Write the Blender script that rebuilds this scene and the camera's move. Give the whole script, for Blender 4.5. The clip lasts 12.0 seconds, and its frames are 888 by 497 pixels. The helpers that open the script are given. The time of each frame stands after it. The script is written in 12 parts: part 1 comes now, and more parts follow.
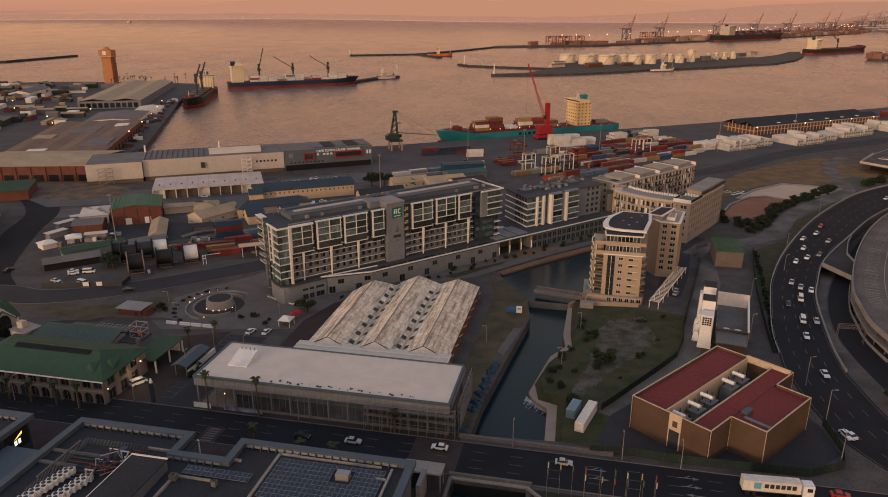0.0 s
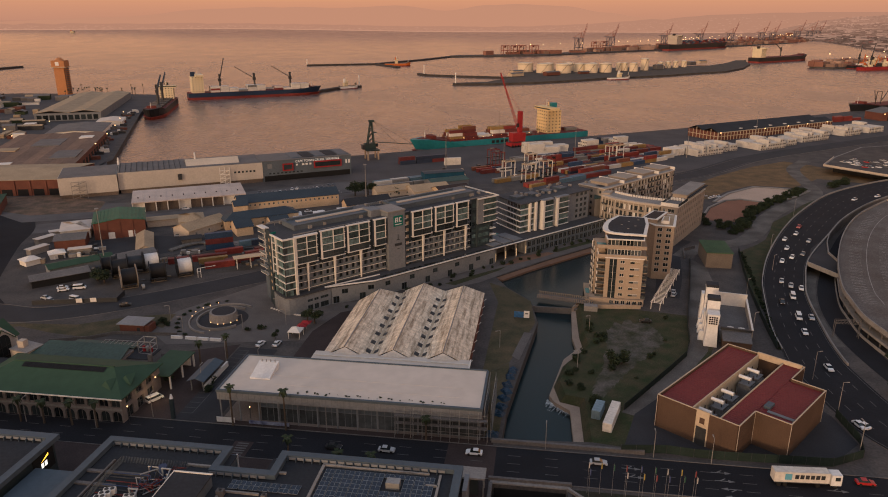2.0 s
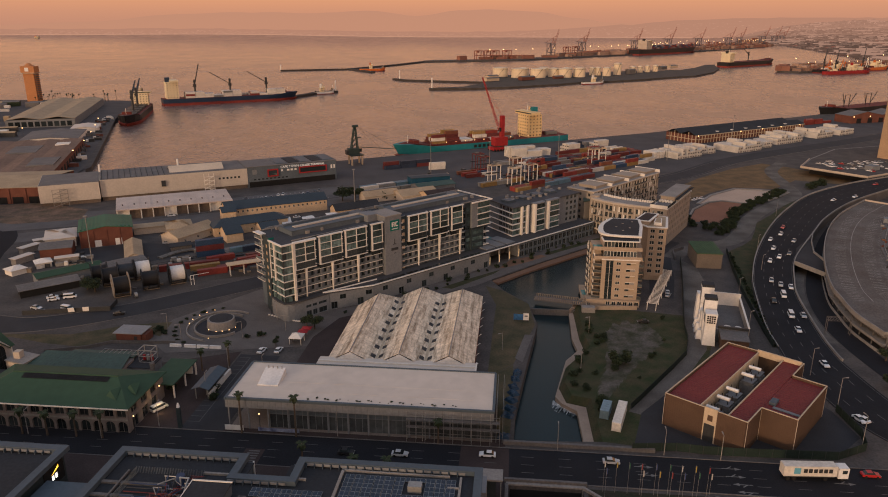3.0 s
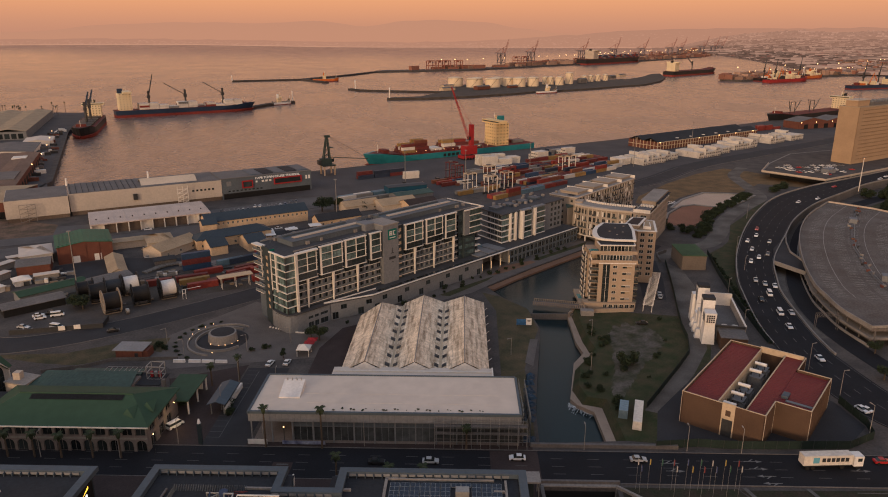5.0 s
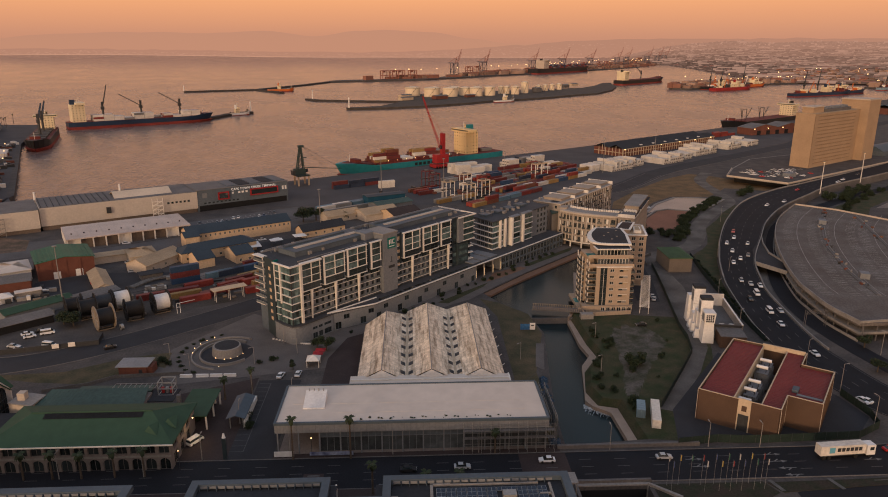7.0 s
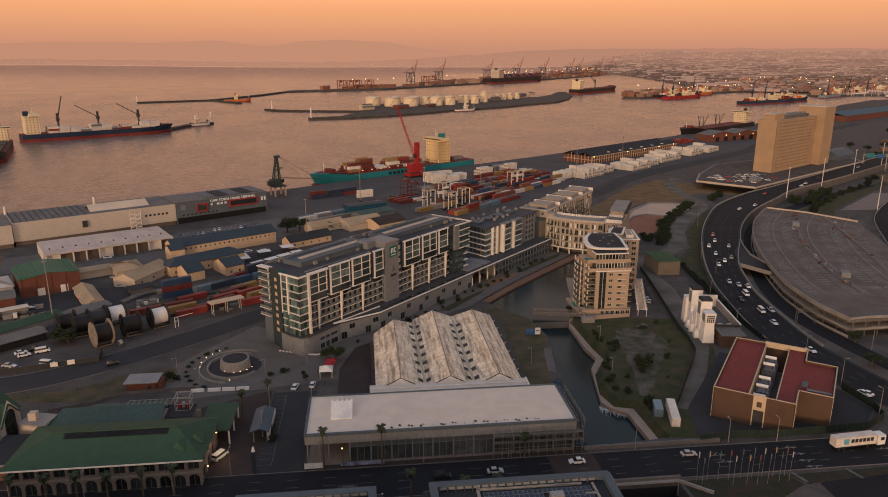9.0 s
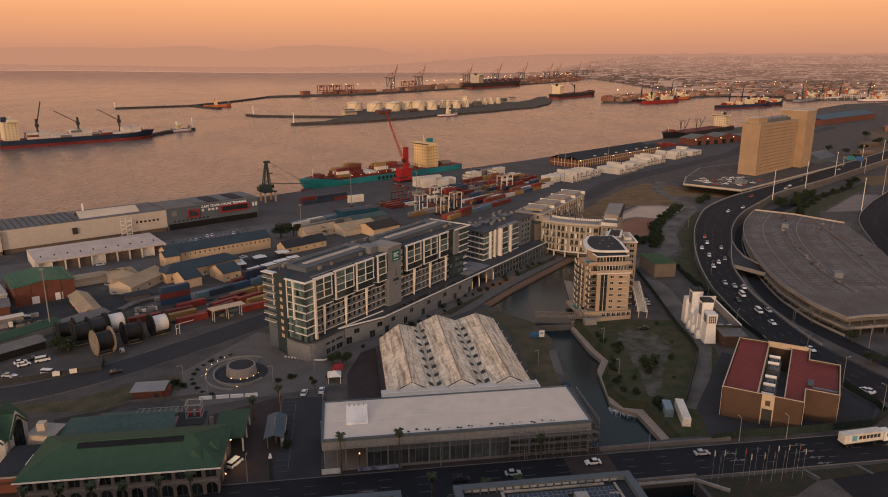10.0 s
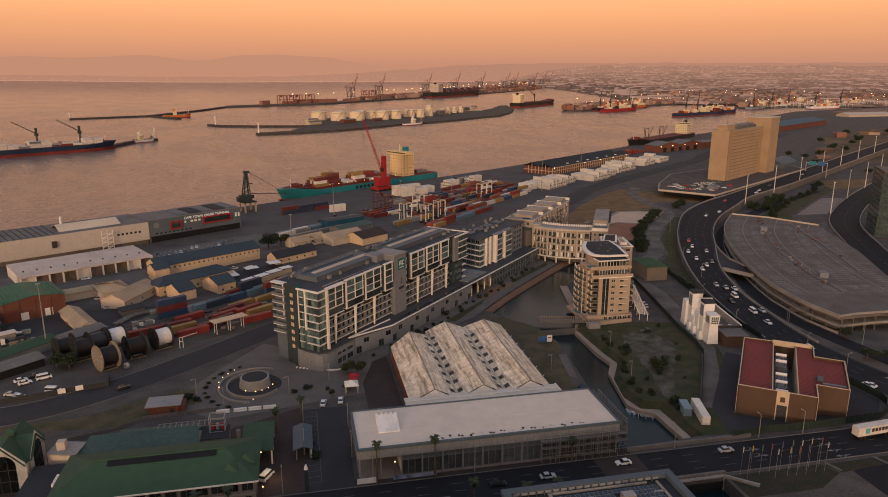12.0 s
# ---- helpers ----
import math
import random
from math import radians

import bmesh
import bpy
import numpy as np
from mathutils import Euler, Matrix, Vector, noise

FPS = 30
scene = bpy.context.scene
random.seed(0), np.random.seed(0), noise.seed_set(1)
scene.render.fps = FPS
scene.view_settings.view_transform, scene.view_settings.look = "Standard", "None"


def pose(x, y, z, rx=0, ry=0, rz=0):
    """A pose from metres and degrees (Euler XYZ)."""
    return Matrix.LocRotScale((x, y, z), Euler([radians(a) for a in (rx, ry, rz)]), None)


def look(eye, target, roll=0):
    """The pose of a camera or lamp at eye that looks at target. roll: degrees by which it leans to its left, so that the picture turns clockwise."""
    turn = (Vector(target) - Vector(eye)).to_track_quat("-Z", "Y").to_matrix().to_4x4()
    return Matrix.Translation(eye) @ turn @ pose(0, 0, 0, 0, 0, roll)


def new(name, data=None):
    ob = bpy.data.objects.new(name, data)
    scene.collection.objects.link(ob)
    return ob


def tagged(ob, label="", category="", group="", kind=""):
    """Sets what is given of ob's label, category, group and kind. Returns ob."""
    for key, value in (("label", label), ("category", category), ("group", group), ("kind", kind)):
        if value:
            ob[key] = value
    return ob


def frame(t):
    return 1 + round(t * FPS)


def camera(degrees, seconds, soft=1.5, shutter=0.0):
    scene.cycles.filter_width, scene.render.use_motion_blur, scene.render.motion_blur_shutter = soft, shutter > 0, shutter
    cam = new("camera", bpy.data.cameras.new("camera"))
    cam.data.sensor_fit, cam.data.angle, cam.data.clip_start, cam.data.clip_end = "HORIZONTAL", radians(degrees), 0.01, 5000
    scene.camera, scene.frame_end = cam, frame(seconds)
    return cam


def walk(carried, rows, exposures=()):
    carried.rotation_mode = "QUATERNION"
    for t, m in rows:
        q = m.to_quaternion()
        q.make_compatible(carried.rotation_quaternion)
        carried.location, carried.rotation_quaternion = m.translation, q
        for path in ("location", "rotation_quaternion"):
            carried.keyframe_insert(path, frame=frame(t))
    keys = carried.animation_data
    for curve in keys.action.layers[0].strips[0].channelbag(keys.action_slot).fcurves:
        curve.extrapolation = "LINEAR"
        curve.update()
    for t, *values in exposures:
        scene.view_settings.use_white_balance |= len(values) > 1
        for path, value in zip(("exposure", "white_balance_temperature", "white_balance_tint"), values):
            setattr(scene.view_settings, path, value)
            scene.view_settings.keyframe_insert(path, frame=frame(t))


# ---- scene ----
# Camera and its walk
cam = camera(64.8, 12.0, 1.0)
METRES, EYE, TILT, LEAN, TURN = 112.0, 101.3, -18.85, 0.0, 0.0
ROWS = [
    (0.0, 0.0, 0.0, 0.0, -0.0, 0.0, 0.0),
    (0.5, -0.0428, -0.0025, -0.0013, -0.92, 0.19, 0.32),
    (1.0, -0.0826, -0.0043, -0.0024, -1.79, 0.37, 0.6),
    (1.5, -0.1257, -0.0058, -0.0032, -2.76, 0.55, 0.92),
    (2.0, -0.1657, -0.0063, -0.0035, -3.74, 0.69, 1.25),
    (2.5, -0.2092, -0.0061, -0.004, -4.89, 0.88, 1.63),
    (3.0, -0.2493, -0.0052, -0.0044, -5.95, 1.02, 1.98),
    (5.0, -0.4168, 0.0058, -0.0028, -10.02, 1.6, 3.33),
    (5.5, -0.4601, 0.0109, -0.002, -11.13, 1.73, 3.7),
    (6.0, -0.4998, 0.0163, -0.0009, -12.08, 1.86, 4.01),
    (6.5, -0.5429, 0.0228, 0.0004, -13.04, 1.99, 4.32),
    (7.0, -0.5823, 0.0294, 0.0019, -13.95, 2.09, 4.62),
    (9.0, -0.7447, 0.0629, 0.0112, -17.66, 2.5, 5.85),
    (9.5, -0.7864, 0.074, 0.0141, -18.53, 2.61, 6.14),
    (10.0, -0.8246, 0.0848, 0.0171, -19.38, 2.71, 6.42),
    (10.5, -0.866, 0.0966, 0.0207, -20.32, 2.81, 6.72),
    (11.0, -0.9041, 0.1094, 0.0236, -21.16, 2.89, 6.99),
    (11.5, -0.9447, 0.1233, 0.0275, -22.02, 2.96, 7.27),
    (12.0, -0.9819, 0.1365, 0.0312, -22.82, 3.02, 7.54),
]
walk(cam, [(t, pose(0, 0, EYE, TILT, LEAN, TURN) @ pose(METRES * x, METRES * y, METRES * z, 90 + pitch, roll, yaw)) for t, x, y, z, yaw, pitch, roll in ROWS])

# World: clear dusk sky, warm low band, cooler overhead
world = bpy.data.worlds.new("dusk_sky")
scene.world = world
world.use_nodes = True
wn, wl = world.node_tree.nodes, world.node_tree.links
wn.clear()
w_out = wn.new("ShaderNodeOutputWorld")
w_bg = wn.new("ShaderNodeBackground")
w_bg.inputs["Strength"].default_value = 1.0
w_tc = wn.new("ShaderNodeTexCoord")
w_sep = wn.new("ShaderNodeSeparateXYZ")
w_ramp = wn.new("ShaderNodeValToRGB")
SKY = [(0.0, (0.10, 0.075, 0.065)), (0.494, (0.20, 0.13, 0.10)), (0.4995, (0.55, 0.262, 0.172)), (0.507, (0.615, 0.288, 0.176)), (0.516, (0.74, 0.335, 0.18)),
       (0.527, (0.88, 0.395, 0.188)), (0.54, (1.06, 0.482, 0.22)), (0.572, (1.3, 0.62, 0.3)), (0.615, (1.02, 0.56, 0.34)), (0.665, (0.42, 0.34, 0.3)), (0.725, (0.3, 0.3, 0.305)), (0.8, (0.268, 0.322, 0.415)), (1.0, (0.242, 0.325, 0.5))]
w_el = w_ramp.color_ramp.elements
while len(w_el) < len(SKY):
    w_el.new(0.5)
for e, (p, c) in zip(w_el, SKY):
    e.position, e.color = p, (*c, 1)
w_map = wn.new("ShaderNodeMath")
w_map.operation = "MULTIPLY_ADD"
w_map.inputs[1].default_value, w_map.inputs[2].default_value = 0.5, 0.5
wl.new(w_tc.outputs["Generated"], w_sep.inputs[0])
wl.new(w_sep.outputs["Z"], w_map.inputs[0])
wl.new(w_map.outputs[0], w_ramp.inputs[0])
# afterglow of the sunset, broad in the west behind the camera
w_dot = wn.new("ShaderNodeVectorMath")
w_dot.operation = "DOT_PRODUCT"
w_dot.inputs[1].default_value = Vector((-0.5, -0.85, 0.16)).normalized()
w_glow = wn.new("ShaderNodeMapRange")
w_glow.interpolation_type = "SMOOTHSTEP"
w_glow.inputs[1].default_value, w_glow.inputs[2].default_value = 0.1, 1.0
w_add = wn.new("ShaderNodeMix")
w_add.data_type, w_add.blend_type = "RGBA", "ADD"
w_add.clamp_factor = False
w_add.inputs[7].default_value = (0.62, 0.46, 0.34, 1)
wl.new(w_tc.outputs["Generated"], w_dot.inputs[0])
wl.new(w_dot.outputs["Value"], w_glow.inputs[0])
wl.new(w_glow.outputs[0], w_add.inputs[0])
wl.new(w_ramp.outputs[0], w_add.inputs[6])
wl.new(w_add.outputs[2], w_bg.inputs["Color"])
wl.new(w_bg.outputs[0], w_out.inputs[0])

# The last low sun, behind the camera and to its left
sun = new("sun", bpy.data.lights.new("sun", "SUN"))
sun.data.energy, sun.data.angle, sun.data.color = 1.5, radians(10), (1.0, 0.66, 0.4)
sun.matrix_world = look((-76, -90, 13.5), (0, 0, 0))

# ---- building helpers ----
def mat(name, col, rough=0.8, var=0.25, scale=0.6, fine=6.0, bump=0.15, metal=0.0, rnd=0.0, spec=0.3, isl=0.0, col2=None, stretch=(1, 1, 1), emit=None):
    """A procedural surface: base colour varied at two scales, fine relief, and a little per-piece variation."""
    m = bpy.data.materials.new(name)
    m.use_nodes = True
    n, l = m.node_tree.nodes, m.node_tree.links
    b = n["Principled BSDF"]
    b.inputs["Roughness"].default_value = rough
    b.inputs["Metallic"].default_value = metal
    b.inputs["Specular IOR Level"].default_value = spec
    geo = n.new("ShaderNodeNewGeometry")
    vm = n.new("ShaderNodeVectorMath")
    vm.operation = "MULTIPLY"
    vm.inputs[1].default_value = stretch
    l.new(geo.outputs["Position"], vm.inputs[0])
    big, small = n.new("ShaderNodeTexNoise"), n.new("ShaderNodeTexNoise")
    big.inputs["Scale"].default_value, big.inputs["Detail"].default_value = scale * 0.35, 5
    small.inputs["Scale"].default_value, small.inputs["Detail"].default_value = fine * 0.35, 3
    l.new(vm.outputs[0], big.inputs["Vector"])
    l.new(vm.outputs[0], small.inputs["Vector"])
    r1 = n.new("ShaderNodeValToRGB")
    r1.color_ramp.elements[0].position, r1.color_ramp.elements[1].position = 0.32, 0.68
    c2 = col2 or tuple(max(0, c * (1 - var * 0.9)) for c in col)
    r1.color_ramp.elements[0].color, r1.color_ramp.elements[1].color = (*c2, 1), (*col, 1)
    l.new(big.outputs["Fac"], r1.inputs[0])
    hs = n.new("ShaderNodeHueSaturation")
    mr = n.new("ShaderNodeMapRange")
    mr.inputs[1].default_value, mr.inputs[2].default_value = 0.3, 0.7
    mr.inputs[3].default_value, mr.inputs[4].default_value = 1 - var * 0.6, 1 + var * 0.6
    l.new(small.outputs["Fac"], mr.inputs[0])
    value = mr.outputs[0]
    if rnd:
        oi = n.new("ShaderNodeObjectInfo")
        mm = n.new("ShaderNodeMapRange")
        mm.inputs[3].default_value, mm.inputs[4].default_value = 1 - rnd, 1 + rnd
        l.new(oi.outputs["Random"], mm.inputs[0])
        mu = n.new("ShaderNodeMath")
        mu.operation = "MULTIPLY"
        l.new(value, mu.inputs[0])
        l.new(mm.outputs[0], mu.inputs[1])
        value = mu.outputs[0]
    if isl:
        mi = n.new("ShaderNodeMapRange")
        mi.inputs[3].default_value, mi.inputs[4].default_value = 1 - isl, 1 + isl
        l.new(geo.outputs["Random Per Island"], mi.inputs[0])
        mj = n.new("ShaderNodeMath")
        mj.operation = "MULTIPLY"
        l.new(value, mj.inputs[0])
        l.new(mi.outputs[0], mj.inputs[1])
        value = mj.outputs[0]
    l.new(value, hs.inputs["Value"])
    l.new(r1.outputs[0], hs.inputs["Color"])
    l.new(hs.outputs[0], b.inputs["Base Color"])
    if bump:
        bp = n.new("ShaderNodeBump")
        bp.inputs["Strength"].default_value, bp.inputs["Distance"].default_value = bump, 0.05
        l.new(small.outputs["Fac"], bp.inputs["Height"])
        l.new(bp.outputs[0], b.inputs["Normal"])
    if emit:
        b.inputs["Emission Color"].default_value, b.inputs["Emission Strength"].default_value = (*emit[0], 1), emit[1]
    return m


def link_mesh(name, bm, material):
    me = bpy.data.meshes.new(name)
    bmesh.ops.recalc_face_normals(bm, faces=bm.faces)
    bm.to_mesh(me)
    bm.free()
    for k in (material if isinstance(material, (list, tuple)) else [material]):
        me.materials.append(k)
    return me


def part(name, bm, material, parent=None, label="", at=None):
    """Links a bmesh, or a mesh shared between pieces, as one object, under a thing or a part."""
    me = bm if isinstance(bm, bpy.types.Mesh) else link_mesh(name, bm, material)
    ob = new(name, me)
    if parent is not None:
        ob.parent = parent
    if at is not None:
        ob.matrix_basis = at
    if label:
        tagged(ob, label)
    return ob


def thing(name, label, category, group="", kind="", at=None):
    ob = new(name)
    ob.empty_display_size = 0.5
    if at is not None:
        ob.matrix_basis = at
    return tagged(ob, label, category, group, kind)


def box(bm, x0, x1, y0, y1, z0, z1, m=None):
    vs = [bm.verts.new((x, y, z)) for z in (z0, z1) for x, y in ((x0, y0), (x1, y0), (x1, y1), (x0, y1))]
    if m is not None:
        for v in vs:
            v.co = m @ v.co
    for f in ((0, 3, 2, 1), (4, 5, 6, 7), (0, 1, 5, 4), (1, 2, 6, 5), (2, 3, 7, 6), (3, 0, 4, 7)):
        bm.faces.new([vs[i] for i in f])
    return bm


def boxed(*a, m=None):
    return box(bmesh.new(), *a, m=m)


def prism(bm, poly, z0, z1):
    lo = [bm.verts.new((x, y, z0)) for x, y in poly]
    hi = [bm.verts.new((x, y, z1)) for x, y in poly]
    n = len(poly)
    bm.faces.new(lo[::-1])
    bm.faces.new(hi)
    for i in range(n):
        bm.faces.new((lo[i], lo[(i + 1) % n], hi[(i + 1) % n], hi[i]))
    return bm


def prismed(poly, z0, z1):
    return prism(bmesh.new(), poly, z0, z1)


def cyl(bm, x, y, z0, z1, r0, r1=None, n=12, m=None, cap=True):
    r1 = r0 if r1 is None else r1
    a = [bm.verts.new((x + r0 * math.cos(2 * math.pi * i / n), y + r0 * math.sin(2 * math.pi * i / n), z0)) for i in range(n)]
    b = [bm.verts.new((x + r1 * math.cos(2 * math.pi * i / n), y + r1 * math.sin(2 * math.pi * i / n), z1)) for i in range(n)]
    if m is not None:
        for v in a + b:
            v.co = m @ v.co
    for i in range(n):
        bm.faces.new((a[i], a[(i + 1) % n], b[(i + 1) % n], b[i]))
    if cap:
        bm.faces.new(a[::-1])
        bm.faces.new(b)
    return bm


def beam(bm, p, q, w, h=None):
    """A square bar from p to q."""
    p, q = Vector(p), Vector(q)
    h = w if h is None else h
    d = q - p
    rot = d.to_track_quat("Z", "Y").to_matrix().to_4x4()
    return box(bm, -w / 2, w / 2, -h / 2, h / 2, 0, d.length, m=Matrix.Translation(p) @ rot)


def beams(pairs, w):
    bm = bmesh.new()
    for p, q in pairs:
        beam(bm, p, q, w)
    return bm


def sheet(poly, z, holes=(), drop=0.0):
    """A flat face with holes, with a skirt round every edge if drop is given."""
    bm = bmesh.new()
    loops = [list(poly), *[list(h) for h in holes]]
    from mathutils import geometry
    tris = geometry.tessellate_polygon([[Vector((x, y, 0)) for x, y in lp] for lp in loops])
    vs = [bm.verts.new((x, y, z)) for lp in loops for x, y in lp]
    for t in tris:
        try:
            f = bm.faces.new([vs[i] for i in t])
            f.normal_update()
            if f.normal.z < 0:
                f.normal_flip()
        except ValueError:
            pass
    if drop:
        k = 0
        for lp in loops:
            lo = [bm.verts.new((x, y, z - drop)) for x, y in lp]
            for i in range(len(lp)):
                j = (i + 1) % len(lp)
                bm.faces.new((vs[k + i], vs[k + j], lo[j], lo[i]))
            k += len(lp)
    return bm


def ribbon(line, left, right, z, thick=0.0):
    """A strip along a line of (x, y[, z]) points, from left to right of it."""
    pts = [Vector((p[0], p[1], z + (p[2] if len(p) > 2 else 0.0))) for p in line]
    bm = bmesh.new()
    rows = []
    for i, p in enumerate(pts):
        d = pts[min(i + 1, len(pts) - 1)] - pts[max(i - 1, 0)]
        d.z = 0
        d.normalize()
        side = Vector((-d.y, d.x, 0))
        row = [bm.verts.new(p + side * left), bm.verts.new(p - side * right)]
        if thick:
            row += [bm.verts.new(p - side * right - Vector((0, 0, thick))), bm.verts.new(p + side * left - Vector((0, 0, thick)))]
        rows.append(row)
    for a, b in zip(rows, rows[1:]):
        k = len(a)
        for i in range(k if thick else 1):
            j = (i + 1) % k
            bm.faces.new((a[i], a[j], b[j], b[i]))
    if thick:
        bm.faces.new(rows[0])
        bm.faces.new(rows[-1][::-1])
    return bm


def smooth_line(pts, n=6):
    """A Catmull-Rom line through the points."""
    P = [Vector((*p, 0.0)) if len(p) == 2 else Vector(p) for p in pts]
    P = [2 * P[0] - P[1], *P, 2 * P[-1] - P[-2]]
    out = []
    for a, b, c, d in zip(P, P[1:], P[2:], P[3:]):
        for i in range(n):
            t = i / n
            out.append(0.5 * ((2 * b) + (c - a) * t + (2 * a - 5 * b + 4 * c - d) * t * t + (3 * b - a - 3 * c + d) * t ** 3))
    out.append(P[-2])
    return [tuple(p) for p in out]


def offset(line, d):
    out = []
    for i, p in enumerate(line):
        a, b = Vector(line[max(i - 1, 0)][:2]), Vector(line[min(i + 1, len(line) - 1)][:2])
        t = (b - a).normalized()
        out.append((p[0] - t.y * d, p[1] + t.x * d, p[2] if len(p) > 2 else 0.0))
    return out


def at(x, y, z=0.0, rz=0.0):
    return pose(x, y, z, 0, 0, rz)


SHARED = {}


def shared(key, make, material):
    """One mesh for alike pieces."""
    if key not in SHARED:
        SHARED[key] = link_mesh(key[0], make(), material)
    return SHARED[key]


def ring(w, h, t, d, mull=(), trans=()):
    """A window frame in the x-z plane, its front at y = 0, with mullions and transoms."""
    bm = bmesh.new()
    box(bm, 0, t, 0, d, 0, h)
    box(bm, w - t, w, 0, d, 0, h)
    box(bm, t, w - t, 0, d, 0, t)
    box(bm, t, w - t, 0, d, h - t, h)
    for x in mull:
        box(bm, x - t / 2, x + t / 2, 0.002, d - 0.002, t, h - t)
    for z in trans:
        box(bm, t, w - t, 0.004, d - 0.004, z - t / 2, z + t / 2)
    return bm


def wall_at(p0, p1):
    """The pose whose x runs from p0 to p1 along a wall, with y into the wall (to the left of the way)."""
    return at(p0[0], p0[1], 0, math.degrees(math.atan2(p1[1] - p0[1], p1[0] - p0[0])))


def facade(parent, p0, p1, z0, z1, cols, rows, wall, glass, framing, depth=0.25, skip=None, mull=1, name="wall", t=0.07, far=False):
    """A wall from p0 to p1 (outside on the right of that way), with an opening at each column and row, and a window in each; far windows are joined."""
    length = math.hypot(p1[0] - p0[0], p1[1] - p0[1])
    m = wall_at(p0, p1)
    xs = sorted({0.0, length, *[v for c in cols for v in c]})
    zs = sorted({z0, z1, *[v for r in rows for v in r]})
    hole = {(a, b) for i, a in enumerate(cols) for j, b in enumerate(rows) if not (skip and skip(i, j))}
    bm = bmesh.new()
    grid = {}

    def v(x, z, y=0.0):
        k = (round(x, 4), round(z, 4), y)
        if k not in grid:
            grid[k] = bm.verts.new((x, y, z))
        return grid[k]
    for xa, xb in zip(xs, xs[1:]):
        for za, zb in zip(zs, zs[1:]):
            inside = any(c[0] - 1e-6 <= xa and xb <= c[1] + 1e-6 and r[0] - 1e-6 <= za and zb <= r[1] + 1e-6 for c, r in hole)
            if not inside:
                bm.faces.new((v(xa, za), v(xb, za), v(xb, zb), v(xa, zb)))
    for (xa, xb), (za, zb) in hole:
        for (a, b), (c, d) in (((xa, za), (xb, za)), ((xb, za), (xb, zb)), ((xb, zb), (xa, zb)), ((xa, zb), (xa, za))):
            q = [bm.verts.new(p) for p in ((a, 0, b), (c, 0, d), (c, depth, d), (a, depth, b))]
            bm.faces.new(q)
    bmesh.ops.remove_doubles(bm, verts=bm.verts, dist=1e-4)
    me = bpy.data.meshes.new(name)
    bm.to_mesh(me)
    bm.free()
    me.materials.append(wall)
    w_ob = part(name, me, None, parent, at=m)
    if far:
        panes = bmesh.new()
        for (xa, xb), (za, zb) in sorted(hole):
            box(panes, xa, xb, depth - 0.03, depth + 0.02, za, zb)
        tagged(part("panes", panes, glass, w_ob), kind="stuff")
        return w_ob
    for (xa, xb), (za, zb) in sorted(hole):
        w, h = round(xb - xa, 3), round(zb - za, 3)
        n = mull if w / max(mull, 1) > 0.5 else 0
        fr = shared(("window", w, h, n, framing.name, t), lambda: ring(w, h, t, 0.1, [w * (i + 1) / (n + 1) for i in range(n)]), framing)
        pn = shared(("pane", w, h, glass.name), lambda: boxed(0.03, w - 0.03, 0.05, 0.07, 0.03, h - 0.03), glass)
        win = part("window", fr, None, w_ob, at=pose(xa, depth - 0.12, za))
        part("pane", pn, None, win)
    return w_ob


def even(length, n, w, start=0.0):
    """n openings of width w at even steps over a length."""
    step = (length - start * 2) / n
    return [(start + step * i + (step - w) / 2, start + step * i + (step + w) / 2) for i in range(n)]


def floors(z0, n, fh, sill, h):
    return [(z0 + fh * i + sill, z0 + fh * i + sill + h) for i in range(n)]


def dist(p, q):
    return math.hypot(p[0] - q[0], p[1] - q[1])


C12, S12 = math.cos(radians(12)), math.sin(radians(12))


def g(a, b):
    """The street grid of the near blocks, turned 12 degrees, as world x, y."""
    return (a * C12 + b * S12, -a * S12 + b * C12)


def grid_at(a, b, z=0.0, rz=0.0):
    x, y = g(a, b)
    return at(x, y, z, rz - 12)


H0, C35, S35 = (-56.5, 238.5), math.cos(radians(35)), math.sin(radians(35))


def h(s, n):
    """The hotel's own grid: s along its canal front, n back from it, as world x, y."""
    return (H0[0] + s * C35 - n * S35, H0[1] + s * S35 + n * C35)


def gable(bm, x0, x1, y0, y1, z0, z1, over=0.4, thick=0.18):
    """A pitched roof over a box, its ridge along x."""
    ym = (y0 + y1) / 2
    prof = [(y0 - over, z0 - over * (z1 - z0) / (ym - y0)), (ym, z1), (y1 + over, z0 - over * (z1 - z0) / (ym - y0))]
    vs = []
    for x in (x0 - over, x1 + over):
        vs.append([bm.verts.new((x, y, z)) for y, z in prof] + [bm.verts.new((x, y, z + thick)) for y, z in prof])
    a, b = vs
    for i in (0, 1):
        bm.faces.new((a[i], a[i + 1], b[i + 1], b[i]))
        bm.faces.new((a[3 + i], b[3 + i], b[4 + i], a[4 + i]))
        for s in (a, b):
            bm.faces.new((s[i], s[i + 1], s[i + 4], s[i + 3]))
    for i, j in ((0, 3), (2, 5)):
        bm.faces.new((a[i], b[i], b[j], a[j]))
    return bm


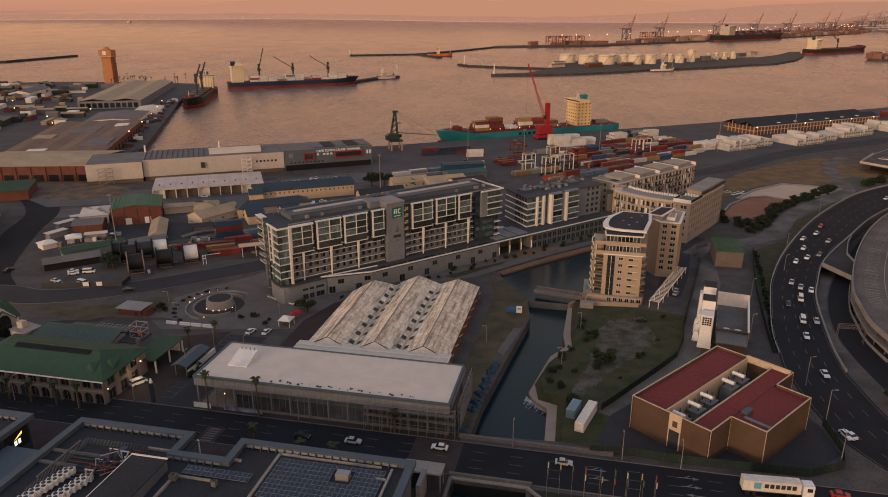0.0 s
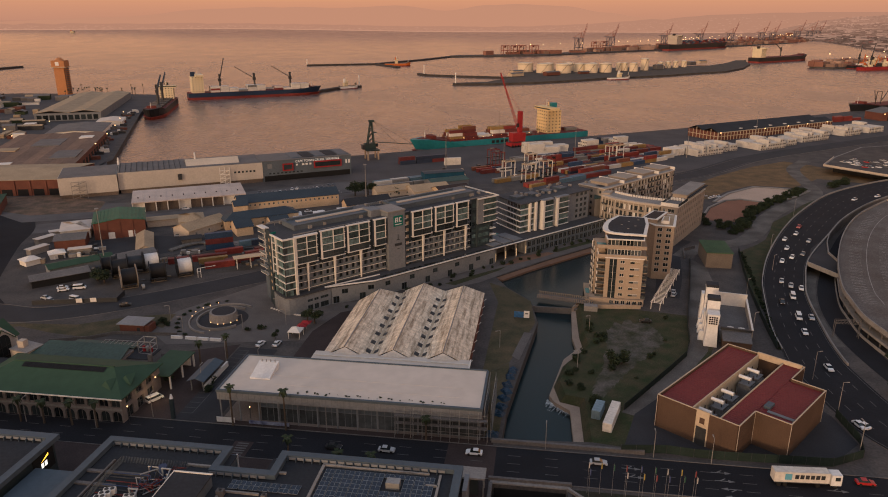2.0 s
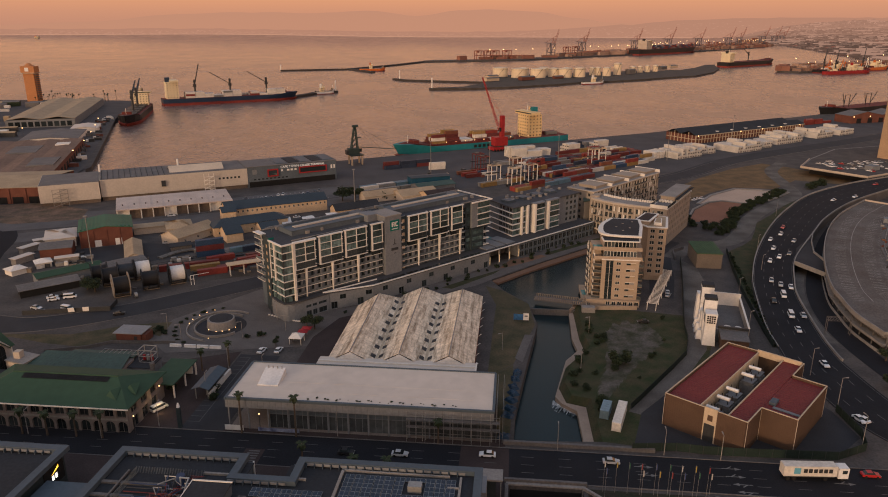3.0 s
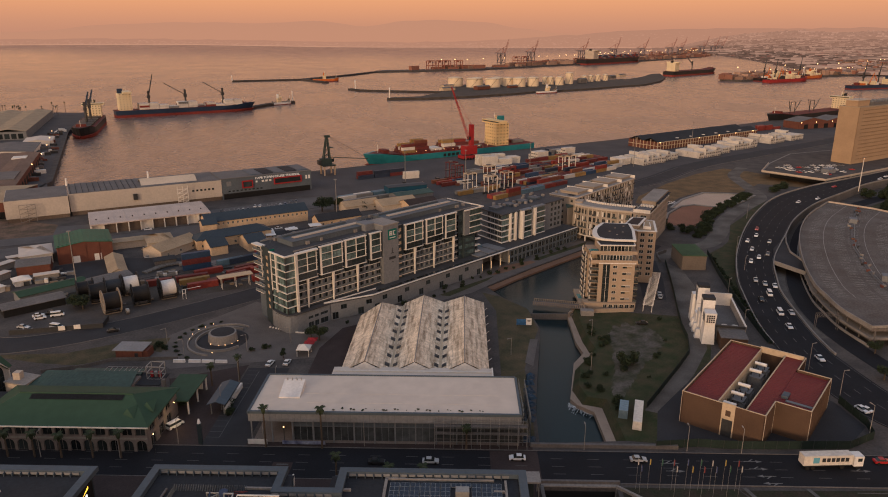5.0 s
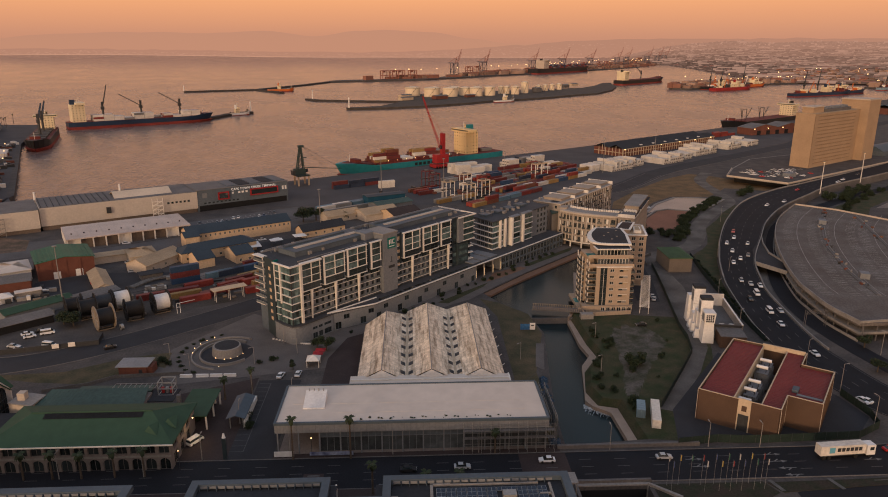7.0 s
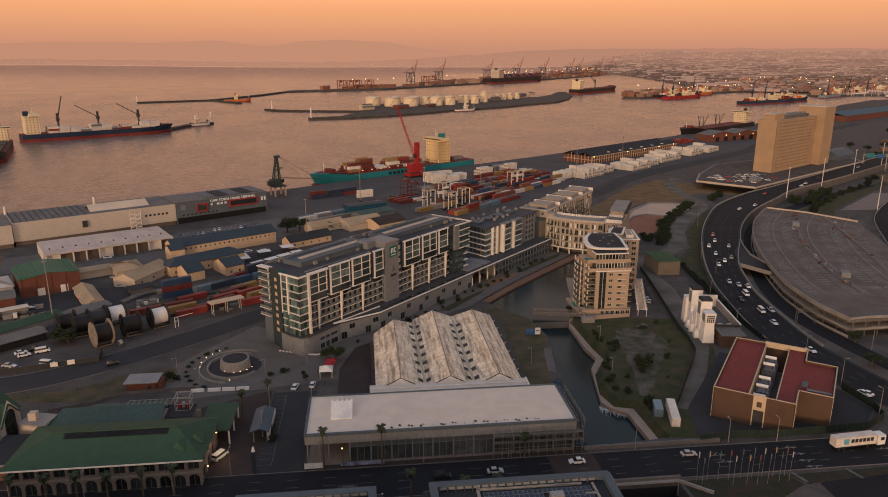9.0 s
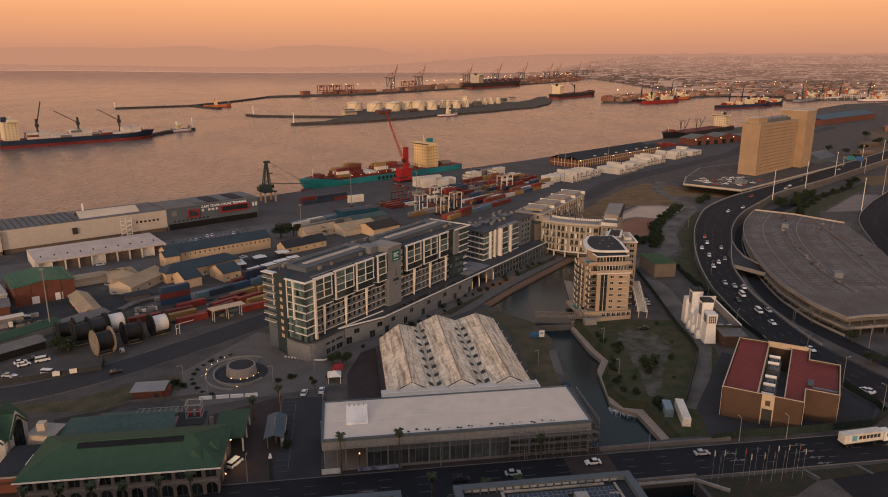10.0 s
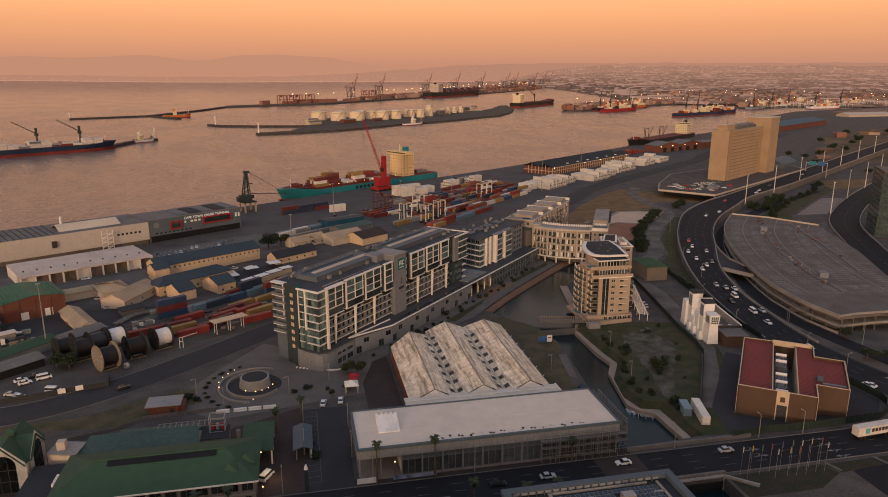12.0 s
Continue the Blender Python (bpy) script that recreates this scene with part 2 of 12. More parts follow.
def hip(bm, x0, x1, y0, y1, z0, z1, over=0.5, thick=0.2, inset=None):
    ym = (y0 + y1) / 2
    x0, x1, y0, y1 = x0 - over, x1 + over, y0 - over, y1 + over
    k = (y1 - y0) / 2 if inset is None else inset
    lo = [bm.verts.new(p) for p in ((x0, y0, z0), (x1, y0, z0), (x1, y1, z0), (x0, y1, z0))]
    mid = [bm.verts.new(p) for p in ((x0, y0, z0 + thick), (x1, y0, z0 + thick), (x1, y1, z0 + thick), (x0, y1, z0 + thick))]
    r = [bm.verts.new((x0 + k, ym, z1)), bm.verts.new((x1 - k, ym, z1))]
    bm.faces.new(lo[::-1])
    for i in range(4):
        bm.faces.new((lo[i], lo[(i + 1) % 4], mid[(i + 1) % 4], mid[i]))
    bm.faces.new((mid[0], mid[1], r[1], r[0]))
    bm.faces.new((mid[1], mid[2], r[1]))
    bm.faces.new((mid[2], mid[3], r[0], r[1]))
    bm.faces.new((mid[3], mid[0], r[0]))
    return bm


def gable_ends(bm, xs, y0, y1, z0, z1):
    ym = (y0 + y1) / 2
    for x in xs:
        bm.faces.new([bm.verts.new(p) for p in ((x, y0, z0), (x, y1, z0), (x, ym, z1))])
    return bm


# ---- materials ----
ASPHALT = mat("asphalt", (0.038, 0.038, 0.042), 0.85, 0.3, 0.3, 8)
ASPHALT_P = mat("pale_asphalt", (0.125, 0.115, 0.113), 0.85, 0.3, 0.3, 8)
ASPHALT_NEW = mat("asphalt_dark", (0.017, 0.018, 0.0225), 0.85, 0.35, 0.25, 8, spec=0.2)
YARD = mat("yard_ground", (0.094, 0.083, 0.076), 0.95, 0.35, 0.35, 4, col2=(0.055, 0.05, 0.049))
QUAY = mat("quay_concrete", (0.08, 0.075, 0.077), 0.9, 0.3, 0.15, 3)
PAVING = mat("paving", (0.22, 0.185, 0.165), 0.9, 0.25, 0.5, 8)
PAVING_G = mat("grey_paving", (0.135, 0.12, 0.112), 0.9, 0.25, 0.5, 8)
BRICKPAVE = mat("brick_paving", (0.05, 0.036, 0.034), 0.9, 0.3, 0.5, 6)
CONCRETE = mat("concrete", (0.27, 0.25, 0.23), 0.85, 0.25, 0.4, 5)
CONCRETE_D = mat("concrete_dark", (0.14, 0.13, 0.125), 0.85, 0.3, 0.4, 5)
GRASS = mat("dry_grass", (0.026, 0.04, 0.014), 0.95, 0.6, 0.6, 9, bump=0.5, col2=(0.068, 0.055, 0.03))
VELD = mat("veld", (0.185, 0.113, 0.055), 0.95, 0.45, 0.35, 5, bump=0.5, col2=(0.1, 0.07, 0.036))
GRAVEL = mat("gravel", (0.085, 0.073, 0.064), 0.95, 0.35, 0.25, 4, col2=(0.055, 0.047, 0.04))
GRAVEL_P = mat("pale_gravel", (0.12, 0.104, 0.09), 0.95, 0.5, 0.7, 5, col2=(0.034, 0.038, 0.018))
GRAVEL_L = mat("lane_gravel", (0.15, 0.135, 0.122), 0.95, 0.3, 0.3, 6, col2=(0.075, 0.066, 0.058))
PAVING_W = mat("warm_paving", (0.35, 0.265, 0.205), 0.9, 0.25, 0.5, 8)
SAND = mat("sand_floor", (0.2, 0.115, 0.075), 0.95, 0.2, 0.2, 3)
CLAY = mat("red_clay", (0.27, 0.125, 0.08), 0.95, 0.2, 0.2, 3)
PALE = mat("pale_floor", (0.5, 0.37, 0.285), 0.9, 0.15, 0.2, 3)
LINE = mat("road_paint", (0.115, 0.112, 0.11), 0.7, 0.35, 1.5, 9, bump=0)
GLASS = mat("window_glass", (0.028, 0.036, 0.038), 0.08, 0.3, 0.25, 0.6, bump=0, spec=0.6, rnd=0.5)
# Teal tint, raised to put bright reflections into the base colour too.
GLASS_TEAL = mat("tinted_glass_reflections", (0.1, 0.15, 0.147), 0.12, 0.6, 0.9, 2.4, bump=0, spec=0.7, rnd=0.75)
# Near-black for closed slabs: the shade inside openings is put into it.
DARK = mat("void_shade", (0.012, 0.012, 0.013), 0.9, 0.2, bump=0)
WHITE_ROOF = mat("white_membrane", (0.62, 0.54, 0.465), 0.7, 0.1, 0.06, 0.8, bump=0.03)
WHITE = mat("white_paint", (0.72, 0.7, 0.67), 0.7, 0.12, 0.5, 4, bump=0.05)
CREAM = mat("cream_paint", (0.74, 0.69, 0.62), 0.75, 0.12, 0.4, 4, bump=0.05)
TAN = mat("tan_render", (0.52, 0.41, 0.29), 0.85, 0.15, 0.4, 4, bump=0.08)
SANDSTONE = mat("sand_render", (0.5, 0.42, 0.34), 0.85, 0.15, 0.4, 4, bump=0.08)
OCHRE = mat("ochre_render", (0.6, 0.44, 0.29), 0.85, 0.18, 0.4, 4, bump=0.08)
GREY = mat("grey_render", (0.098, 0.12, 0.142), 0.8, 0.2, 0.4, 4, bump=0.05)
GREY_M = mat("mid_grey_render", (0.19, 0.2, 0.212), 0.8, 0.2, 0.4, 4, bump=0.05)
TEAL_D = mat("dark_teal_cladding", (0.035, 0.05, 0.055), 0.5, 0.2, 0.4, 4, bump=0.03)
ROOF_D = mat("dark_roofing", (0.03, 0.033, 0.039), 0.85, 0.3, 0.3, 4)
ROOF_H = mat("slate_grey_roofing", (0.062, 0.065, 0.072), 0.85, 0.3, 0.3, 4)
ROOF_M = mat("grey_roofing", (0.16, 0.15, 0.145), 0.8, 0.3, 0.3, 4)
ROOF_TAN = mat("tan_roofing", (0.4, 0.3, 0.195), 0.85, 0.25, 0.3, 4)
ROOF_BLUE = mat("slate_blue_roofing", (0.035, 0.05, 0.065), 0.6, 0.25, 0.3, 4)
METAL_GREEN = mat("green_roof_metal", (0.04, 0.08, 0.05), 0.7, 0.14, 0.06, 1.2, bump=0.04, spec=0.15)
METAL_GREEN2 = mat("faded_green_metal", (0.045, 0.085, 0.07), 0.5, 0.35, 0.25, 3, bump=0.1)
PARAPET = mat("grey_parapet_metal", (0.07, 0.095, 0.118), 0.55, 0.15, 0.3, 3, bump=0.03)
BRICK = mat("brown_brick", (0.155, 0.06, 0.042), 0.9, 0.25, 0.6, 12, bump=0.3)
BRICK_TAN = mat("tan_brick", (0.1, 0.061, 0.041), 0.9, 0.2, 0.5, 14, bump=0.3)
RED_ROOF = mat("red_roof_sheet", (0.17, 0.024, 0.024), 0.55, 0.2, 0.25, 3, bump=0.08)
RED = mat("red_paint", (0.33, 0.022, 0.025), 0.5, 0.25, 0.5, 4, bump=0.05)
STEEL = mat("galvanised_steel", (0.34, 0.34, 0.33), 0.5, 0.2, 1, 6, metal=0.5, bump=0.03)
STEEL_D = mat("dark_steel", (0.05, 0.052, 0.055), 0.5, 0.2, 1, 6, metal=0.3, bump=0.03)
BLACK = mat("black_rubber", (0.012, 0.012, 0.012), 0.7, 0.2, 1, 6, bump=0)
WOOD = mat("weathered_wood", (0.24, 0.19, 0.14), 0.9, 0.3, 1, 8)
BARK = mat("bark", (0.1, 0.075, 0.055), 0.95, 0.3, 2, 10)
LEAF = mat("foliage", (0.035, 0.05, 0.022), 0.85, 0.5, 1.5, 8, bump=0.2, col2=(0.018, 0.028, 0.014))
LAMP_WARM = mat("lamp_glow", (1, 0.8, 0.5), 0.5, 0, bump=0, emit=((1.0, 0.55, 0.22), 4.5))
LAMP_RED = mat("tail_lamp", (0.4, 0.02, 0.02), 0.4, 0, bump=0, emit=((1.0, 0.05, 0.03), 1.5))
TAIL_DULL = mat("tail_lens", (0.2, 0.015, 0.015), 0.3, 0.1, bump=0)
LAMP_DULL = mat("headlamp_lens", (0.6, 0.6, 0.6), 0.2, 0.1, bump=0)

# ---- water, land, roads ----
WATER = bpy.data.materials.new("harbour_water")
WATER.use_nodes = True
_n, _l = WATER.node_tree.nodes, WATER.node_tree.links
_b = _n["Principled BSDF"]
_b.inputs["Base Color"].default_value = (0.15, 0.11, 0.098, 1)
_b.inputs["Roughness"].default_value = 0.16
_b.inputs["IOR"].default_value = 1.33
_geo = _n.new("ShaderNodeNewGeometry")
_map = _n.new("ShaderNodeVectorMath")
_map.operation = "MULTIPLY"
_map.inputs[1].default_value = (1.0, 0.55, 1.0)
_l.new(_geo.outputs["Position"], _map.inputs[0])
_w1, _w2 = _n.new("ShaderNodeTexNoise"), _n.new("ShaderNodeTexNoise")
_w1.inputs["Scale"].default_value, _w1.inputs["Detail"].default_value = 0.3, 4
_w2.inputs["Scale"].default_value, _w2.inputs["Detail"].default_value = 0.012, 3
for _w in (_w1, _w2):
    _l.new(_map.outputs[0], _w.inputs["Vector"])
_mx = _n.new("ShaderNodeMath")
_mx.operation = "MULTIPLY_ADD"
_mx.inputs[1].default_value = 0.5
_l.new(_w2.outputs["Fac"], _mx.inputs[0])
_l.new(_w1.outputs["Fac"], _mx.inputs[2])
_bp = _n.new("ShaderNodeBump")
_bp.inputs["Strength"].default_value, _bp.inputs["Distance"].default_value = 0.8, 1.0
_l.new(_mx.outputs[0], _bp.inputs["Height"])
_l.new(_bp.outputs[0], _b.inputs["Normal"])
_bs = _n.new("ShaderNodeMapRange")
_bs.inputs[1].default_value, _bs.inputs[2].default_value, _bs.inputs[3].default_value, _bs.inputs[4].default_value = 1900, 4300, 0.92, 0.34
_rr = _n.new("ShaderNodeMapRange")
_rr.inputs[1].default_value, _rr.inputs[2].default_value, _rr.inputs[3].default_value, _rr.inputs[4].default_value = 0.35, 0.65, 0.24, 0.29
_l.new(_w2.outputs["Fac"], _rr.inputs[0])
_sx, _mr, _ad = _n.new("ShaderNodeSeparateXYZ"), _n.new("ShaderNodeMapRange"), _n.new("ShaderNodeMath")
_mr.inputs[1].default_value, _mr.inputs[2].default_value, _mr.inputs[3].default_value, _mr.inputs[4].default_value = 1600, 3600, 0.0, -0.1
_ad.operation = "ADD"
_l.new(_geo.outputs["Position"], _sx.inputs[0])
_l.new(_sx.outputs["Y"], _mr.inputs[0])
_ln = _n.new("ShaderNodeVectorMath")
_ln.operation = "LENGTH"
_l.new(_geo.outputs["Position"], _ln.inputs[0])
_l.new(_ln.outputs["Value"], _bs.inputs[0])
_l.new(_bs.outputs[0], _bp.inputs["Strength"])
_l.new(_rr.outputs[0], _ad.inputs[0])
_l.new(_mr.outputs[0], _ad.inputs[1])
_l.new(_ad.outputs[0], _b.inputs["Roughness"])
_w3 = _n.new("ShaderNodeTexNoise")
_w3.inputs["Scale"].default_value, _w3.inputs["Detail"].default_value = 0.09, 5
_l.new(_map.outputs[0], _w3.inputs["Vector"])
_cr = _n.new("ShaderNodeValToRGB")
_cr.color_ramp.elements[0].position, _cr.color_ramp.elements[1].position = 0.35, 0.65
_cr.color_ramp.elements[0].color, _cr.color_ramp.elements[1].color = (0.125, 0.093, 0.085, 1), (0.205, 0.146, 0.127, 1)
_l.new(_w3.outputs["Fac"], _cr.inputs[0])
_l.new(_cr.outputs[0], _b.inputs["Base Color"])

WL = -4.0


def shore_lift(a):
    """How much higher the far shore stands towards the west, by bearing in degrees."""
    u = min(1.0, max(0.0, (6 - a) / 20))
    return 20 * u * u * (3 - 2 * u)


bm = bmesh.new()
rings = []
for r, z in ((0, WL), (600, WL), (1500, WL), (3200, WL), (3700, WL + 3), (4200, WL + 12), (4850, WL + 32)):
    rings.append([bm.verts.new((r * math.sin(radians(a)), r * math.cos(radians(a)), z + shore_lift(a) * max(0.0, (r - 3200) / 1490))) for a in range(-180, 181, 6)] if r else [bm.verts.new((0, 0, WL))])
for i in range(60):
    bm.faces.new((rings[0][0], rings[1][i], rings[1][i + 1]))
    for a, b in zip(rings[1:], rings[2:]):
        bm.faces.new((a[i], a[i + 1], b[i + 1], b[i]))
tagged(part("water", bm, WATER), "rippled grey-brown harbour and bay water at dusk", "water", kind="structure")

# the canal and its upper basin, as one hole in the land
EAST = [(29.2, 148.5), (33.0, 169.8), (28.0, 172.3), (28.2, 180), (33.6, 192), (43.0, 202.4), (44.0, 213), (49, 238)]
HOLE = [g(-25, 149.5)] + EAST + [(56, 247), (63, 261), (74, 284), (99, 304), (106, 322), (91.5, 319), (77.5, 309.4), (48, 289), (21.5, 268.5), (24.5, 256), (31, 242), (29.9, 222.1), (19.6, 193), (10.6, 167)]
LOWER = [g(-26, 121.5), g(-9, 121.5), g(-9, 131.2), g(-26, 131.2)]
LAND = [(-2600, -700), (4300, -700), (4500, 1500), (4000, 2700), (3300, 3550), (2450, 4150), (2100, 4050), (1560, 3480), (930, 2800), (520, 2320), (150, 2150), (138, 2100),
        (443, 2173), (826, 2463), (1358, 2866), (2078, 3425), (1950, 2900), (1700, 2300), (1300, 1800), (930, 1590), (955, 1540), (1290, 1690), (1480, 1740), (1620, 1600), (1440, 1505),
        (1450, 1440), (1560, 1475), (1900, 1345), (1400, 1275), (1100, 1120), (862, 945), (660, 860), (487, 776), (257, 668), (165, 631), (-241, 470), (-233, 540), (-310, 835), (-335, 1030), (-420, 1050), (-560, 1065), (-1300, 900), (-2600, 500)]
tagged(part("ground", sheet(LAND, 0.0, [HOLE, LOWER], 7.0), YARD), "dusty dark port ground of asphalt, gravel and concrete, edged with quay walls", "ground", kind="structure")


CANAL_W = mat("canal_water", (0.005, 0.021, 0.027), 0.2, 0.25, 0.3, 1.5, bump=0.25, spec=0.28)
WEIR_W, WEIR_E = (30.9, 240.0), (48.6, 236.0)
for poly, z in ((HOLE[:9] + [WEIR_E, WEIR_W] + HOLE[-3:], -3.6), (LOWER, -3.6), ([WEIR_E] + HOLE[9:-3] + [WEIR_W], -1.25)):
    tagged(part("canal_water", sheet(poly, z), CANAL_W), "still dark teal canal water", "water", kind="structure")


def patch(name, poly, z, material, label, cat, kind="structure", holes=()):
    return tagged(part(name, sheet(poly, z, holes), material), label, cat, kind=kind)


patch("quay_apron", [(-235, 545), (-235, 480), (-120, 470), (-30, 455), (40, 440), (110, 440), (200, 480), (360, 575), (560, 690), (480, 768), (257, 663), (165, 626), (-230, 468)], 0.02, QUAY, "dark oil-stained container quay paving", "quay")
patch("west_quay", [(-239, 545), (-314, 835), (-339, 1028), (-420, 1040), (-600, 1000), (-700, 700), (-420, 560), (-300, 440), (-200, 440)], 0.02, QUAY, "dark dockside paving with stains", "quay")

# main street along the near blocks
def gl(pts):
    return [g(a, b) for a, b in pts]


patch("road_main", gl([(-320, 133), (46, 133), (70, 134), (110, 128), (110, 137), (80, 146), (-320, 146)]), 0.03, ASPHALT_NEW, "dark asphalt street with worn lane markings", "road")
patch("road_south", gl([(25, 104), (70, 104), (150, 90), (150, 118), (115, 127.5), (80, 130), (42, 130.6), (25, 127)]), 0.03, ASPHALT_NEW, "dark asphalt second carriageway", "road")
patch("road_junction", gl([(72, 118), (150, 96), (150, 138), (112, 152), (98, 150), (80, 146), (72, 140)]), 0.022, ASPHALT_NEW, "dark asphalt junction below the highway", "road")
patch("pavement_north", gl([(-320, 146.2), (-32, 146.2), (-32, 147.9), (-30, 168), (-26.5, 190), (-26.3, 149), (-26, 146.2)][:2] + [(-27, 146.2), (-27, 149.5), (-104, 149.5), (-104, 164), (-320, 164)]), 0.05, BRICKPAVE, "worn brick pavement beside the hall", "pavement")
patch("pavement_south", gl([(-320, 121), (-27, 121), (-27, 132.8), (-320, 132.8)]), 0.05, BRICKPAVE, "dark brick pavement before the flat-roofed complex", "pavement")
patch("lawn_east", EAST + gl([(41, 236), (40, 212), (33, 192), (19, 176), (6, 150.2)]), 0.03, GRASS, "rough unkempt grass beside the canal", "grass")
CLEAR = []
for x, y in (p[:2] for p in smooth_line([(53, 215), (60, 221.5), (67, 219), (70, 212), (67, 202), (61, 195.5), (55, 190), (50, 184), (44, 177), (38, 170), (35.5, 172), (39, 180), (43.5, 188), (46.5, 197), (50, 206), (53, 215)], 10)[:-1]):
    k = 1 + 0.16 * noise.noise(Vector((x * 0.45, y * 0.45, 1))) + 0.1 * noise.noise(Vector((x * 1.7, y * 1.7, 4)))
    CLEAR.append((54 + (x - 54) * k, 198 + (y - 198) * k))
patch("dirt_clearing", CLEAR, 0.045, GRAVEL_P, "bare gravel clearing in rough grass", "ground")
LOT = mat("trampled_grass", (0.105, 0.08, 0.046), 0.95, 0.4, 0.45, 5, bump=0.4, col2=(0.045, 0.046, 0.024))
patch("lawn_west", [g(-33, 182), (15.2, 193), (29, 221.8), (31, 241), (24, 256), (18, 262), g(-32, 240)], 0.03, LOT, "trampled dry grass lot behind the shed", "grass")
patch("canal_bank_grass", [g(-29.5, 150), g(-26, 150), (9.6, 167), (15.2, 192.8), g(-33, 181.8), g(-29.5, 169)], 0.02, LOT, "weedy canal bank", "grass")
patch("service_lane", [(41, 162), (45.7, 167.4), (63.6, 185.3), (72, 194.2), (77.4, 204), (80.5, 213.4), (86.8, 228), (95.1, 246.7), (103.2, 265.6), (111, 284.7), (113.4, 274), (108, 254), (100, 236), (90, 216), (80, 196), (66, 179.6), (55.5, 169.7), (43.8, 160)], 0.035, GRAVEL_L, "dusty gravel service lane", "road")
patch("substation_yard", [(44.2, 160.8), (36, 145), (58.9, 139.4), (83.6, 135.2), (95.5, 143), (96.5, 156), (92, 172), (80.8, 191.5)], 0.05, ASPHALT, "dark asphalt yard round the substation", "ground")

# canal-side promenade below street level, and its weir
PATH_W = [(25, 149.6), (28.2, 167.2), (24.8, 172.3), (24.2, 175.9), (33.5, 197.8), (39.4, 204.5), (40.2, 213.8), (45.3, 235.5)]
OUT_E = [(27.6, 149.3), (31.3, 169), (26.4, 172.0), (26.5, 180.5), (32.1, 192.9), (41.4, 203), (42.5, 213.1), (47.4, 238)]
tagged(part("promenade", sheet(PATH_W + OUT_E[::-1], -2.2, (), 1.9), PAVING_W), "pale paved canal promenade with angled corners", "pavement", kind="structure")


def slope(low, high, z0, z1, material, label):
    bm = bmesh.new()
    lo, hi = [bm.verts.new((*p, z0)) for p in low], [bm.verts.new((*p, z1)) for p in high]
    for i in range(len(lo) - 1):
        bm.faces.new((lo[i], lo[i + 1], hi[i + 1], hi[i]))
    return tagged(part("bank_slope", bm, material), label, "bank", kind="structure")


slope(OUT_E, EAST, -2.18, 0.01, GRASS, "grassy slope down to the promenade")
WALK_L, WALK_H = [(24, 266), (37, 276.5), (50.5, 286), (65, 296.2), (80, 306.4), (94, 316), (104, 321)], [(21.5, 268.5), (34.5, 279.2), (48, 289), (62.5, 299.2), (77.5, 309.4), (91.5, 319), (106, 322)]
tagged(part("canal_walk", sheet(WALK_L + WALK_H[::-1], -0.5, (), 3.2), SAND), "warm brown canal-side walk", "pavement", kind="structure")
tagged(part("tower_walk", sheet([(45.3, 235.5), (54, 248), (60, 262), (71, 286), (74, 284), (63, 261), (56, 247), (49, 238)], -0.4, (), 3.4), PAVING_W), "paved walk round the tower", "pavement", kind="structure")
patch("west_bank_path", [(16.6, 197), (23.6, 214.2), (26.2, 213.4), (18.4, 194)], 0.07, PAVING_G, "pale paved strip along the canal wall", "pavement")

# roads on the west side
WEST = smooth_line([(-330, 250), (-215, 236), (-175, 246), (-150, 241), (-120, 250), (-73, 277), (-20, 312), (50, 372), (120, 425), (190, 462), (254, 513), (344, 560), (480, 628), (560, 682), (860, 830)])
tagged(part("road_west", ribbon(WEST[:50], 6.5, 6.5, 0.06), ASPHALT), "wide grey asphalt port road", "road", kind="structure")
tagged(part("road_west", ribbon(WEST[49:], 9.5, 8.5, 0.06), ASPHALT), "wide grey asphalt port road", "road", kind="structure")
tagged(part("road_edge", ribbon(offset(WEST[49:], -9.0), 0.25, 0.45, 0.3, 0.3), CONCRETE_D), "pale concrete road edge", "kerb", kind="structure")
BEND = smooth_line([(-172, 247), (-186, 268), (-203, 320), (-215, 362), (-260, 420)])
tagged(part("road_bend", ribbon(BEND, 8, 8, 0.04), ASPHALT_NEW), "asphalt side road curving past the yards", "road", kind="structure")
patch("verge", [(-190, 226), (-150, 231), (-137.2, 224.9), (-121.9, 219.8), (-104, 228.5), (-100, 226), (-99, 238), (-103.9, 238), (-115.6, 236.4), (-130.9, 231), (-150, 233.4), (-190, 232)], 0.05, LOT, "scrubby dry verge beside the road", "verge")

# open ground on the east side
patch("veld", [(150, 400), (161, 418), (198, 452), (239, 483), (272, 500), (284, 484), (292, 462), (298, 430), (284, 424), (262, 440), (246, 426), (232, 416), (222, 420), (207, 423), (186, 410), (165, 390)], 0.03, VELD, "dry brown grass field", "grass")
patch("pond_floor", [(166.3, 383.4), (183.7, 402.2), (207.6, 418.1), (219.7, 413.6), (235, 404.8), (220.3, 394.1), (205.6, 384.2), (193.4, 381), (185.7, 388.5), (174, 386)], 0.08, PALE, "drained pale concrete pond basin", "pond")
patch("clay_court", [(143.7, 347.7), (158, 370.3), (173.7, 384.9), (183.1, 387.5), (192.5, 380.9), (185.1, 367.3), (170.3, 352.3), (157.3, 340.9)], 0.06, CLAY, "bare reddish-brown clay ground", "ground")

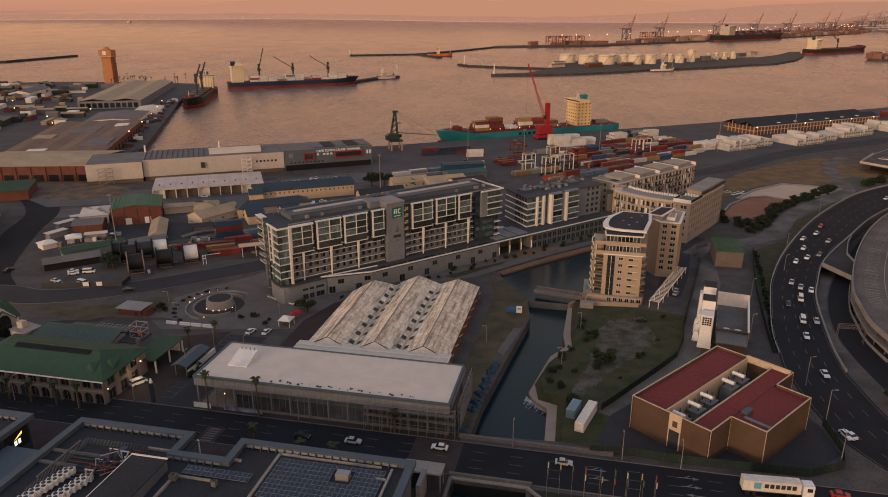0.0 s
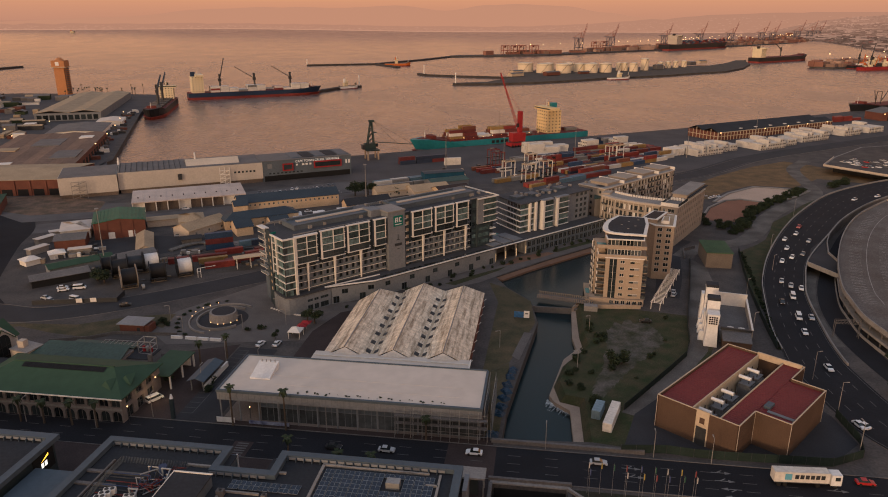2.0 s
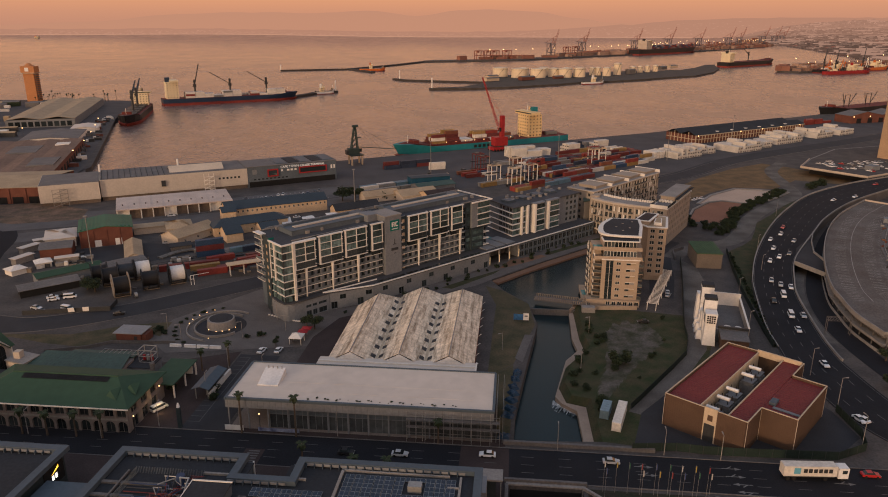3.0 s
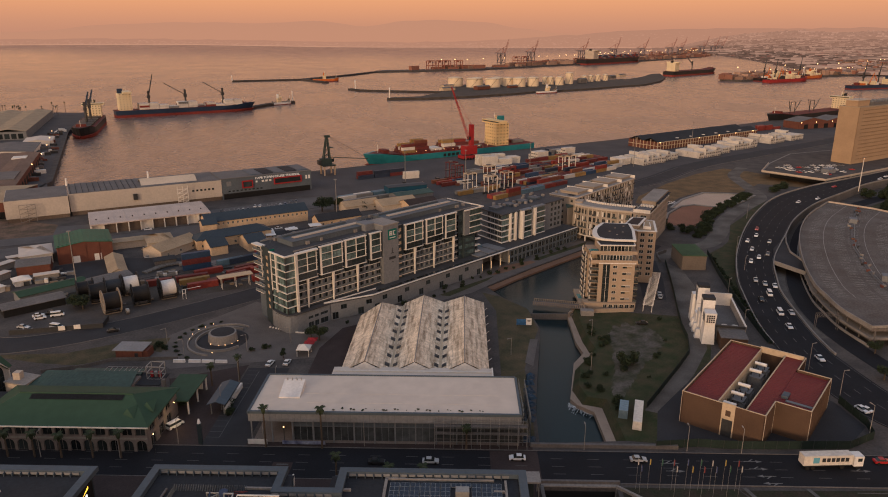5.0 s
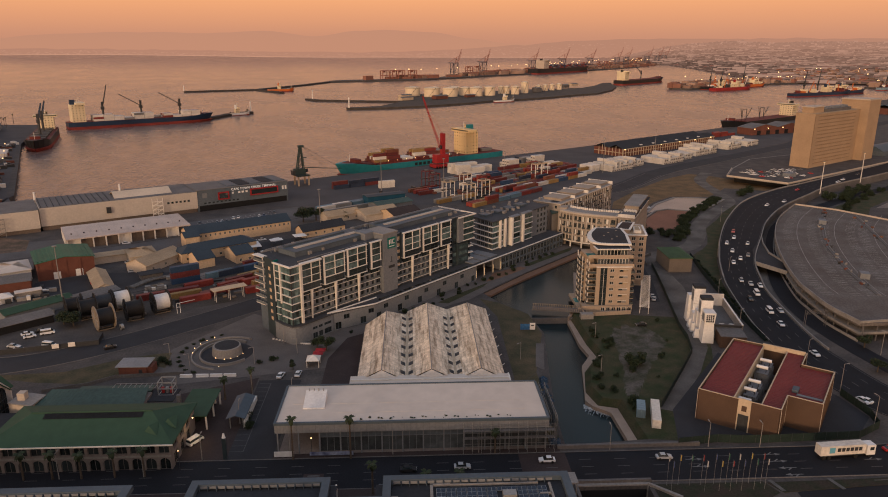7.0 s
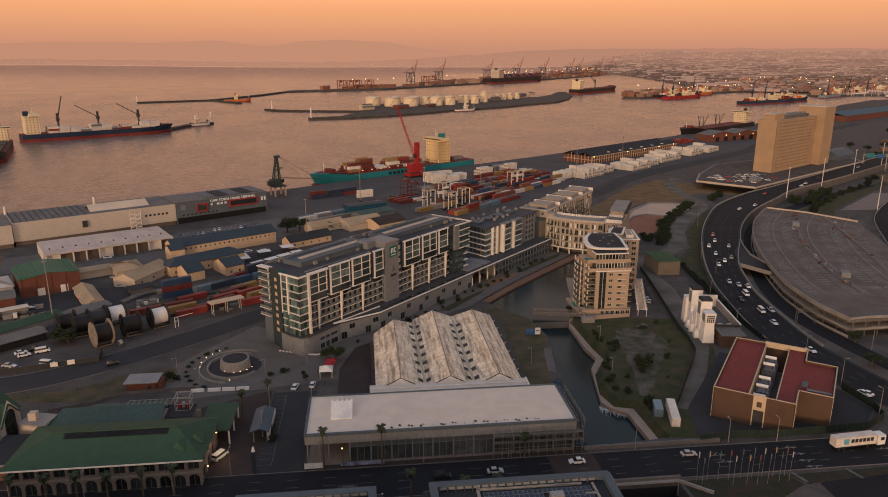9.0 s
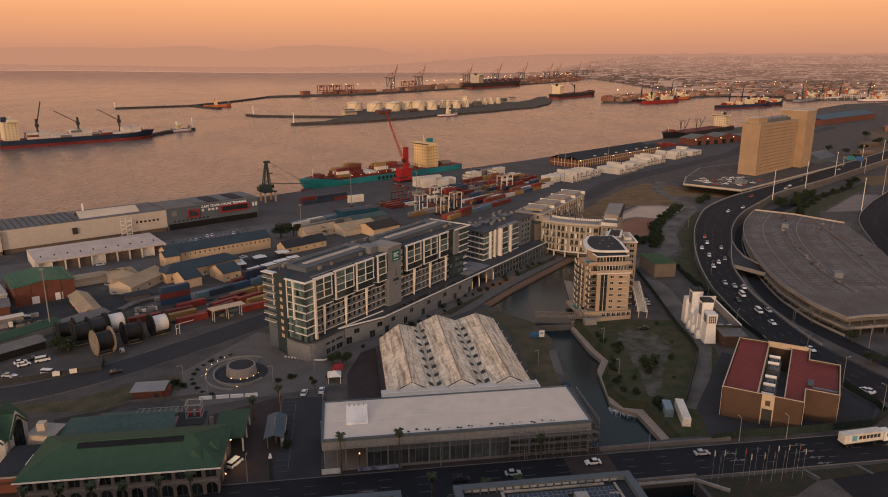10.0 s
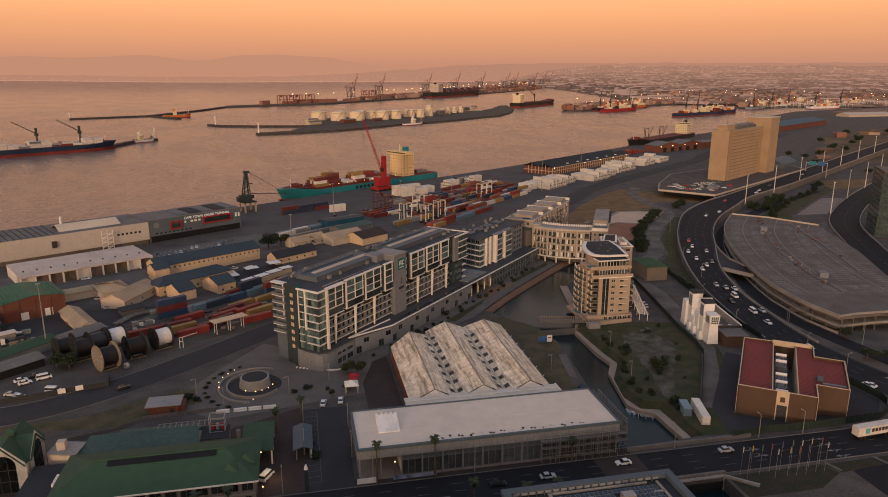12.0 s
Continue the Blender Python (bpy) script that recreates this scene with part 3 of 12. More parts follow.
patch("forecourt", [(-106, 227), (-99, 241), (-72, 268), (-66.5, 262), (-65, 242), (-38, 245), (-20, 252), (-36, 236), (-43, 213), (-95, 213)], 0.04, PAVING_G, "grey paved hotel forecourt", "pavement")
patch("side_street", gl([(-112, 146.3), (-100.5, 146.3), (-99.5, 190), (-112.5, 190)]), 0.06, ASPHALT, "asphalt side street with parking bays", "road")
patch("canal_terrace", [(14, 262.5), (21.3, 268.6), (34.3, 279.4), (47.8, 289.2), (62.3, 299.4), (77.3, 309.6), (91.3, 319.2), (90, 332), (30, 293), (-20, 256), (0, 256)], 0.06, PAVING_G, "paved canal-side terrace with planters", "pavement")
patch("plaza", gl([(-143, 150), (-113, 150), (-113, 192), (-143, 178)]), 0.055, BRICKPAVE, "dark brick plaza between the market buildings", "pavement")
patch("tower_lane", [(88, 240), (98, 262), (112, 300), (122, 310), (112, 322), (104, 306), (92, 275), (80, 244)], 0.05, ASPHALT, "grey asphalt lane beside the tower", "road")

patch("dock_road", [(-250, 395), (-160, 408), (-112, 428), (-45, 455), (-30, 440), (-104, 400), (-165, 376), (-215, 366)], 0.045, ASPHALT_P, "worn grey dock road", "road")
patch("yard_road", [(-210, 360), (-165, 376), (-104, 398), (-40, 425), (-20, 405), (-60, 390), (-108, 368), (-170, 352), (-200, 345)], 0.035, ASPHALT_P, "worn grey yard road", "road")
patch("works_yard", [(-165, 330), (-140, 338), (-100, 330), (-112, 318), (-138, 300), (-163, 312)], 0.04, ASPHALT, "dark asphalt works yard", "yard")

tagged(part("weir_wall", ribbon([WEIR_W, WEIR_E], 0.25, 0.25, -1.2, 3.0), CONCRETE_D), "low concrete weir below the footbridge", "weir", kind="structure")

# Orange of this brick patch also has lamplight put into its colour.
patch("terrace_brick", [(34, 292.5), (42, 296), (50, 299), (52, 296.5), (44, 291), (33, 284.5), (27, 282)], 0.075, SAND, "warm brick paving tinted with lamplight before the hotel lobby", "pavement")
patch("terrace_lawn", [(52, 301), (78, 318), (88, 324), (84, 318), (62, 304), (54, 298.5)], 0.075, GRASS, "planted strip on the canal terrace", "grass")
patch("terrace_lawn", [(0, 262), (14, 272), (28, 281), (24, 276), (14, 268), (4, 260)], 0.075, GRASS, "planted strip on the canal terrace", "grass")

for d in (6.7, -6.7):
    tagged(part("kerb", ribbon(offset(WEST[:60], d), 0.15, 0.15, 0.16, 0.16), CONCRETE_D), "pale concrete kerb of the port road", "kerb", kind="structure")

patch("bare_earth", [(-255, 421), (-222, 428), (-188, 408), (-184, 386), (-217, 380), (-240, 391)], 0.05, mat("pinkish_earth", (0.2, 0.125, 0.09), 0.95, 0.45, 0.4, 3, bump=0.4, col2=(0.075, 0.062, 0.04)), "bare pinkish earth and scrub beside the warehouses", "ground")

# ---- the glazed hall with its white roof ----
hall = thing("exhibition_hall", "low white-roofed hall with a glazed colonnade front", "hall", at=grid_at(-99.5, 148))
HW, HD = 69.3, 20.0
part("roof", prismed([(0.3, 0.3), (HW - 0.3, 0.3), (HW - 0.3, HD), (0.3, HD)], 8.7, 9.05), WHITE_ROOF, hall, "pale membrane roof, faintly stained")
bm = bmesh.new()
box(bm, 0, HW, -0.35, 0.3, 8.6, 9.25)
box(bm, -0.35, 0.3, -0.35, HD, 8.602, 9.252)
box(bm, HW - 0.3, HW + 0.35, -0.35, HD, 8.604, 9.254)
box(bm, 0, HW, HD, HD + 0.4, 8.6, 9.35)
part("coping", bm, PARAPET, hall)
bm = bmesh.new()
box(bm, -0.2, HW + 0.2, -0.2, 0.0, 6.35, 8.6)
box(bm, -0.2, 0.0, 0.0, HD, 6.35, 8.6)
box(bm, HW, HW + 0.2, 0.0, HD, 6.35, 8.6)
part("fascia", bm, GREY_M, hall, "grey panelled fascia band")
part("soffit", boxed(0, HW, 0, HD, 6.2, 6.34), CONCRETE_D, hall)
part("rear_wall", boxed(0.2, HW - 0.2, HD - 0.35, HD, 0, 8.69), GREY_M, hall)
part("end_wall", boxed(HW - 1.2, HW - 0.9, 2, HD - 0.4, 0, 6.2), CONCRETE_D, hall)
part("end_wall", boxed(11.0, 11.3, 2.2, HD - 0.4, 0, 6.2), CREAM, hall)
part("shop_floor", boxed(0.3, HW - 0.3, 0.3, HD - 0.4, 0.0, 0.12), PAVING, hall)
col_me = link_mesh("column", boxed(-0.16, 0.16, -0.16, 0.16, 0, 6.2), GREY_M)
SHOP_G = mat("dusty_shop_glass", (0.07, 0.077, 0.08), 0.18, 0.4, 0.6, 2, bump=0, spec=0.5, rnd=0.5)
pane_me = link_mesh("pane", boxed(0.06, 5.24, 0, 0.03, 0.15, 4.1), SHOP_G)
tran_me = link_mesh("glazing_frame", ring(5.3, 6.15, 0.09, 0.12, (1.77, 3.53), (4.15,)), GREY_M)
upper_me = link_mesh("panel", boxed(0.06, 5.24, 0.0, 0.04, 4.2, 6.1), GREY)
for i in range(14):
    x = 0.35 + i * 5.28
    if x < HW:
        part("column", col_me, None, hall, at=at(min(x, HW - 0.3), 0.35))
    if 2 <= i < 13:
        fr = part("glazing_frame", tran_me, None, hall, at=at(x, 1.3))
        part("pane", pane_me, None, fr, at=at(0, 0.05))
        part("panel", upper_me, None, fr, at=at(0, 0.04))
        part("back_counter", boxed(x + 0.6, x + 4.6, 6, 7, 0.1, 1.3 + (i % 3) * 0.4), RED if i in (3, 4, 5) else CONCRETE, hall)
bm = bmesh.new()
for x in np.arange(0.5, HW, 1.6):
    box(bm, x, x + 0.05, -0.23, -0.2, 6.37, 8.58)
tagged(part("panel_joint", bm, CONCRETE_D, hall), kind="stuff")
# raised rooflight
bm = bmesh.new()
v = [bm.verts.new(p) for p in ((6.0, 7, 9.05), (11.6, 7, 9.05), (11.6, 14.2, 9.05), (6.0, 14.2, 9.05), (6.0, 14.2, 10.9), (11.6, 14.2, 10.9), (6.0, 7, 9.35), (11.6, 7, 9.35))]
for f in ((0, 1, 7, 6), (6, 7, 5, 4), (1, 2, 5, 7), (0, 6, 4, 3), (2, 3, 4, 5)):
    bm.faces.new([v[i] for i in f])
part("roof_hatch", bm, WHITE, hall, "sloping white rooftop hatch with vents")
for k in range(4):
    part("vent", cyl(bmesh.new(), 6.9 + k * 1.25, 13.8, 10.7, 11.5, 0.16, n=8), STEEL, hall)
part("seam", boxed(3, 64, 9.6, 9.66, 9.05, 9.09), WHITE_ROOF, hall)
part("seam", boxed(14, 64, 4.8, 4.86, 9.05, 9.09), WHITE_ROOF, hall)

# sloping link roof between hall and shed
link = thing("link_building", "low pale flat-roofed link with a dusty roof", "building", at=grid_at(-83.2, 168.45))
part("wall", boxed(0.3, 46.9, 0.2, 11.2, 0, 5.6), GREY_M, link)
part("roof", boxed(0, 47.2, 0, 11.4, 5.6, 5.9), WHITE_ROOF, link)
part("ledge", boxed(0.2, 47, 8.2, 8.6, 5.9, 6.3), CREAM, link)
part("kerb", boxed(46.9, 47.3, 0.0, 11.4, 5.91, 6.2), CREAM, link)

# three-bay shed with a weathered roof
ROOF_OLD = mat("weathered_asbestos_sheet", (0.88, 0.735, 0.565), 0.9, 0.3, 2.0, 10, bump=0.3, rnd=0.07, isl=0.1, col2=(0.6, 0.48, 0.35))
_n, _l = ROOF_OLD.node_tree.nodes, ROOF_OLD.node_tree.links
_tc, _sv, _st, _rp, _mx = _n.new("ShaderNodeTexCoord"), _n.new("ShaderNodeVectorMath"), _n.new("ShaderNodeTexNoise"), _n.new("ShaderNodeValToRGB"), _n.new("ShaderNodeMix")
_sv.operation, _sv.inputs[1].default_value = "MULTIPLY", (0.85, 0.075, 0.3)
_st.inputs["Scale"].default_value, _st.inputs["Detail"].default_value, _st.inputs["Roughness"].default_value = 1.0, 7, 0.68
_rp.color_ramp.elements[0].position, _rp.color_ramp.elements[1].position = 0.46, 0.66
_mx.data_type, _mx.blend_type = "RGBA", "MULTIPLY"
_mx.inputs[7].default_value = (0.36, 0.32, 0.28, 1)
_l.new(_tc.outputs["Object"], _sv.inputs[0])
_l.new(_sv.outputs[0], _st.inputs["Vector"])
_l.new(_st.outputs["Fac"], _rp.inputs[0])
_l.new(_rp.outputs[0], _mx.inputs[0])
_old = _n["Principled BSDF"].inputs["Base Color"].links[0].from_socket
_l.new(_old, _mx.inputs[6])
_l.new(_mx.outputs[2], _n["Principled BSDF"].inputs["Base Color"])
shed = thing("market_shed", "old three-gabled shed with mottled stained sheet roofing", "shed", at=grid_at(-81.4, 180))
BAY, EAVE, RIDGE = 14.85, 4.6, 8.3
backs = [(43, 46.8, 52), (55.5, 54.5, 57), (57, 54, 57)]
for k in range(3):
    x0 = k * BAY
    xm, x1 = x0 + BAY / 2, x0 + BAY
    b0, bm_, b1 = backs[k]
    for side, (xa, xb, za, zb) in enumerate(((x0, xm, EAVE, RIDGE), (xm, x1, RIDGE, EAVE))):
        ya_end = b0 if side == 0 else bm_
        yb_end = bm_ if side == 0 else b1
        n = 18
        for i in range(n):
            lift, bmx = 0.03 * (i % 2), bmesh.new()
            for c in range(4):
                f0, f1 = c / 4, (c + 1) / 4 - 0.004
                q = []
                for drop in (0.0, -0.08):
                    for f, e in ((f0, 0), (f1, 0), (f1, 1), (f0, 1)):
                        ye = ya_end + (yb_end - ya_end) * f
                        q.append(bmx.verts.new((xa + (xb - xa) * f, -0.8 + (ye + 0.8) * (i + e) / n - 0.05 * e, za + (zb - za) * f + drop + (lift if not e and drop == 0 else 0) + 0.012 * (c % 2))))
                for f in ((0, 1, 2, 3), (7, 6, 5, 4), (0, 4, 5, 1), (1, 5, 6, 2), (2, 6, 7, 3), (3, 7, 4, 0)):
                    bmx.faces.new([q[j] for j in f])
            part("roof_sheet", bmx, ROOF_OLD, shed)
    bmx = bmesh.new()
    box(bmx, x0 + 0.05, x1 - 0.05, 0.0, 0.3, 0, EAVE - 0.1)
    v = [bmx.verts.new(p) for p in ((x0 + 1.2, -1.0, EAVE + 0.1), (x1 - 1.2, -1.0, EAVE + 0.1), (xm, -1.0, RIDGE - 0.3), (x0 + 1.2, -0.75, EAVE + 0.1), (x1 - 1.2, -0.75, EAVE + 0.1), (xm, -0.75, RIDGE - 0.3))]
    for f in ((0, 1, 2), (5, 4, 3), (0, 3, 4, 1), (1, 4, 5, 2), (2, 5, 3, 0)):
        bmx.faces.new([v[i] for i in f])
    part("gable_end", bmx, WHITE, shed, "white gable end")
    part("ridge_cap", beams([((xm, -0.9, RIDGE + 0.06), (xm, bm_, RIDGE + 0.06))], 0.3), CONCRETE, shed)
    part("rear_gable", prismed([(x0 + 0.1, min(b0, b1) - 0.6), (x1 - 0.1, min(b0, b1) - 0.6), (x1 - 0.1, min(b0, b1) - 0.3), (x0 + 0.1, min(b0, b1) - 0.3)], 0, EAVE - 0.1), GREY_M, shed)
for k in (1, 2):
    x = k * BAY
    part("valley_gutter", boxed(x - 0.35, x + 0.35, -0.9, 53, EAVE + 0.1, EAVE + 0.24), TAN, shed)
    for i in range(8):
        y = 2 + i * 6.2
        for sgn in (-1, 1):
            slope = (RIDGE - EAVE) / (BAY / 2)
            bmx = bmesh.new()
            xa, xb = (0.5, 1.9)
            q = [bmx.verts.new((x + sgn * xx, yy, EAVE + xx * slope + 0.06)) for xx, yy in ((xa, y), (xb, y), (xb, y + 2.3), (xa, y + 2.3))]
            bmx.faces.new(q)
            bmesh.ops.solidify(bmx, geom=bmx.faces[:], thickness=-0.05)
            part("roof_light", bmx, ROOF_M, shed)
part("side_wall", boxed(0.2, 0.5, 0.4, 42, 0, EAVE - 0.1), BRICK, shed)
part("side_wall", boxed(3 * BAY - 0.5, 3 * BAY - 0.2, 0.4, 56, 0, EAVE - 0.1), BRICK, shed)
for i in range(8):
    part("roof_bracket", beams([((3 * BAY, 3 + i * 7, EAVE - 1.2), (3 * BAY + 1.0, 3 + i * 7, EAVE - 0.25))], 0.15), WHITE, shed)
tagged(part("brick_terrace", sheet(gl([(-93, 178), (-82.5, 178), (-82.5, 226), (-88, 222), (-93, 205)]), 0.06), BRICKPAVE), "dark red paved terrace beside the shed", "pavement", kind="structure")

# ---- flat-roofed complex in the foreground ----
fore = thing("flat_roofed_centre", "dark flat-roofed centre with a broad grey metal parapet and roof plant", "building", at=grid_at(0, 0))
part("wall", prismed([(-110.5, 61), (-32.5, 61), (-32.5, 119.3), (-72.2, 119.3), (-72.2, 112.2), (-81.4, 112.2), (-81.4, 119.3), (-110.5, 119.3)], 0, 10.6), GREY, fore)
part("roof_deck", prismed([(-110, 61.5), (-33, 61.5), (-33, 118.8), (-72.7, 118.8), (-72.7, 111.7), (-80.9, 111.7), (-80.9, 118.8), (-110, 118.8)], 10.6, 10.8), ROOF_D, fore, "dark felt roof deck")
seg = [(-111.5, -109.8, 60, 120.3), (-109.8, -84.1, 118.6, 120.3), (-84.1, -82.4, 113.2, 120.3), (-84.1, -69.5, 111.5, 113.2), (-71.2, -69.5, 113.2, 120.3), (-69.5, -33.2, 118.6, 120.3), (-33.2, -31.5, 60, 120.3)]
for k, (x0, x1, y0, y1) in enumerate(seg):
    part("parapet", boxed(x0, x1, y0, y1, 10.9, 12.0 + 0.004 * k), PARAPET, fore)
br = link_mesh("bracket", boxed(-0.06, 0.06, -0.7, 0.0, 10.85, 11.6), PARAPET)
rail = link_mesh("parapet_panel", boxed(0.1, 1.55, -0.12, 0.0, 11.15, 11.75), GREY_M)
for x0, x1, y in ((-109.5, -84.5, 118.55), (-69.2, -33.5, 118.55), (-84, -70, 111.45)):
    for x in np.arange(x0, x1 - 1.6, 1.8):
        part("bracket", br, None, fore, at=at(x, y))
        part("parapet_panel", rail, None, fore, at=at(x + 0.1, y - 0.08))
bm = boxed(-81.3, -81.0, 118.9, 119.2, 0, 10.9)
part("post", bm, WHITE, fore)
# solar field
SOLAR = mat("solar_cells", (0.014, 0.019, 0.033), 0.25, 0.2, 0.5, 3, bump=0, spec=0.6, rnd=0.25)
_pb = boxed(-0.03, 1.93, -0.03, 1.18, 0.22, 0.28, m=pose(0, 0, 0, 6))
box(_pb, 0.03, 0.9, 0.03, 1.12, 0.28, 0.3, m=pose(0, 0, 0, 6))
box(_pb, 0.98, 1.87, 0.03, 1.12, 0.28, 0.3, m=pose(0, 0, 0, 6))
_pb.faces.ensure_lookup_table()
for _f in _pb.faces[:6]:
    _f.material_index = 1
pan = link_mesh("solar_panel", _pb, [SOLAR, STEEL])
def solar(a0, a1, b0, b1):
    a = a0
    while a + 2 < a1:
        b = b0
        while b + 1.3 < b1:
            if not (-47 < a + 1 < -43 and 111.5 < b + 0.6 < 114.6):
                part("solar_panel", pan, None, fore, at=at(a, b, 10.85))
            b += 1.4
        a += 2.12
solar(-60, -36.5, 104, 117)
solar(-78, -61.5, 107.5, 111)
for x0, x1, y0, y1 in ((-61.3, -60.7, 103, 117.8), (-61.3, -57, 117.6, 118.1), (-38.5, -36, 113.8, 114.2), (-36.2, -35.7, 108, 117.6), (-90, -68, 113.6, 114.1), (-79, -71, 106.3, 106.7), (-79.3, -78.7, 98, 106.6), (-57, -38.3, 117.5, 117.9)):
    part("roof_kerb", boxed(x0, x1, y0, y1, 10.8, 11.25), CONCRETE, fore)
part("plant_box", boxed(-46.4, -43.6, 112, 113.9, 10.8, 12.3), STEEL, fore)
part("roof_room", boxed(-89.4, -81.5, 90, 108, 10.8, 13.3), GREY, fore)
part("roof_room_trim", boxed(-89.65, -89.5, 90, 108.2, 13.5, 13.62), CREAM, fore)
part("roof_room_cap", boxed(-89.6, -81.3, 89.8, 108.2, 13.3, 13.5), ROOF_D, fore)
part("roof_room_edge", boxed(-89.65, -81.25, 107.9, 108.25, 13.5, 13.68), CREAM, fore)
# chillers: two rows of fans
body_me = link_mesh("chiller", boxed(0, 2.3, 0, 1.15, 0, 1.3), CREAM)
fan_me = link_mesh("fan", cyl(bmesh.new(), 0, 0, 1.3, 1.42, 0.42, 0.38, n=14), STEEL_D)
for a0, b0 in ((-101.4, 101.6), (-96.4, 100.4)):
    for k in range(10):
        ch = thing("chiller_unit", "white rooftop chiller with two dark fan cowls", "chiller", "rooftop chillers", at=grid_at(a0 - k * 0.3, b0 - 1.2 * k, 11.0, 17))
        part("casing", body_me, None, ch)
        for f in (0.6, 1.7):
            part("fan", fan_me, None, ch, at=at(f, 0.58))
        part("skid", boxed(0, 2.3, 0.2, 0.95, -0.2, 0.0), STEEL_D, ch)
# pipework behind a screen
PIPE_RED, PIPE_BLUE, PIPE_WHITE = mat("red_pipe", (0.13, 0.02, 0.018), 0.5, 0.2, bump=0), mat("blue_pipe", (0.03, 0.055, 0.12), 0.5, 0.2, bump=0), mat("lagged_pipe", (0.24, 0.27, 0.3), 0.5, 0.2, bump=0)
def pipe(pts, r, m):
    bm = bmesh.new()
    for p, q in zip(pts, pts[1:]):
        d = Vector(q) - Vector(p)
        cyl(bm, 0, 0, -r, d.length + r, r, n=8, m=Matrix.Translation(p) @ d.to_track_quat("Z", "Y").to_matrix().to_4x4())
    return bm
rack = thing("pipe_rack", "rooftop tangle of red, blue and lagged pipes", "pipes", at=grid_at(0, 0))
rnd = random.Random(4)
for k in range(26):
    a, b = rnd.uniform(-97, -90.5), rnd.uniform(103.5, 111)
    z = rnd.uniform(11.3, 13)
    pts = [(a, b, 10.8), (a, b, z), (a + rnd.uniform(-3, 3), b, z), (a + rnd.uniform(-1, 1), b - rnd.uniform(0.5, 3), z)]
    part("pipe", pipe(pts, rnd.choice((0.06, 0.09, 0.13)), rnd.choice((PIPE_RED, PIPE_RED, PIPE_BLUE, PIPE_BLUE, PIPE_WHITE))), rnd.choice((PIPE_RED, PIPE_RED, PIPE_BLUE, STEEL)), rack)
for a, b in ((-92.4, 108.5), (-95.5, 101.5)):
    part("pipe", pipe([(a, b, 10.8), (a, b, 13.6), (a + 1.8, b, 13.6), (a + 1.8, b - 2.4, 12.2)], 0.16, PIPE_WHITE), PIPE_WHITE, rack, "large pale lagged pipe bend")
part("vessel", cyl(bmesh.new(), -93, 109.8, 10.8, 13.2, 0.9, n=14), PIPE_BLUE, rack)
scr = thing("plant_screen", "thin louvred metal screen round the roof plant", "screen", at=grid_at(0, 0))
for k, (p, q) in enumerate((((-104.2, 95), (-104.2, 103)), ((-104.2, 112.9), (-89, 112.9)), ((-104.2, 103), (-104.2, 112.8)))):
    n = int(dist(p, q) / 0.35)
    bm = bmesh.new()
    for i in range(n):
        t = i / n
        x, y = p[0] + (q[0] - p[0]) * t, p[1] + (q[1] - p[1]) * t
        box(bm, x - 0.04, x + 0.04, y - 0.04, y + 0.04, 10.8, 12.4)
    part("slat_screen", bm, GREY, scr)
for x0, x1, y0, y1 in ((-110, -96, 108.7, 109.5), (-110, -101, 104.6, 105.4)):
    part("roof_kerb", boxed(x0, x1, y0, y1, 10.8, 11.2), CONCRETE_D, fore)
part("roof_beam", beams([((-106, 113, 11.2), (-106, 100, 11.2))], 0.4), CONCRETE_D, fore)

rd = random.Random(14)
for k in range(22):
    a, b = rd.uniform(-108, -64), rd.uniform(86, 106)
    if -90.5 < a < -80 or (a < -95 and b > 80):
        continue
    w, d, hh = rd.uniform(0.8, 3.4), rd.uniform(0.8, 2.4), rd.uniform(0.5, 1.7)
    un = thing("roof_plant_unit", "dark boxy rooftop ventilation unit", "ventilation unit", "rooftop units", at=grid_at(a, b, 10.8))
    part("casing", boxed(0, w, 0, d, 0.15, hh), rd.choice((STEEL_D, GREY_M, CONCRETE_D)), un)
    part("skid", boxed(0.1, w - 0.1, 0.1, d - 0.1, 0, 0.15), STEEL_D, un)
    part("cowl", cyl(bmesh.new(), w / 2, d / 2, hh, hh + 0.3, 0.3, n=10), STEEL_D, un)
for k in range(7):
    b = 101 + k * 1.3
    part("pipe", pipe([(-103.5, b, 11.2), (-96 + (k % 3), b, 11.2), (-96 + (k % 3), b + 1.5, 12.4)], 0.12, None), (PIPE_BLUE, PIPE_RED, STEEL_D)[k % 3], rack)

# neighbour with the lit sign
nb = thing("sign_building", "dark glazed corner block with a lit yellow and white sign", "building", at=grid_at(0, 0))
part("wall", boxed(-185, -124.4, 62, 118.2, 0, 10.6), TEAL_D, nb)
part("roof_deck", boxed(-184, -125.4, 62.5, 117.2, 10.6, 10.8), ROOF_D, nb)
for x0, x1, y0, y1, z in ((-185.5, -123.4, 117.4, 119.3, 12.0), (-125.2, -123.4, 62, 117.4, 12.004)):
    part("parapet", boxed(x0, x1, y0, y1, 10.9, z), PARAPET, nb)
for x in np.arange(-184, -127, 1.8):
    part("bracket", br, None, nb, at=at(x, 117.35))
    part("parapet_panel", rail, None, nb, at=at(x + 0.1, 117.25))
sign = part("lit_sign", boxed(-124.38, -124.25, 111, 117.5, 5.5, 10), BLACK, nb)
YEL = mat("lit_yellow", (0.8, 0.5, 0.05), 0.5, 0, bump=0, emit=((1, 0.62, 0.08), 1.6))
WHT = mat("lit_white", (0.8, 0.8, 0.8), 0.5, 0, bump=0, emit=((1, 0.95, 0.85), 1.3))
bm = bmesh.new()
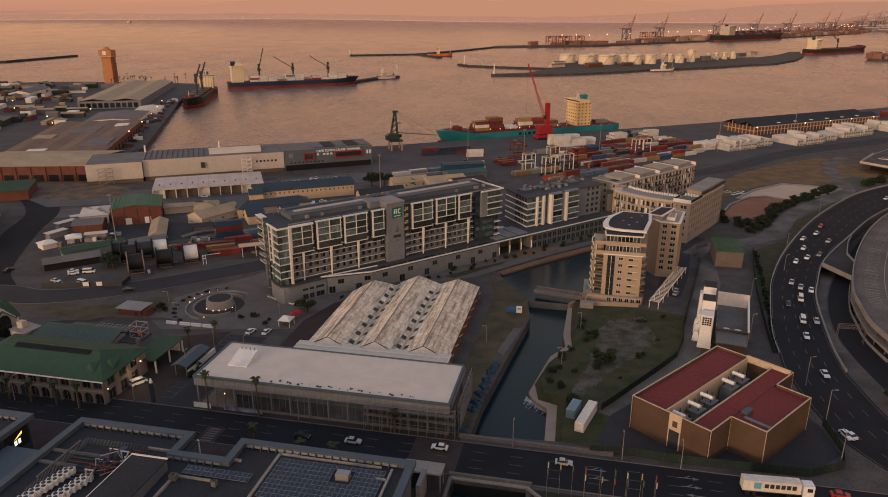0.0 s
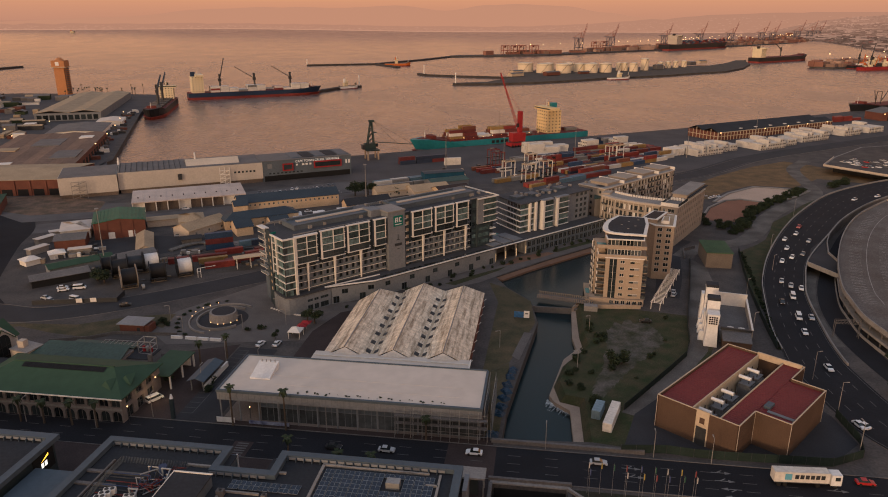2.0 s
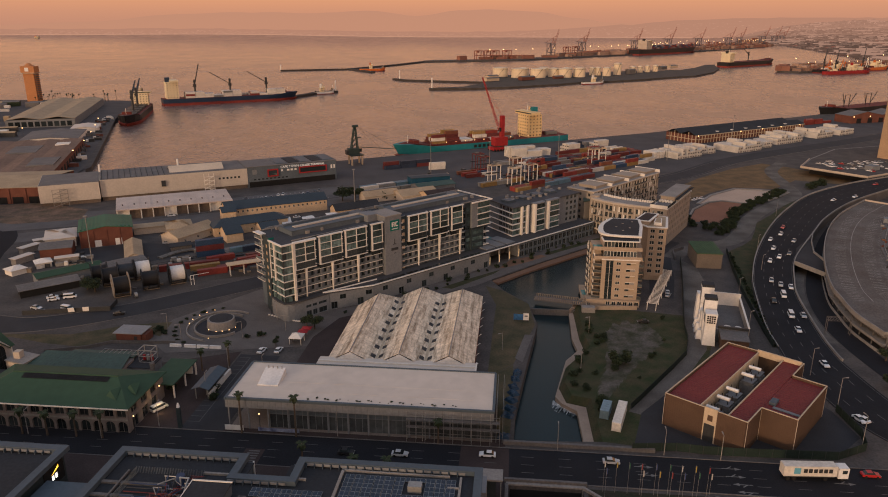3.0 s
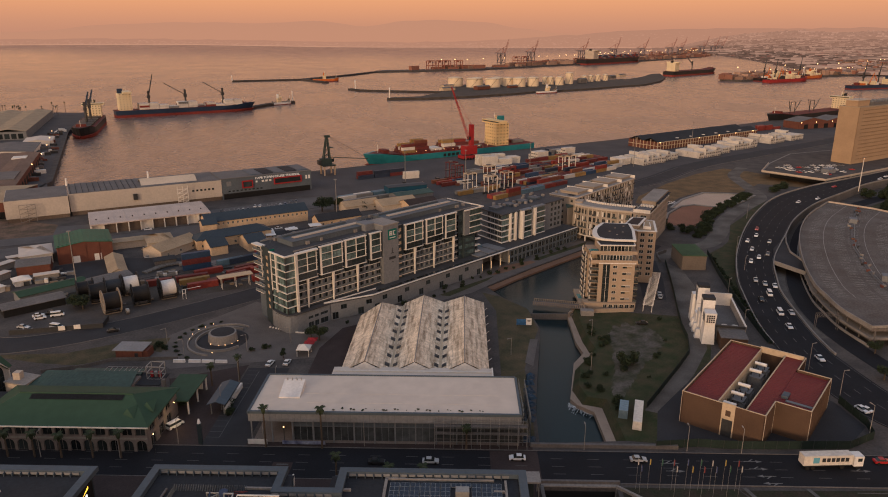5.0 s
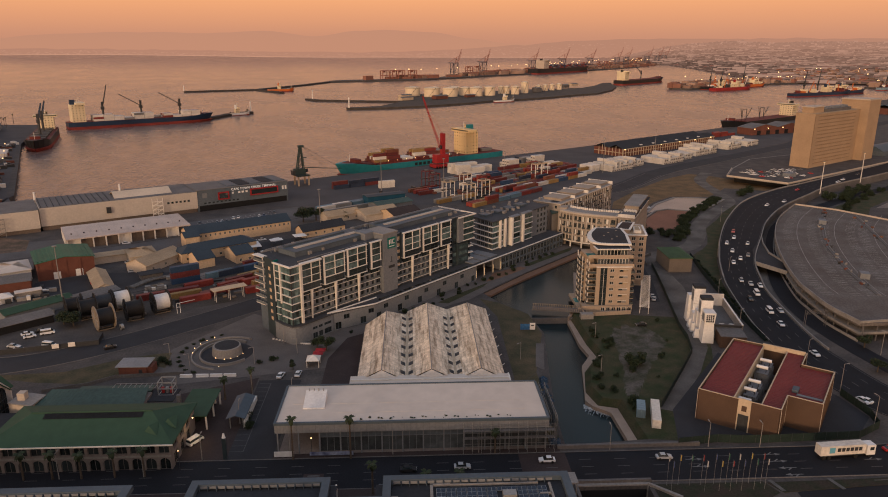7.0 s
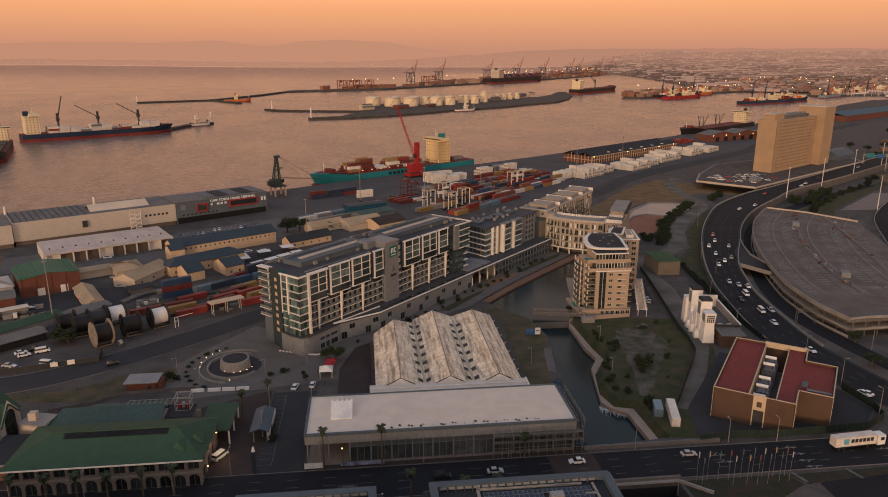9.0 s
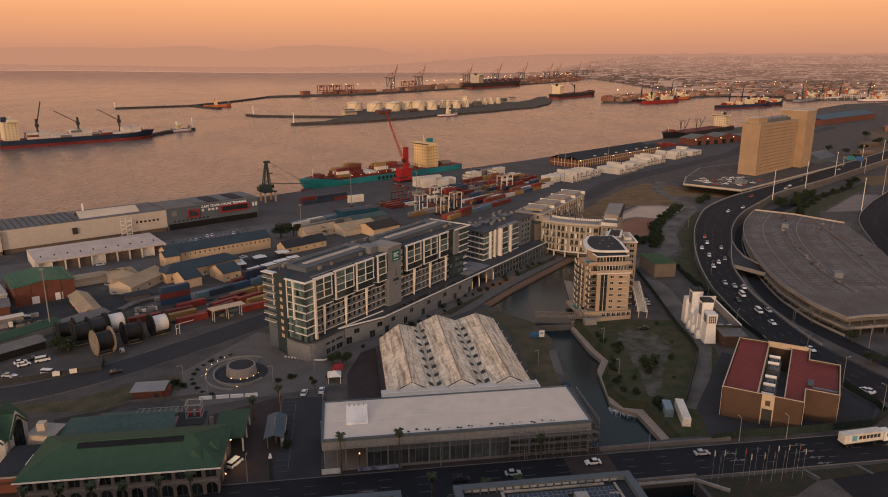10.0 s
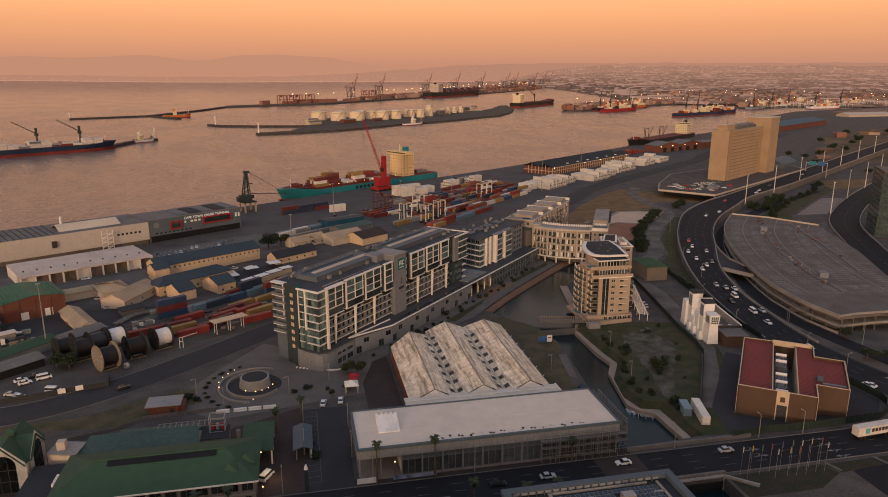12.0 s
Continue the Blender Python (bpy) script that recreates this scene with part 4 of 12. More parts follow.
bm.faces.new([bm.verts.new(p) for p in ((-124.2, 113.2, 8.2), (-124.2, 115.8, 8.9), (-124.2, 115.8, 9.5))])
bmesh.ops.solidify(bm, geom=bm.faces[:], thickness=0.05)
part("sign_stroke", bm, YEL, sign)
for y in (113.3, 114.4):
    part("sign_bar", boxed(-124.24, -124.18, y, y + 0.7, 6.9, 8.0), WHT, sign)
part("glass_bridge", boxed(-123.2, -111.7, 98, 110.5, 6.0, 9.2), PARAPET, nb)
part("roof_bar", boxed(-165, -140, 111.2, 111.7, 10.8, 11.2), WHITE, nb)
# small entrance canopy
cnp = thing("entrance_canopy", "flat concrete canopy over a glass entrance", "canopy", at=grid_at(-36.3, 125.8))
part("roof", boxed(0, 9, 0, 4.1, 4.7, 5.1), CONCRETE, cnp)
part("kiosk", boxed(2, 7.5, 0.8, 3.2, 0, 4.7), GLASS, cnp)
for x in (0.4, 8.6):
    for y in (0.4, 3.7):
        part("post", boxed(x - 0.1, x + 0.1, y - 0.1, y + 0.1, 0, 4.7), STEEL, cnp)
part("link_wall", boxed(4.5, 5.5, -5.2, 0.8, 0, 5.5), GREY_M, cnp)

# street bridge over the canal, with parapets
for b0, b1, a0, a1 in ((147.6, 148.4, -27.5, 10), (132.2, 132.9, -27, -8), (121, 121.5, -26, -9)):
    tagged(part("bridge_wall", boxed(a0, a1, b0, b1, 0, 1.0, m=grid_at(0, 0)), CONCRETE_D), "low concrete bridge parapet", "wall", kind="structure")
tagged(part("bridge_fascia", boxed(-26.5, -8.4, 131.3, 132.15, -0.9, 0.35, m=grid_at(0, 0)), CONCRETE), "pale concrete bridge fascia over the canal", "bridge", kind="structure")
# Slab on the wall, coloured as the shade inside the canal mouth.
tagged(part("bridge_mouth", boxed(-25.6, -9.4, 131.0, 131.28, -3.6, -0.9, m=grid_at(0, 0)), DARK), "near-black slab painted as the shaded canal mouth below the street", "bridge", kind="structure")
tagged(part("wing_wall", prismed(gl([(-9.2, 131.2), (-8.4, 131.2), (-2.6, 126.0), (-3.2, 125.4)]), -3.6, 0.7), CONCRETE), "slanting concrete wing wall beside the canal", "wall", kind="structure")
tagged(part("wing_wall", prismed(gl([(-26.8, 131.2), (-26.0, 131.2), (-26.0, 121.4), (-26.8, 121.4)]), -3.6, 0.6), CONCRETE_D), "concrete canal side wall", "wall", kind="structure")

# ---- green-roofed arcade building ----
def seams(bm_pts, n, material, parent, name="seam"):
    """Standing seams down a roof slope given by its eave and ridge lines."""
    (e0, e1), (r0, r1) = bm_pts
    me = bmesh.new()
    for i in range(n + 1):
        t = i / n
        p, q = Vector(e0).lerp(Vector(e1), t), Vector(r0).lerp(Vector(r1), t)
        beam(me, p + Vector((0, 0, 0.01)), q + Vector((0, 0, 0.01)), 0.045)
    return part(name, me, material, parent)


STONE = mat("weathered_stone_render", (0.2, 0.17, 0.155), 0.85, 0.2, 0.4, 4)
arc = thing("arcade_building", "two-storey arcade building under a broad green metal roof", "building", at=grid_at(-168, 143))
bays = even(44, 13, 2.6)
facade(arc, (0, 0), (44, 0), 0, 7.2, bays, [(0.0, 3.2), (4.4, 6.9)], STONE, GLASS, STONE, depth=0.45, mull=1)
facade(arc, (44, 0), (44, 19), 0, 7.2, [(2, 5), (7, 10), (12, 15)], [(0.0, 3.2), (4.4, 6.8)], STONE, GLASS, STONE, depth=0.4)
part("rear_wall", boxed(0, 43.9, 18.8, 19, 0, 7.2), CREAM, arc)
part("side_wall", boxed(-0.1, 0.1, 0.1, 18.8, 0, 7.2), CREAM, arc)
part("roof", hip(bmesh.new(), 0, 44, 0, 19, 7.2, 11.0, over=0.9, thick=0.3, inset=8), METAL_GREEN, arc, "green standing-seam hipped roof")
part("gutter", boxed(-0.95, 44.95, -1.05, -0.9, 7.15, 7.5), CREAM, arc)
bm = bmesh.new()
v = [bm.verts.new(p) for p in ((10.5, 7.4, 10.4), (35, 7.4, 10.4), (35, 9.1, 10.98), (10.5, 9.1, 10.98))]
bm.faces.new(v)
bmesh.ops.solidify(bm, geom=bm.faces[:], thickness=-0.08)
part("solar_strip", bm, ROOF_D, arc, "dark panel strip below the ridge")
part("ridge_cap", beams([((7, 9.5, 11.05), (37, 9.5, 11.05))], 0.35), METAL_GREEN, arc)
bm = bmesh.new()
for i, (x, y) in enumerate(((37, 3.0), (40.5, 6.5))):
    v = [bm.verts.new(p) for p in ((x, y, 8.8), (x + 3.5, y - 1.4, 8.4), (x + 2.6, y + 3, 10.0), (x + 1.0, y + 0.6, 10.1))]
    for f in ((0, 1, 3), (1, 2, 3), (2, 0, 3)):
        bm.faces.new([v[k] for k in f])
part("roof_fold", bm, METAL_GREEN, arc)
for a, b in bays:
    bm, r = bmesh.new(), (b - a) / 2
    for i in range(8):
        t0, t1 = math.pi * i / 8, math.pi * (i + 1) / 8
        x0, x1 = a + r - r * math.cos(t0), a + r - r * math.cos(t1)
        lo = [(x0, 1.9 + r * math.sin(t0) * 0.98), (x1, 1.9 + r * math.sin(t1) * 0.98), (x1, 3.21), (x0, 3.21)]
        q = [bm.verts.new((x, y, z)) for y in (0.02, 0.3) for x, z in lo]
        for f in ((0, 1, 2, 3), (7, 6, 5, 4), (0, 4, 5, 1)):
            bm.faces.new([q[j] for j in f])
    bmesh.ops.remove_doubles(bm, verts=bm.verts, dist=1e-4)
    part("arch", bm, STONE, arc)
part("floor_band", boxed(-0.05, 44.05, -0.12, 0.0, 3.5, 4.0), CONCRETE, arc)

rear = thing("rear_market_building", "long low building with a faded green metal roof", "building", at=grid_at(-169, 166))
part("wall", boxed(0.5, 29.5, 0.6, 8.6, 0, 4.8), STONE, rear)
bm = bmesh.new()
v = [bm.verts.new(p) for p in ((0, 0, 5.0), (30, 0, 5.0), (28.5, 9, 6.1), (1.5, 9, 6.1), (0, 0, 4.8), (30, 0, 4.8), (28.5, 9, 5.9), (1.5, 9, 5.9))]
for f in ((0, 1, 2, 3), (7, 6, 5, 4), (0, 4, 5, 1), (1, 5, 6, 2), (2, 6, 7, 3), (3, 7, 4, 0)):
    bm.faces.new([v[k] for k in f])
part("roof", bm, METAL_GREEN2, rear, "weathered green sheet roof, streaked")
seams((((0, 0, 5.0), (30, 0, 5.0)), ((1.5, 9, 6.1), (28.5, 9, 6.1))), 26, METAL_GREEN2, rear)
part("roof_frame", beams([((18, 9.4, 5.7), (30.5, 9.4, 5.7)), ((18, 12.4, 5.7), (30.5, 12.4, 5.7)), *[((x, 9.4, 5.7), (x, 12.4, 5.7)) for x in np.arange(18, 30.6, 1.5)], *[((x, 11, 4.8), (x, 11, 5.7)) for x in (18, 24, 28)]], 0.1), STEEL, rear)
part("awning", boxed(0, 24, -0.5, 0.0, 4.3, 4.6), METAL_GREEN2, rear)
part("rear_roof", boxed(8, 29, 9.3, 13, 4.6, 4.9), METAL_GREEN2, rear)
part("rear_room", boxed(8.5, 28.5, 9.5, 12.8, 0, 4.6), GREY_M, rear)

plant = thing("plant_tower", "steel frame with tanks and red pipework", "plant frame", at=grid_at(-137.5, 174))
part("frame", beams([((x, y, 0), (x, y, 8)) for x in (0, 4) for y in (0, 3.6)] + [((0, y, z), (4, y, z)) for y in (0, 3.6) for z in (4, 6, 8)] + [((x, 0, z), (x, 3.6, z)) for x in (0, 4) for z in (4, 6, 8)], 0.22), STEEL, plant)
for k in range(3):
    part("vessel", cyl(bmesh.new(), 0.8 + 1.2 * k, 1.6, 4, 5.8, 0.45, n=10), RED if k != 1 else STEEL, plant)
part("base_room", boxed(-4, 5, -3.5, 3.4, 0, 3.9), GREY_M, plant)
part("base_roof", boxed(-4.2, 5.2, -3.7, 3.6, 3.9, 4.1), ROOF_D, plant)
mast = thing("brick_chimney", "plain tall concrete post", "post", at=grid_at(-129.2, 166.5))
part("shaft", boxed(-0.5, 0.5, -0.5, 0.5, 0, 8), CONCRETE_D, mast)

can = thing("green_canopy", "open green metal canopy over a walkway", "canopy", at=grid_at(-128.6, 160.5))
bm = bmesh.new()
prism(bm, [(0, 2), (4.5, 0), (8.3, 0), (8.3, 15.8), (0, 15.8)], 4.4, 4.65)
part("roof", bm, METAL_GREEN, can)
for x, y in ((1, 3), (7.8, 1), (7.8, 8), (7.8, 15), (1, 15)):
    part("post", boxed(x - 0.2, x + 0.2, y - 0.2, y + 0.2, 0, 4.4), CREAM, can)
part("wall", boxed(1, 6.5, 15.2, 15.6, 0, 4.4), CREAM, can)
can2 = thing("grey_canopy", "pale fabric-grey walkway canopy", "canopy", at=grid_at(-115, 161.2))
part("roof", gable(bmesh.new(), 0, 12.3, -4.4, 0, 3.4, 4.2), PARAPET, can2)
for o in can2.children:
    o.matrix_basis = at(0, 0, 0, 90)
for x, y in ((0.5, 0.5), (4, 0.5), (0.5, 11.5), (4, 11.5)):
    part("post", boxed(x - 0.12, x + 0.12, y - 0.12, y + 0.12, 0, 3.6), STEEL, can2)
part("bench_wall", boxed(3.9, 4.5, 1, 16, 0, 1.6), CREAM, can2)

# white gabled pavilion with green roofs
pav = thing("gabled_pavilion", "white gabled pavilion with green roofs and tall arched windows", "building", at=grid_at(-188.5, 161.5))
part("core", boxed(0.4, 9.6, 0.4, 13.6, 0, 7), CREAM, pav)
bm = bmesh.new()
gable(bm, -0.3, 10.3, 2.4, 11.6, 7.2, 11.4, over=0.4)
part("cross_roof", bm, METAL_GREEN, pav)
rf = part("roof", gable(bmesh.new(), -0.2, 14.2, -9.4, -0.6, 7.2, 11.8, over=0.4), METAL_GREEN, pav)
rf.matrix_basis = at(0, 0, 0, 90)
def arch_gable(parent, m):
    bm = bmesh.new()
    v = [bm.verts.new(p) for p in ((0, 0, 0), (10, 0, 0), (10, 0, 7.6), (5, 0, 12.6), (0, 0, 7.6))]
    bm.faces.new(v)
    bmesh.ops.solidify(bm, geom=bm.faces[:], thickness=-0.35)
    part("gable_wall", bm, WHITE, parent, at=m)
    bm = bmesh.new()
    pts = [(2.2, 0.0), (7.8, 0.0), (7.8, 7)] + [(5 + 2.8 * math.cos(radians(t)), 7 + 2.8 * math.sin(radians(t))) for t in range(15, 180, 15)] + [(2.2, 7)]
    bm.faces.new([bm.verts.new((x, -0.06, z)) for x, z in pts])
    bmesh.ops.solidify(bm, geom=bm.faces[:], thickness=0.05)
    g_ob = part("arched_window", bm, GLASS, parent, at=m)
    part("mullions", beams([((x, -0.1, 0), (x, -0.1, 8.5)) for x in (4, 6)] + [((2.3, -0.1, z), (7.7, -0.1, z)) for z in (3, 6)], 0.12), STEEL_D, g_ob)
arch_gable(pav, at(0, -0.2))
arch_gable(pav, at(10.25, 2.0, 0, 90))
part("cupola", hip(boxed(4.2, 5.8, 6.2, 7.8, 10.5, 12.6), 4.0, 6.0, 6.0, 8.0, 12.6, 13.6, over=0.2, inset=1.1), METAL_GREEN, pav)
low = thing("terrace_building", "low building with a dark flat roof and red-white awning", "building", at=grid_at(-178, 150))
part("wall", boxed(0.2, 9, 0.3, 14.5, 0, 4.2), BRICK, low)
part("roof", boxed(0, 9.2, 0, 14.7, 4.2, 4.5), ROOF_D, low)
part("fascia", boxed(-0.1, 9.3, -0.12, 0, 4.1, 4.56), CONCRETE, low)
part("awning", boxed(0.3, 8.9, -0.9, -0.15, 2.9, 3.05), BRICK, low)
for k in range(4):
    part("roof_unit", boxed(7.0, 8.4, 4 + 1.2 * k, 4.9 + 1.2 * k, 4.5, 5.2), WHITE, low)
ter = thing("terrace_block", "small cream block with lit corner", "building", at=grid_at(-176, 168))
part("wall", prismed([(0, 0), (7, -2), (8, 4), (1, 6)], 0, 5.6), SANDSTONE, ter)
part("parapet", prismed([(-0.2, -0.2), (7.2, -2.2), (8.2, 4.2), (0.8, 6.2)], 5.6, 5.9), CONCRETE, ter)
part("chimney", boxed(2, 4, 1, 3, 5.9, 8), SANDSTONE, ter)

# brick hut
hut = thing("brick_hut", "small red-brick hut with a flat grey sheet roof", "hut", at=grid_at(-157.4, 195.2))
part("wall", boxed(0, 8.6, 0, 5.6, 0, 3.1), BRICK, hut)
part("roof", boxed(-0.7, 9.4, -0.7, 6.3, 3.1, 3.35), mat("pale_grey_sheet", (0.24, 0.245, 0.255), 0.6, 0.2, 0.4, 4, bump=0.05), hut)
part("door", boxed(6.2, 7.3, -0.06, 0.0, 0, 2.1), STEEL_D, hut)
part("wing", boxed(8.6, 10.2, 0.6, 5.0, 0, 2.6), BRICK, hut)

# ---- substation ----
sub = thing("substation", "tan-brick substation with dark red roofs round an open transformer court", "substation", at=at(47.6, 155.0, 0, 41.2))
CORN = [(0, 0), (0, -21.3), (9.4, -21.3), (9.4, -29.9), (32.6, -30.2), (32.8, -21.6), (42.4, -21.6), (41.8, 0)]
for k in range(8):
    p, q = CORN[k], CORN[(k + 1) % 8]
    L = dist(p, q)
    m = wall_at(p, q)
    part("wall", boxed(0, L, 0.0, 0.4, 0, 9.2), BRICK_TAN, sub, at=m)
    part("coping", boxed(-0.06, L + 0.06, -0.05, 0.26, 9.2 + 0.003 * k, 9.34 + 0.004 * k), TAN, sub, at=m)
    part("corner_joint", boxed(-0.06, 0.06, -0.05, 0.06, 0, 9.2), SANDSTONE, sub, at=m)
ribs = bmesh.new()
for k in range(8):
    p, q = CORN[k], CORN[(k + 1) % 8]
    L, m = dist(p, q), wall_at(p, q)
    for x in np.arange(0.6, L - 0.3, 0.6):
        box(ribs, x - 0.04, x + 0.04, -0.04, 0, 0.2, 9.1, m=m)
part("wall_ribs", ribs, BRICK_TAN, sub)
for k, (x0, x1, y0, y1, z) in enumerate(((0.5, 41.5, -9.2, -0.5, 8.7), (0.5, 41.5, -21.0, -16.4, 8.7), (9.8, 32.3, -29.6, -21.0, 8.6))):
    rf = part("roof", boxed(x0, x1, y0, y1, z - 0.25, z), RED_ROOF, sub, "dark red painted sheet roof")
    ln = bmesh.new()
    for x in np.arange(x0 + 1, x1, 1.0):
        box(ln, x - 0.03, x + 0.03, y0 + 0.05, y1 - 0.05, z, z + 0.05)
    part("roof_rib", ln, RED_ROOF, rf)
part("inner_wall", boxed(0.5, 41.5, -9.5, -9.2, 0, 9.3), TAN, sub)
part("inner_wall", boxed(0.5, 41.5, -16.4, -16.1, 0, 9.0), TAN, sub)
part("court_back", boxed(41.2, 41.7, -21.2, -9, 8.0, 9.9), TAN, sub)
part("gate_panel", boxed(-0.14, 0.0, -13.9, -10.6, 0, 9.6), TAN, sub, "lighter rendered entrance panel")
part("gate", boxed(-0.2, -0.14, -13.6, -10.9, 0, 5.0), STEEL_D, sub)
part("emblem", boxed(-0.2, -0.14, -12.9, -11.6, 6.0, 7.6), BRICK_TAN, sub)
part("roof_cabinet", boxed(13.5, 16.5, -23.2, -21.6, 8.6, 9.4), PARAPET, sub)
part("roof_duct", boxed(12, 13, -29.4, -23, 8.6, 8.85), GREY_M, sub)
part("court_floor", boxed(0.5, 41.2, -16.1, -9.5, 0.02, 0.2), CONCRETE_D, sub)
TRF = mat("transformer_grey", (0.2, 0.205, 0.215), 0.55, 0.25, 1, 6, metal=0.2)
for x in (3.6, 10.5, 16.5, 27.5, 33.0):
    tr = thing("transformer", "grey oil transformer with a white conservator drum", "transformer", "court transformers", at=at(47.6, 155.0, 0, 41.2) @ at(x, -11.8))
    part("tank", boxed(-1.7, 1.9, -1.5, 1.3, 0.2, 6.4), TRF, tr)
    part("tank_lid", boxed(-1.9, 2.1, -1.7, 1.5, 6.4, 6.6), TRF, tr)
    for k in range(3):
        part("bushing", cyl(bmesh.new(), 1.3, -1.3 + k * 1.3, 7.1, 8.4, 0.22, 0.1, n=8), BRICKPAVE, tr)
    for k in range(8):
        part("radiator_fin", boxed(-1.6 + k * 0.42, -1.44 + k * 0.42, -2.1, 1.9, 1.5, 6.0), TRF, tr)
    part("conservator", cyl(bmesh.new(), 0, 0, -1.6, 1.6, 0.5, n=18, m=pose(-1.4, 0, 8.5, 90)), WHITE, tr, "white conservator drum")
    part("bracket", beams([((-1.2, y, 6.9), (-1.2, y, 8.6)) for y in (-1.1, 1.1)], 0.2), STEEL_D, tr)
    for k in range(3):
        part("bushing", cyl(bmesh.new(), 1.0, -0.8 + 0.8 * k, 6.9, 7.9, 0.16, 0.08, n=8), SANDSTONE, tr)

# ---- the canal hotel ----
hotel = thing("hotel", "seven-storey grey hotel with cream-framed projecting glass bays", "hotel", at=at(H0[0], H0[1], 0, 35))
part("core", prismed([(-3.4, -1.7), (0.2, -1.7), (0.4, 0.3), (41.6, 0.3), (41.6, 1.2), (97.6, 1.2), (97.6, 19.5), (-1.6, 19.5), (-2.0, 13.6), (-3.4, 6.9)], 0, 28.0), GREY, hotel)
part("roof_deck", prismed([(-3.8, -2.1), (0.4, -2.1), (0.6, -0.3), (98, 0.2), (98, 19.8), (-1.8, 19.8), (-2.2, 13.6), (-3.8, 7.0)], 28.0, 28.3), ROOF_H, hotel, "dark flat roof")
BALU = mat("grey_balcony_glass", (0.15, 0.165, 0.168), 0.25, 0.2, 0.4, 2, bump=0, spec=0.5)
FH, Z0 = 2.72, 7.9
rows = floors(Z0, 7, FH, 0.3, 2.1)
def wing(s0, s1, n):
    return [(a + s0, b + s0) for a, b in even(s1 - s0, n, 2.05)]
facade(hotel, (1.2, 0.0), (41.6, 0.0), 6.5, 28.3, [(a - 1.2, b - 1.2) for a, b in wing(2.4, 41.0, 14)], rows, GREY, GLASS, GREY_M, depth=0.28)
facade(hotel, (49, 0.0), (86, 0.0), 6.5, 28.3, [(a - 49, b - 49) for a, b in wing(52.5, 85.5, 12)], rows, GREY, GLASS, GREY_M, depth=0.28)
for s0, s1 in ((0.8, 39.8), (49.6, 83.6)):
    for k in range(0, 4):
        z = Z0 + FH * k
        part("balcony_slab", boxed(s0, s1, -0.95, 0.0, z - 0.1, z + 0.08), CREAM, hotel)
        n = round((s1 - s0) / 2.75)
        w = (s1 - s0) / n
        for i in range(n):
            x = s0 + w * i
            if k < 3:
                part("infill_panel", shared(("infill_panel", round(w, 2), (i + k) % 2), lambda: boxed(0.05, w * 0.46, -0.5, 0, 0.13, 2.5) if (i + k) % 2 else boxed(0.05, w * 0.3, -0.5, 0, 0.13, 2.5), GREY_M), None, hotel, at=pose(x, 0, z))
                part("balustrade", shared(("balustrade", round(w, 2)), lambda: boxed(0.1, w - 0.05, -0.9, -0.86, 0.15, 1.05), BALU), None, hotel, at=pose(x, 0, z))
                part("divider", shared(("divider", 1), lambda: boxed(-0.05, 0.05, -0.9, 0.0, 0.13, 2.55), GREY_M), None, hotel, at=pose(x, 0, z))
for s0, s1 in ((9.4, 11.0), (20.9, 22.2), (31.9, 34.2), (62.0, 63.8), (73.5, 75.1), (48.9, 52.2)):
    part("recess_wall", boxed(s0, s1, -0.3, 0.0, 18.4, 28.6), TEAL_D, hotel, "dark recess between the bays")
    for j in range(4):
        part("recess_balcony", boxed(s0, s0 + 0.7, -1.7, -0.3, 18.6 + 2.6 * j, 18.72 + 2.6 * j), CREAM, hotel)


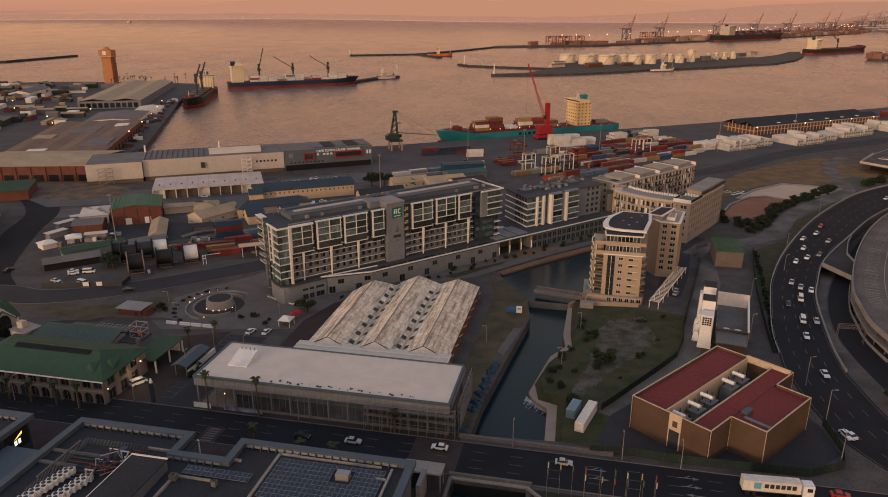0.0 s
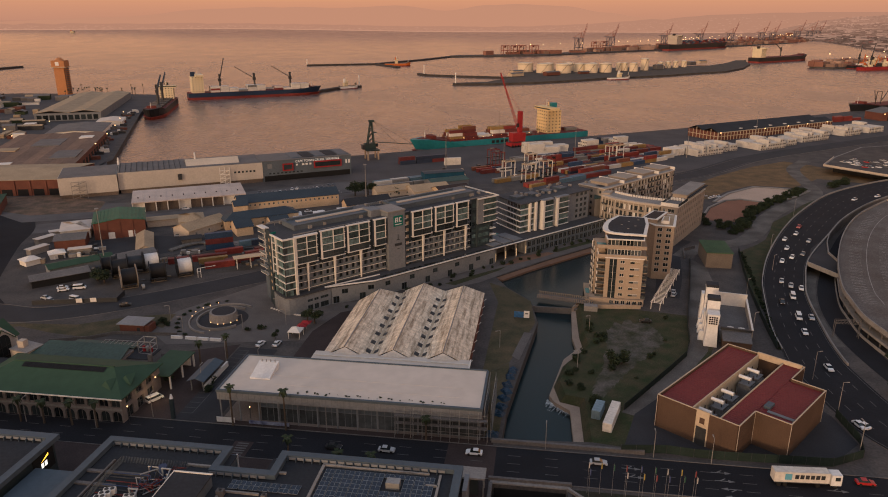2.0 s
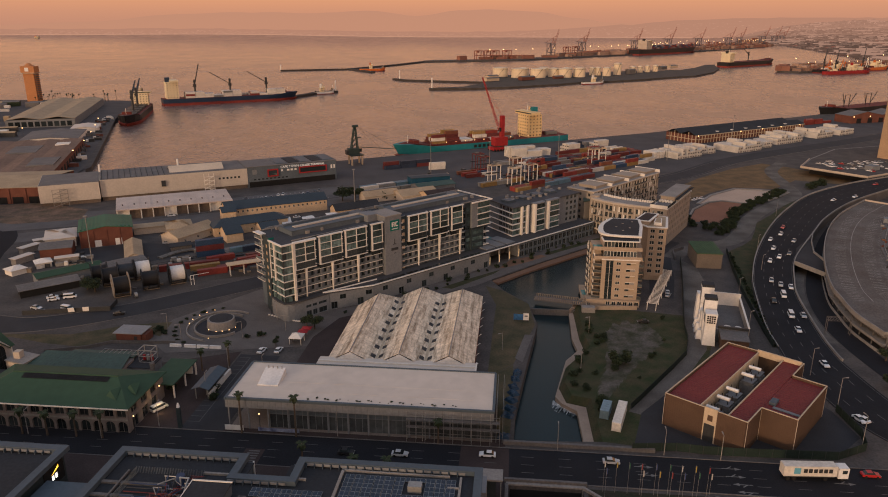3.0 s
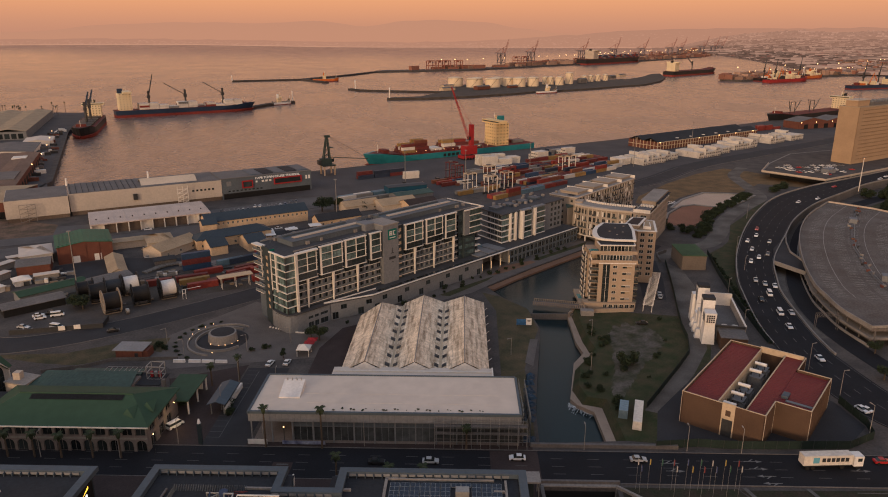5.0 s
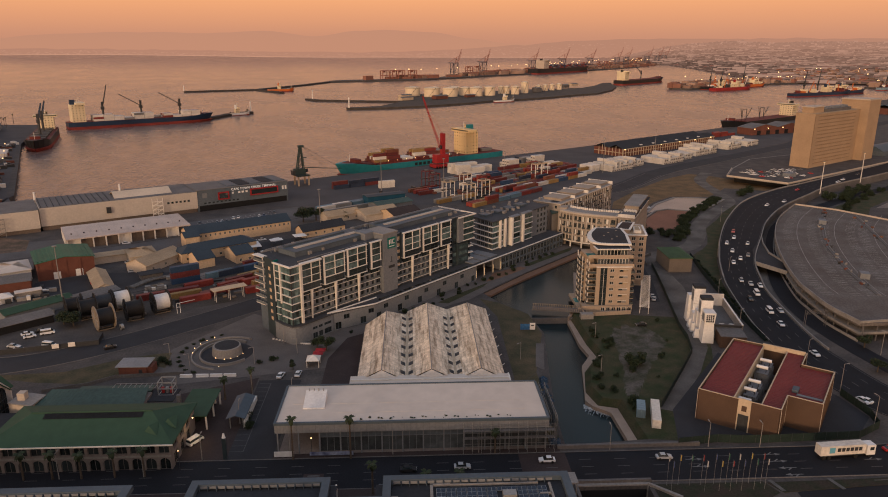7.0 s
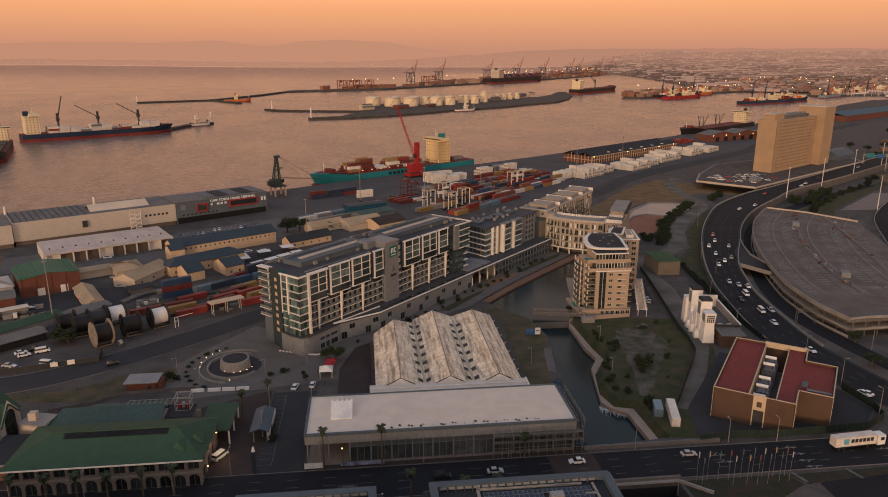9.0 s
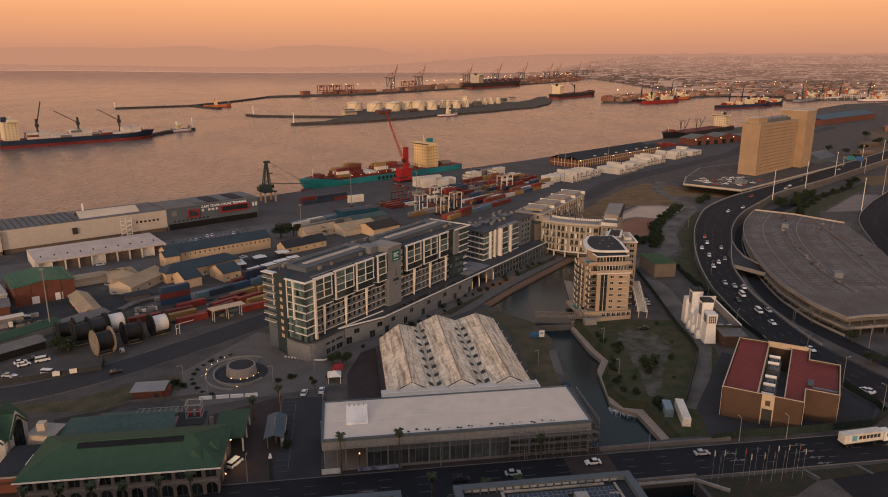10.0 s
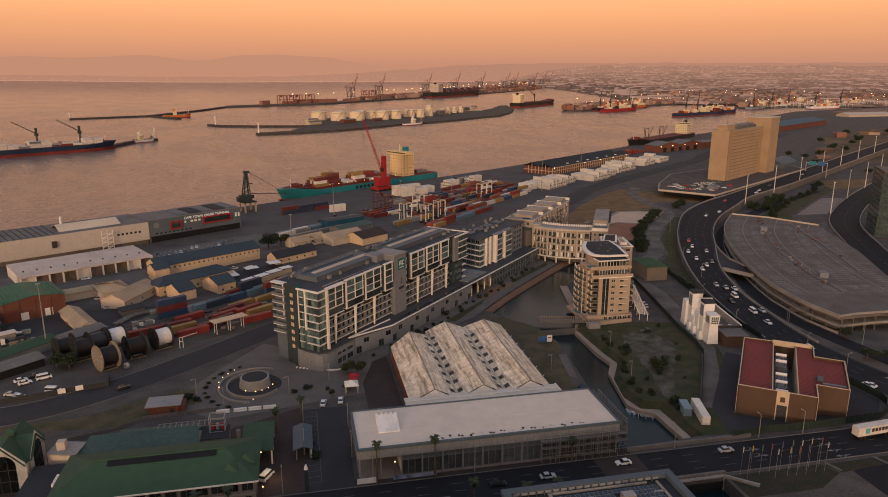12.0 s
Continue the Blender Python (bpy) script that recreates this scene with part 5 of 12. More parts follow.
def hotel_bay(s0, s1, z0, z1, cells, depth=2.0):
    b = part("bay", boxed(s0 + 0.25, s1 - 0.25, -depth + 0.45, 0.0, z0 + 0.2, z1 - 0.2), GREY, hotel, "projecting glazed bay in a cream frame")
    step_up = z0 + (z1 - z0) * 0.26
    part("jamb", boxed(s0, s0 + 0.6, -depth, -depth + 0.35, z0, z1), CREAM, b)
    part("jamb", boxed(s1 - 0.2, s1, -depth, -depth + 0.35, step_up, z1), CREAM, b)
    part("side_wall", boxed(s0 + 0.02, s0 + 0.24, -depth + 0.35, 0, z0, z1), GREY, b)
    part("side_wall", boxed(s1 - 0.24, s1 - 0.02, -depth + 0.35, 0, z0, z1), GREY, b)
    part("head", boxed(s0 - 0.3, s1 + 0.4, -depth - 0.2, -depth + 0.7, z1 - 0.2, z1 + 0.2), CREAM, b)
    part("head_roof", boxed(s0 - 0.1, s1 + 0.1, -depth + 0.7, 0.2, z1 - 0.1, z1 + 0.14), ROOF_H, b)
    part("sill", boxed(s0, s1 + 0.2, -depth - 0.12, -0.6, z0 - 0.1, z0 + 0.14), CREAM, b)
    part("sill", boxed(s0 + 0.6, s1 + 0.2, -depth - 0.1, -depth + 0.3, step_up - 0.1, step_up + 0.14), CREAM, b)
    w = (s1 - s0 - 0.97) / cells
    fh = (z1 - z0 - 0.2) / 4
    for i in range(cells):
        for j in range(4):
            x, z = s0 + 0.6 + w * i, z0 + 0.15 + fh * j
            gm, gk = (GLASS, "d") if j == 0 else (GLASS_TEAL, "t")
            gz_ = part("glazing", shared(("glazing", round(w, 2), round(fh, 2), "t"), lambda: ring(w, fh, 0.07, 0.1, (w * 0.5,), (0.95,)), STEEL_D), None, b, at=pose(x, -depth + 0.2, z))
            part("pane", shared(("pane", round(w, 2), round(fh, 2), gk), lambda: boxed(0.05, w - 0.05, 0.04, 0.07, 0.05, fh - 0.05), gm), None, gz_)
        if i:
            part("mullion", boxed(s0 + 0.75 + w * i - 0.14, s0 + 0.75 + w * i + 0.14, -depth - 0.05, -depth + 0.3, step_up, z1), CREAM, b)
    for j in range(2, 4):
        part("slab_edge", boxed(s0 + 0.7, s1 + 0.25, -depth - 0.06, -depth + 0.3, z0 + 0.15 + fh * j - 0.08, z0 + 0.15 + fh * j + 0.08), CREAM, b)


for s0, s1, n, z0, z1 in ((0.8, 9.4, 2, 17.9, 28.3), (11.0, 20.9, 2, 18.0, 28.5), (22.2, 31.9, 2, 18.1, 28.6), (34.2, 39.4, 1, 18.2, 28.7), (52.2, 62.0, 2, 18.4, 28.8), (63.8, 73.5, 2, 18.4, 28.8), (75.1, 81.6, 1, 18.4, 28.8)):
    hotel_bay(s0, s1, z0, z1, n)
    part("under_bay_glass", boxed(s0 + 0.6, s1 - 0.4, -0.75, -0.6, z0 - 2.2, z0 - 0.2), GLASS, hotel, "dark windows below the bay")
for s in (5.4, 16.6, 28.0, 57.8, 68.9, 80.6):
    bm = bmesh.new()
    v = [bm.verts.new(p) for p in ((s - 0.32, -2.05, 18), (s + 0.32, -2.05, 18), (s + 0.32, -1.0, 18), (s - 0.32, -1.0, 18), (s - 0.14, -1.5, 6.9), (s + 0.14, -1.5, 6.9), (s + 0.14, -1.0, 6.9), (s - 0.14, -1.0, 6.9))]
    for f in ((0, 1, 2, 3), (7, 6, 5, 4), (0, 4, 5, 1), (1, 5, 6, 2), (2, 6, 7, 3), (3, 7, 4, 0)):
        bm.faces.new([v[k] for k in f])
    part("fin", bm, CREAM, hotel, "tapering cream fin")
for y0, s0, s1 in ((0.0, 1.2, 41), (0.2, 49, 97), (19.4, 0, 97.6)):
    part("roof_kerb", boxed(s0, s1, y0, y0 + 0.3, 28.3, 28.75), CONCRETE, hotel)
# glazed corner: two glass fronts with projecting cream slabs
cr = part("corner_bay", boxed(-3.7, 0.3, -2.0, 6.7, 6.9, 28.0), GREY, hotel, "glazed corner bay with cream slabs")
for j in range(9):
    z = 6.75 + 2.66 * j
    if 0 < j < 8:
        part("slab_edge", prismed([(-4.25, -2.55), (0.3, -2.55), (0.3, -1.9), (-3.6, -1.9), (-3.6, 3.2), (-4.25, 3.2)], z - 0.11, z + 0.11), CREAM, cr)
        part("slab_edge", boxed(-4.1, -3.6, 4.4, 6.8, z - 0.08, z + 0.08), CREAM, cr)
    if j < 8:
        for i in range(3):
            part("pane", shared(("corner_pane", 1), lambda: boxed(0.04, 1.3, -0.05, 0.0, 0.15, 2.5), GLASS_TEAL), None, cr, at=pose(-3.75 + i * 1.34, -2.02, z))
        for i in range(6):
            part("pane", shared(("corner_side_pane", 1), lambda: boxed(-0.05, 0.0, 0.04, 1.4, 0.15, 2.5), GLASS_TEAL), None, cr, at=pose(-3.72, -1.95 + i * 1.45, z))
for s_, n_ in ((0.0, -2.7), (0.45, -2.7)):
    part("post", boxed(s_ - 0.12, s_ + 0.22, n_ - 0.1, n_ + 0.9, 6.9, 28.3), CREAM, cr)
part("post", boxed(-4.25, -3.75, 3.2, 3.8, 14.0, 28.3), CREAM, cr)
part("post", boxed(-4.2, -3.9, 6.4, 6.75, 14.0, 28.3), CREAM, cr)
part("post", boxed(-4.05, -3.75, -2.35, -2.05, 6.9, 28.3), STEEL_D, cr)
part("cap", prismed([(-4.6, -2.9), (9.6, -2.7), (9.6, -2.2), (-4.0, -2.3), (-4.0, 7.0), (-4.6, 7.0)], 28.0, 28.5), CREAM, cr)
# street end: dark cladding, small windows with warm light put into ochre panes, balconies
part("end_cladding", prismed([(-3.85, 6.9), (-3.3, 6.9), (-2.0, 13.6), (-2.5, 13.6)], 0, 27.6), TEAL_D, hotel, "dark teal clad end wall")
facade(hotel, (-2.85, 13.7), (-4.15, 6.9), 0, 29.0, [(2.6, 4.4)], floors(5.2, 8, 2.66, 0.6, 1.5), TEAL_D, OCHRE, TEAL_D, depth=0.15, mull=1)
for j in range(1, 8):
    z = 7.9 + 2.66 * j
    part("balcony", boxed(-3.5, -1.7, 13.9, 19.4, z - 0.08, z + 0.08), CREAM, hotel)
    part("balcony_rail", boxed(-3.45, -3.4, 14.0, 19.3, z + 0.14, z + 1.05), BALU, hotel)
part("balcony_post", boxed(-3.4, -3.1, 14.0, 14.3, 17, 28.4), CREAM, hotel)
part("sign_panel", boxed(-4.3, -2.2, 6.7, 6.8, 27.0, 29.0), mat("teal_sign", (0.0, 0.13, 0.11), 0.5, 0.1, bump=0), hotel, "teal sign panel")
part("roof_cap", boxed(-3.8, -1.4, 13.8, 19.6, 28.4, 28.7), CREAM, hotel)
# sign pier
pier = part("sign_pier", boxed(40.6, 48.4, -2.0, 8, 0, 30.4), GREY_M, hotel, "tall grey pier with a teal hotel sign")
part("sign", boxed(43.0, 47.4, -2.12, -2.0, 24.4, 28.6), bpy.data.materials["teal_sign"], pier)
for x0, x1, z0, z1 in ((43.7, 44.2, 26.0, 27.9), (44.7, 45.1, 26.0, 27.9), (43.7, 45.1, 27.5, 27.9), (43.7, 45.1, 26.7, 27.0), (45.5, 45.9, 26.0, 27.9), (45.5, 46.7, 27.5, 27.9), (45.5, 46.7, 26.0, 26.4), (43.7, 46.7, 25.0, 25.3)):
    part("sign_bar", boxed(x0, x1, -2.16, -2.12, z0, z1), WHITE, pier)
for x0, x1, z0, z1 in ((44.9, 45.2, 18.8, 21), (44.3, 45.8, 18.7, 19.0), (43.4, 46.8, 16.3, 17.4), (44.6, 45.6, 15.0, 15.3)):
    part("sign_mark", boxed(x0, x1, -2.05, -2.0, z0, z1), STEEL_D, pier)
# Ochre pane colour stands for warm light inside these windows.
facade(hotel, (48.9, -0.6), (52.2, -0.6), 0, 28.4, [(0.9, 2.4)], floors(6.6, 8, 2.72, 0.5, 1.5), TEAL_D, OCHRE, TEAL_D, depth=0.15)
part("pier_top", boxed(40.3, 48.7, -2.3, 8.3, 30.4, 30.8), CONCRETE, hotel)
# quiet recess and glazed east end
facade(hotel, (84.6, -0.4), (90.4, -0.4), 6.5, 28.3, [(0.6, 2.6), (3.2, 5.2)], floors(Z0, 7, FH, 0.4, 1.7), TEAL_D, GLASS_TEAL, TEAL_D, depth=0.2)
eb = part("end_bay", boxed(87.4, 97.8, -1.6, 0.2, 17.2, 28.3), GREY_M, hotel)
for j in range(4):
    z = 17.6 + 2.7 * j
    part("pane", boxed(90.8, 97.7, -1.68, -1.62, z + 0.2, z + 2.4), GLASS_TEAL, eb)
    part("slab_edge", boxed(90.3, 98.4, -2.0, -1.4, z - 0.15, z + 0.15), CREAM, eb)
    part("slab_edge", boxed(97.8, 98.6, -1.9, 19, z - 0.15, z + 0.15), CREAM, eb)
part("cap", prismed([(86.8, -2.3), (98.9, -2.3), (98.9, 20), (98.4, 20), (98.4, -1.7), (86.8, -1.7)], 28.3, 28.8), CREAM, eb)
part("cap_roof", boxed(87, 98.3, -1.65, 4, 28.3, 28.45), ROOF_H, eb)
lb = part("lower_bay", boxed(87.4, 94.6, -1.2, 0, 7, 16.6), TEAL_D, hotel)
for j in range(3):
    z = 8 + 2.9 * j
    part("pane", boxed(88, 94, -1.28, -1.2, z + 0.3, z + 2.0), GLASS_TEAL, lb)
    part("slab_edge", boxed(94.6, 98.4, -1.2, 4, z - 0.15, z + 0.15), CREAM, lb)
facade(hotel, (97.7, 0), (97.7, 19.5), 7, 28.3, even(19.5, 6, 1.8), floors(Z0, 7, FH, 0.5, 1.6), GREY, GLASS, GREY, depth=0.2)
# roof plant
for s0, s1 in ((4.5, 40), (50, 91)):
    part("roof_house", boxed(s0, s1, 5.4, 15.2, 28.3, 30.1), GREY, hotel)
    part("roof_house_top", boxed(s0 - 0.2, s1 + 0.2, 5.2, 15.4, 30.1, 30.3), PARAPET, hotel)
    part("roof_walkway", boxed(s0 + 3, s1 - 2, 8.6, 10.4, 30.3, 30.6), SANDSTONE, hotel, "long pale rooftop duct")
    part("roof_walkway", boxed(s0 + 1, s1 - 6, 12.6, 13.6, 30.3, 30.9), PARAPET, hotel)
    for k in range(int((s1 - s0) / 3)):
        part("condenser", shared(("condenser_row", 1), lambda: boxed(-0.5, 0.5, -0.4, 0.4, 0, 1.0), CONCRETE), None, hotel, at=pose(s0 + 2 + k * 3, 16.6 + (k % 2) * 1.2, 28.3))
part("lift_house", boxed(36, 41, 3, 9, 28.3, 31), GREY_M, hotel)
rnd = random.Random(7)
unit_me = link_mesh("roof_unit", boxed(-0.7, 0.7, -0.5, 0.5, 0, 1.1), CONCRETE)
for k in range(46):
    s = rnd.uniform(3, 95)
    part("roof_unit", unit_me, None, hotel, at=pose(s, rnd.choice((rnd.uniform(15.8, 19), rnd.uniform(15.8, 19), rnd.uniform(5, 9.5))), 28.3, 0, 0, rnd.choice((0, 90))))
for n in (16.2, 19.4):
    part("roof_rail", beams([((2, n, 29.2), (97, n, 29.2))] + [((s, n, 28.3), (s, n, 29.2)) for s in range(2, 98, 3)], 0.09), STEEL, hotel)
part("parapet", boxed(1.2, 98, 19.5, 19.8, 28.3, 29.0), GREY_M, hotel)

# podium along the canal
pod = thing("hotel_podium", "long grey podium with a white-edged walkway roof over glazed shops", "podium", at=at(H0[0], H0[1], 0, 35))
POD = [(-2.2, 13.6), (-4.3, 6.9), (-4.7, 2), (-4.3, -1.8), (-2.4, -3.2), (3, -3.2), (13.5, -3.0), (30, -7.5), (92, -7.5), (92, 20), (0, 20)]
part("base", prismed(POD, 0, 6.4), GREY_M, pod)
part("deck", prismed([(-2.2, 13.6), (-4.4, 6.9), (-5.0, 2), (-4.6, -2.2), (-2.4, -3.6), (3, -3.6), (13.5, -3.4), (30, -8.0), (92, -8.0), (92, 20), (0, 20)], 6.4, 6.8), ROOF_H, pod)
part("deck_edge", beams([((11.5, -2.0, 7.0), (30, -8.1, 7.0)), ((30, -8.1, 7.0), (165, -8.0, 7.3))], 0.42), WHITE, pod, "thin white roof edge")
part("deck_edge", beams([((11.5, -2.0, 7.0), (35, -3.4, 7.0))], 0.35), WHITE, pod)
part("rear_deck", prismed([(2, 20), (100, 20), (100, 30), (8, 28)], 0, 6.5), GREY_M, pod)
part("east_base", prismed([(112, -7.2), (166, -7.2), (166, 22), (112, 22)], 0, 6.6), GREY_M, pod)
part("east_deck", prismed([(92, -7.9), (166, -7.9), (166, 22), (92, 20)], 6.6, 7.0), ROOF_H, pod)
part("lobby_back", boxed(92, 112, 2, 3, 0, 6.6), CONCRETE_D, pod)
for s in (93, 99, 105.5, 111.5):
    part("column", boxed(s - 0.25, s + 0.25, -7.3, -6.8, 0, 6.6), CONCRETE, pod)
WARM = mat("warm_downlight", (1, 0.8, 0.5), 0.5, 0, bump=0, emit=((1.0, 0.62, 0.3), 0.45))
for s in (93, 99, 105.5, 111.5):
    part("downlight", boxed(s - 0.1, s + 0.1, -7.42, -7.31, 0.8, 4.2), WARM, pod)
for p, q, n in (((30, -7.5), (92, -7.5), 16), ((13.5, -3.0), (30, -7.5), 5)):
    facade(pod, (p[0], p[1] - 0.3), (q[0], q[1] - 0.3), 0.02, 6.38, even(dist(p, q), n, 2.4), [(0.2, 2.9), (3.6, 5.4)], GREY_M, GLASS, GREY, depth=0.2, skip=lambda i, j: (i * 5 + j * 4) % 3 != 0)
facade(pod, (112, -7.5), (166, -7.5), 0.02, 6.58, even(54, 18, 2.3), [(0.2, 2.6), (3.4, 5.8)], GREY, GLASS, GREY_M, depth=0.25)
part("curved_base", prismed([(-4.8, 5), (-4.6, -1.4), (-3.6, -2.9), (-1.2, -3.5), (4, -3.6), (13.3, -3.2), (13.3, -2), (0, 0)], 0, 5.8), GREY_M, pod)
facade(pod, (2.5, -3.75), (13.0, -3.35), 0.02, 6.0, [(0.8, 3.0), (3.6, 5.4), (6.2, 9.6)], [(0.3, 2.3), (3.6, 4.6)], GREY_M, GLASS, GREY, depth=0.15)
for s in range(34, 90, 7):
    part("skylight_strip", boxed(s, s + 5.5, -6.4, -5.2, 6.8, 7.0), GLASS, pod)
for k in range(3):
    part("deck_roof", boxed(92.5 + k * 6.5, 98 + k * 6.5, -5.5, 6, 7.0, 7.35), GREY_M, pod)
part("pool", boxed(99, 108, 4, 9, 7.0, 7.15), mat("pool_water", (0.05, 0.25, 0.24), 0.1, 0.1, bump=0), pod)

# second hotel wing
h2 = thing("hotel_annexe", "five-storey grey annexe with ribbon windows and white slab bands", "hotel", at=at(H0[0], H0[1], 0, 35))
part("core", prismed([(115.6, 0.9), (163, 0.9), (163, 20), (119, 20)], 7.0, 20.8), GREY, h2)
part("roof_deck", prismed([(115, 0), (164, 0), (164, 20.6), (118.4, 20.6)], 20.8, 21.2), ROOF_H, h2)
for j in range(5):
    z = 7.6 + 2.7 * j
    part("slab_band", prismed([(114.9, 0.1), (126, 0.1), (126, 1.1), (117, 1.5), (120.2, 20), (118.6, 20)], z - 0.16, z + 0.16), WHITE, h2)
    if j < 5:
        for i in range(4):
            part("pane", boxed(115.9 + i * 2.5, 118.2 + i * 2.5, 0.78, 0.84, z + 0.3, z + 2.3), GLASS_TEAL, h2)
        facade(h2, (118.9, 19.5), (115.5, 0.9), z + 0.16, z + 2.5, even(18.9, 7, 2.3), [(z + 0.4, z + 2.2)], GREY, GLASS, GREY_M, depth=0.12)
for s0, s1 in ((128.5, 135.4), (138.0, 145.8)):
    b = part("bay", boxed(s0 + 0.3, s1, -1.2, 0.9, 7.2, 21.0), GREY, h2)
    part("frame", boxed(s0 - 0.5, s0 + 0.6, -1.9, 0.9, 7.2, 21.2), CREAM, b)
    part("frame", boxed(s0 - 0.5, s1 + 0.3, -1.7, 0.9, 20.9, 21.4), GREY_M, b)
    for j in range(5):
        z = 7.6 + 2.7 * j
        part("pane", boxed(s0 + 0.8, s1 - 0.2, -1.28, -1.2, z + 0.3, z + 2.3), GLASS_TEAL, b)
        part("slab_edge", boxed(s0 + 0.6, s1 + 0.4, -1.6, -1.15, z - 0.1, z + 0.16), WHITE, b)
part("fin", boxed(124.2, 125.2, -0.6, 0.9, 7.2, 21), CREAM, h2)
part("fin", boxed(120.6, 121.4, -0.4, 0.9, 7.2, 21), CREAM, h2)
facade(h2, (146, 0.6), (163, 0.6), 7, 20.8, [(7.5, 9.2), (10.6, 12.4), (13.6, 15.4)], floors(7.6, 5, 2.7, 0.5, 1.6), GREY_M, GLASS, GREY, depth=0.2)
for k in range(22):
    part("roof_unit", unit_me, None, h2, at=pose(random.Random(k).uniform(118, 162), random.Random(k + 50).uniform(6, 18), 21.2, 0, 0, 90 * (k % 2)))
for k in range(4):
    part("rooflight", boxed(120 + k * 10, 125 + k * 10, 8, 13, 21.2, 22.2), PARAPET, h2)

# ---- sand-coloured apartment tower by the water ----
TOWER_R = mat("tower_render", (0.39, 0.3, 0.22), 0.85, 0.15, 0.4, 4, bump=0.08)
BALC_G = mat("balcony_glass", (0.07, 0.078, 0.078), 0.2, 0.25, 0.4, 2, bump=0, spec=0.6, rnd=0.4)
TR = math.radians(-13.3)


def tp(a, b):
    """The tower's own grid: a along its street front, b back from it, as world x, y."""
    return (57.4 + a * math.cos(TR) - b * math.sin(TR), 237.4 + a * math.sin(TR) + b * math.cos(TR))


def tpl(pts):
    return [tp(a, b) for a, b in pts]


tw = thing("apartment_tower", "sand-coloured apartment tower with stacked balconies and a dark penthouse roof", "apartment block")
part("core", prismed(tpl([(0.0, 0.4), (13.4, 0.4), (15.0, 16), (16.5, 29.5), (6.2, 30.4), (2.0, 23), (-0.4, 14.5), (0.0, 6)]), 0, 18.0), TOWER_R, tw)
facade(tw, tp(0, 0), tp(13.5, 0), 2.6, 18.1, [(5.3, 6.9)], floors(2.7, 6, 2.55, 0.75, 1.15), TOWER_R, GLASS, CREAM, depth=0.2, mull=1)
for j in range(6):
    z = 3.55 + 2.55 * j
    part("slot_window", boxed(8.9, 10.4, -0.05, 0.02, z, z + 0.75, m=wall_at(tp(0, 0), tp(13.5, 0))), GLASS, tw)
    part("shutter", boxed(10.45, 12.2, -0.09, 0.02, z - 0.02, z + 0.77, m=wall_at(tp(0, 0), tp(13.5, 0))), ROOF_TAN if j % 2 else CONCRETE, tw)
    part("slot_lintel", boxed(8.8, 12.3, -0.14, 0.02, z + 0.78, z + 0.88, m=wall_at(tp(0, 0), tp(13.5, 0))), CREAM, tw)
FRONT = wall_at(tp(0, 0), tp(13.5, 0))
part("stair_glass", boxed(1.5, 4.1, -0.1, 0.0, 2.6, 17.7, m=FRONT), GLASS, tw, "dark stair glazing strip")
part("stair_mullion", boxed(2.75, 2.87, -0.16, -0.1, 2.6, 17.7, m=FRONT), CREAM, tw)
for j in range(6):
    part("stair_band", boxed(1.45, 4.15, -0.15, -0.09, 4.9 + j * 2.55, 5.15 + j * 2.55, m=FRONT), STEEL_D, tw)
part("cornice", boxed(-0.2, 13.8, -0.25, 0.6, 18.1, 18.4, m=FRONT), CREAM, tw)
# the two set-back storeys and the curved roof
for b0, z0, z1, cells in ((1.7, 18.9, 21.0, 10), (3.4, 22.0, 24.1, 9)):
    part("terrace_slab", prismed(tpl([(-3.2, b0 - 1.6), (14.6, b0 - 1.6), (15.4, 14), (-3.6, 13)]), z0 - 0.8, z0 - 0.35), TOWER_R, tw)
    part("storey", prismed(tpl([(0.6, b0 + 0.3), (12.6, b0 + 0.3), (14.4, 17), (15.5, 28), (7, 29), (2.6, 22), (0.2, 14)]), z0 - 0.4, z1 + 0.45), TOWER_R, tw)
    m = wall_at(tp(0.6, b0), tp(12.6, b0))
    w = 12.0 / cells
    for i in range(cells):
        fr = part("window", shared(("tower_window", cells), lambda: ring(w, z1 - z0, 0.07, 0.14), CREAM), None, tw, at=m @ pose(w * i, 0.1, z0))
        part("pane", shared(("tower_pane", cells, 3 <= i < 7), lambda: boxed(0.05, w - 0.05, 0.06, 0.1, 0.05, z1 - z0 - 0.05), GLASS if 3 <= i < 7 else BALC_G), None, fr)
    part("balustrade", prismed(tpl([(-3.1, b0 - 1.5), (14.5, b0 - 1.5), (14.5, b0 - 1.42), (-3.1, b0 - 1.42)]), z0 - 0.35, z0 + 0.5), TOWER_R, tw)
part("roof_pool", prismed(tpl([(-2.8, 2.4), (0.2, 2.4), (0.2, 6.5), (-3.2, 6.5)]), 21.7, 21.95), mat("terrace_pool", (0.03, 0.2, 0.2), 0.15, 0.1, bump=0), tw, "small teal terrace pool")
part("lower_roof_rim", prismed(tpl([(0.2, 2.2), (13.6, 2.2), (14.2, 7), (-0.2, 7)]), 24.5, 24.85), CREAM, tw)
part("lower_roof", prismed(tpl([(0.6, 2.6), (13.2, 2.6), (13.7, 7), (0.3, 7)]), 24.85, 24.92), ROOF_D, tw)
part("roof_rim", prismed(tpl([(14.4, 5.2), (6.2, 5.6), (1.8, 6.6), (-0.2, 8.2), (-1.0, 10.8), (-1.0, 14.2), (-0.1, 19), (1.4, 23.8), (5.6, 31.2), (17.2, 30.2), (16.8, 20)]), 25.3, 26.0), CREAM, tw, "curved cream roof rim")
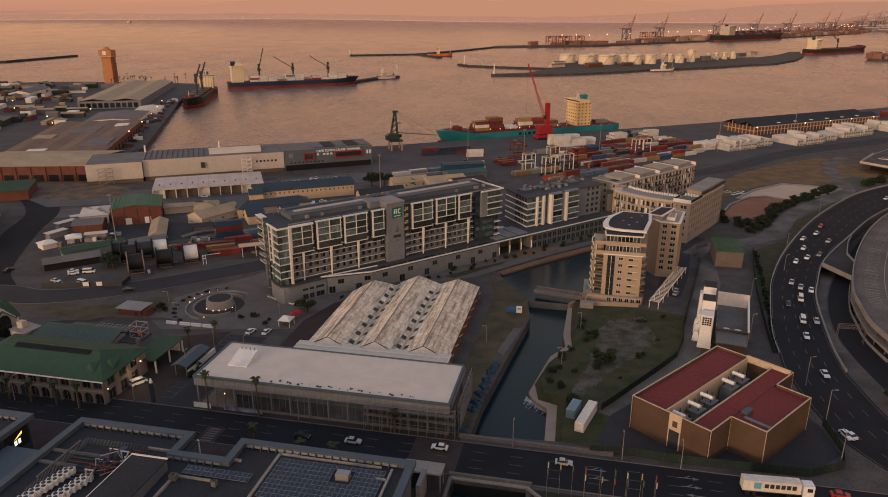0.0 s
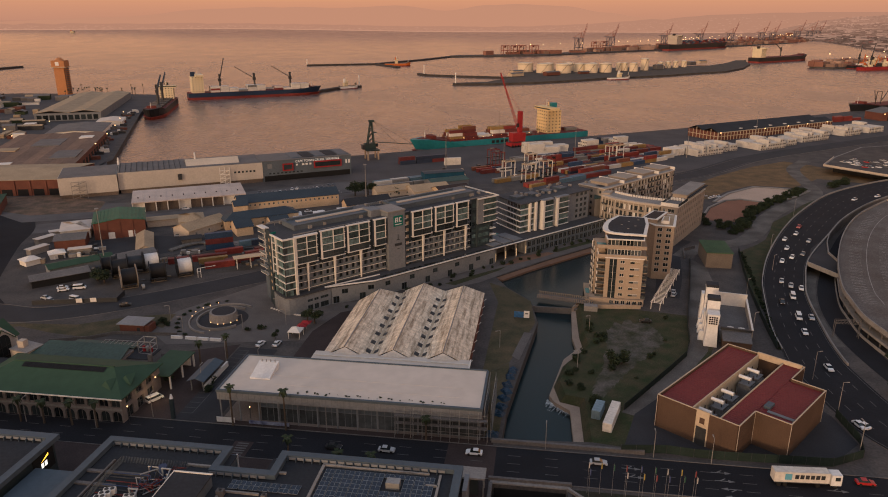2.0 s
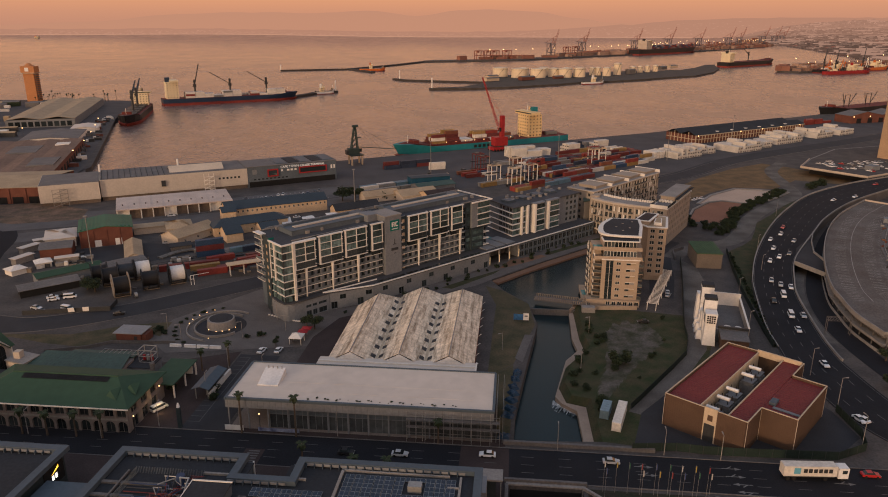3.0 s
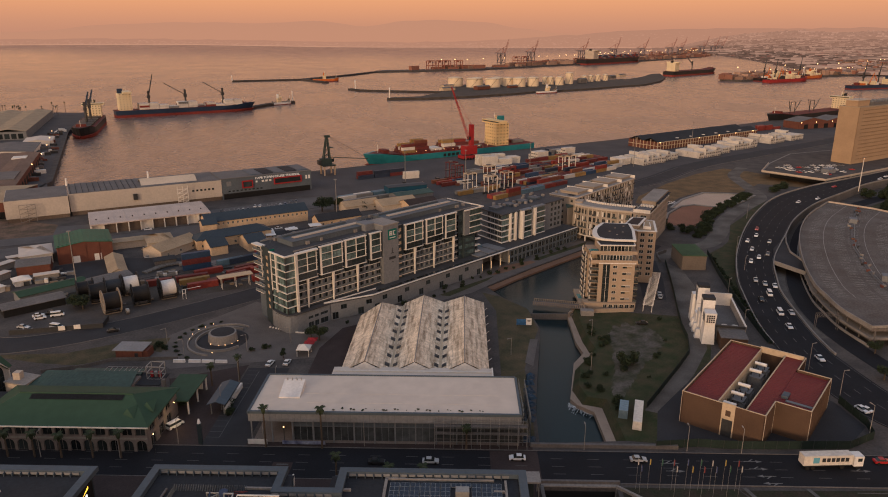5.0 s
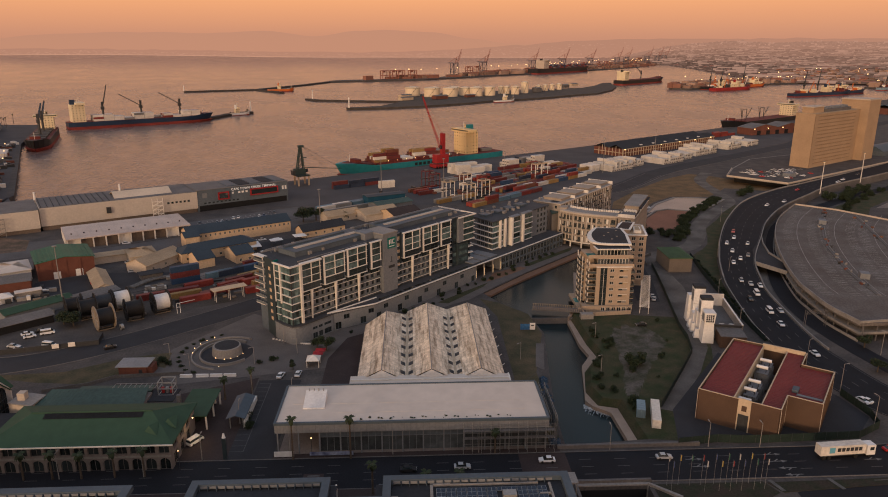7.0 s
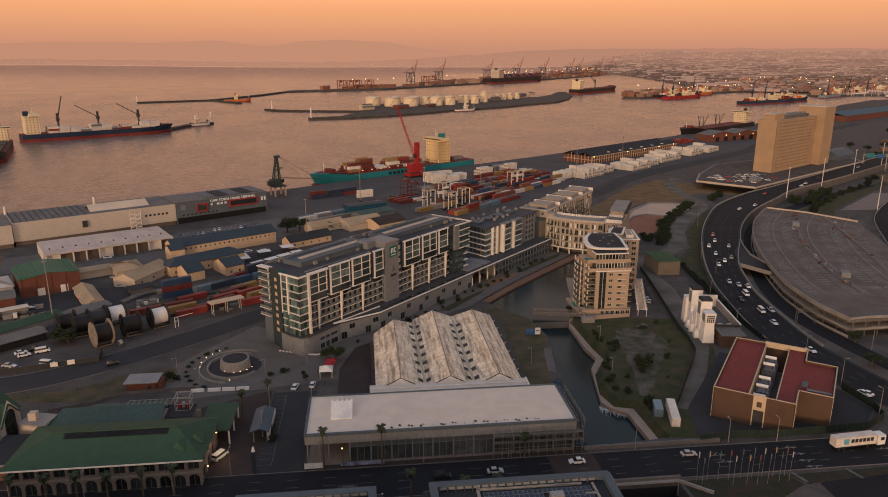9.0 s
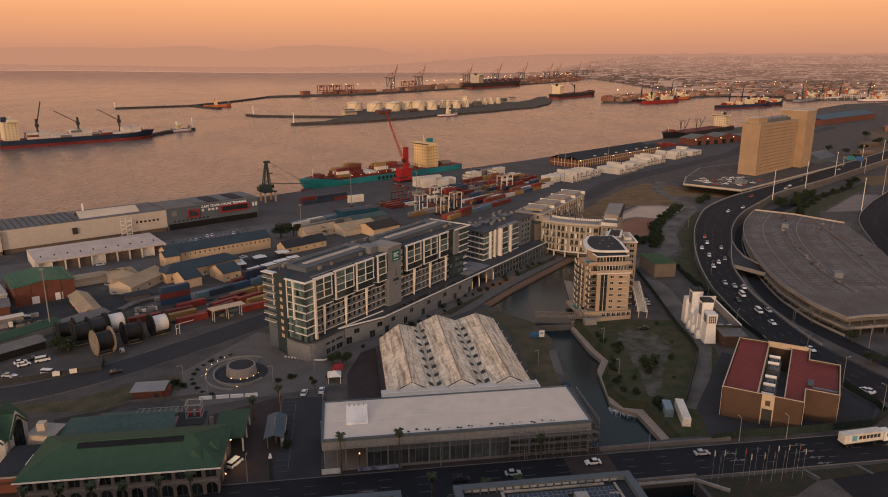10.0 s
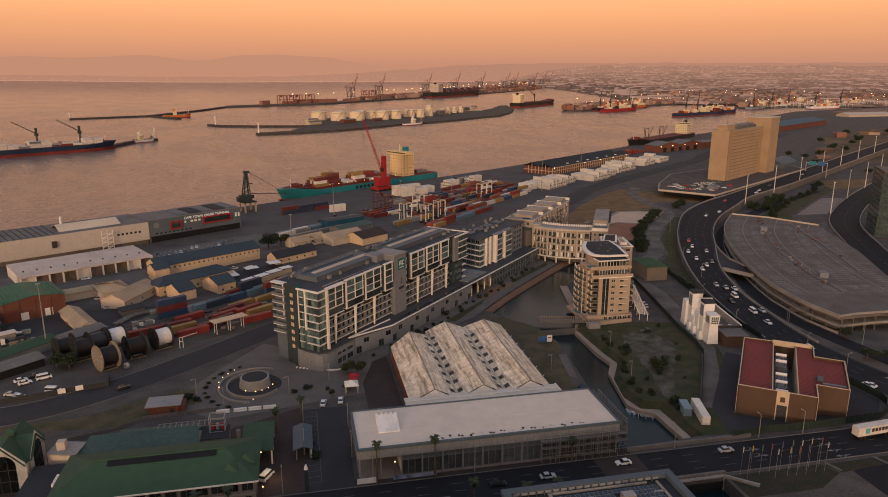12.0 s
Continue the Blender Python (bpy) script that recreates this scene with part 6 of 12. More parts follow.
part("roof_top", prismed(tpl([(13.3, 6.3), (6.4, 6.6), (3.0, 7.4), (1.4, 9.0), (1.0, 11.5), (1.1, 14.6), (1.6, 18.6), (2.8, 22.8), (6.4, 30.0), (16.0, 29.2), (15.6, 20)]), 26.0, 26.1), ROOF_D, tw)
for a, b in ((8, 12), (11, 16), (9, 22), (13, 25), (6, 17)):
    part("roof_vent", boxed(a, a + 0.7, b, b + 0.25, 26.1, 26.3, m=at(57.4, 237.4, 0, -13.3)), CONCRETE, tw)
# balconies: a near stack beside the front, a curved stack along the water
for j in range(7):
    z = 2.6 + 2.55 * j
    part("balcony", prismed(tpl([(-3.0, 0.9), (0.0, 0.4), (0.0, 5.0), (-3.0, 4.6)]), z - 0.16, z), TOWER_R, tw)
    part("balcony_rail", prismed(tpl([(-3.05, 0.85), (0.0, 0.35), (0.0, 0.45), (-2.95, 0.95), (-2.95, 4.6), (-3.05, 4.6)]), z, z + 0.95), BALC_G, tw)
    part("balcony_cap", prismed(tpl([(-3.1, 0.8), (0.0, 0.3), (0.0, 0.42), (-2.98, 0.92), (-2.98, 4.6), (-3.1, 4.6)]), z + 0.97, z + 1.03), TOWER_R, tw)
    arcb = [(-3.4 - 1.3 * math.sin(math.pi * (k / 8) ** 0.9), 5.8 + 13.5 * k / 8) for k in range(9)]
    part("balcony", prismed(tpl([(0.0, 5.4), *arcb, (0.2, 19.3)]), z - 0.16, z), TOWER_R, tw)
    part("balcony_rail", prismed(tpl(arcb + [(a + 0.12, b) for a, b in arcb[::-1]]), z, z + 0.95), BALC_G, tw)
    part("balcony_cap", prismed(tpl([(a - 0.05, b) for a, b in arcb] + [(a + 0.16, b) for a, b in arcb[::-1]]), z + 0.97, z + 1.03), TOWER_R, tw)
    for b in (5.2, 10.0, 14.6):
        part("balcony_divider", prismed(tpl([(-3.6, b), (0.0, b), (0.0, b + 0.2), (-3.6, b + 0.2)]), z, z + 2.35), TOWER_R, tw)
    part("balcony", prismed(tpl([(13.4, 0.6), (15.2, 0.6), (15.4, 4.4), (13.6, 4.4)]), z - 0.2, z), TOWER_R, tw)
    part("balcony_rail", prismed(tpl([(13.5, 0.55), (15.2, 0.55), (15.4, 4.4), (15.3, 4.4), (15.1, 0.65), (13.5, 0.65)]), z, z + 0.95), BALC_G, tw)
for a, b in ((-2.95, 1.05), (-2.95, 4.4), (-4.1, 7.4), (-4.6, 10.6), (-4.5, 14.0), (-3.9, 17.2)):
    part("balcony_post", prismed(tpl([(a, b), (a + 0.3, b), (a + 0.3, b + 0.3), (a, b + 0.3)]), 0, 20.2), CREAM, tw)
part("balcony_glazing", prismed(tpl([(-0.06, 1.0), (0.02, 0.9), (0.02, 19), (-0.4, 14.4)]), 2.6, 20.0), GLASS, tw, "dark glazing behind the balconies")
facade(tw, tp(13.5, 4.6), tp(15.1, 16), 2.6, 18, [(1.0, 2.4), (3.4, 4.8), (6.2, 7.6), (8.8, 10.2)], floors(2.7, 6, 2.55, 0.6, 1.5), TOWER_R, GLASS, CREAM, depth=0.2)
part("base", prismed(tpl([(-5.0, -0.8), (14.6, -0.8), (15.2, 2), (-5.0, 3)]), 0, 2.55), TOWER_R, tw)
facade(tw, tp(2.0, -0.95), tp(14.5, -0.95), 0.02, 2.5, even(12.5, 6, 1.5), [(0.5, 2.0)], TOWER_R, GLASS, CREAM, depth=0.12)
part("podium_terrace", prismed(tpl([(-6.4, 0.5), (-3.2, -0.4), (-3.2, 18), (-6.6, 18)]), 0, 1.2), TOWER_R, tw)
part("plunge_pool", prismed(tpl([(-6.0, 7), (-4.6, 7), (-4.7, 12), (-6.2, 12)]), 1.2, 1.26), bpy.data.materials["terrace_pool"], tw)
part("garden_wall", prismed(tpl([(-5.4, -5.6), (13.6, -3.2), (13.6, -2.7), (-5.4, -5.1)]), 0, 1.5), TOWER_R, tw)
part("garden_wall", prismed(tpl([(-5.4, -5.1), (-5.0, -5.1), (-4.6, -0.8), (-5.0, -0.8)]), 0, 1.7), TOWER_R, tw)
part("bridge_house", prismed(tpl([(-7.0, -8.4), (-2.2, -8.4), (-2.2, -5.6), (-7.0, -5.6)]), 0, 2.0), CONCRETE, tw)
# the rear wing with its brown roof terraces
RW = [(84.6, 262.2), (91.6, 260.0), (98.6, 276.0), (90.0, 281.5), (82.0, 270.0)]
part("rear_wing", prismed([(x + (90 - x) * 0.03, y + (270 - y) * 0.03) for x, y in RW], 0, 22.4), TOWER_R, tw)
facade(tw, RW[0], RW[1], 2, 22.6, [(1.0, 2.8), (4.3, 6.3)], floors(2.8, 8, 2.45, 0.5, 1.45), TOWER_R, GLASS, CREAM, depth=0.2, mull=1)
facade(tw, RW[1], RW[2], 2, 22.6, even(17.4, 4, 1.5), floors(2.8, 8, 2.45, 0.5, 1.4), TOWER_R, GLASS, CREAM, depth=0.2)
part("rear_roof", prismed([(84.2, 261.8), (91.8, 259.5), (99.0, 276.2), (90.0, 282), (81.6, 270)], 22.6, 22.95), CREAM, tw)
part("rear_deck", prismed([(85, 262.6), (91.2, 260.7), (97.9, 275.9), (90, 280.7), (82.6, 270)], 22.95, 23.0), ROOF_TAN, tw)
part("rear_roof_block", prismed([(80.8, 267.5), (85.9, 264.5), (94.3, 275.6), (89.2, 277.8)], 20.0, 24.3), TOWER_R, tw)
part("rear_roof_rim", prismed([(80.5, 267.4), (86.0, 264.1), (94.7, 275.7), (89.2, 278.2)], 24.3, 24.6), CREAM, tw)
part("rear_roof_cap", prismed([(81.6, 267.7), (85.7, 265.3), (93.4, 275.3), (89.4, 277.2)], 24.6, 24.66), BRICKPAVE, tw)
part("stair_head", prismed([(87.6, 264.1), (90.4, 262.6), (93.4, 269.7), (91.0, 270.6)], 22.95, 24.2), CREAM, tw)
part("stair_head_roof", prismed([(88.1, 264.3), (90.2, 263.2), (92.8, 269.4), (91.2, 270.0)], 24.2, 24.26), ROOF_TAN, tw)
perg = thing("carport_pergola", "white timber carport frame beside the tower", "pergola", at=at(73.4, 231.0, 0, 59))
part("beam", beams([((0.0, y, 2.6), (42.0, y, 2.6)) for y in (-0.2, -3.4)], 0.2), CREAM, perg)
for x in np.arange(0.4, 42, 1.3):
    part("rafter", shared(("rafter", 1), lambda: boxed(-0.06, 0.06, -3.8, 0.2, 2.7, 2.86), CREAM), None, perg, at=at(x, 0))
for x in (0.2, 7, 14, 21, 28, 35, 41.8):
    for y in (-0.2, -3.4):
        part("post", shared(("pergola_post", 1), lambda: boxed(-0.1, 0.1, -0.1, 0.1, 0, 2.5), CREAM), None, perg, at=at(x, y))

# ---- apartment blocks behind the tower ----
APT = mat("apartment_render", (0.34, 0.285, 0.23), 0.85, 0.12, 0.4, 4, bump=0.08)
APT_G = mat("apartment_grey_panel", (0.25, 0.22, 0.19), 0.85, 0.12, 0.4, 4, bump=0.05)


def flats(parent, p0, p1, z0, z1, n, rows, fh, seed):
    """An apartment front: openings of uneven width, some with a balcony slab, a rail and a grey panel."""
    r = random.Random(seed)
    length = dist(p0, p1)
    step = length / n
    cols = [(i * step + step * 0.18, i * step + step * (0.82 if i % 3 else 0.55)) for i in range(n)]
    facade(parent, p0, p1, z0, z1, cols, floors(z0, rows, fh, 0.35, fh * 0.68), APT, GLASS, APT_G, depth=0.35, mull=1, t=0.06)
    m = wall_at(p0, p1)
    for i in range(n):
        part("downpipe", shared(("downpipe", z0, z1), lambda: boxed(-0.05, 0.05, -0.12, 0, z0, z1 - 0.3), CREAM), None, parent, at=m @ at(i * step + 0.04, 0))
        for j in range(rows):
            k = r.random()
            z = z0 + fh * j
            if k < 0.45:
                w = round(step * 0.72, 2)
                part("balcony_slab", shared(("balcony_slab", w), lambda: boxed(0, w, -0.9, 0, 0, 0.16), APT), None, parent, at=m @ pose(i * step + step * 0.12, 0, z + 0.2))
                part("balcony_rail", shared(("balcony_rail", w), lambda: boxed(0.04, w - 0.04, -0.88, -0.8, 0.16, 1.0), BALC_G), None, parent, at=m @ pose(i * step + step * 0.12, 0, z + 0.2))
            elif k < 0.75:
                w = round(step * 0.3, 2)
                part("screen_panel", shared(("screen_panel", w, fh), lambda: boxed(0, w, -0.12, 0, 0, fh * 0.7), CREAM), None, parent, at=m @ pose(i * step + step * r.choice((0.15, 0.5)), 0, z + 0.33))


apt = thing("apartment_wing", "pale five-storey apartment wing with a glazed roof terrace", "apartment block", at=at(110.8, 303.8, 0, 51.6))
part("core", boxed(0.3, 45.2, 0.3, 7.6, 0, 18.4), APT, apt)
facade(apt, (0, 0), (45.5, 0), 0, 18.6, even(45.5, 15, 0.9), floors(2.4, 5, 3.2, 0.5, 1.9), APT, GLASS, APT_G, depth=0.2)
facade(apt, (0, 8.0), (0, 0), 0, 18.6, [(1.2, 2.2), (3.4, 6.4)], floors(2.4, 5, 3.2, 0.6, 1.7), APT, GLASS, CREAM, depth=0.2)
part("roof", boxed(-0.3, 45.8, -0.3, 8.3, 18.6, 18.9), CREAM, apt)
part("terrace_deck", boxed(0.2, 14.5, 0.3, 7.6, 18.9, 18.98), ROOF_M, apt, "grey roof terrace deck")
for y0, y1, x0, x1 in ((-0.2, -0.1, 0, 14.5), (8.0, 8.1, 0, 14.5), (-0.1, 8.0, -0.2, -0.1)):
    part("terrace_rail", boxed(x0, x1, y0, y1, 18.9, 20.3), BALC_G if x1 - x0 > 1 else CREAM, apt)
part("penthouse", boxed(15, 45.0, 0.6, 7.4, 18.9, 21.4), APT, apt)
part("eave", boxed(14.4, 45.8, -1.0, 0.2, 20.4, 20.7), ROOF_D, apt, "dark projecting eave")
part("penthouse_roof", boxed(14.4, 45.6, 0.2, 8.0, 21.4, 21.7), CONCRETE, apt)
for k in range(9):
    part("roof_unit", shared(("condenser", 1), lambda: boxed(-0.35, 0.35, -0.4, 0.4, 0, 1.0), CREAM), None, apt, at=pose(12.2 + (k % 2) * 1.2, 1.2 + k * 0.7, 18.98))
curve = thing("curved_apartment_block", "pale curved apartment block with a thick cream eave, raised on columns", "apartment block")
CURV = [(83.5, 331.5), (86.2, 325.9), (90.6, 320.4), (96.2, 315.4), (104.4, 309.8)]
CURB = [(104.4, 309.8), (110.2, 316.8), (101.4, 322.6), (96.6, 327), (93, 331.4), (90.6, 336)]
for k in range(4):
    flats(curve, CURV[k], CURV[k + 1], 3.4, 17.8, 3, 4, 3.5, k + 40)
part("core", prismed([(x + (98 - x) * 0.05, y + (324 - y) * 0.05) for x, y in CURV] + CURB[1:], 3.3, 17.8), APT, curve)
part("eave", prismed([(x + (x - 97) * 0.06, y - 1.0) for x, y in CURV] + [(110.6, 317.2), (101.6, 323.2), (97, 327.6), (93.4, 332), (90.8, 337)], 17.8, 18.7), SANDSTONE, curve, "thick curved cream eave")
part("roof", prismed([(x + (98 - x) * 0.1, y + 0.8) for x, y in CURV] + [(109.6, 316.8), (101, 322.4), (96.4, 326.8), (92.8, 331.2), (90.4, 336)], 18.7, 18.78), CONCRETE, curve)
for p, q in zip(CURB[1:], CURB[2:]):
    n = int(dist(p, q) / 1.1)
    for i in range(n):
        part("roof_unit", shared(("condenser", 1), lambda: boxed(-0.35, 0.35, -0.4, 0.4, 0, 1.0), CREAM), None, curve, at=at(p[0] + (q[0] - p[0]) * i / n - 0.5, p[1] + (q[1] - p[1]) * i / n - 0.9, 18.78))
part("soffit_band", prismed([(x + (98 - x) * 0.02, y - 0.35) for x, y in CURV] + [(107, 314), (90, 334)], 2.9, 3.4), CREAM, curve)
for x, y in ((84.6, 331), (87.4, 325.6), (91.4, 321), (96.8, 316.4), (102, 312.6)):
    part("column", cyl(bmesh.new(), x, y, 0, 2.9, 0.4, n=10), CREAM, curve)
part("undercroft", prismed([(90, 333), (93, 326), (104, 315), (108, 318), (94, 335)], 0, 2.9), CONCRETE_D, curve)
part("end_tower", prismed([(82.6, 331.8), (86.6, 336.4), (90.4, 336.4), (86.8, 330.4)], 0, 19.6), APT, curve)
part("link_roof", prismed([(80, 334), (85.4, 336.4), (90, 341), (83, 345)], 15.6, 16.0), METAL_GREEN2, curve, "dull green link roof")
part("link_core", prismed([(80.6, 334.6), (85, 336.6), (89, 341), (83.4, 344)], 0, 15.6), APT_G, curve)
longb = thing("long_apartment_block", "long pale apartment block with balconied windows and stepped roof storeys", "apartment block", at=at(86.2, 337.6, 0, 39.6))
flats(longb, (0, 0), (68.5, 0), 1.0, 19.6, 22, 6, 3.1, 77)
facade(longb, (68.5, 0), (68.5, 16), 0, 19.6, even(16, 4, 1.3), floors(1.0, 6, 3.1, 0.6, 1.6), APT, GLASS, APT_G, depth=0.22)
facade(longb, (0, 16), (0, 0), 0, 19.6, even(16, 3, 1.3), floors(1.0, 6, 3.1, 0.6, 1.6), APT, GLASS, APT_G, depth=0.22)
part("core", boxed(0.4, 68.2, 0.4, 15.8, 0, 19.4), APT, longb)
part("roof", boxed(-0.3, 68.8, -0.5, 16.3, 19.6, 20.0), SANDSTONE, longb)
part("roof_deck", boxed(0.3, 68.2, 0.3, 15.7, 20.0, 20.06), CONCRETE, longb)
for k in range(4):
    x = 1 + k * 17.2
    part("roof_storey", boxed(x + 5, x + 15.4, 2.6, 13.0, 20.06, 21.3), APT, longb)
    part("storey_roof", boxed(x + 4.6, x + 15.8, 2.2, 13.6, 21.3, 21.5), APT, longb)
    part("party_wall", boxed(x + 16.2, x + 16.7, 0, 15.6, 20.06, 21.6), CREAM, longb)
    part("terrace_void", boxed(x + 1, x + 4, 3, 7, 20.06, 20.2), ROOF_D, longb)
for k in range(12):
    part("roof_unit", unit_me, None, longb, at=pose(4 + k * 5.4, 14.4, 20.06))

# pond edging
for pts in ([(165.5, 383.4), (183.4, 403), (207.6, 419), (220, 414.5), (236.4, 405), (221, 393.2), (206, 383.2), (193.4, 379.8)],):
    tagged(part("pond_wall", ribbon(pts, 0.8, 0.8, 0.6, 0.6), CONCRETE), "low concrete pond wall", "wall", kind="structure")
tagged(part("pond_wall", ribbon([(142.6, 347.7), (157, 371), (173, 386), (183.5, 388.6), (193.4, 380.4)], 0.5, 0.5, 0.6, 0.6), CONCRETE), "low concrete retaining wall", "wall", kind="structure")
LANE = smooth_line([(108, 288), (118, 298), (133, 304), (148, 310), (164.5, 328), (178, 347), (198, 367), (220, 384.5), (238, 402), (248, 430), (262, 470), (288, 500)])
tagged(part("road_loop", ribbon(LANE, 4.4, 4.4, 0.075), GRAVEL_L), "narrow curving asphalt access road", "road", kind="structure")

# ---- highway ----
HWY_L = smooth_line([(108.5, 123, 0), (98.9, 149, 0), (100.3, 180.1, 0), (103.9, 194.9, 0.2), (108.9, 211.2, 0.5), (120, 237.8, 1.2), (128.5, 255.4, 2), (145.5, 282.7, 3), (172.3, 318.2, 3.8), (199.8, 348.9, 4.3), (233.2, 379.5, 4.8), (274.8, 403.7, 5), (316.2, 421.1, 5), (397, 456, 5), (527, 514, 5), (741, 608, 5), (1000, 716, 4), (1400, 876, 2)])
HWY_R = smooth_line([(127, 127, 0), (117, 150, 0), (118, 178, 0), (120.3, 191.2, 0.2), (125.4, 207.6, 0.5), (135, 234, 1.3), (142.5, 248.5, 2.1), (157, 271.5, 3.2), (186, 304, 4), (211, 331, 4.2), (245, 359.5, 4.5), (284.7, 383.9, 4.8), (324.6, 406.7, 5), (404, 438, 5), (534, 495, 5), (749, 589, 5), (1007, 699, 4), (1407, 858, 2)])


def hwy_line(f):
    """A line along the highway, at the share f of its width from the west edge."""
    return [tuple(a + (b - a) * f for a, b in zip(p, q)) for p, q in zip(HWY_L, HWY_R)]


HWY = hwy_line(0.5)


def strip(lo, hi, z=0.0, foot=None):
    """A sheet between two lines of points, with walls down to a foot."""
    bm = bmesh.new()
    rows = [[bm.verts.new((p[0], p[1], p[2] + z)), bm.verts.new((q[0], q[1], q[2] + z))] for p, q in zip(lo, hi)]
    for a, b in zip(rows, rows[1:]):
        bm.faces.new((a[0], a[1], b[1], b[0]))
    if foot is not None:
        for s, ln in ((0, lo), (1, hi)):
            low = [bm.verts.new((p[0], p[1], foot)) for p in ln]
            for i in range(len(ln) - 1):
                bm.faces.new((rows[i][s], rows[i + 1][s], low[i + 1], low[i]))
    return bm


tagged(part("highway", strip(HWY_L, HWY_R, 0.12), ASPHALT_NEW), "wide dark curving dual carriageway", "road", kind="structure")
tagged(part("highway_base", strip(HWY_L, HWY_R, 0.1, -0.1), CONCRETE_D), "concrete side walls of the raised highway", "road", kind="structure")
for f, k0 in ((0.0, 36), (1.0, 14)):
    tagged(part("highway_barrier", ribbon(hwy_line(f)[k0:], 0.22, 0.22, 0.95, 0.9), CONCRETE), "concrete highway edge barrier", "barrier", kind="structure")
tagged(part("highway_barrier", ribbon(hwy_line(0.0)[18:37], 0.12, 0.12, 0.8, 0.5), STEEL), "steel highway guard rail", "barrier", kind="structure")
def dashes(line, d, z, dash=3.0, gap=6.0, w=0.14, start=0, end=None):
    """Painted lane dashes along a line."""
    pts = [Vector(p) for p in offset(line, d)][start:end]
    bm, acc, on = bmesh.new(), 0.0, True
    for p, q in zip(pts, pts[1:]):
        L, u = (q - p).length, 0.0
        while u < L:
            step = min((dash if on else gap) - acc, L - u)
            if on:
                a, b = p.lerp(q, u / L), p.lerp(q, (u + step) / L)
                s = Vector((-(q - p).y, (q - p).x, 0)).normalized() * w
                bm.faces.new([bm.verts.new(v + Vector((0, 0, z))) for v in (a + s, a - s, b - s, b + s)])
            acc += step
            u += step
            if acc >= (dash if on else gap) - 1e-6:
                on, acc = not on, 0.0
    return bm
for f in (0.27, 0.5, 0.73):
    tagged(part("lane_marking", dashes(hwy_line(f), 0.0, 0.14, w=0.1, end=74), LINE), "worn white lane dashes", "marking", kind="structure")
for f in (0.04, 0.96):
    tagged(part("edge_marking", dashes(hwy_line(f), 0.0, 0.14, 40, 0.3, 0.08, end=74), LINE), "worn white edge line", "marking", kind="structure")
patch("highway_bank", [(150.5, 303), (159, 311), (168, 324), (178, 340), (196, 356), (217, 377), (233, 389), (238, 383), (199.6, 349.2), (172, 318.5), (145, 283), (128.2, 255.6), (119.8, 238), (112.6, 227), (120, 247), (128.5, 270), (138, 294)], 0.05, GRASS, "weedy dark grass strip along the highway", "grass")
LOWR = smooth_line([(127, 150, 0), (128.5, 178, 0), (130.5, 195, 0), (134, 210, 0), (141, 228, 0), (151.5, 247, 0), (165.5, 267, 0), (184, 291, 0), (204, 315, 0), (226, 337, 0), (255, 356, 0), (330, 392, 0), (420, 425, 0)])
tagged(part("slip_road", ribbon(LOWR, 4.0, 4.0, 0.06), ASPHALT_NEW), "dark slip road below the parking deck", "road", kind="structure")
tagged(part("slip_verge", ribbon(offset(LOWR[12:42], 6.2), 1.9, 1.6, 0.08), GRAVEL_L), "pale gravel verge beside the slip road", "verge", kind="structure")
tagged(part("ramp_crossing", sheet([(165.5, 284.4), (152.6, 265.0), (156.4, 249.4), (165.4, 262.6), (169, 277), (177.6, 292), (185.4, 303.4)], 4.0, (), 0.9), ASPHALT), "short concrete ramp over the slip road", "ramp", kind="structure")
for ln in ([(152.6, 265.0, 4), (156.4, 249.4, 4)], [(166.0, 263.6, 4), (169, 277, 4), (177.6, 292, 4), (186, 304, 4)]):
    tagged(part("ramp_barrier", ribbon(ln, 0.2, 0.2, 0.9, 1.8), CONCRETE), "concrete ramp parapet", "barrier", kind="structure")

# parking deck: slabs on columns
LINE_D = mat("deck_line_paint", (0.34, 0.32, 0.3), 0.8, 0.3, bump=0)
ORANGE_B = mat("faded_orange", (0.17, 0.08, 0.045), 0.7, 0.3, bump=0)
DECKC = mat("deck_concrete", (0.135, 0.12, 0.111), 0.9, 0.45, 0.3, 5, col2=(0.095, 0.078, 0.068))
deck = thing("parking_deck", "broad concrete parking deck with open storeys and faded bay lines", "parking deck")
DP = [(134, 187), (135.6, 203), (140, 217), (145.4, 231), (160.4, 257.4), (179.8, 286), (198.8, 309.7), (219.5, 330.7), (249, 354), (262, 335), (271, 306), (236, 254), (201, 212), (174, 178), (152, 184)]
part("top_slab", sheet(DP, 7.0, (), 1.1), DECKC, deck, "weathered concrete top deck")
part("mid_slab", sheet(DP, 3.6, (), 0.8), CONCRETE, deck)
part("parapet", ribbon([(249, 354, 7.0), (262, 335, 7.0), (271, 306, 7.0)], 0.0, 0.35, 0.9, 1.6), SANDSTONE, deck)
part("base_wall", ribbon([(p[0], p[1], 0) for p in smooth_line(DP[:9], 5)], 0.0, 0.25, 1.0, 1.0), CONCRETE, deck)
inner = [(x + (205 - x) * 0.06, y + (265 - y) * 0.06) for x, y in DP]
part("core", prismed(inner, 0, 2.85), CONCRETE_D, deck)
part("core", prismed(inner, 3.61, 5.85), CONCRETE_D, deck)
edge_line = smooth_line(DP[:9], 5)
part("parapet", ribbon([(p[0], p[1], 7.0) for p in edge_line], 0.0, 0.35, 0.9, 1.6), CONCRETE, deck)
part("parapet", ribbon([(174, 178, 7.0), (152, 184, 7.0), (142.7, 186.2, 7.0), (134, 187, 7.0)], 0.0, 0.35, 0.9, 1.6), CONCRETE, deck)
acc = 0
inner_line = offset(edge_line, -1.3)
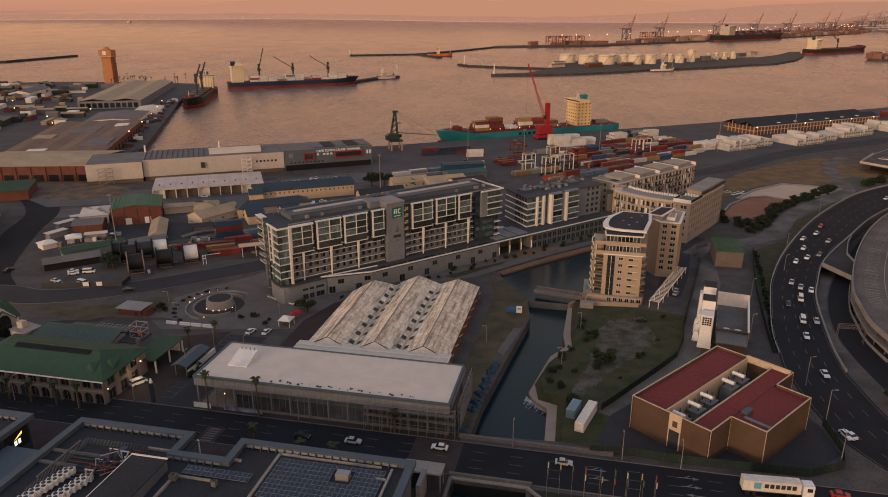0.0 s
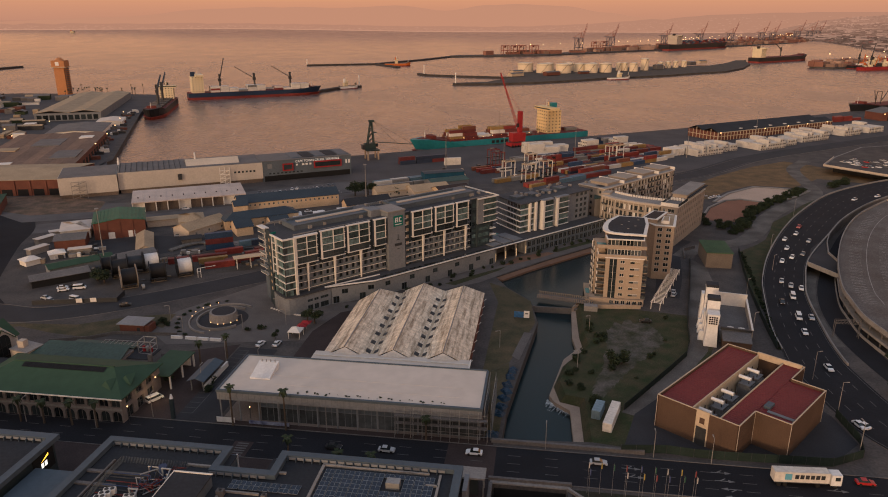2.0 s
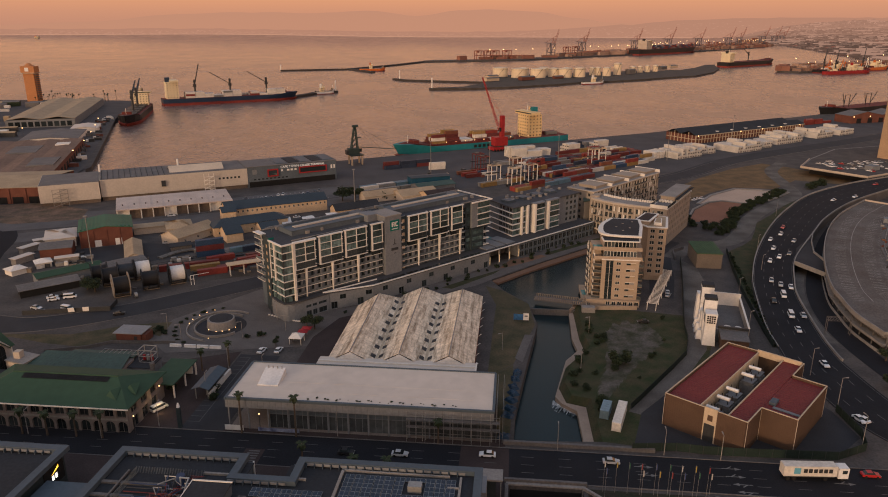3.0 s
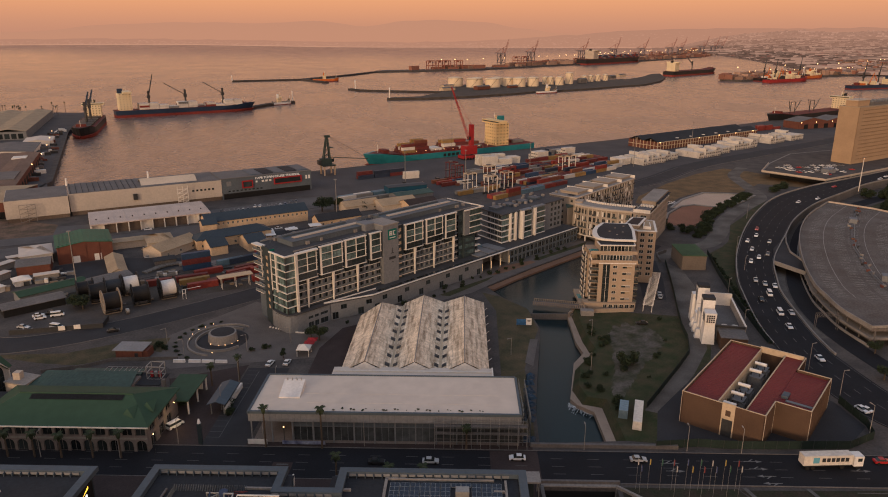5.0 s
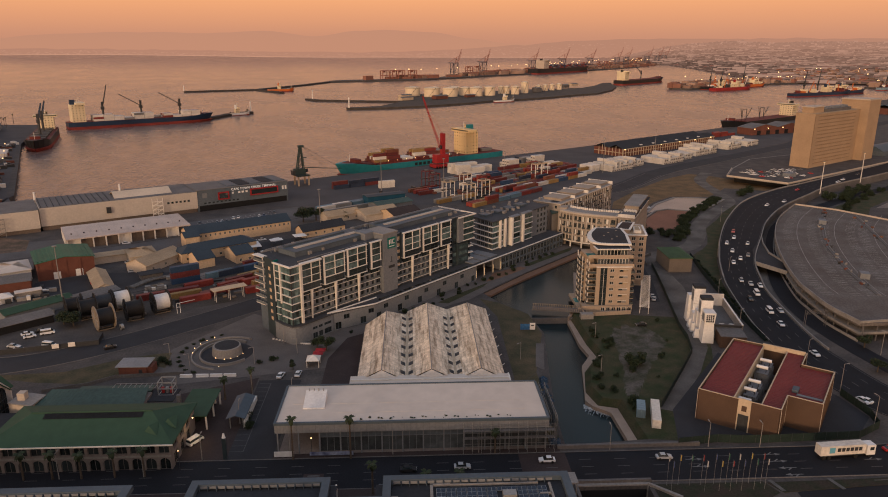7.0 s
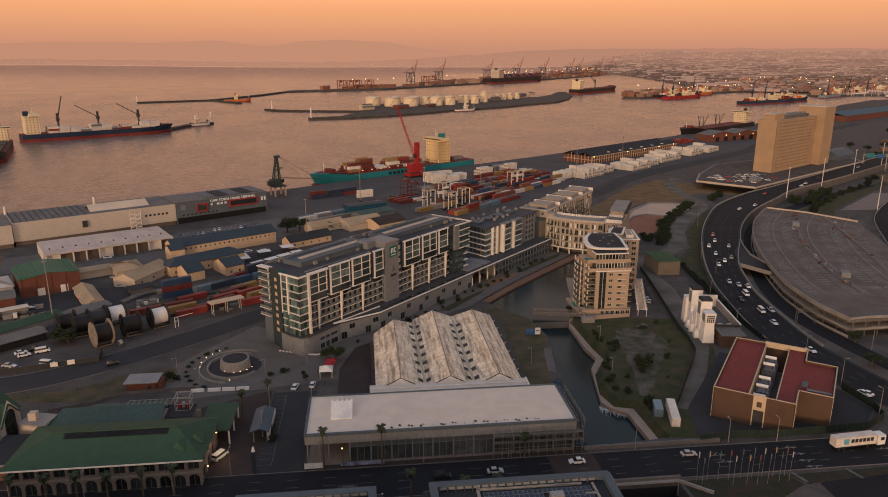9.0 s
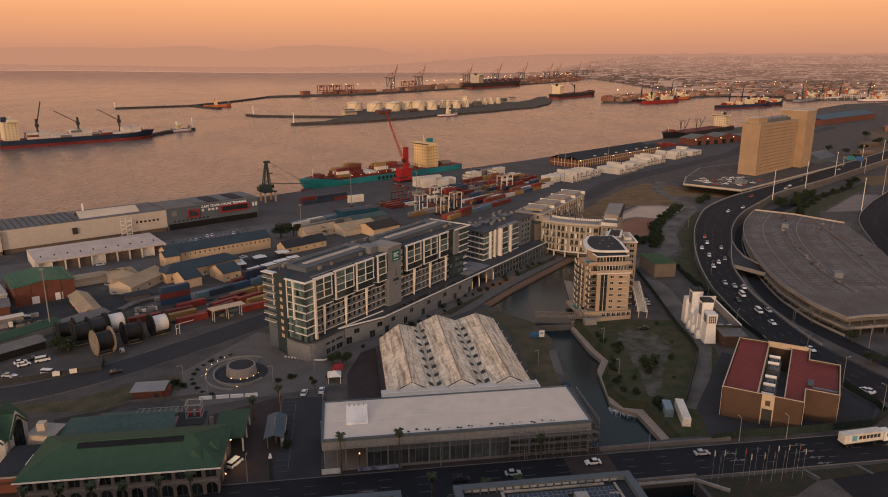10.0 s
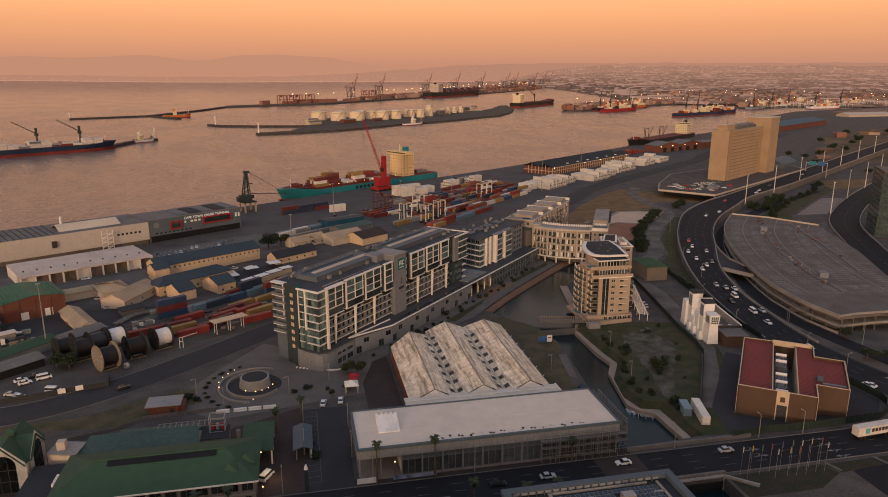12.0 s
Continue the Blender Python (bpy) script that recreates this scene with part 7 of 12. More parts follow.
for p, q in zip(inner_line, inner_line[1:]):
    d = dist(p, q)
    for u in np.arange((7 - acc % 7) % 7, d, 7):
        part("column", shared(("column", "deck"), lambda: boxed(-0.17, 0.17, -0.17, 0.17, 0, 6), CONCRETE_D), None, deck, at=at(p[0] + (q[0] - p[0]) * u / d + 0.1, p[1] + (q[1] - p[1]) * u / d))
    acc += d
for k in range(4):
    part("column", shared(("column", "deck"), lambda: boxed(-0.17, 0.17, -0.17, 0.17, 0, 6), CONCRETE_D), None, deck, at=at(136 + k * 5.2, 187.3 - k * 0.9))
mid1 = [(252, 334, 0), (236, 318, 0), (223.7, 304, 0), (200.5, 276, 0), (190, 259.5, 0), (175, 234, 0), (164, 209, 0)]
mid2 = [(262, 322, 0), (246, 296, 0), (224, 262, 0), (200, 228, 0)]
for ln in (mid1, mid2):
    s = smooth_line(ln)
    part("planter", ribbon(s, 0.45, 0.45, 7.3, 0.3), CONCRETE_D, deck)
    part("planter_kerb", ribbon(offset(s, 1.1), 0.15, 0.15, 7.2, 0.2), CONCRETE, deck)
bays_bm = bmesh.new()
base = smooth_line(DP[2:9], 8)
for d in (-4, -15, -21, -33, -39, -51):
    ln = offset(base, d)
    for p, q in zip(ln, ln[1:]):
        L = dist(p, q)
        for u in np.arange(0, L, 2.6):
            x, y = p[0] + (q[0] - p[0]) * u / L, p[1] + (q[1] - p[1]) * u / L
            nx, ny = -(q[1] - p[1]) / L, (q[0] - p[0]) / L
            tx, ty = (q[0] - p[0]) / L * 0.07, (q[1] - p[1]) / L * 0.07
            bays_bm.faces.new([bays_bm.verts.new(v) for v in ((x - tx, y - ty, 7.02), (x + tx, y + ty, 7.02), (x + tx - nx * 4.6, y + ty - ny * 4.6, 7.02), (x - tx - nx * 4.6, y - ty - ny * 4.6, 7.02))])
tagged(part("bay_line", bays_bm, mat("faded_paint", (0.42, 0.4, 0.37), 0.8, 0.4, bump=0), deck), "", kind="stuff")
for d in (-10.5, -28, -46):
    part("edge_line", ribbon(offset(base, d), 0.11, 0.11, 7.03), LINE_D, deck)
rk = random.Random(19)
strip = smooth_line(mid1) + smooth_line(mid2)
for k in range(34):
    p = rk.choice(strip)
    part("deck_barrier", shared(("deck_barrier", k % 4), lambda: boxed(-0.8, 0.8, -0.25, 0.25, 0, 0.9), (BRICK, CONCRETE, STEEL_D, ORANGE_B)[k % 4]), None, deck, at=at(p[0] + rk.uniform(-2.5, 2.5), p[1] + rk.uniform(-2.5, 2.5), 7.0, rk.uniform(0, 180)))
for x, y in ((229, 310), (176, 228)):
    part("stair_house", boxed(-2.2, 2.2, -1.8, 1.8, 7, 9.4, m=at(x, y, 0, 55)), GREY_M, deck)

# gantry sign over the slip road
gan = thing("sign_gantry", "slim pale steel road gantry", "gantry", at=at(126, 203, 0, -10))
part("leg", beams([((0, 0, 0), (0, 0, 6.4)), ((0, 1, 0), (0, 1, 6.4)), ((8, 0, 0), (8, 0, 6.4)), ((8, 1, 0), (8, 1, 6.4))], 0.14), CONCRETE_D, gan)
part("truss", beams([((0, y, z), (8, y, z)) for y in (0, 1) for z in (5.2, 6.4)] + [((k, 0, 5.2), (k + 1, 0, 6.4)) for k in range(8)], 0.1), CONCRETE_D, gan)

# tall lamp masts
def lamp_mast(x, y, z, hgt, rz, group="highway lamp masts"):
    t = thing("street_lamp", "tall slim pale street lamp mast", "street lamp", group, at=at(x, y, z, rz))
    part("pole", shared(("pole", hgt), lambda: cyl(bmesh.new(), 0, 0, 0, hgt, 0.3 if hgt > 12 else 0.11, 0.18 if hgt > 12 else 0.06, n=8), CREAM if hgt > 12 else CONCRETE), None, t)
    part("head", shared(("lamp_head", hgt), lambda: (box(boxed(-1.1, 1.1, -0.25, 0.25, hgt - 0.1, hgt + 0.25), -0.3, 0.3, -0.9, 0.9, hgt, hgt + 0.3) if hgt > 12 else beam(boxed(0.9, 1.7, -0.13, 0.13, hgt - 0.05, hgt + 0.1), (0, 0, hgt), (1.0, 0, hgt), 0.1)), CONCRETE), None, t)
    if z:
        part("lens", shared(("lens", hgt), lambda: boxed(-0.25, 0.25, -0.25, 0.25, hgt - 0.2, hgt - 0.1), LAMP_WARM), None, t)
    return t
for x, y in ((303.4, 393.4), (364, 421), (429, 451), (493, 479), (550, 503), (620, 535), (686, 563), (760, 596), (840, 630), (330, 343), (395.4, 379.4), (454, 407), (520, 440), (600, 480), (690, 520), (930, 668)):
    lamp_mast(x, y, 3, 22, 20)
for x, y, rz in ((99.5, 158, 0), (103, 176, 10), (99, 205, 20), (112, 236, 30), (150, 290, 40), (196, 352, 40), (136, 262, 30), (93, 139, 90), (133, 176, 180)):
    lamp_mast(x, y, 0, 9, rz, "roadside lamps")

# ---- the slab office block and its podium ----
OFFICE = mat("brown_tan_render", (0.4, 0.275, 0.17), 0.85, 0.15, 0.3, 3, bump=0.08)
blk = thing("office_block", "tall tan slab office block with horizontal louvre bands", "office block")
E0, E1 = (356, 467), (436, 500)
bx = at(359.5, 468.5, 0, math.degrees(math.atan2(33, 80)))
L = dist(E0, E1) - 4
blk.matrix_basis = bx
facade(blk, (0, 0), (L - 4, 0), 6, 48.6, [(5.0 + 3.4 * k, 8.3 + 3.4 * k) for k in range(int((L - 15) / 3.4))], floors(8.0, 14, 2.85, 1.1, 0.75), OFFICE, mat("bronze_louvre", (0.26, 0.18, 0.11), 0.6, 0.25, 0.5, 3, bump=0.1), OFFICE, depth=0.5, mull=0, far=True)
part("end_wall", boxed(0, 0.69, 0.4, 16, 6, 48.6), OFFICE, blk)
part("core", boxed(0.7, L, 0.7, 16, 0, 48.2), OFFICE, blk)
part("roof", boxed(-0.2, L, -0.2, 16.2, 48.6, 49.2), ROOF_TAN, blk)
part("roof_house", boxed(3, 20, 4, 13, 49.2, 53.5), OFFICE, blk)
part("roof_house_cap", boxed(2.5, 20.5, 3.5, 13.5, 53.5, 54.2), SANDSTONE, blk)
part("roof_screen", boxed(24, 66, 3, 13, 49.2, 51.6), CONCRETE_D, blk)
for k in range(8):
    part("roof_plant", boxed(26 + k * 5, 29 + k * 5, 5, 10, 51.6, 53), GREY_M, blk)
part("lift_tower", boxed(L - 5.9, L + 15, -6.9, 16, 0, 56.5), OFFICE, blk, "blank tan lift tower")
part("tower_cap", boxed(L - 6.4, L + 15.4, -7.4, 16.4, 56.5, 57.6), SANDSTONE, blk)
part("mast", cyl(bmesh.new(), 12, 8, 54, 60, 0.15, 0.05, n=6), STEEL_D, blk)
podm = thing("office_podium", "low concrete podium with rooftop parking", "podium")
PD = [(300, 484), (275, 456), (298, 418), (434, 473), (492, 496), (500, 520), (440, 545), (345, 522)]
part("slab", sheet(PD, 6.0, (), 1.0), CONCRETE, podm)
# Near-black body: the shadow below the overhang is put into its colour.
part("body", prismed([(x + (380 - x) * 0.1, y + (490 - y) * 0.14) for x, y in PD], 0, 5.0), DARK, podm)
for k in range(9):
    part("column", boxed(-0.4, 0.4, -0.4, 0.4, 0, 5.0, m=at(302 + k * 15, 422.5 + k * 6.1, 0, 22)), CONCRETE, podm)
part("parapet", ribbon([(300, 484, 6), (275, 456, 6), (298, 418, 6), (434, 473, 6), (492, 496, 6)], 0.0, 0.3, 0.7, 1.2), SANDSTONE, podm)
part("surface", sheet([(x + (380 - x) * 0.02, y + (490 - y) * 0.03) for x, y in PD], 6.02), YARD, podm)
part("ramp_house", boxed(-4, 4, -3, 3, 6, 9, m=at(318, 441, 0, 20)), GREY_M, podm)
vault = thing("vaulted_hall", "dark hall with a pale curved roof", "hall", at=at(470, 505, 0, 22))
part("wall", boxed(0, 40, 0, 22, 0, 10), GREY, vault)
bm = bmesh.new()
arcp = [(22 * (i / 10), 10 + 4.5 * math.sin(math.pi * i / 10)) for i in range(11)]
for x in (0, 40):
    bm.faces.new([bm.verts.new((x, y, z)) for y, z in arcp])
for (y0, z0), (y1, z1) in zip(arcp, arcp[1:]):
    bm.faces.new([bm.verts.new(p) for p in ((0, y0, z0), (40, y0, z0), (40, y1, z1), (0, y1, z1))])
part("roof", bm, PARAPET, vault)

# blue-glass tower at the edge
gt = thing("glass_tower", "dark blue-glass office tower", "office block", at=at(304, 292, 0, 45))
part("core", boxed(0.3, 30, -30, -0.3, 0, 40), TEAL_D, gt)
facade(gt, (0, 0), (0, -30), 0, 40, even(30, 12, 2.2), floors(0, 12, 3.3, 0.5, 2.4), TEAL_D, GLASS_TEAL, STEEL_D, depth=0.1, far=True)
facade(gt, (30, 0), (0, 0), 0, 40, even(30, 12, 2.2), floors(0, 12, 3.3, 0.5, 2.4), TEAL_D, GLASS_TEAL, STEEL_D, depth=0.1, far=True)
EROAD = smooth_line([(215, 205, 0), (250, 248, 0), (280, 283, 0), (330, 332, 0), (410, 380, 0), (520, 432, 0), (700, 510, 0)])
tagged(part("road_far_side", ribbon(EROAD, 9, 9, 0.08), ASPHALT_NEW), "dark road beside the glass tower", "road", kind="structure")
for d in (9.2, -9.2):
    tagged(part("road_barrier", ribbon(offset(EROAD, d), 0.2, 0.2, 1.0, 1.0), CONCRETE), "concrete road edge barrier", "barrier", kind="structure")
tagged(part("lane_marking", dashes(EROAD, 0, 0.11), LINE), "worn white lane dashes", "marking", kind="structure")

# ---- kiosk, white stepped transformer house, walls along the lane ----
ANNEX_B = mat("brown_grey_block", (0.15, 0.125, 0.105), 0.9, 0.2, 0.5, 6)
KIOSK_G = mat("moss_green_sheet", (0.05, 0.1, 0.045), 0.7, 0.3, 0.4, 4)
ki = thing("green_roofed_store", "plain grey store with a green ribbed roof", "store", at=at(113, 274, 0, -13))
part("wall", boxed(0, 10.6, 0, 18, 0, 6.6), ANNEX_B, ki)
part("roof", boxed(-0.3, 10.9, -0.3, 18.3, 6.6, 6.85), KIOSK_G, ki, "faded green ribbed roof")
bm = bmesh.new()
for x in np.arange(0.2, 10.6, 0.7):
    box(bm, x, x + 0.08, -0.28, 18.28, 6.85, 6.93)
part("roof_rib", bm, KIOSK_G, ki)
ws = thing("stepped_white_house", "white service house of three tall boxes with dark caps", "service building", at=at(80.2, 199.8, 0, 69))


def taper(bm, x0, x1, y0, y1, z0, z1, f=0.5):
    """A box whose foot spreads by f."""
    lo = [bm.verts.new(p) for p in ((x0 - f, y0 - f, z0), (x1 + f, y0 - f, z0), (x1 + f, y1 + f, z0), (x0 - f, y1 + f, z0))]
    hi = [bm.verts.new(p) for p in ((x0, y0, z1), (x1, y0, z1), (x1, y1, z1), (x0, y1, z1))]
    bm.faces.new(lo[::-1])
    bm.faces.new(hi)
    for i in range(4):
        bm.faces.new((lo[i], lo[(i + 1) % 4], hi[(i + 1) % 4], hi[i]))
    return bm


part("near_tower", taper(bmesh.new(), 0.5, 3.8, -3.5, -0.3, 0, 7.4, 0.45), WHITE, ws)
head = part("vent_head", taper(bmesh.new(), -0.1, 4.0, -3.8, 0.0, 7.4, 11.3, -0.25), WHITE, ws, "white box head with a square grille")
gr = part("grille", boxed(-0.09, 0.02, -3.3, -0.5, 7.9, 10.7), DARK, head)
for i in range(5):
    part("grille_bar", boxed(-0.16, -0.06, -3.36 + i * 0.7, -3.24 + i * 0.7, 7.84, 10.76), WHITE, gr)
    part("grille_bar", boxed(-0.17, -0.06, -3.36, -0.44, 7.84 + i * 0.7, 7.96 + i * 0.7), WHITE, gr)
part("side_louvre", boxed(0.7, 3.4, 0.0, 0.06, 8.0, 10.6), GREY_M, head)
for x0, x1, z in ((5.7, 9.4, 14.8), (16.8, 20.6, 15.3)):
    tb = part("tall_box", boxed(x0, x1, -4.0, 0.0, 0, z - 0.9), WHITE, ws)
    part("cap", boxed(x0 + 0.02, x1 - 0.02, -3.98, -0.02, z - 0.9, z), ROOF_D, tb, "black recessed cap")
    part("joint", boxed(x0 - 0.04, x0, -3.9, -0.1, z * 0.55, z * 0.55 + 0.12), CONCRETE, tb)
    part("side_louvre", boxed(x0 + 0.5, x1 - 0.5, 0.0, 0.05, z - 6, z - 1.6), GREY_M, tb)
for x0, x1, y1, z in ((3.8, 5.7, -0.4, 6.2), (9.4, 12.8, 0.2, 8.4), (12.8, 16.8, 0.5, 6.0), (20.6, 24.0, 0.8, 10.4)):
    part("low_block", taper(bmesh.new(), x0, x1, -3.6, y1, 0, z, 0.3), WHITE, ws)
for x in (5.0, 10.6, 14.8):
    part("buttress", taper(bmesh.new(), x, x + 1.2, 0.2, 1.4, 0, 3.2, 0.5), WHITE, ws)
ANNEX = mat("stained_grey_render", (0.4, 0.35, 0.3), 0.9, 0.3, 0.5, 4)
ann = thing("walled_yard", "walled plant yard with pale walls and two white tanks", "walled yard", at=at(86.6, 202.8, 0, 67.5))
part("floor", boxed(0, 28.5, -9.6, 0, 0.02, 2.2), CONCRETE_D, ann)
part("wall", boxed(0, 28.5, -9.9, -9.5, 0, 5.4), ANNEX, ann)
part("wall", boxed(28.2, 28.7, -9.9, 0.4, 0, 7.0), CREAM, ann)
part("coping", boxed(-0.1, 28.6, -10.0, -9.4, 5.4, 5.6), CREAM, ann)
part("beam", boxed(-0.4, 0.4, -9.6, 0, 4.6, 5.4), STEEL_D, ann)
part("front_wall", boxed(-0.2, 0.2, -9.6, 0, 0, 4.6), GREY_M, ann)
for k in range(2):
    part("tank", cyl(bmesh.new(), 2.2, -3.2 - k * 3.4, 2.2, 4.6, 1.1, n=16), CREAM, ann)
part("side_store", boxed(-8.5, -0.5, -9.0, -0.6, 0, 4.2), BRICK_TAN, ann)
part("store_roof", boxed(-8.7, -0.3, -9.2, -0.4, 4.2, 4.45), ROOF_M, ann)
for k in range(4):
    part("wall_lamp", boxed(3 + k * 5, 3.3 + k * 5, -0.3, -0.1, 2.8, 3.0), LAMP_DULL, ann)
def fence(name, line, hgt, m, label, post=3.0):
    t = thing(name, label, "fence")
    part("mesh_panel", ribbon([(p[0], p[1], 0) for p in line], 0.03, 0.03, hgt, hgt - 0.05), m, t)
    for p, q in zip(line, line[1:]):
        n = max(1, int(dist(p, q) / post))
        for i in range(n):
            part("post", shared(("fence_post", hgt), lambda: boxed(-0.06, 0.06, -0.06, 0.06, 0, hgt + 0.1), STEEL_D), None, t, at=at(p[0] + (q[0] - p[0]) * i / n, p[1] + (q[1] - p[1]) * i / n))
    return t
GREEN_F = mat("green_mesh_fence", (0.016, 0.03, 0.024), 0.8, 0.3, bump=0)
fence("green_fence", [(42, 163), (46.5, 167.4), (63.6, 184.6), (71.8, 193.2), (77, 203.8), (80.1, 213.4), (86.3, 228), (94.6, 246.7), (102.7, 265.6), (110.5, 284.7)], 2.0, GREEN_F, "dark green mesh fence along the lane")
fence("green_fence", [(35, 143.6), (46, 142.6), (52, 140.6), (58.9, 139.0), (83.6, 134.6), (93, 137.5), (96, 143.5), (97.5, 156)], 2.4, GREEN_F, "dark green mesh security fence round the substation")
fence("hedge_fence", [(102.6, 195.5), (106, 207.6), (112, 226.4), (118.2, 244.9), (127.4, 269.7), (137.4, 294.4)], 2.2, GREEN_F, "green mesh fence by the highway")
tagged(part("lane_wall", ribbon([(108.4, 285.4), (112, 296), (119, 300)], 0.2, 0.2, 1.6, 1.6), CONCRETE_D), "dark boundary wall along the lane", "wall", kind="structure")
# containers beside the canal
def container(x, y, z, rz, m, length=12.19, group="", label="corrugated steel shipping container"):
    if y > 420:
        return tagged(part("shipping_container", shared(("far_box", m.name, length), lambda: container_mesh(length), m), None, at=at(x, y, z, rz)), label, "container", group)
    t = thing("shipping_container", label, "container", group, at=at(x, y, z, rz))
    part("box", shared(("box", m.name, length), lambda: container_mesh(length), m), None, t)
    part("door", shared(("door", m.name), lambda: box(box(boxed(-0.06, 0.0, 0.12, 1.18, 0.15, 2.45), -0.06, 0.0, 1.26, 2.32, 0.15, 2.45), -0.1, -0.06, 0.6, 0.66, 0.2, 2.4), m), None, t)
    return t
def container_mesh(length):
    bm = bmesh.new()
    n = 10 if length > 8 else 5
    for i in range(n):
        x0, x1 = length * i / n, length * (i + 1) / n
        box(bm, x0 + 0.02, x1 - 0.04, 0.04, 2.40, 0.12, 2.56)
    box(bm, 0, length, 0, 2.44, 0, 0.13)
    box(bm, 0.01, length - 0.01, 0.07, 2.37, 0.12, 2.53)
    return bm
BLUE_C, WHITE_C = mat("container_blue", (0.17, 0.25, 0.3), 0.5, 0.25, 0.6, 4, bump=0.05, rnd=0.2), mat("container_white", (0.66, 0.61, 0.54), 0.55, 0.2, 0.6, 4, bump=0.05, rnd=0.12)
container(35.2, 152.2, 0, 62, WHITE_C, label="pale shipping container with a blue end on the grass")
container(34.0, 158.4, 0, 62, BLUE_C, 6.06, label="short pale blue shipping container on the grass")

# ground beside the elevated road
patch("brown_field", [(438, 424), (466, 464), (531, 454), (479, 423)], 0.04, VELD, "bare reddish-brown field beside the freeway", "ground")
patch("pale_lot", [(316, 359), (392, 399), (409, 392), (340, 353)], 0.05, PAVING, "pale concrete lot below the freeway", "ground")
patch("scrub", [(262, 350), (300, 372), (420, 425), (470, 450), (440, 424), (392, 401), (314, 361), (280, 330)], 0.03, GRASS, "dark scrub between the roads", "grass")

# ---- yards and warehouses on the west side ----
def house(name, x, y, rz, w, d, eave, ridge, wall, roof, label, cat="building", hipped=False, win=0, win_z=(1.0, 2.3), over=0.5, win_w=1.2, rows=1):
    t = thing(name, label, cat, at=at(x, y, 0, rz))
    if win:
        zz = [(win_z[0] + 3.0 * k, win_z[1] + 3.0 * k) for k in range(rows)]
        facade(t, (0, 0), (w, 0), 0, eave, even(w, win, win_w), zz, wall, GLASS, CREAM, depth=0.15)
        part("wall", boxed(0.0, w, 0.4, d, 0, eave), wall, t)
    else:
        part("wall", boxed(0, w, 0, d, 0, eave), wall, t)
    if hipped:
        part("roof", hip(bmesh.new(), 0, w, 0, d, eave, ridge, over=over), roof, t)
    elif ridge > eave + 0.3:
        part("roof", gable(bmesh.new(), 0, w, 0, d, eave, ridge, over=over), roof, t)
        part("gable_end", gable_ends(bmesh.new(), (0.0,), 0, d, eave, ridge), wall, t)
        part("gable_end", gable_ends(bmesh.new(), (w,), 0, d, eave, ridge), wall, t)
    else:
        part("roof", boxed(-over, w + over, -over, d + over, eave, ridge), roof, t)
    return t

SHEETING = mat("pale_sheeting", (0.5, 0.445, 0.385), 0.75, 0.12, 0.3, 3, bump=0.05)
A_W = 18.5
OCHRE_P = mat("pale_ochre_sheet", (0.6, 0.49, 0.37), 0.8, 0.15, 0.3, 3)
wa = thing("dock_warehouse", "long pale sheet-clad dock warehouse raised over a dark undercroft", "warehouse", at=at(-187, 428, 0, A_W))
BAYW = mat("brown_bay_wall", (0.15, 0.115, 0.092), 0.9, 0.25, 0.4, 4)
part("upper_wall", boxed(0, 86, 0, 32, 2.4, 12.8), SHEETING, wa)
part("undercroft", boxed(0.5, 85.5, 0.5, 31.5, 0, 2.4), BAYW, wa)
part("roof", boxed(0.3, 85.7, 0.3, 31.7, 12.8, 13.0), ROOF_M, wa)
part("roof_vault", gable(bmesh.new(), 40, 72, 6, 22, 13.0, 15.6), OCHRE_P, wa)
for k in range(12):
    part("roof_rib", boxed(1 + k * 3.2, 1.3 + k * 3.2, 1, 31, 13.0, 13.25), ROOF_D, wa)
bm = bmesh.new()
for x in np.arange(1.2, 86, 1.2):
    box(bm, x - 0.03, x + 0.03, -0.05, 0, 2.5, 12.7)
part("sheet_joint", bm, SHEETING, wa)
part("stair_tower", beams([((59 + dx, -2.4, 0), (59 + dx, -2.4, 12)) for dx in (0, 3, 6)] + [((59, -2.4, z), (65, -2.4, z)) for z in (2.5, 5, 7.5, 10)] + [((59, -2.3, z), (65, -2.3, z + 2.5)) for z in (0, 2.5, 5, 7.5)], 0.3), CREAM, wa)
for k in range(6):
    part("window", boxed(68 + k * 2.4, 69.3 + k * 2.4, -0.07, 0, 7.2, 8.4), GLASS, wa)
part("vent_box", boxed(34, 36.4, -1.2, 0, 6, 9.5), STEEL_D, wa)
wb = thing("dock_warehouse", "pale sheet-clad warehouse with an outside stair", "warehouse", at=at(-252, 404, 0, A_W))
part("upper_wall", boxed(37, 68.8, 0, 34, 2.2, 12.4), SHEETING, wb)
part("undercroft", boxed(37.5, 68.5, 0.5, 33.5, 0, 2.2), BAYW, wb)
part("roof", boxed(37.3, 68.6, 0.3, 33.7, 12.4, 12.6), ROOF_M, wb)
part("stair_tower", beams([((44 + dx, -2.4, 0), (44 + dx, -2.4, 10)) for dx in (0, 4, 8)] + [((44, -2.4, z), (52, -2.4, z)) for z in (2.5, 5, 7.5, 10)] + [((44, -2.3, z), (52, -2.3, z + 2.5)) for z in (0, 2.5, 5, 7.5)], 0.25), CONCRETE, wb)
for x, y in ((-196, 455), (-152, 470)):
    f = thing("roof_stack", "small pale vent stack", "stack", at=at(x, y, 12.8))
    part("stack", cyl(bmesh.new(), 0, 0, 0, 4.5, 0.7, 0.5, n=10), WHITE, f)
cr = thing("cruise_terminal", "dark grey cruise terminal with red window boxes and a white sign", "terminal", at=at(-105.5, 455.5, 0, 21))
part("body", boxed(0, 60, 0, 26, 0, 13.2), GREY, cr)
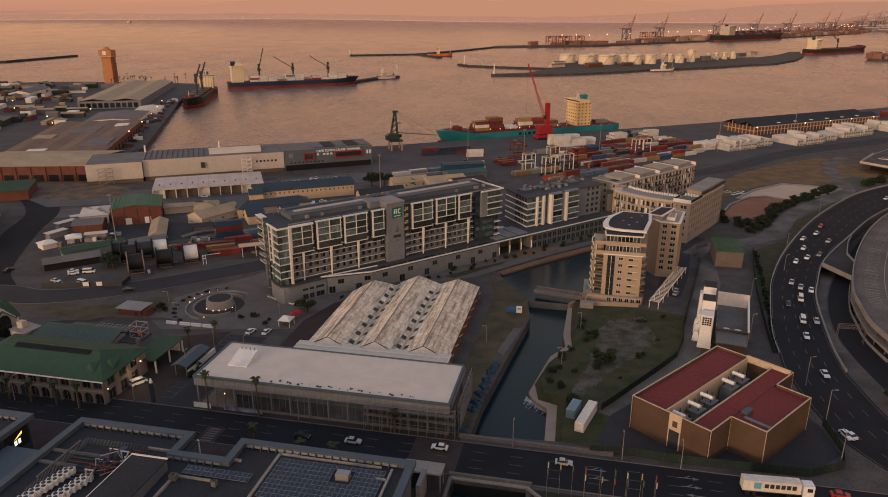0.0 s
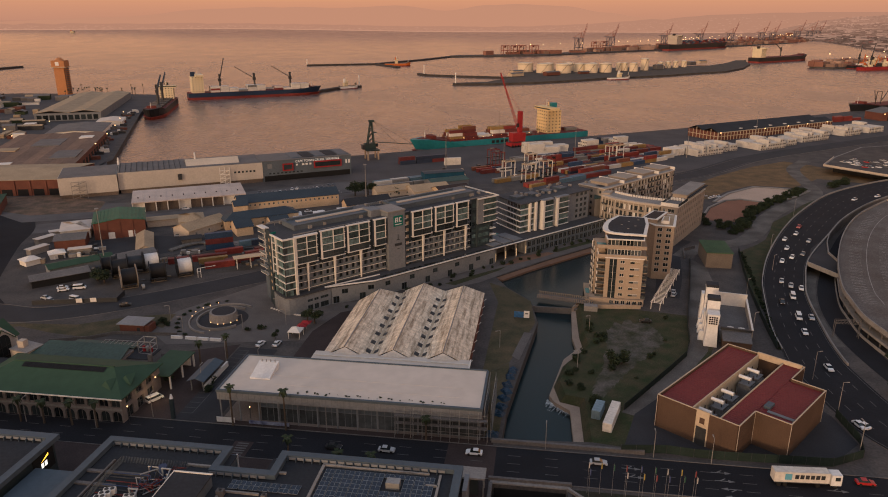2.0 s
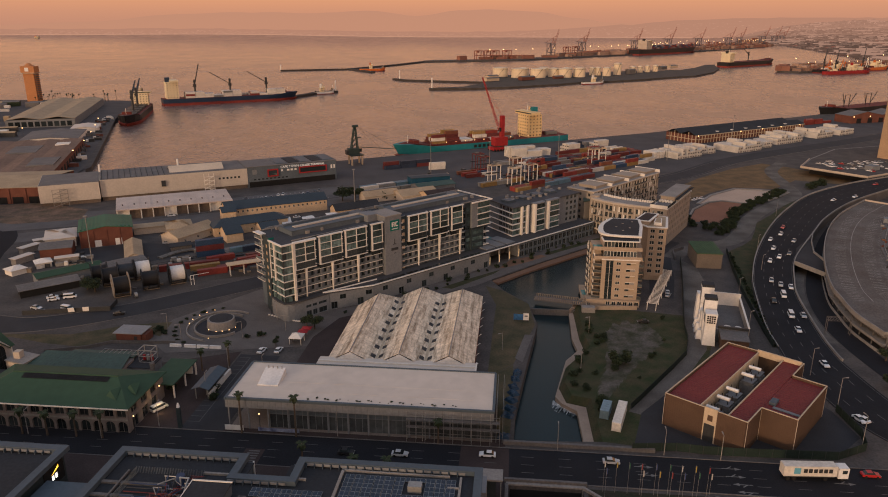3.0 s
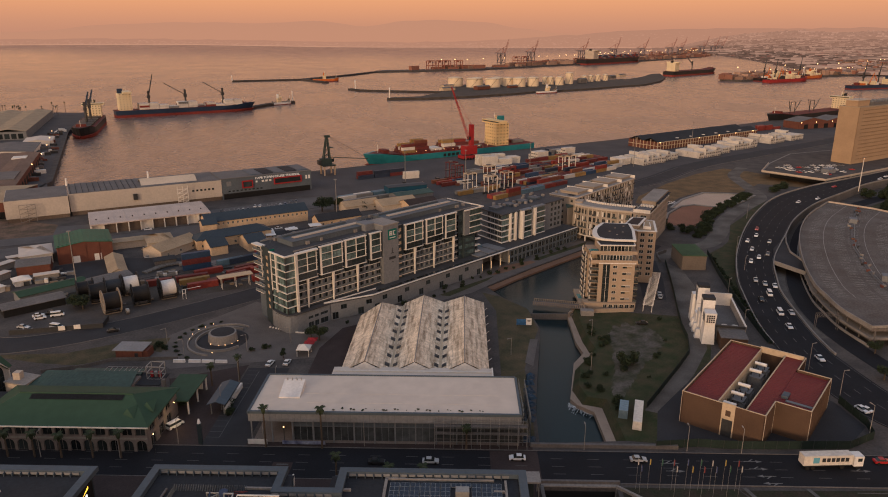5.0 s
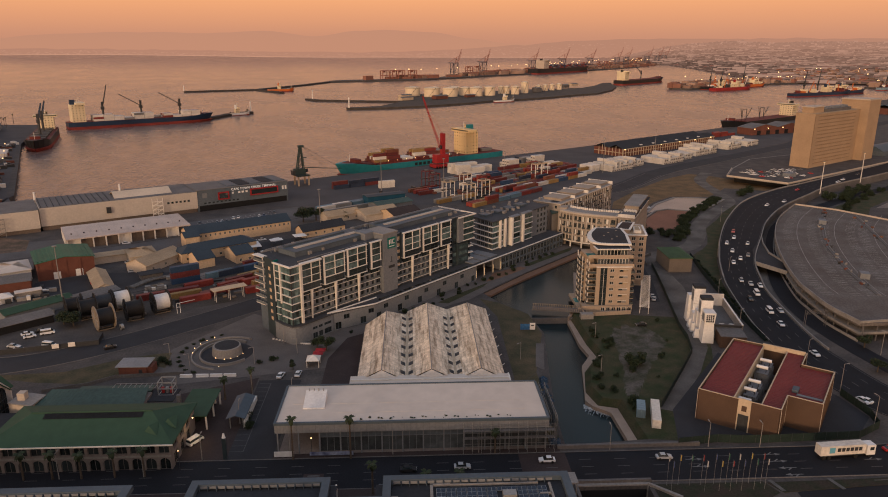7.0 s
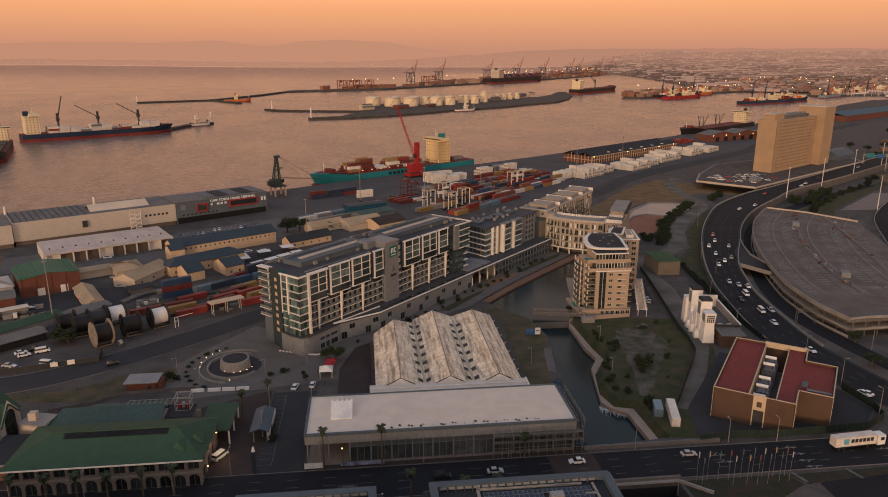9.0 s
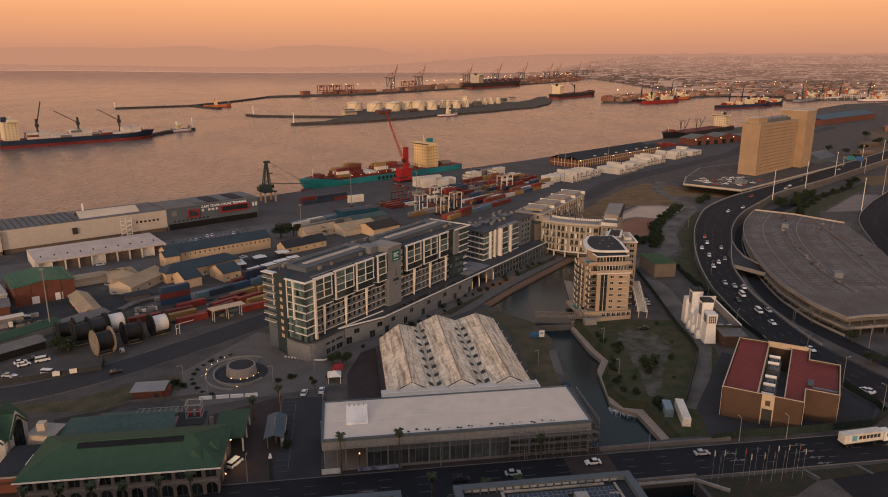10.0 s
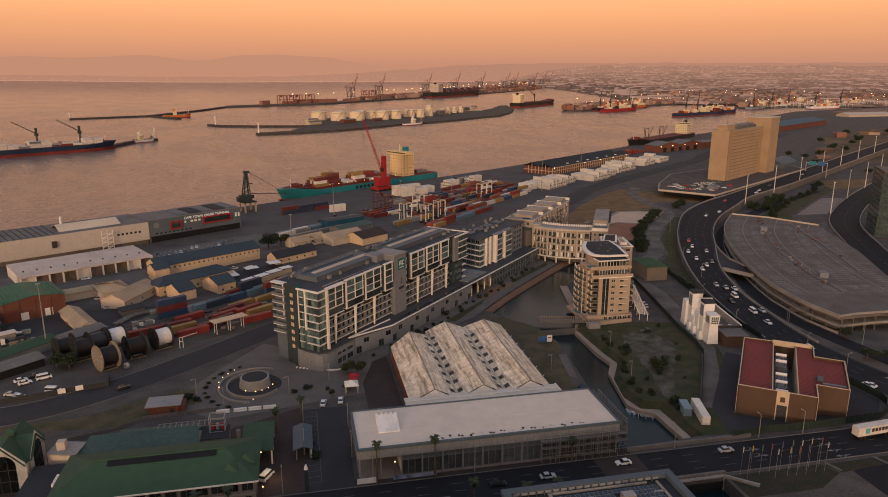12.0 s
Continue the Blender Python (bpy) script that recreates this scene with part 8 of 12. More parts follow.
part("roof", boxed(-0.3, 60.3, -0.3, 26.3, 13.2, 13.5), ROOF_M, cr)
for k in range(5):
    part("roof_panel", boxed(20 + k * 8, 27 + k * 8, 3, 22, 13.5, 13.9), ROOF_D if k % 2 else PARAPET, cr)
# Flat near-black slab painted as the undercroft's shade.
part("undercroft", boxed(1, 59, -0.1, 0, 0, 3.6), DARK, cr)
for x0, x1, z0, z1 in ((13, 20, 6.2, 11), (34, 53, 6.6, 11)):
    fr = part("window_box", ring(x1 - x0, z1 - z0, 0.7, 0.9), RED, cr, "bold red window frame", at=pose(x0, -0.9, z0))
    part("pane", boxed(0.7, x1 - x0 - 0.7, 0.3, 0.5, 0.7, z1 - z0 - 0.7), GLASS, fr)
for k in range(9):
    part("window", boxed(4 + k * 2.6, 5.4 + k * 2.6, -0.06, 0, 4.6, 5.4), GLASS, cr)
for k in range(2):
    part("window", boxed(56 + k * 2, 57.2 + k * 2, -0.06, 0, 8, 10.5), WHITE, cr)
txt = bpy.data.curves.new("sign_letters", "FONT")
txt.body, txt.size, txt.extrude = "CAPE TOWN CRUISE TERMINAL", 2.1, 0.05
# White letters with a faint added glow that brightens them.
txt.materials.append(mat("sign_white_glow", (0.75, 0.74, 0.72), 0.5, 0.05, bump=0, emit=((1, 0.93, 0.85), 0.22)))
to = new("sign_letters", txt)
to.parent, to.matrix_basis = cr, pose(21.5, -0.96, 11.3, 90)
for k, (x0, x1) in enumerate(((22, 23.2), (26, 27.6), (28.4, 30), (31, 32.4))):
    part("sign_bar", boxed(x0, x1, -0.1, 0.0, 9.0, 10.2), WHITE, cr)
part("wall_mark", boxed(3.2, 6.2, -0.08, 0, 8.4, 11.4), GREY_M, cr)

cp = thing("open_garage_block", "long pale flat-roofed garage block with open bays", "garage block", at=at(-163.5, 381, 0, 17.5))
PINKC = mat("pinkish_roof_concrete", (0.56, 0.46, 0.4), 0.9, 0.25, 0.3, 4)
part("roof", boxed(0, 61, 0, 31, 5.2, 5.8), PINKC, cp)
part("rear_wall", boxed(0, 61, 8, 31, 0, 5.2), CREAM, cp)
for k in range(11):
    part("pier", boxed(0.2 + k * 6.0, 0.7 + k * 6.0, 0.3, 2.2, 0, 5.2), CREAM, cp)
    if k < 10:
        part("bay_back", boxed(0.7 + k * 6, 6.2 + k * 6, 2.0, 2.2, 0, 5.2), BAYW if k % 4 else CREAM, cp)
        part("roof_vent", boxed(3 + k * 6, 3.6 + k * 6, 10, 10.6, 5.8, 6.4), BRICKPAVE, cp)
        part("roof_seam", boxed(6 + k * 6, 6.15 + k * 6, 0.2, 30.8, 5.8, 5.9), PINKC, cp)
house("ochre_long_house", -104.5, 374, 20, 56, 13, 6.2, 9.2, OCHRE, ROOF_BLUE, "long ochre two-storey house under a slate-blue roof", win=22, win_z=(3.9, 5.2), win_w=1.0)
house("ochre_cross_wing", -105.5, 369.5, 20, 7, 9, 6.0, 8.0, OCHRE, ROOF_BLUE, "ochre cross wing with a slate-blue roof")
house("ochre_house", -105, 344, 25, 38, 11, 4.6, 7.6, OCHRE, ROOF_BLUE, "ochre house with a slate-blue hipped roof", win=7, hipped=True)
house("ochre_wing", -97, 333, 25, 8, 12, 4.4, 7.0, OCHRE, ROOF_BLUE, "ochre gabled wing with a slate-blue roof")
house("ochre_wing", -80, 337, 25, 9, 14, 4.4, 7.0, OCHRE, ROOF_BLUE, "ochre gabled wing beside a parking yard", win=2)
patch("ochre_yard", [(-98, 325), (-70, 338), (-66, 330), (-94, 316)], 0.05, PAVING, "pale paved yard in front of the ochre houses", "yard")
house("tan_roofed_house", -128, 346, 18, 12, 16, 4.0, 6.6, SANDSTONE, ROOF_TAN, "low house with a hipped tan roof", hipped=True)
house("tan_roofed_house", -119, 331, 55, 24, 12, 3.8, 6.4, SANDSTONE, ROOF_TAN, "low house with a tan gable roof and pale walls", win=3)
house("tan_roofed_wing", -146, 352, 17, 22, 8, 3.4, 3.8, SANDSTONE, ROOF_TAN, "narrow flat tan-roofed wing with open carports")
house("tan_store", -129, 308, 108, 27, 7, 2.8, 4.4, SANDSTONE, ROOF_TAN, "long narrow store with a yellowish pitched roof")
house("flat_store", -120, 321, 20, 9, 6, 2.4, 2.6, CONCRETE_D, ROOF_D, "small flat-roofed concrete store beside cars")
METAL_GREEN_B = mat("bright_green_sheet", (0.018, 0.115, 0.062), 0.55, 0.3, 0.3, 3, bump=0.1)
bg = thing("brick_workshop", "brown-brick workshop with a green ribbed roof and white doors", "workshop", at=at(-164, 331.5, 0, 19))
part("wall", boxed(0, 23, 0, 24, 0, 8), BRICK, bg)
part("roof", gable(bmesh.new(), -24, 0, -11.8, 11.8, 8, 9.6, over=0.3), METAL_GREEN_B, bg, at=at(11.5, 0, 0, -90))
for x in (0, 24):
    part("gable_end", gable_ends(bmesh.new(), (x,), -11.5, 11.5, 8, 9.5), BRICK, bg, at=at(11.5, 0, 0, 90))
for x in (6, 15):
    part("door", boxed(x, x + 3, -0.08, 0, 0, 3.2), WHITE, bg)
for x in (0, 5.5, 11.3, 17, 22.4):
    part("pilaster", boxed(x, x + 0.6, -0.25, 0, 0, 8), BRICK, bg)
bm = bmesh.new()
for k in range(13):
    box(bm, 0.5 + k * 1.75, 1.2 + k * 1.75, 1, 23, 8.3 + 1.2 * (1 - abs(k - 6) / 6.5), 8.55 + 1.2 * (1 - abs(k - 6) / 6.5))
part("roof_rib", bm, METAL_GREEN_B, bg)
house("white_house", -180, 332, 20, 13, 18, 4.4, 6.6, CREAM, WHITE_ROOF, "cream house with a pale hipped roof", hipped=True, win=5)
house("brick_shed", -176.5, 317.5, 14, 13, 12, 4.2, 5.6, BRICK, ROOF_M, "low brick shed with a grey sheet roof")
for x, y, rz in ((-183, 309, 62), (-187, 325, 60), (-187, 337, 30), (-166, 308, 20)):
    house("site_cabin", x, y, rz, 9, 3.2, 2.8, 3.0, CONCRETE, WHITE_ROOF, "pale flat-roofed site cabin in the yard", "cabin")
for x, y, rz in ((-178, 294, 50), (-172, 303, 30)):
    house("tent", x, y, rz, 6, 6, 2.2, 3.8, CREAM, CREAM, "small cream canvas tent", "tent", hipped=True)
house("green_long_shed", -162, 281, 36.5, 25, 8, 3.2, 4.2, GREY_M, METAL_GREEN, "long low shed with a green metal roof", "shed")
house("grey_long_shed", -139.5, 292.5, 37, 17, 8, 3.0, 3.8, GREY_M, ROOF_M, "long low shed with a grey metal roof", "shed")
house("striped_shed", -163, 267.5, 31, 21, 8, 3.0, 4.0, DARK, ROOF_M, "open dark shed with a streaked sheet roof", "shed")
bmw = thing("brick_warehouse", "big brown-brick warehouse with shallow roofs", "warehouse", at=at(-296, 424, 0, 3))
part("wall", boxed(0, 78, 0, 50, 0, 9.5), BRICK, bmw)
part("roof", gable(bmesh.new(), 0, 78, 0, 50, 9.5, 12), ROOF_TAN, bmw)
for k in range(9):
    part("pilaster", boxed(3 + k * 9, 4 + k * 9, -0.5, 0, 0, 9), BRICK, bmw)
    # Closed slab; the bay's inner shade is its colour.
    part("bay_opening", boxed(5 + k * 9, 11 + k * 9, -0.1, 0, 0, 4), DARK, bmw)
house("striped_offices", -200, 292, 118, 66, 26, 10.6, 11.0, CREAM, ROOF_D, "three-storey offices with red and white bands and dark roofs", win=20, rows=3, win_w=1.8)
house("green_hall", -262, 372, 20, 30, 28, 5.5, 8.5, BRICK, METAL_GREEN, "hall with a green hipped roof", hipped=True)

# cable reels
REEL = mat("black_reel_steel", (0.018, 0.017, 0.017), 0.6, 0.3, 1, 6)
def reel(x, y, r, rz, drum, label, grp="giant cable reels"):
    t = thing("cable_reel", label, "cable reel", grp, at=at(x, y, r + 0.25, rz))
    for z0 in (-3.1, 2.75):
        fl = bmesh.new()
        cyl(fl, 0, 0, z0, z0 + 0.35, r, n=28, m=pose(0, 0, 0, 90))
        part("flange", fl, WOOD if drum is WOOD else REEL, t)
        rim_b = bmesh.new()
        for a in range(28):
            a0, a1 = a * math.pi / 14, (a + 1) * math.pi / 14
            beam(rim_b, (r * math.cos(a0), -z0 - 0.17, r * math.sin(a0)), (r * math.cos(a1), -z0 - 0.17, r * math.sin(a1)), 0.16)
        part("rim", rim_b, STEEL_D if drum is not WOOD else CONCRETE, t)
        part("spoke_web", beams([((0, -z0 - 0.17 + (0.22 if z0 < 0 else -0.22), 0), (r * 0.95 * math.cos(a), -z0 - 0.17 + (0.22 if z0 < 0 else -0.22), r * 0.95 * math.sin(a))) for a in np.linspace(0, 2 * math.pi, 12, False)], 0.22), STEEL_D if drum is not WOOD else CONCRETE, t)
    part("cable_drum", cyl(bmesh.new(), 0, 0, -2.7, 2.7, r * 0.72, n=24, m=pose(0, 0, 0, 90)), REEL if drum is WOOD else drum, t)
    part("cradle", beams([((s, -3, -r - 0.2), (s, 3, -r - 0.2)) for s in (-1.2, 1.2)], 0.4), WOOD, t)
reel(-125, 266.5, 4.5, -65, WOOD, "giant wooden-sided cable reel with dark cable")
reel(-116, 273.5, 4.2, -70, REEL, "giant black cable reel")
reel(-107, 279, 4.2, -66, WHITE, "giant black cable reel wound with white cable")
reel(-133, 279, 4.3, -70, REEL, "giant black cable reel")
reel(-122.5, 286, 4.3, -66, WHITE, "giant black reel with pale cable")
reel(-128.5, 284, 4.2, -68, STEEL_D, "giant black cable reel")
reel(-139, 284, 4.0, -68, REEL, "giant black cable reel by the bushes")
small = thing("small_reel", "small grey cable drum lying on the ground", "cable reel", at=at(-119, 264, 1.1, -60))
part("flange", cyl(bmesh.new(), 0, 0, -0.5, 0.5, 1.1, n=16, m=pose(0, 0, 0, 90)), STEEL, small)
part("hub", cyl(bmesh.new(), 0, 0, -0.6, 0.6, 0.4, n=10, m=pose(0, 0, 0, 90)), REEL, small)

# containers in the rail yard
PAL = {k: mat("container_" + k, c, 0.55, 0.25, 0.6, 4, bump=0.05, rnd=0.18) for k, c in dict(red=(0.23, 0.04, 0.032), maroon=(0.14, 0.032, 0.03), rust=(0.2, 0.075, 0.045), ochre=(0.31, 0.19, 0.07), blue=(0.03, 0.062, 0.12), navy=(0.025, 0.036, 0.062), sky=(0.1, 0.17, 0.22), grey=(0.22, 0.215, 0.205)).items()}
PAL["white"] = WHITE_C
for x, y, z, rz, c in ((-118, 293, 0, 16, "red"), (-106, 296.5, 0, 16, "maroon"), (-100.5, 285.8, 0, 19, "red"), (-104.5, 291.5, 0, 20, "ochre"), (-75, 292, 0, 19, "red"), (-106.5, 312, 0, 20, "blue"), (-106.5, 312, 2.6, 20, "maroon"), (-106.5, 312, 5.2, 20, "blue"),
                       (-100, 303, 0, 25, "red"), (-88, 294, 0, 33, "maroon"), (-86, 300, 0, 30, "red"), (-83, 306, 0, 30, "maroon"), (-78, 310.5, 0, 30, "ochre"), (-66, 316, 0, 30, "ochre"), (-92, 316, 0, 28, "sky"), (-80, 322, 0, 28, "blue"), (-68, 328, 0, 28, "sky"),
                       (-58, 322, 0, 31, "navy"), (-60, 328, 2.6, 31, "maroon"), (-60, 328, 0, 31, "blue"), (-76, 303, 0, 30, "red"), (-93, 290.5, 0, 24, "maroon"), (-72, 300, 0, 26, "ochre")):
    container(x, y, z, rz, PAL[c], group="rail yard containers", label=f"{c} steel shipping container in the rail yard" if c != "ochre" else "mustard steel shipping container in the rail yard")
tagged(part("rail_tracks", beams([((-140 + 0, 288 + k * 3.2, 0.08), (20, 385 + k * 3.2, 0.08)) for k in range(-2, 3)], 0.12), STEEL_D), "parallel railway tracks through the yard", "rails", kind="structure")
tagged(part("yard_gravel", sheet([(-140, 268), (-60, 290), (-20, 330), (30, 380), (10, 395), (-60, 345), (-120, 300)], 0.03), GRAVEL), "grey-brown gravel rail yard", "ground", kind="structure")
gf = thing("loading_gantry", "pale yellow steel loading gantry", "gantry", at=at(-87, 284.5, 0, 20))
part("roof", boxed(-1, 13, -1.2, 3.4, 5.0, 5.25), OCHRE, gf)
part("leg", beams([((x, y, 0), (x, y, 5)) for x in (0.3, 6, 11.7) for y in (0.2, 2.2)], 0.17), CREAM, gf)
gf2 = thing("barrier_frame", "thin white yard frame", "frame", at=at(-101, 276, 0, 10))
part("frame", beams([((0, 0, 0), (0, 0, 4)), ((1.2, 0, 0), (1.2, 0, 4)), ((0, 0, 4), (7, 2, 4)), ((0, 0, 2.5), (1.2, 0, 2.5))], 0.16), WHITE, gf2)
tagged(part("yard_wall", ribbon([(-155, 250.5), (-124.5, 251.5), (-124.5, 259)], 0.15, 0.15, 1.8, 1.8), STEEL_D), "dark yard fence of sheet panels", "fence", kind="structure")
for x, y in ((-139, 250.4), (-134, 250.8)):
    p = thing("sign_board", "blank white board on the yard fence", "board", at=at(x, y, 0.5, 3))
    part("board", boxed(0, 2.2, -0.1, 0, 0, 1.6), CREAM, p)
for x, y, hgt in ((-145.9, 295.9, 24.7), (-35.9, 384.9, 24.5), (52, 451, 28), (17, 494, 22), (112, 500, 24), (205, 520, 28), (300, 600, 24)):
    t = thing("floodlight_mast", "slim tall floodlight mast", "mast", "floodlight masts", at=at(x, y))
    part("pole", cyl(bmesh.new(), 0, 0, 0, hgt, 0.28, 0.12, n=8), CONCRETE, t)
    part("head", cyl(bmesh.new(), 0, 0, hgt, hgt + 0.35, 0.9, n=8), CONCRETE, t)

# houses and sheds behind the hotel
house("pale_roof_house", -30, 406, 22, 22, 10, 3.6, 6.0, SANDSTONE, ROOF_TAN, "low house with a dusty tan roof", win=4)
house("pale_roof_house", -8, 404, 22, 24, 16, 3.8, 6.4, SANDSTONE, ROOF_TAN, "low house with a broad dusty tan roof")
house("old_brick_house", 8, 398, 24, 20, 16, 4.2, 6.8, OCHRE, BRICKPAVE, "old house with a brown tiled roof")
house("ochre_cottage", -46, 376, 24, 26, 9, 3.6, 6.4, OCHRE, ROOF_D, "ochre cottage with a dark roof", win=5)
house("blue_store", 0, 447, 14, 27, 9, 5.6, 6.0, mat("blue_cladding", (0.012, 0.07, 0.12), 0.5, 0.2), ROOF_BLUE, "blue-clad dockside store with flat roof")
house("green_roof_store", 4, 428, 24, 26, 12, 3.6, 5.0, GREY_M, METAL_GREEN2, "low store with a dull green roof", "shed")
patch("terminal_car_park", [(-110, 428), (-56, 452), (-46, 424), (-91, 405)], 0.05, ASPHALT_P, "asphalt car park with painted bays", "car park")
bl = bmesh.new()
for r in range(6):
    for i in range(17):
        x, y = -104 + i * 2.7 + r * 1.6, 423.5 + i * 1.14 - r * 4.2
        box(bl, x, x + 0.3, y, y + 3.6, 0.052, 0.065)
tagged(part("bay_markings", bl, CONCRETE), "painted parking bay lines", "marking", kind="structure")

# ---- west quay with its sheds and the clock-faced port tower ----
qs = thing("quay_shed", "broad brown-roofed quay warehouse with rooflights and brick walls", "warehouse", at=at(-236, 484, 0, 103))
part("wall", boxed(0, 148, 0, 68, 0, 8), BRICK, qs)
ROOF_BR = mat("brown_dusty_roofing", (0.21, 0.135, 0.1), 0.85, 0.3, 0.2, 2, stretch=(1, 0.3, 1))
for k in range(4):
    part("roof", gable(bmesh.new(), 0, 148, 17 * k, 17 * k + 17, 8.05, 8.9, over=0.05), ROOF_BR, qs)
for x0, x1, y0, y1, m in ((20, 52, 3, 20, ROOF_M), (78, 112, 24, 44, ROOF_M), (4, 12, 40, 52, CREAM), (112, 124, 6, 16, CREAM), (60, 74, 50, 64, ROOF_TAN)):
    part("roof_section", boxed(x0, x1, y0, y1, 8.4, 9.3), m, qs, "flat patched roof section")
for k in range(12):
    # Closed slab coloured as the shade within the bay.
    part("bay_opening", boxed(4 + k * 12, 10 + k * 12, -0.12, 0, 0, 5), DARK, qs)
qh = thing("quay_hall", "large quay hall with a pale tan roof and dark glazed front", "warehouse", at=at(-330, 772, 0, 101.5))
part("wall", boxed(0, 220, 0, 64, 0, 8), GREY_M, qh)
for k in range(2):
    part("roof", gable(bmesh.new(), 0, 220, 32 * k, 32 * k + 32, 8.05, 10.4, over=0.1), ROOF_TAN, qh)
for k in range(10):
    part("front_window", boxed(-0.12, 0, 3 + k * 6, 7.5 + k * 6, 1, 6), GLASS, qh)
house("small_hall", -283, 652, 103, 60, 46, 5, 6.6, CREAM, ROOF_M, "grey hall with a white strip roof", "warehouse")
house("pale_shed", -292, 725, 103, 34, 24, 4, 5.4, CREAM, WHITE_ROOF, "small quay shed with a pale roof", "warehouse")
def clutter(name, label, poly, n, seed, sizes, mats, weights):
    """Small sheds, stacks and vehicles too many to count, joined by colour."""
    r = random.Random(seed)
    xs, ys = [p[0] for p in poly], [p[1] for p in poly]
    bms = [bmesh.new() for _ in mats]
    done = 0
    while done < n:
        x, y = r.uniform(min(xs), max(xs)), r.uniform(min(ys), max(ys))
        c = False
        for (x0, y0), (x1, y1) in zip(poly, poly[1:] + poly[:1]):
            if (y0 > y) != (y1 > y) and x < (x1 - x0) * (y - y0) / (y1 - y0) + x0:
                c = not c
        if not c:
            continue
        done += 1
        w, d, hh = (r.uniform(*s) for s in sizes)
        k = r.choices(range(len(mats)), weights)[0]
        mm = at(x, y, 0, r.choice((12, 14, 103, 100)) + r.uniform(-3, 3))
        box(bms[k], 0, w, 0, d, 0, hh, m=mm)
        if w > 9 and r.random() < 0.7:
            gb = gable(bmesh.new(), 0, w, 0, d, hh, hh + d * 0.16, over=0.2)
            for v in gb.verts:
                v.co = mm @ v.co
            me = bpy.data.meshes.new("t")
            gb.to_mesh(me)
            gb.free()
            bms[r.choice((0, 1))].from_mesh(me)
            bpy.data.meshes.remove(me)
    for b, m in zip(bms, mats):
        tagged(part(name, b, m), label, "dock clutter", kind="stuff")
clutter("dock_sheds", "scattered dockside sheds, stores and stacked goods", [(-700, 730), (-430, 590), (-345, 640), (-402, 770), (-465, 1000), (-640, 1010)], 190, 3, ((4, 26), (4, 12), (2.4, 6)), [ROOF_M, ROOF_TAN, CREAM, BRICK, STEEL_D, LEAF], (4, 4, 4, 3, 3, 3))
clutter("quay_goods", "goods, bins and vehicles along the west quay", [(-244, 500), (-237, 505), (-318, 850), (-330, 850), (-300, 720), (-282, 640)], 80, 4, ((2, 7), (1.6, 3), (1.2, 2.8)), [CREAM, STEEL_D, BRICK, ROOF_M], (2, 3, 2, 3))
clutter("yard_goods", "pallets, crates and small stores in the works yards", [(-175, 300), (-160, 328), (-150, 300), (-120, 300), (-112, 318), (-98, 328), (-112, 300), (-140, 285), (-160, 290)], 70, 6, ((0.8, 3.4), (0.8, 2), (0.5, 1.8)), [CONCRETE, WOOD, STEEL_D, CREAM], (3, 3, 3, 2))
clutter("rail_goods", "sleepers, crates and scrap beside the tracks", [(-130, 268), (-60, 292), (-20, 332), (-30, 345), (-70, 320), (-120, 300)], 60, 7, ((0.8, 4), (0.6, 1.6), (0.3, 1.2)), [CONCRETE_D, WOOD, STEEL_D, BRICK], (3, 3, 3, 1))
clutter("apron_goods", "pallets, spreaders and small trucks on the quay apron", [(-30, 470), (60, 500), (170, 560), (200, 530), (110, 470), (40, 455)], 60, 8, ((1.5, 6), (1.4, 2.6), (0.8, 2.6)), [STEEL_D, CREAM, BRICK, OCHRE], (4, 2, 2, 1))
for x, y, rz, w, d in ((-460, 640, 104, 90, 22), (-520, 720, 104, 100, 20), (-420, 560, 104, 60, 24), (-560, 600, 104, 120, 22), (-500, 860, 100, 70, 24), (-590, 800, 100, 90, 22)):
    house("dock_shed", x, y, rz, w, d, 6, 9, CREAM, ROOF_M, "cream dock shed with a grey roof", "warehouse", win=10)
TOWER_O = mat("orange_brick_render", (0.46, 0.2, 0.085), 0.85, 0.2, 0.1, 2)
pt = thing("port_tower", "tall ochre port control tower with a clock-like panel", "tower", at=at(-490.6, 1035, 0, -6) @ Matrix.Scale(0.84, 4))
part("shaft", prismed([(0, 0), (17, 0), (19, 12), (-2, 12)], 0, 46), TOWER_O, pt)
part("cab", boxed(-2, 20, -2, 13, 46, 56), TOWER_O, pt)
part("cap", cyl(bmesh.new(), 8.8, 5.5, 56, 60.5, 7.5, 2.5, n=14), TOWER_O, pt)
part("dial", boxed(5, 11, -2.2, -2, 48, 54), WHITE, pt)
for k in range(13):
    part("balcony", boxed(17.5, 20.5, 1, 11, 4 + k * 3.2, 4.8 + k * 3.2), CONCRETE_D, pt)
part("ledge", boxed(-3, 21, -3, 14, 45, 46), TAN, pt)

for x, y, z in ((-252, 560, 9), (-262, 610, 9), (-277, 668, 8), (-290, 716, 8), (-302, 760, 9), (-340, 610, 8), (-366, 650, 8), (-425, 700, 9), (-385, 800, 9), (-462, 760, 9), (-410, 905, 9), (-350, 700, 8)):
    lm = thing("dock_lamp", "slim dockside lamp with a warm lit head", "lamp", "dock lamps", at=at(x, y))
    part("pole", shared(("dock_lamp_pole", z), lambda: cyl(bmesh.new(), 0, 0, 0, z, 0.12, 0.08, n=6), STEEL_D), None, lm)
    part("head", shared(("dock_lamp_head", z), lambda: cyl(bmesh.new(), 0, 0, z, z + 0.6, 0.4, n=8), LAMP_WARM), None, lm)

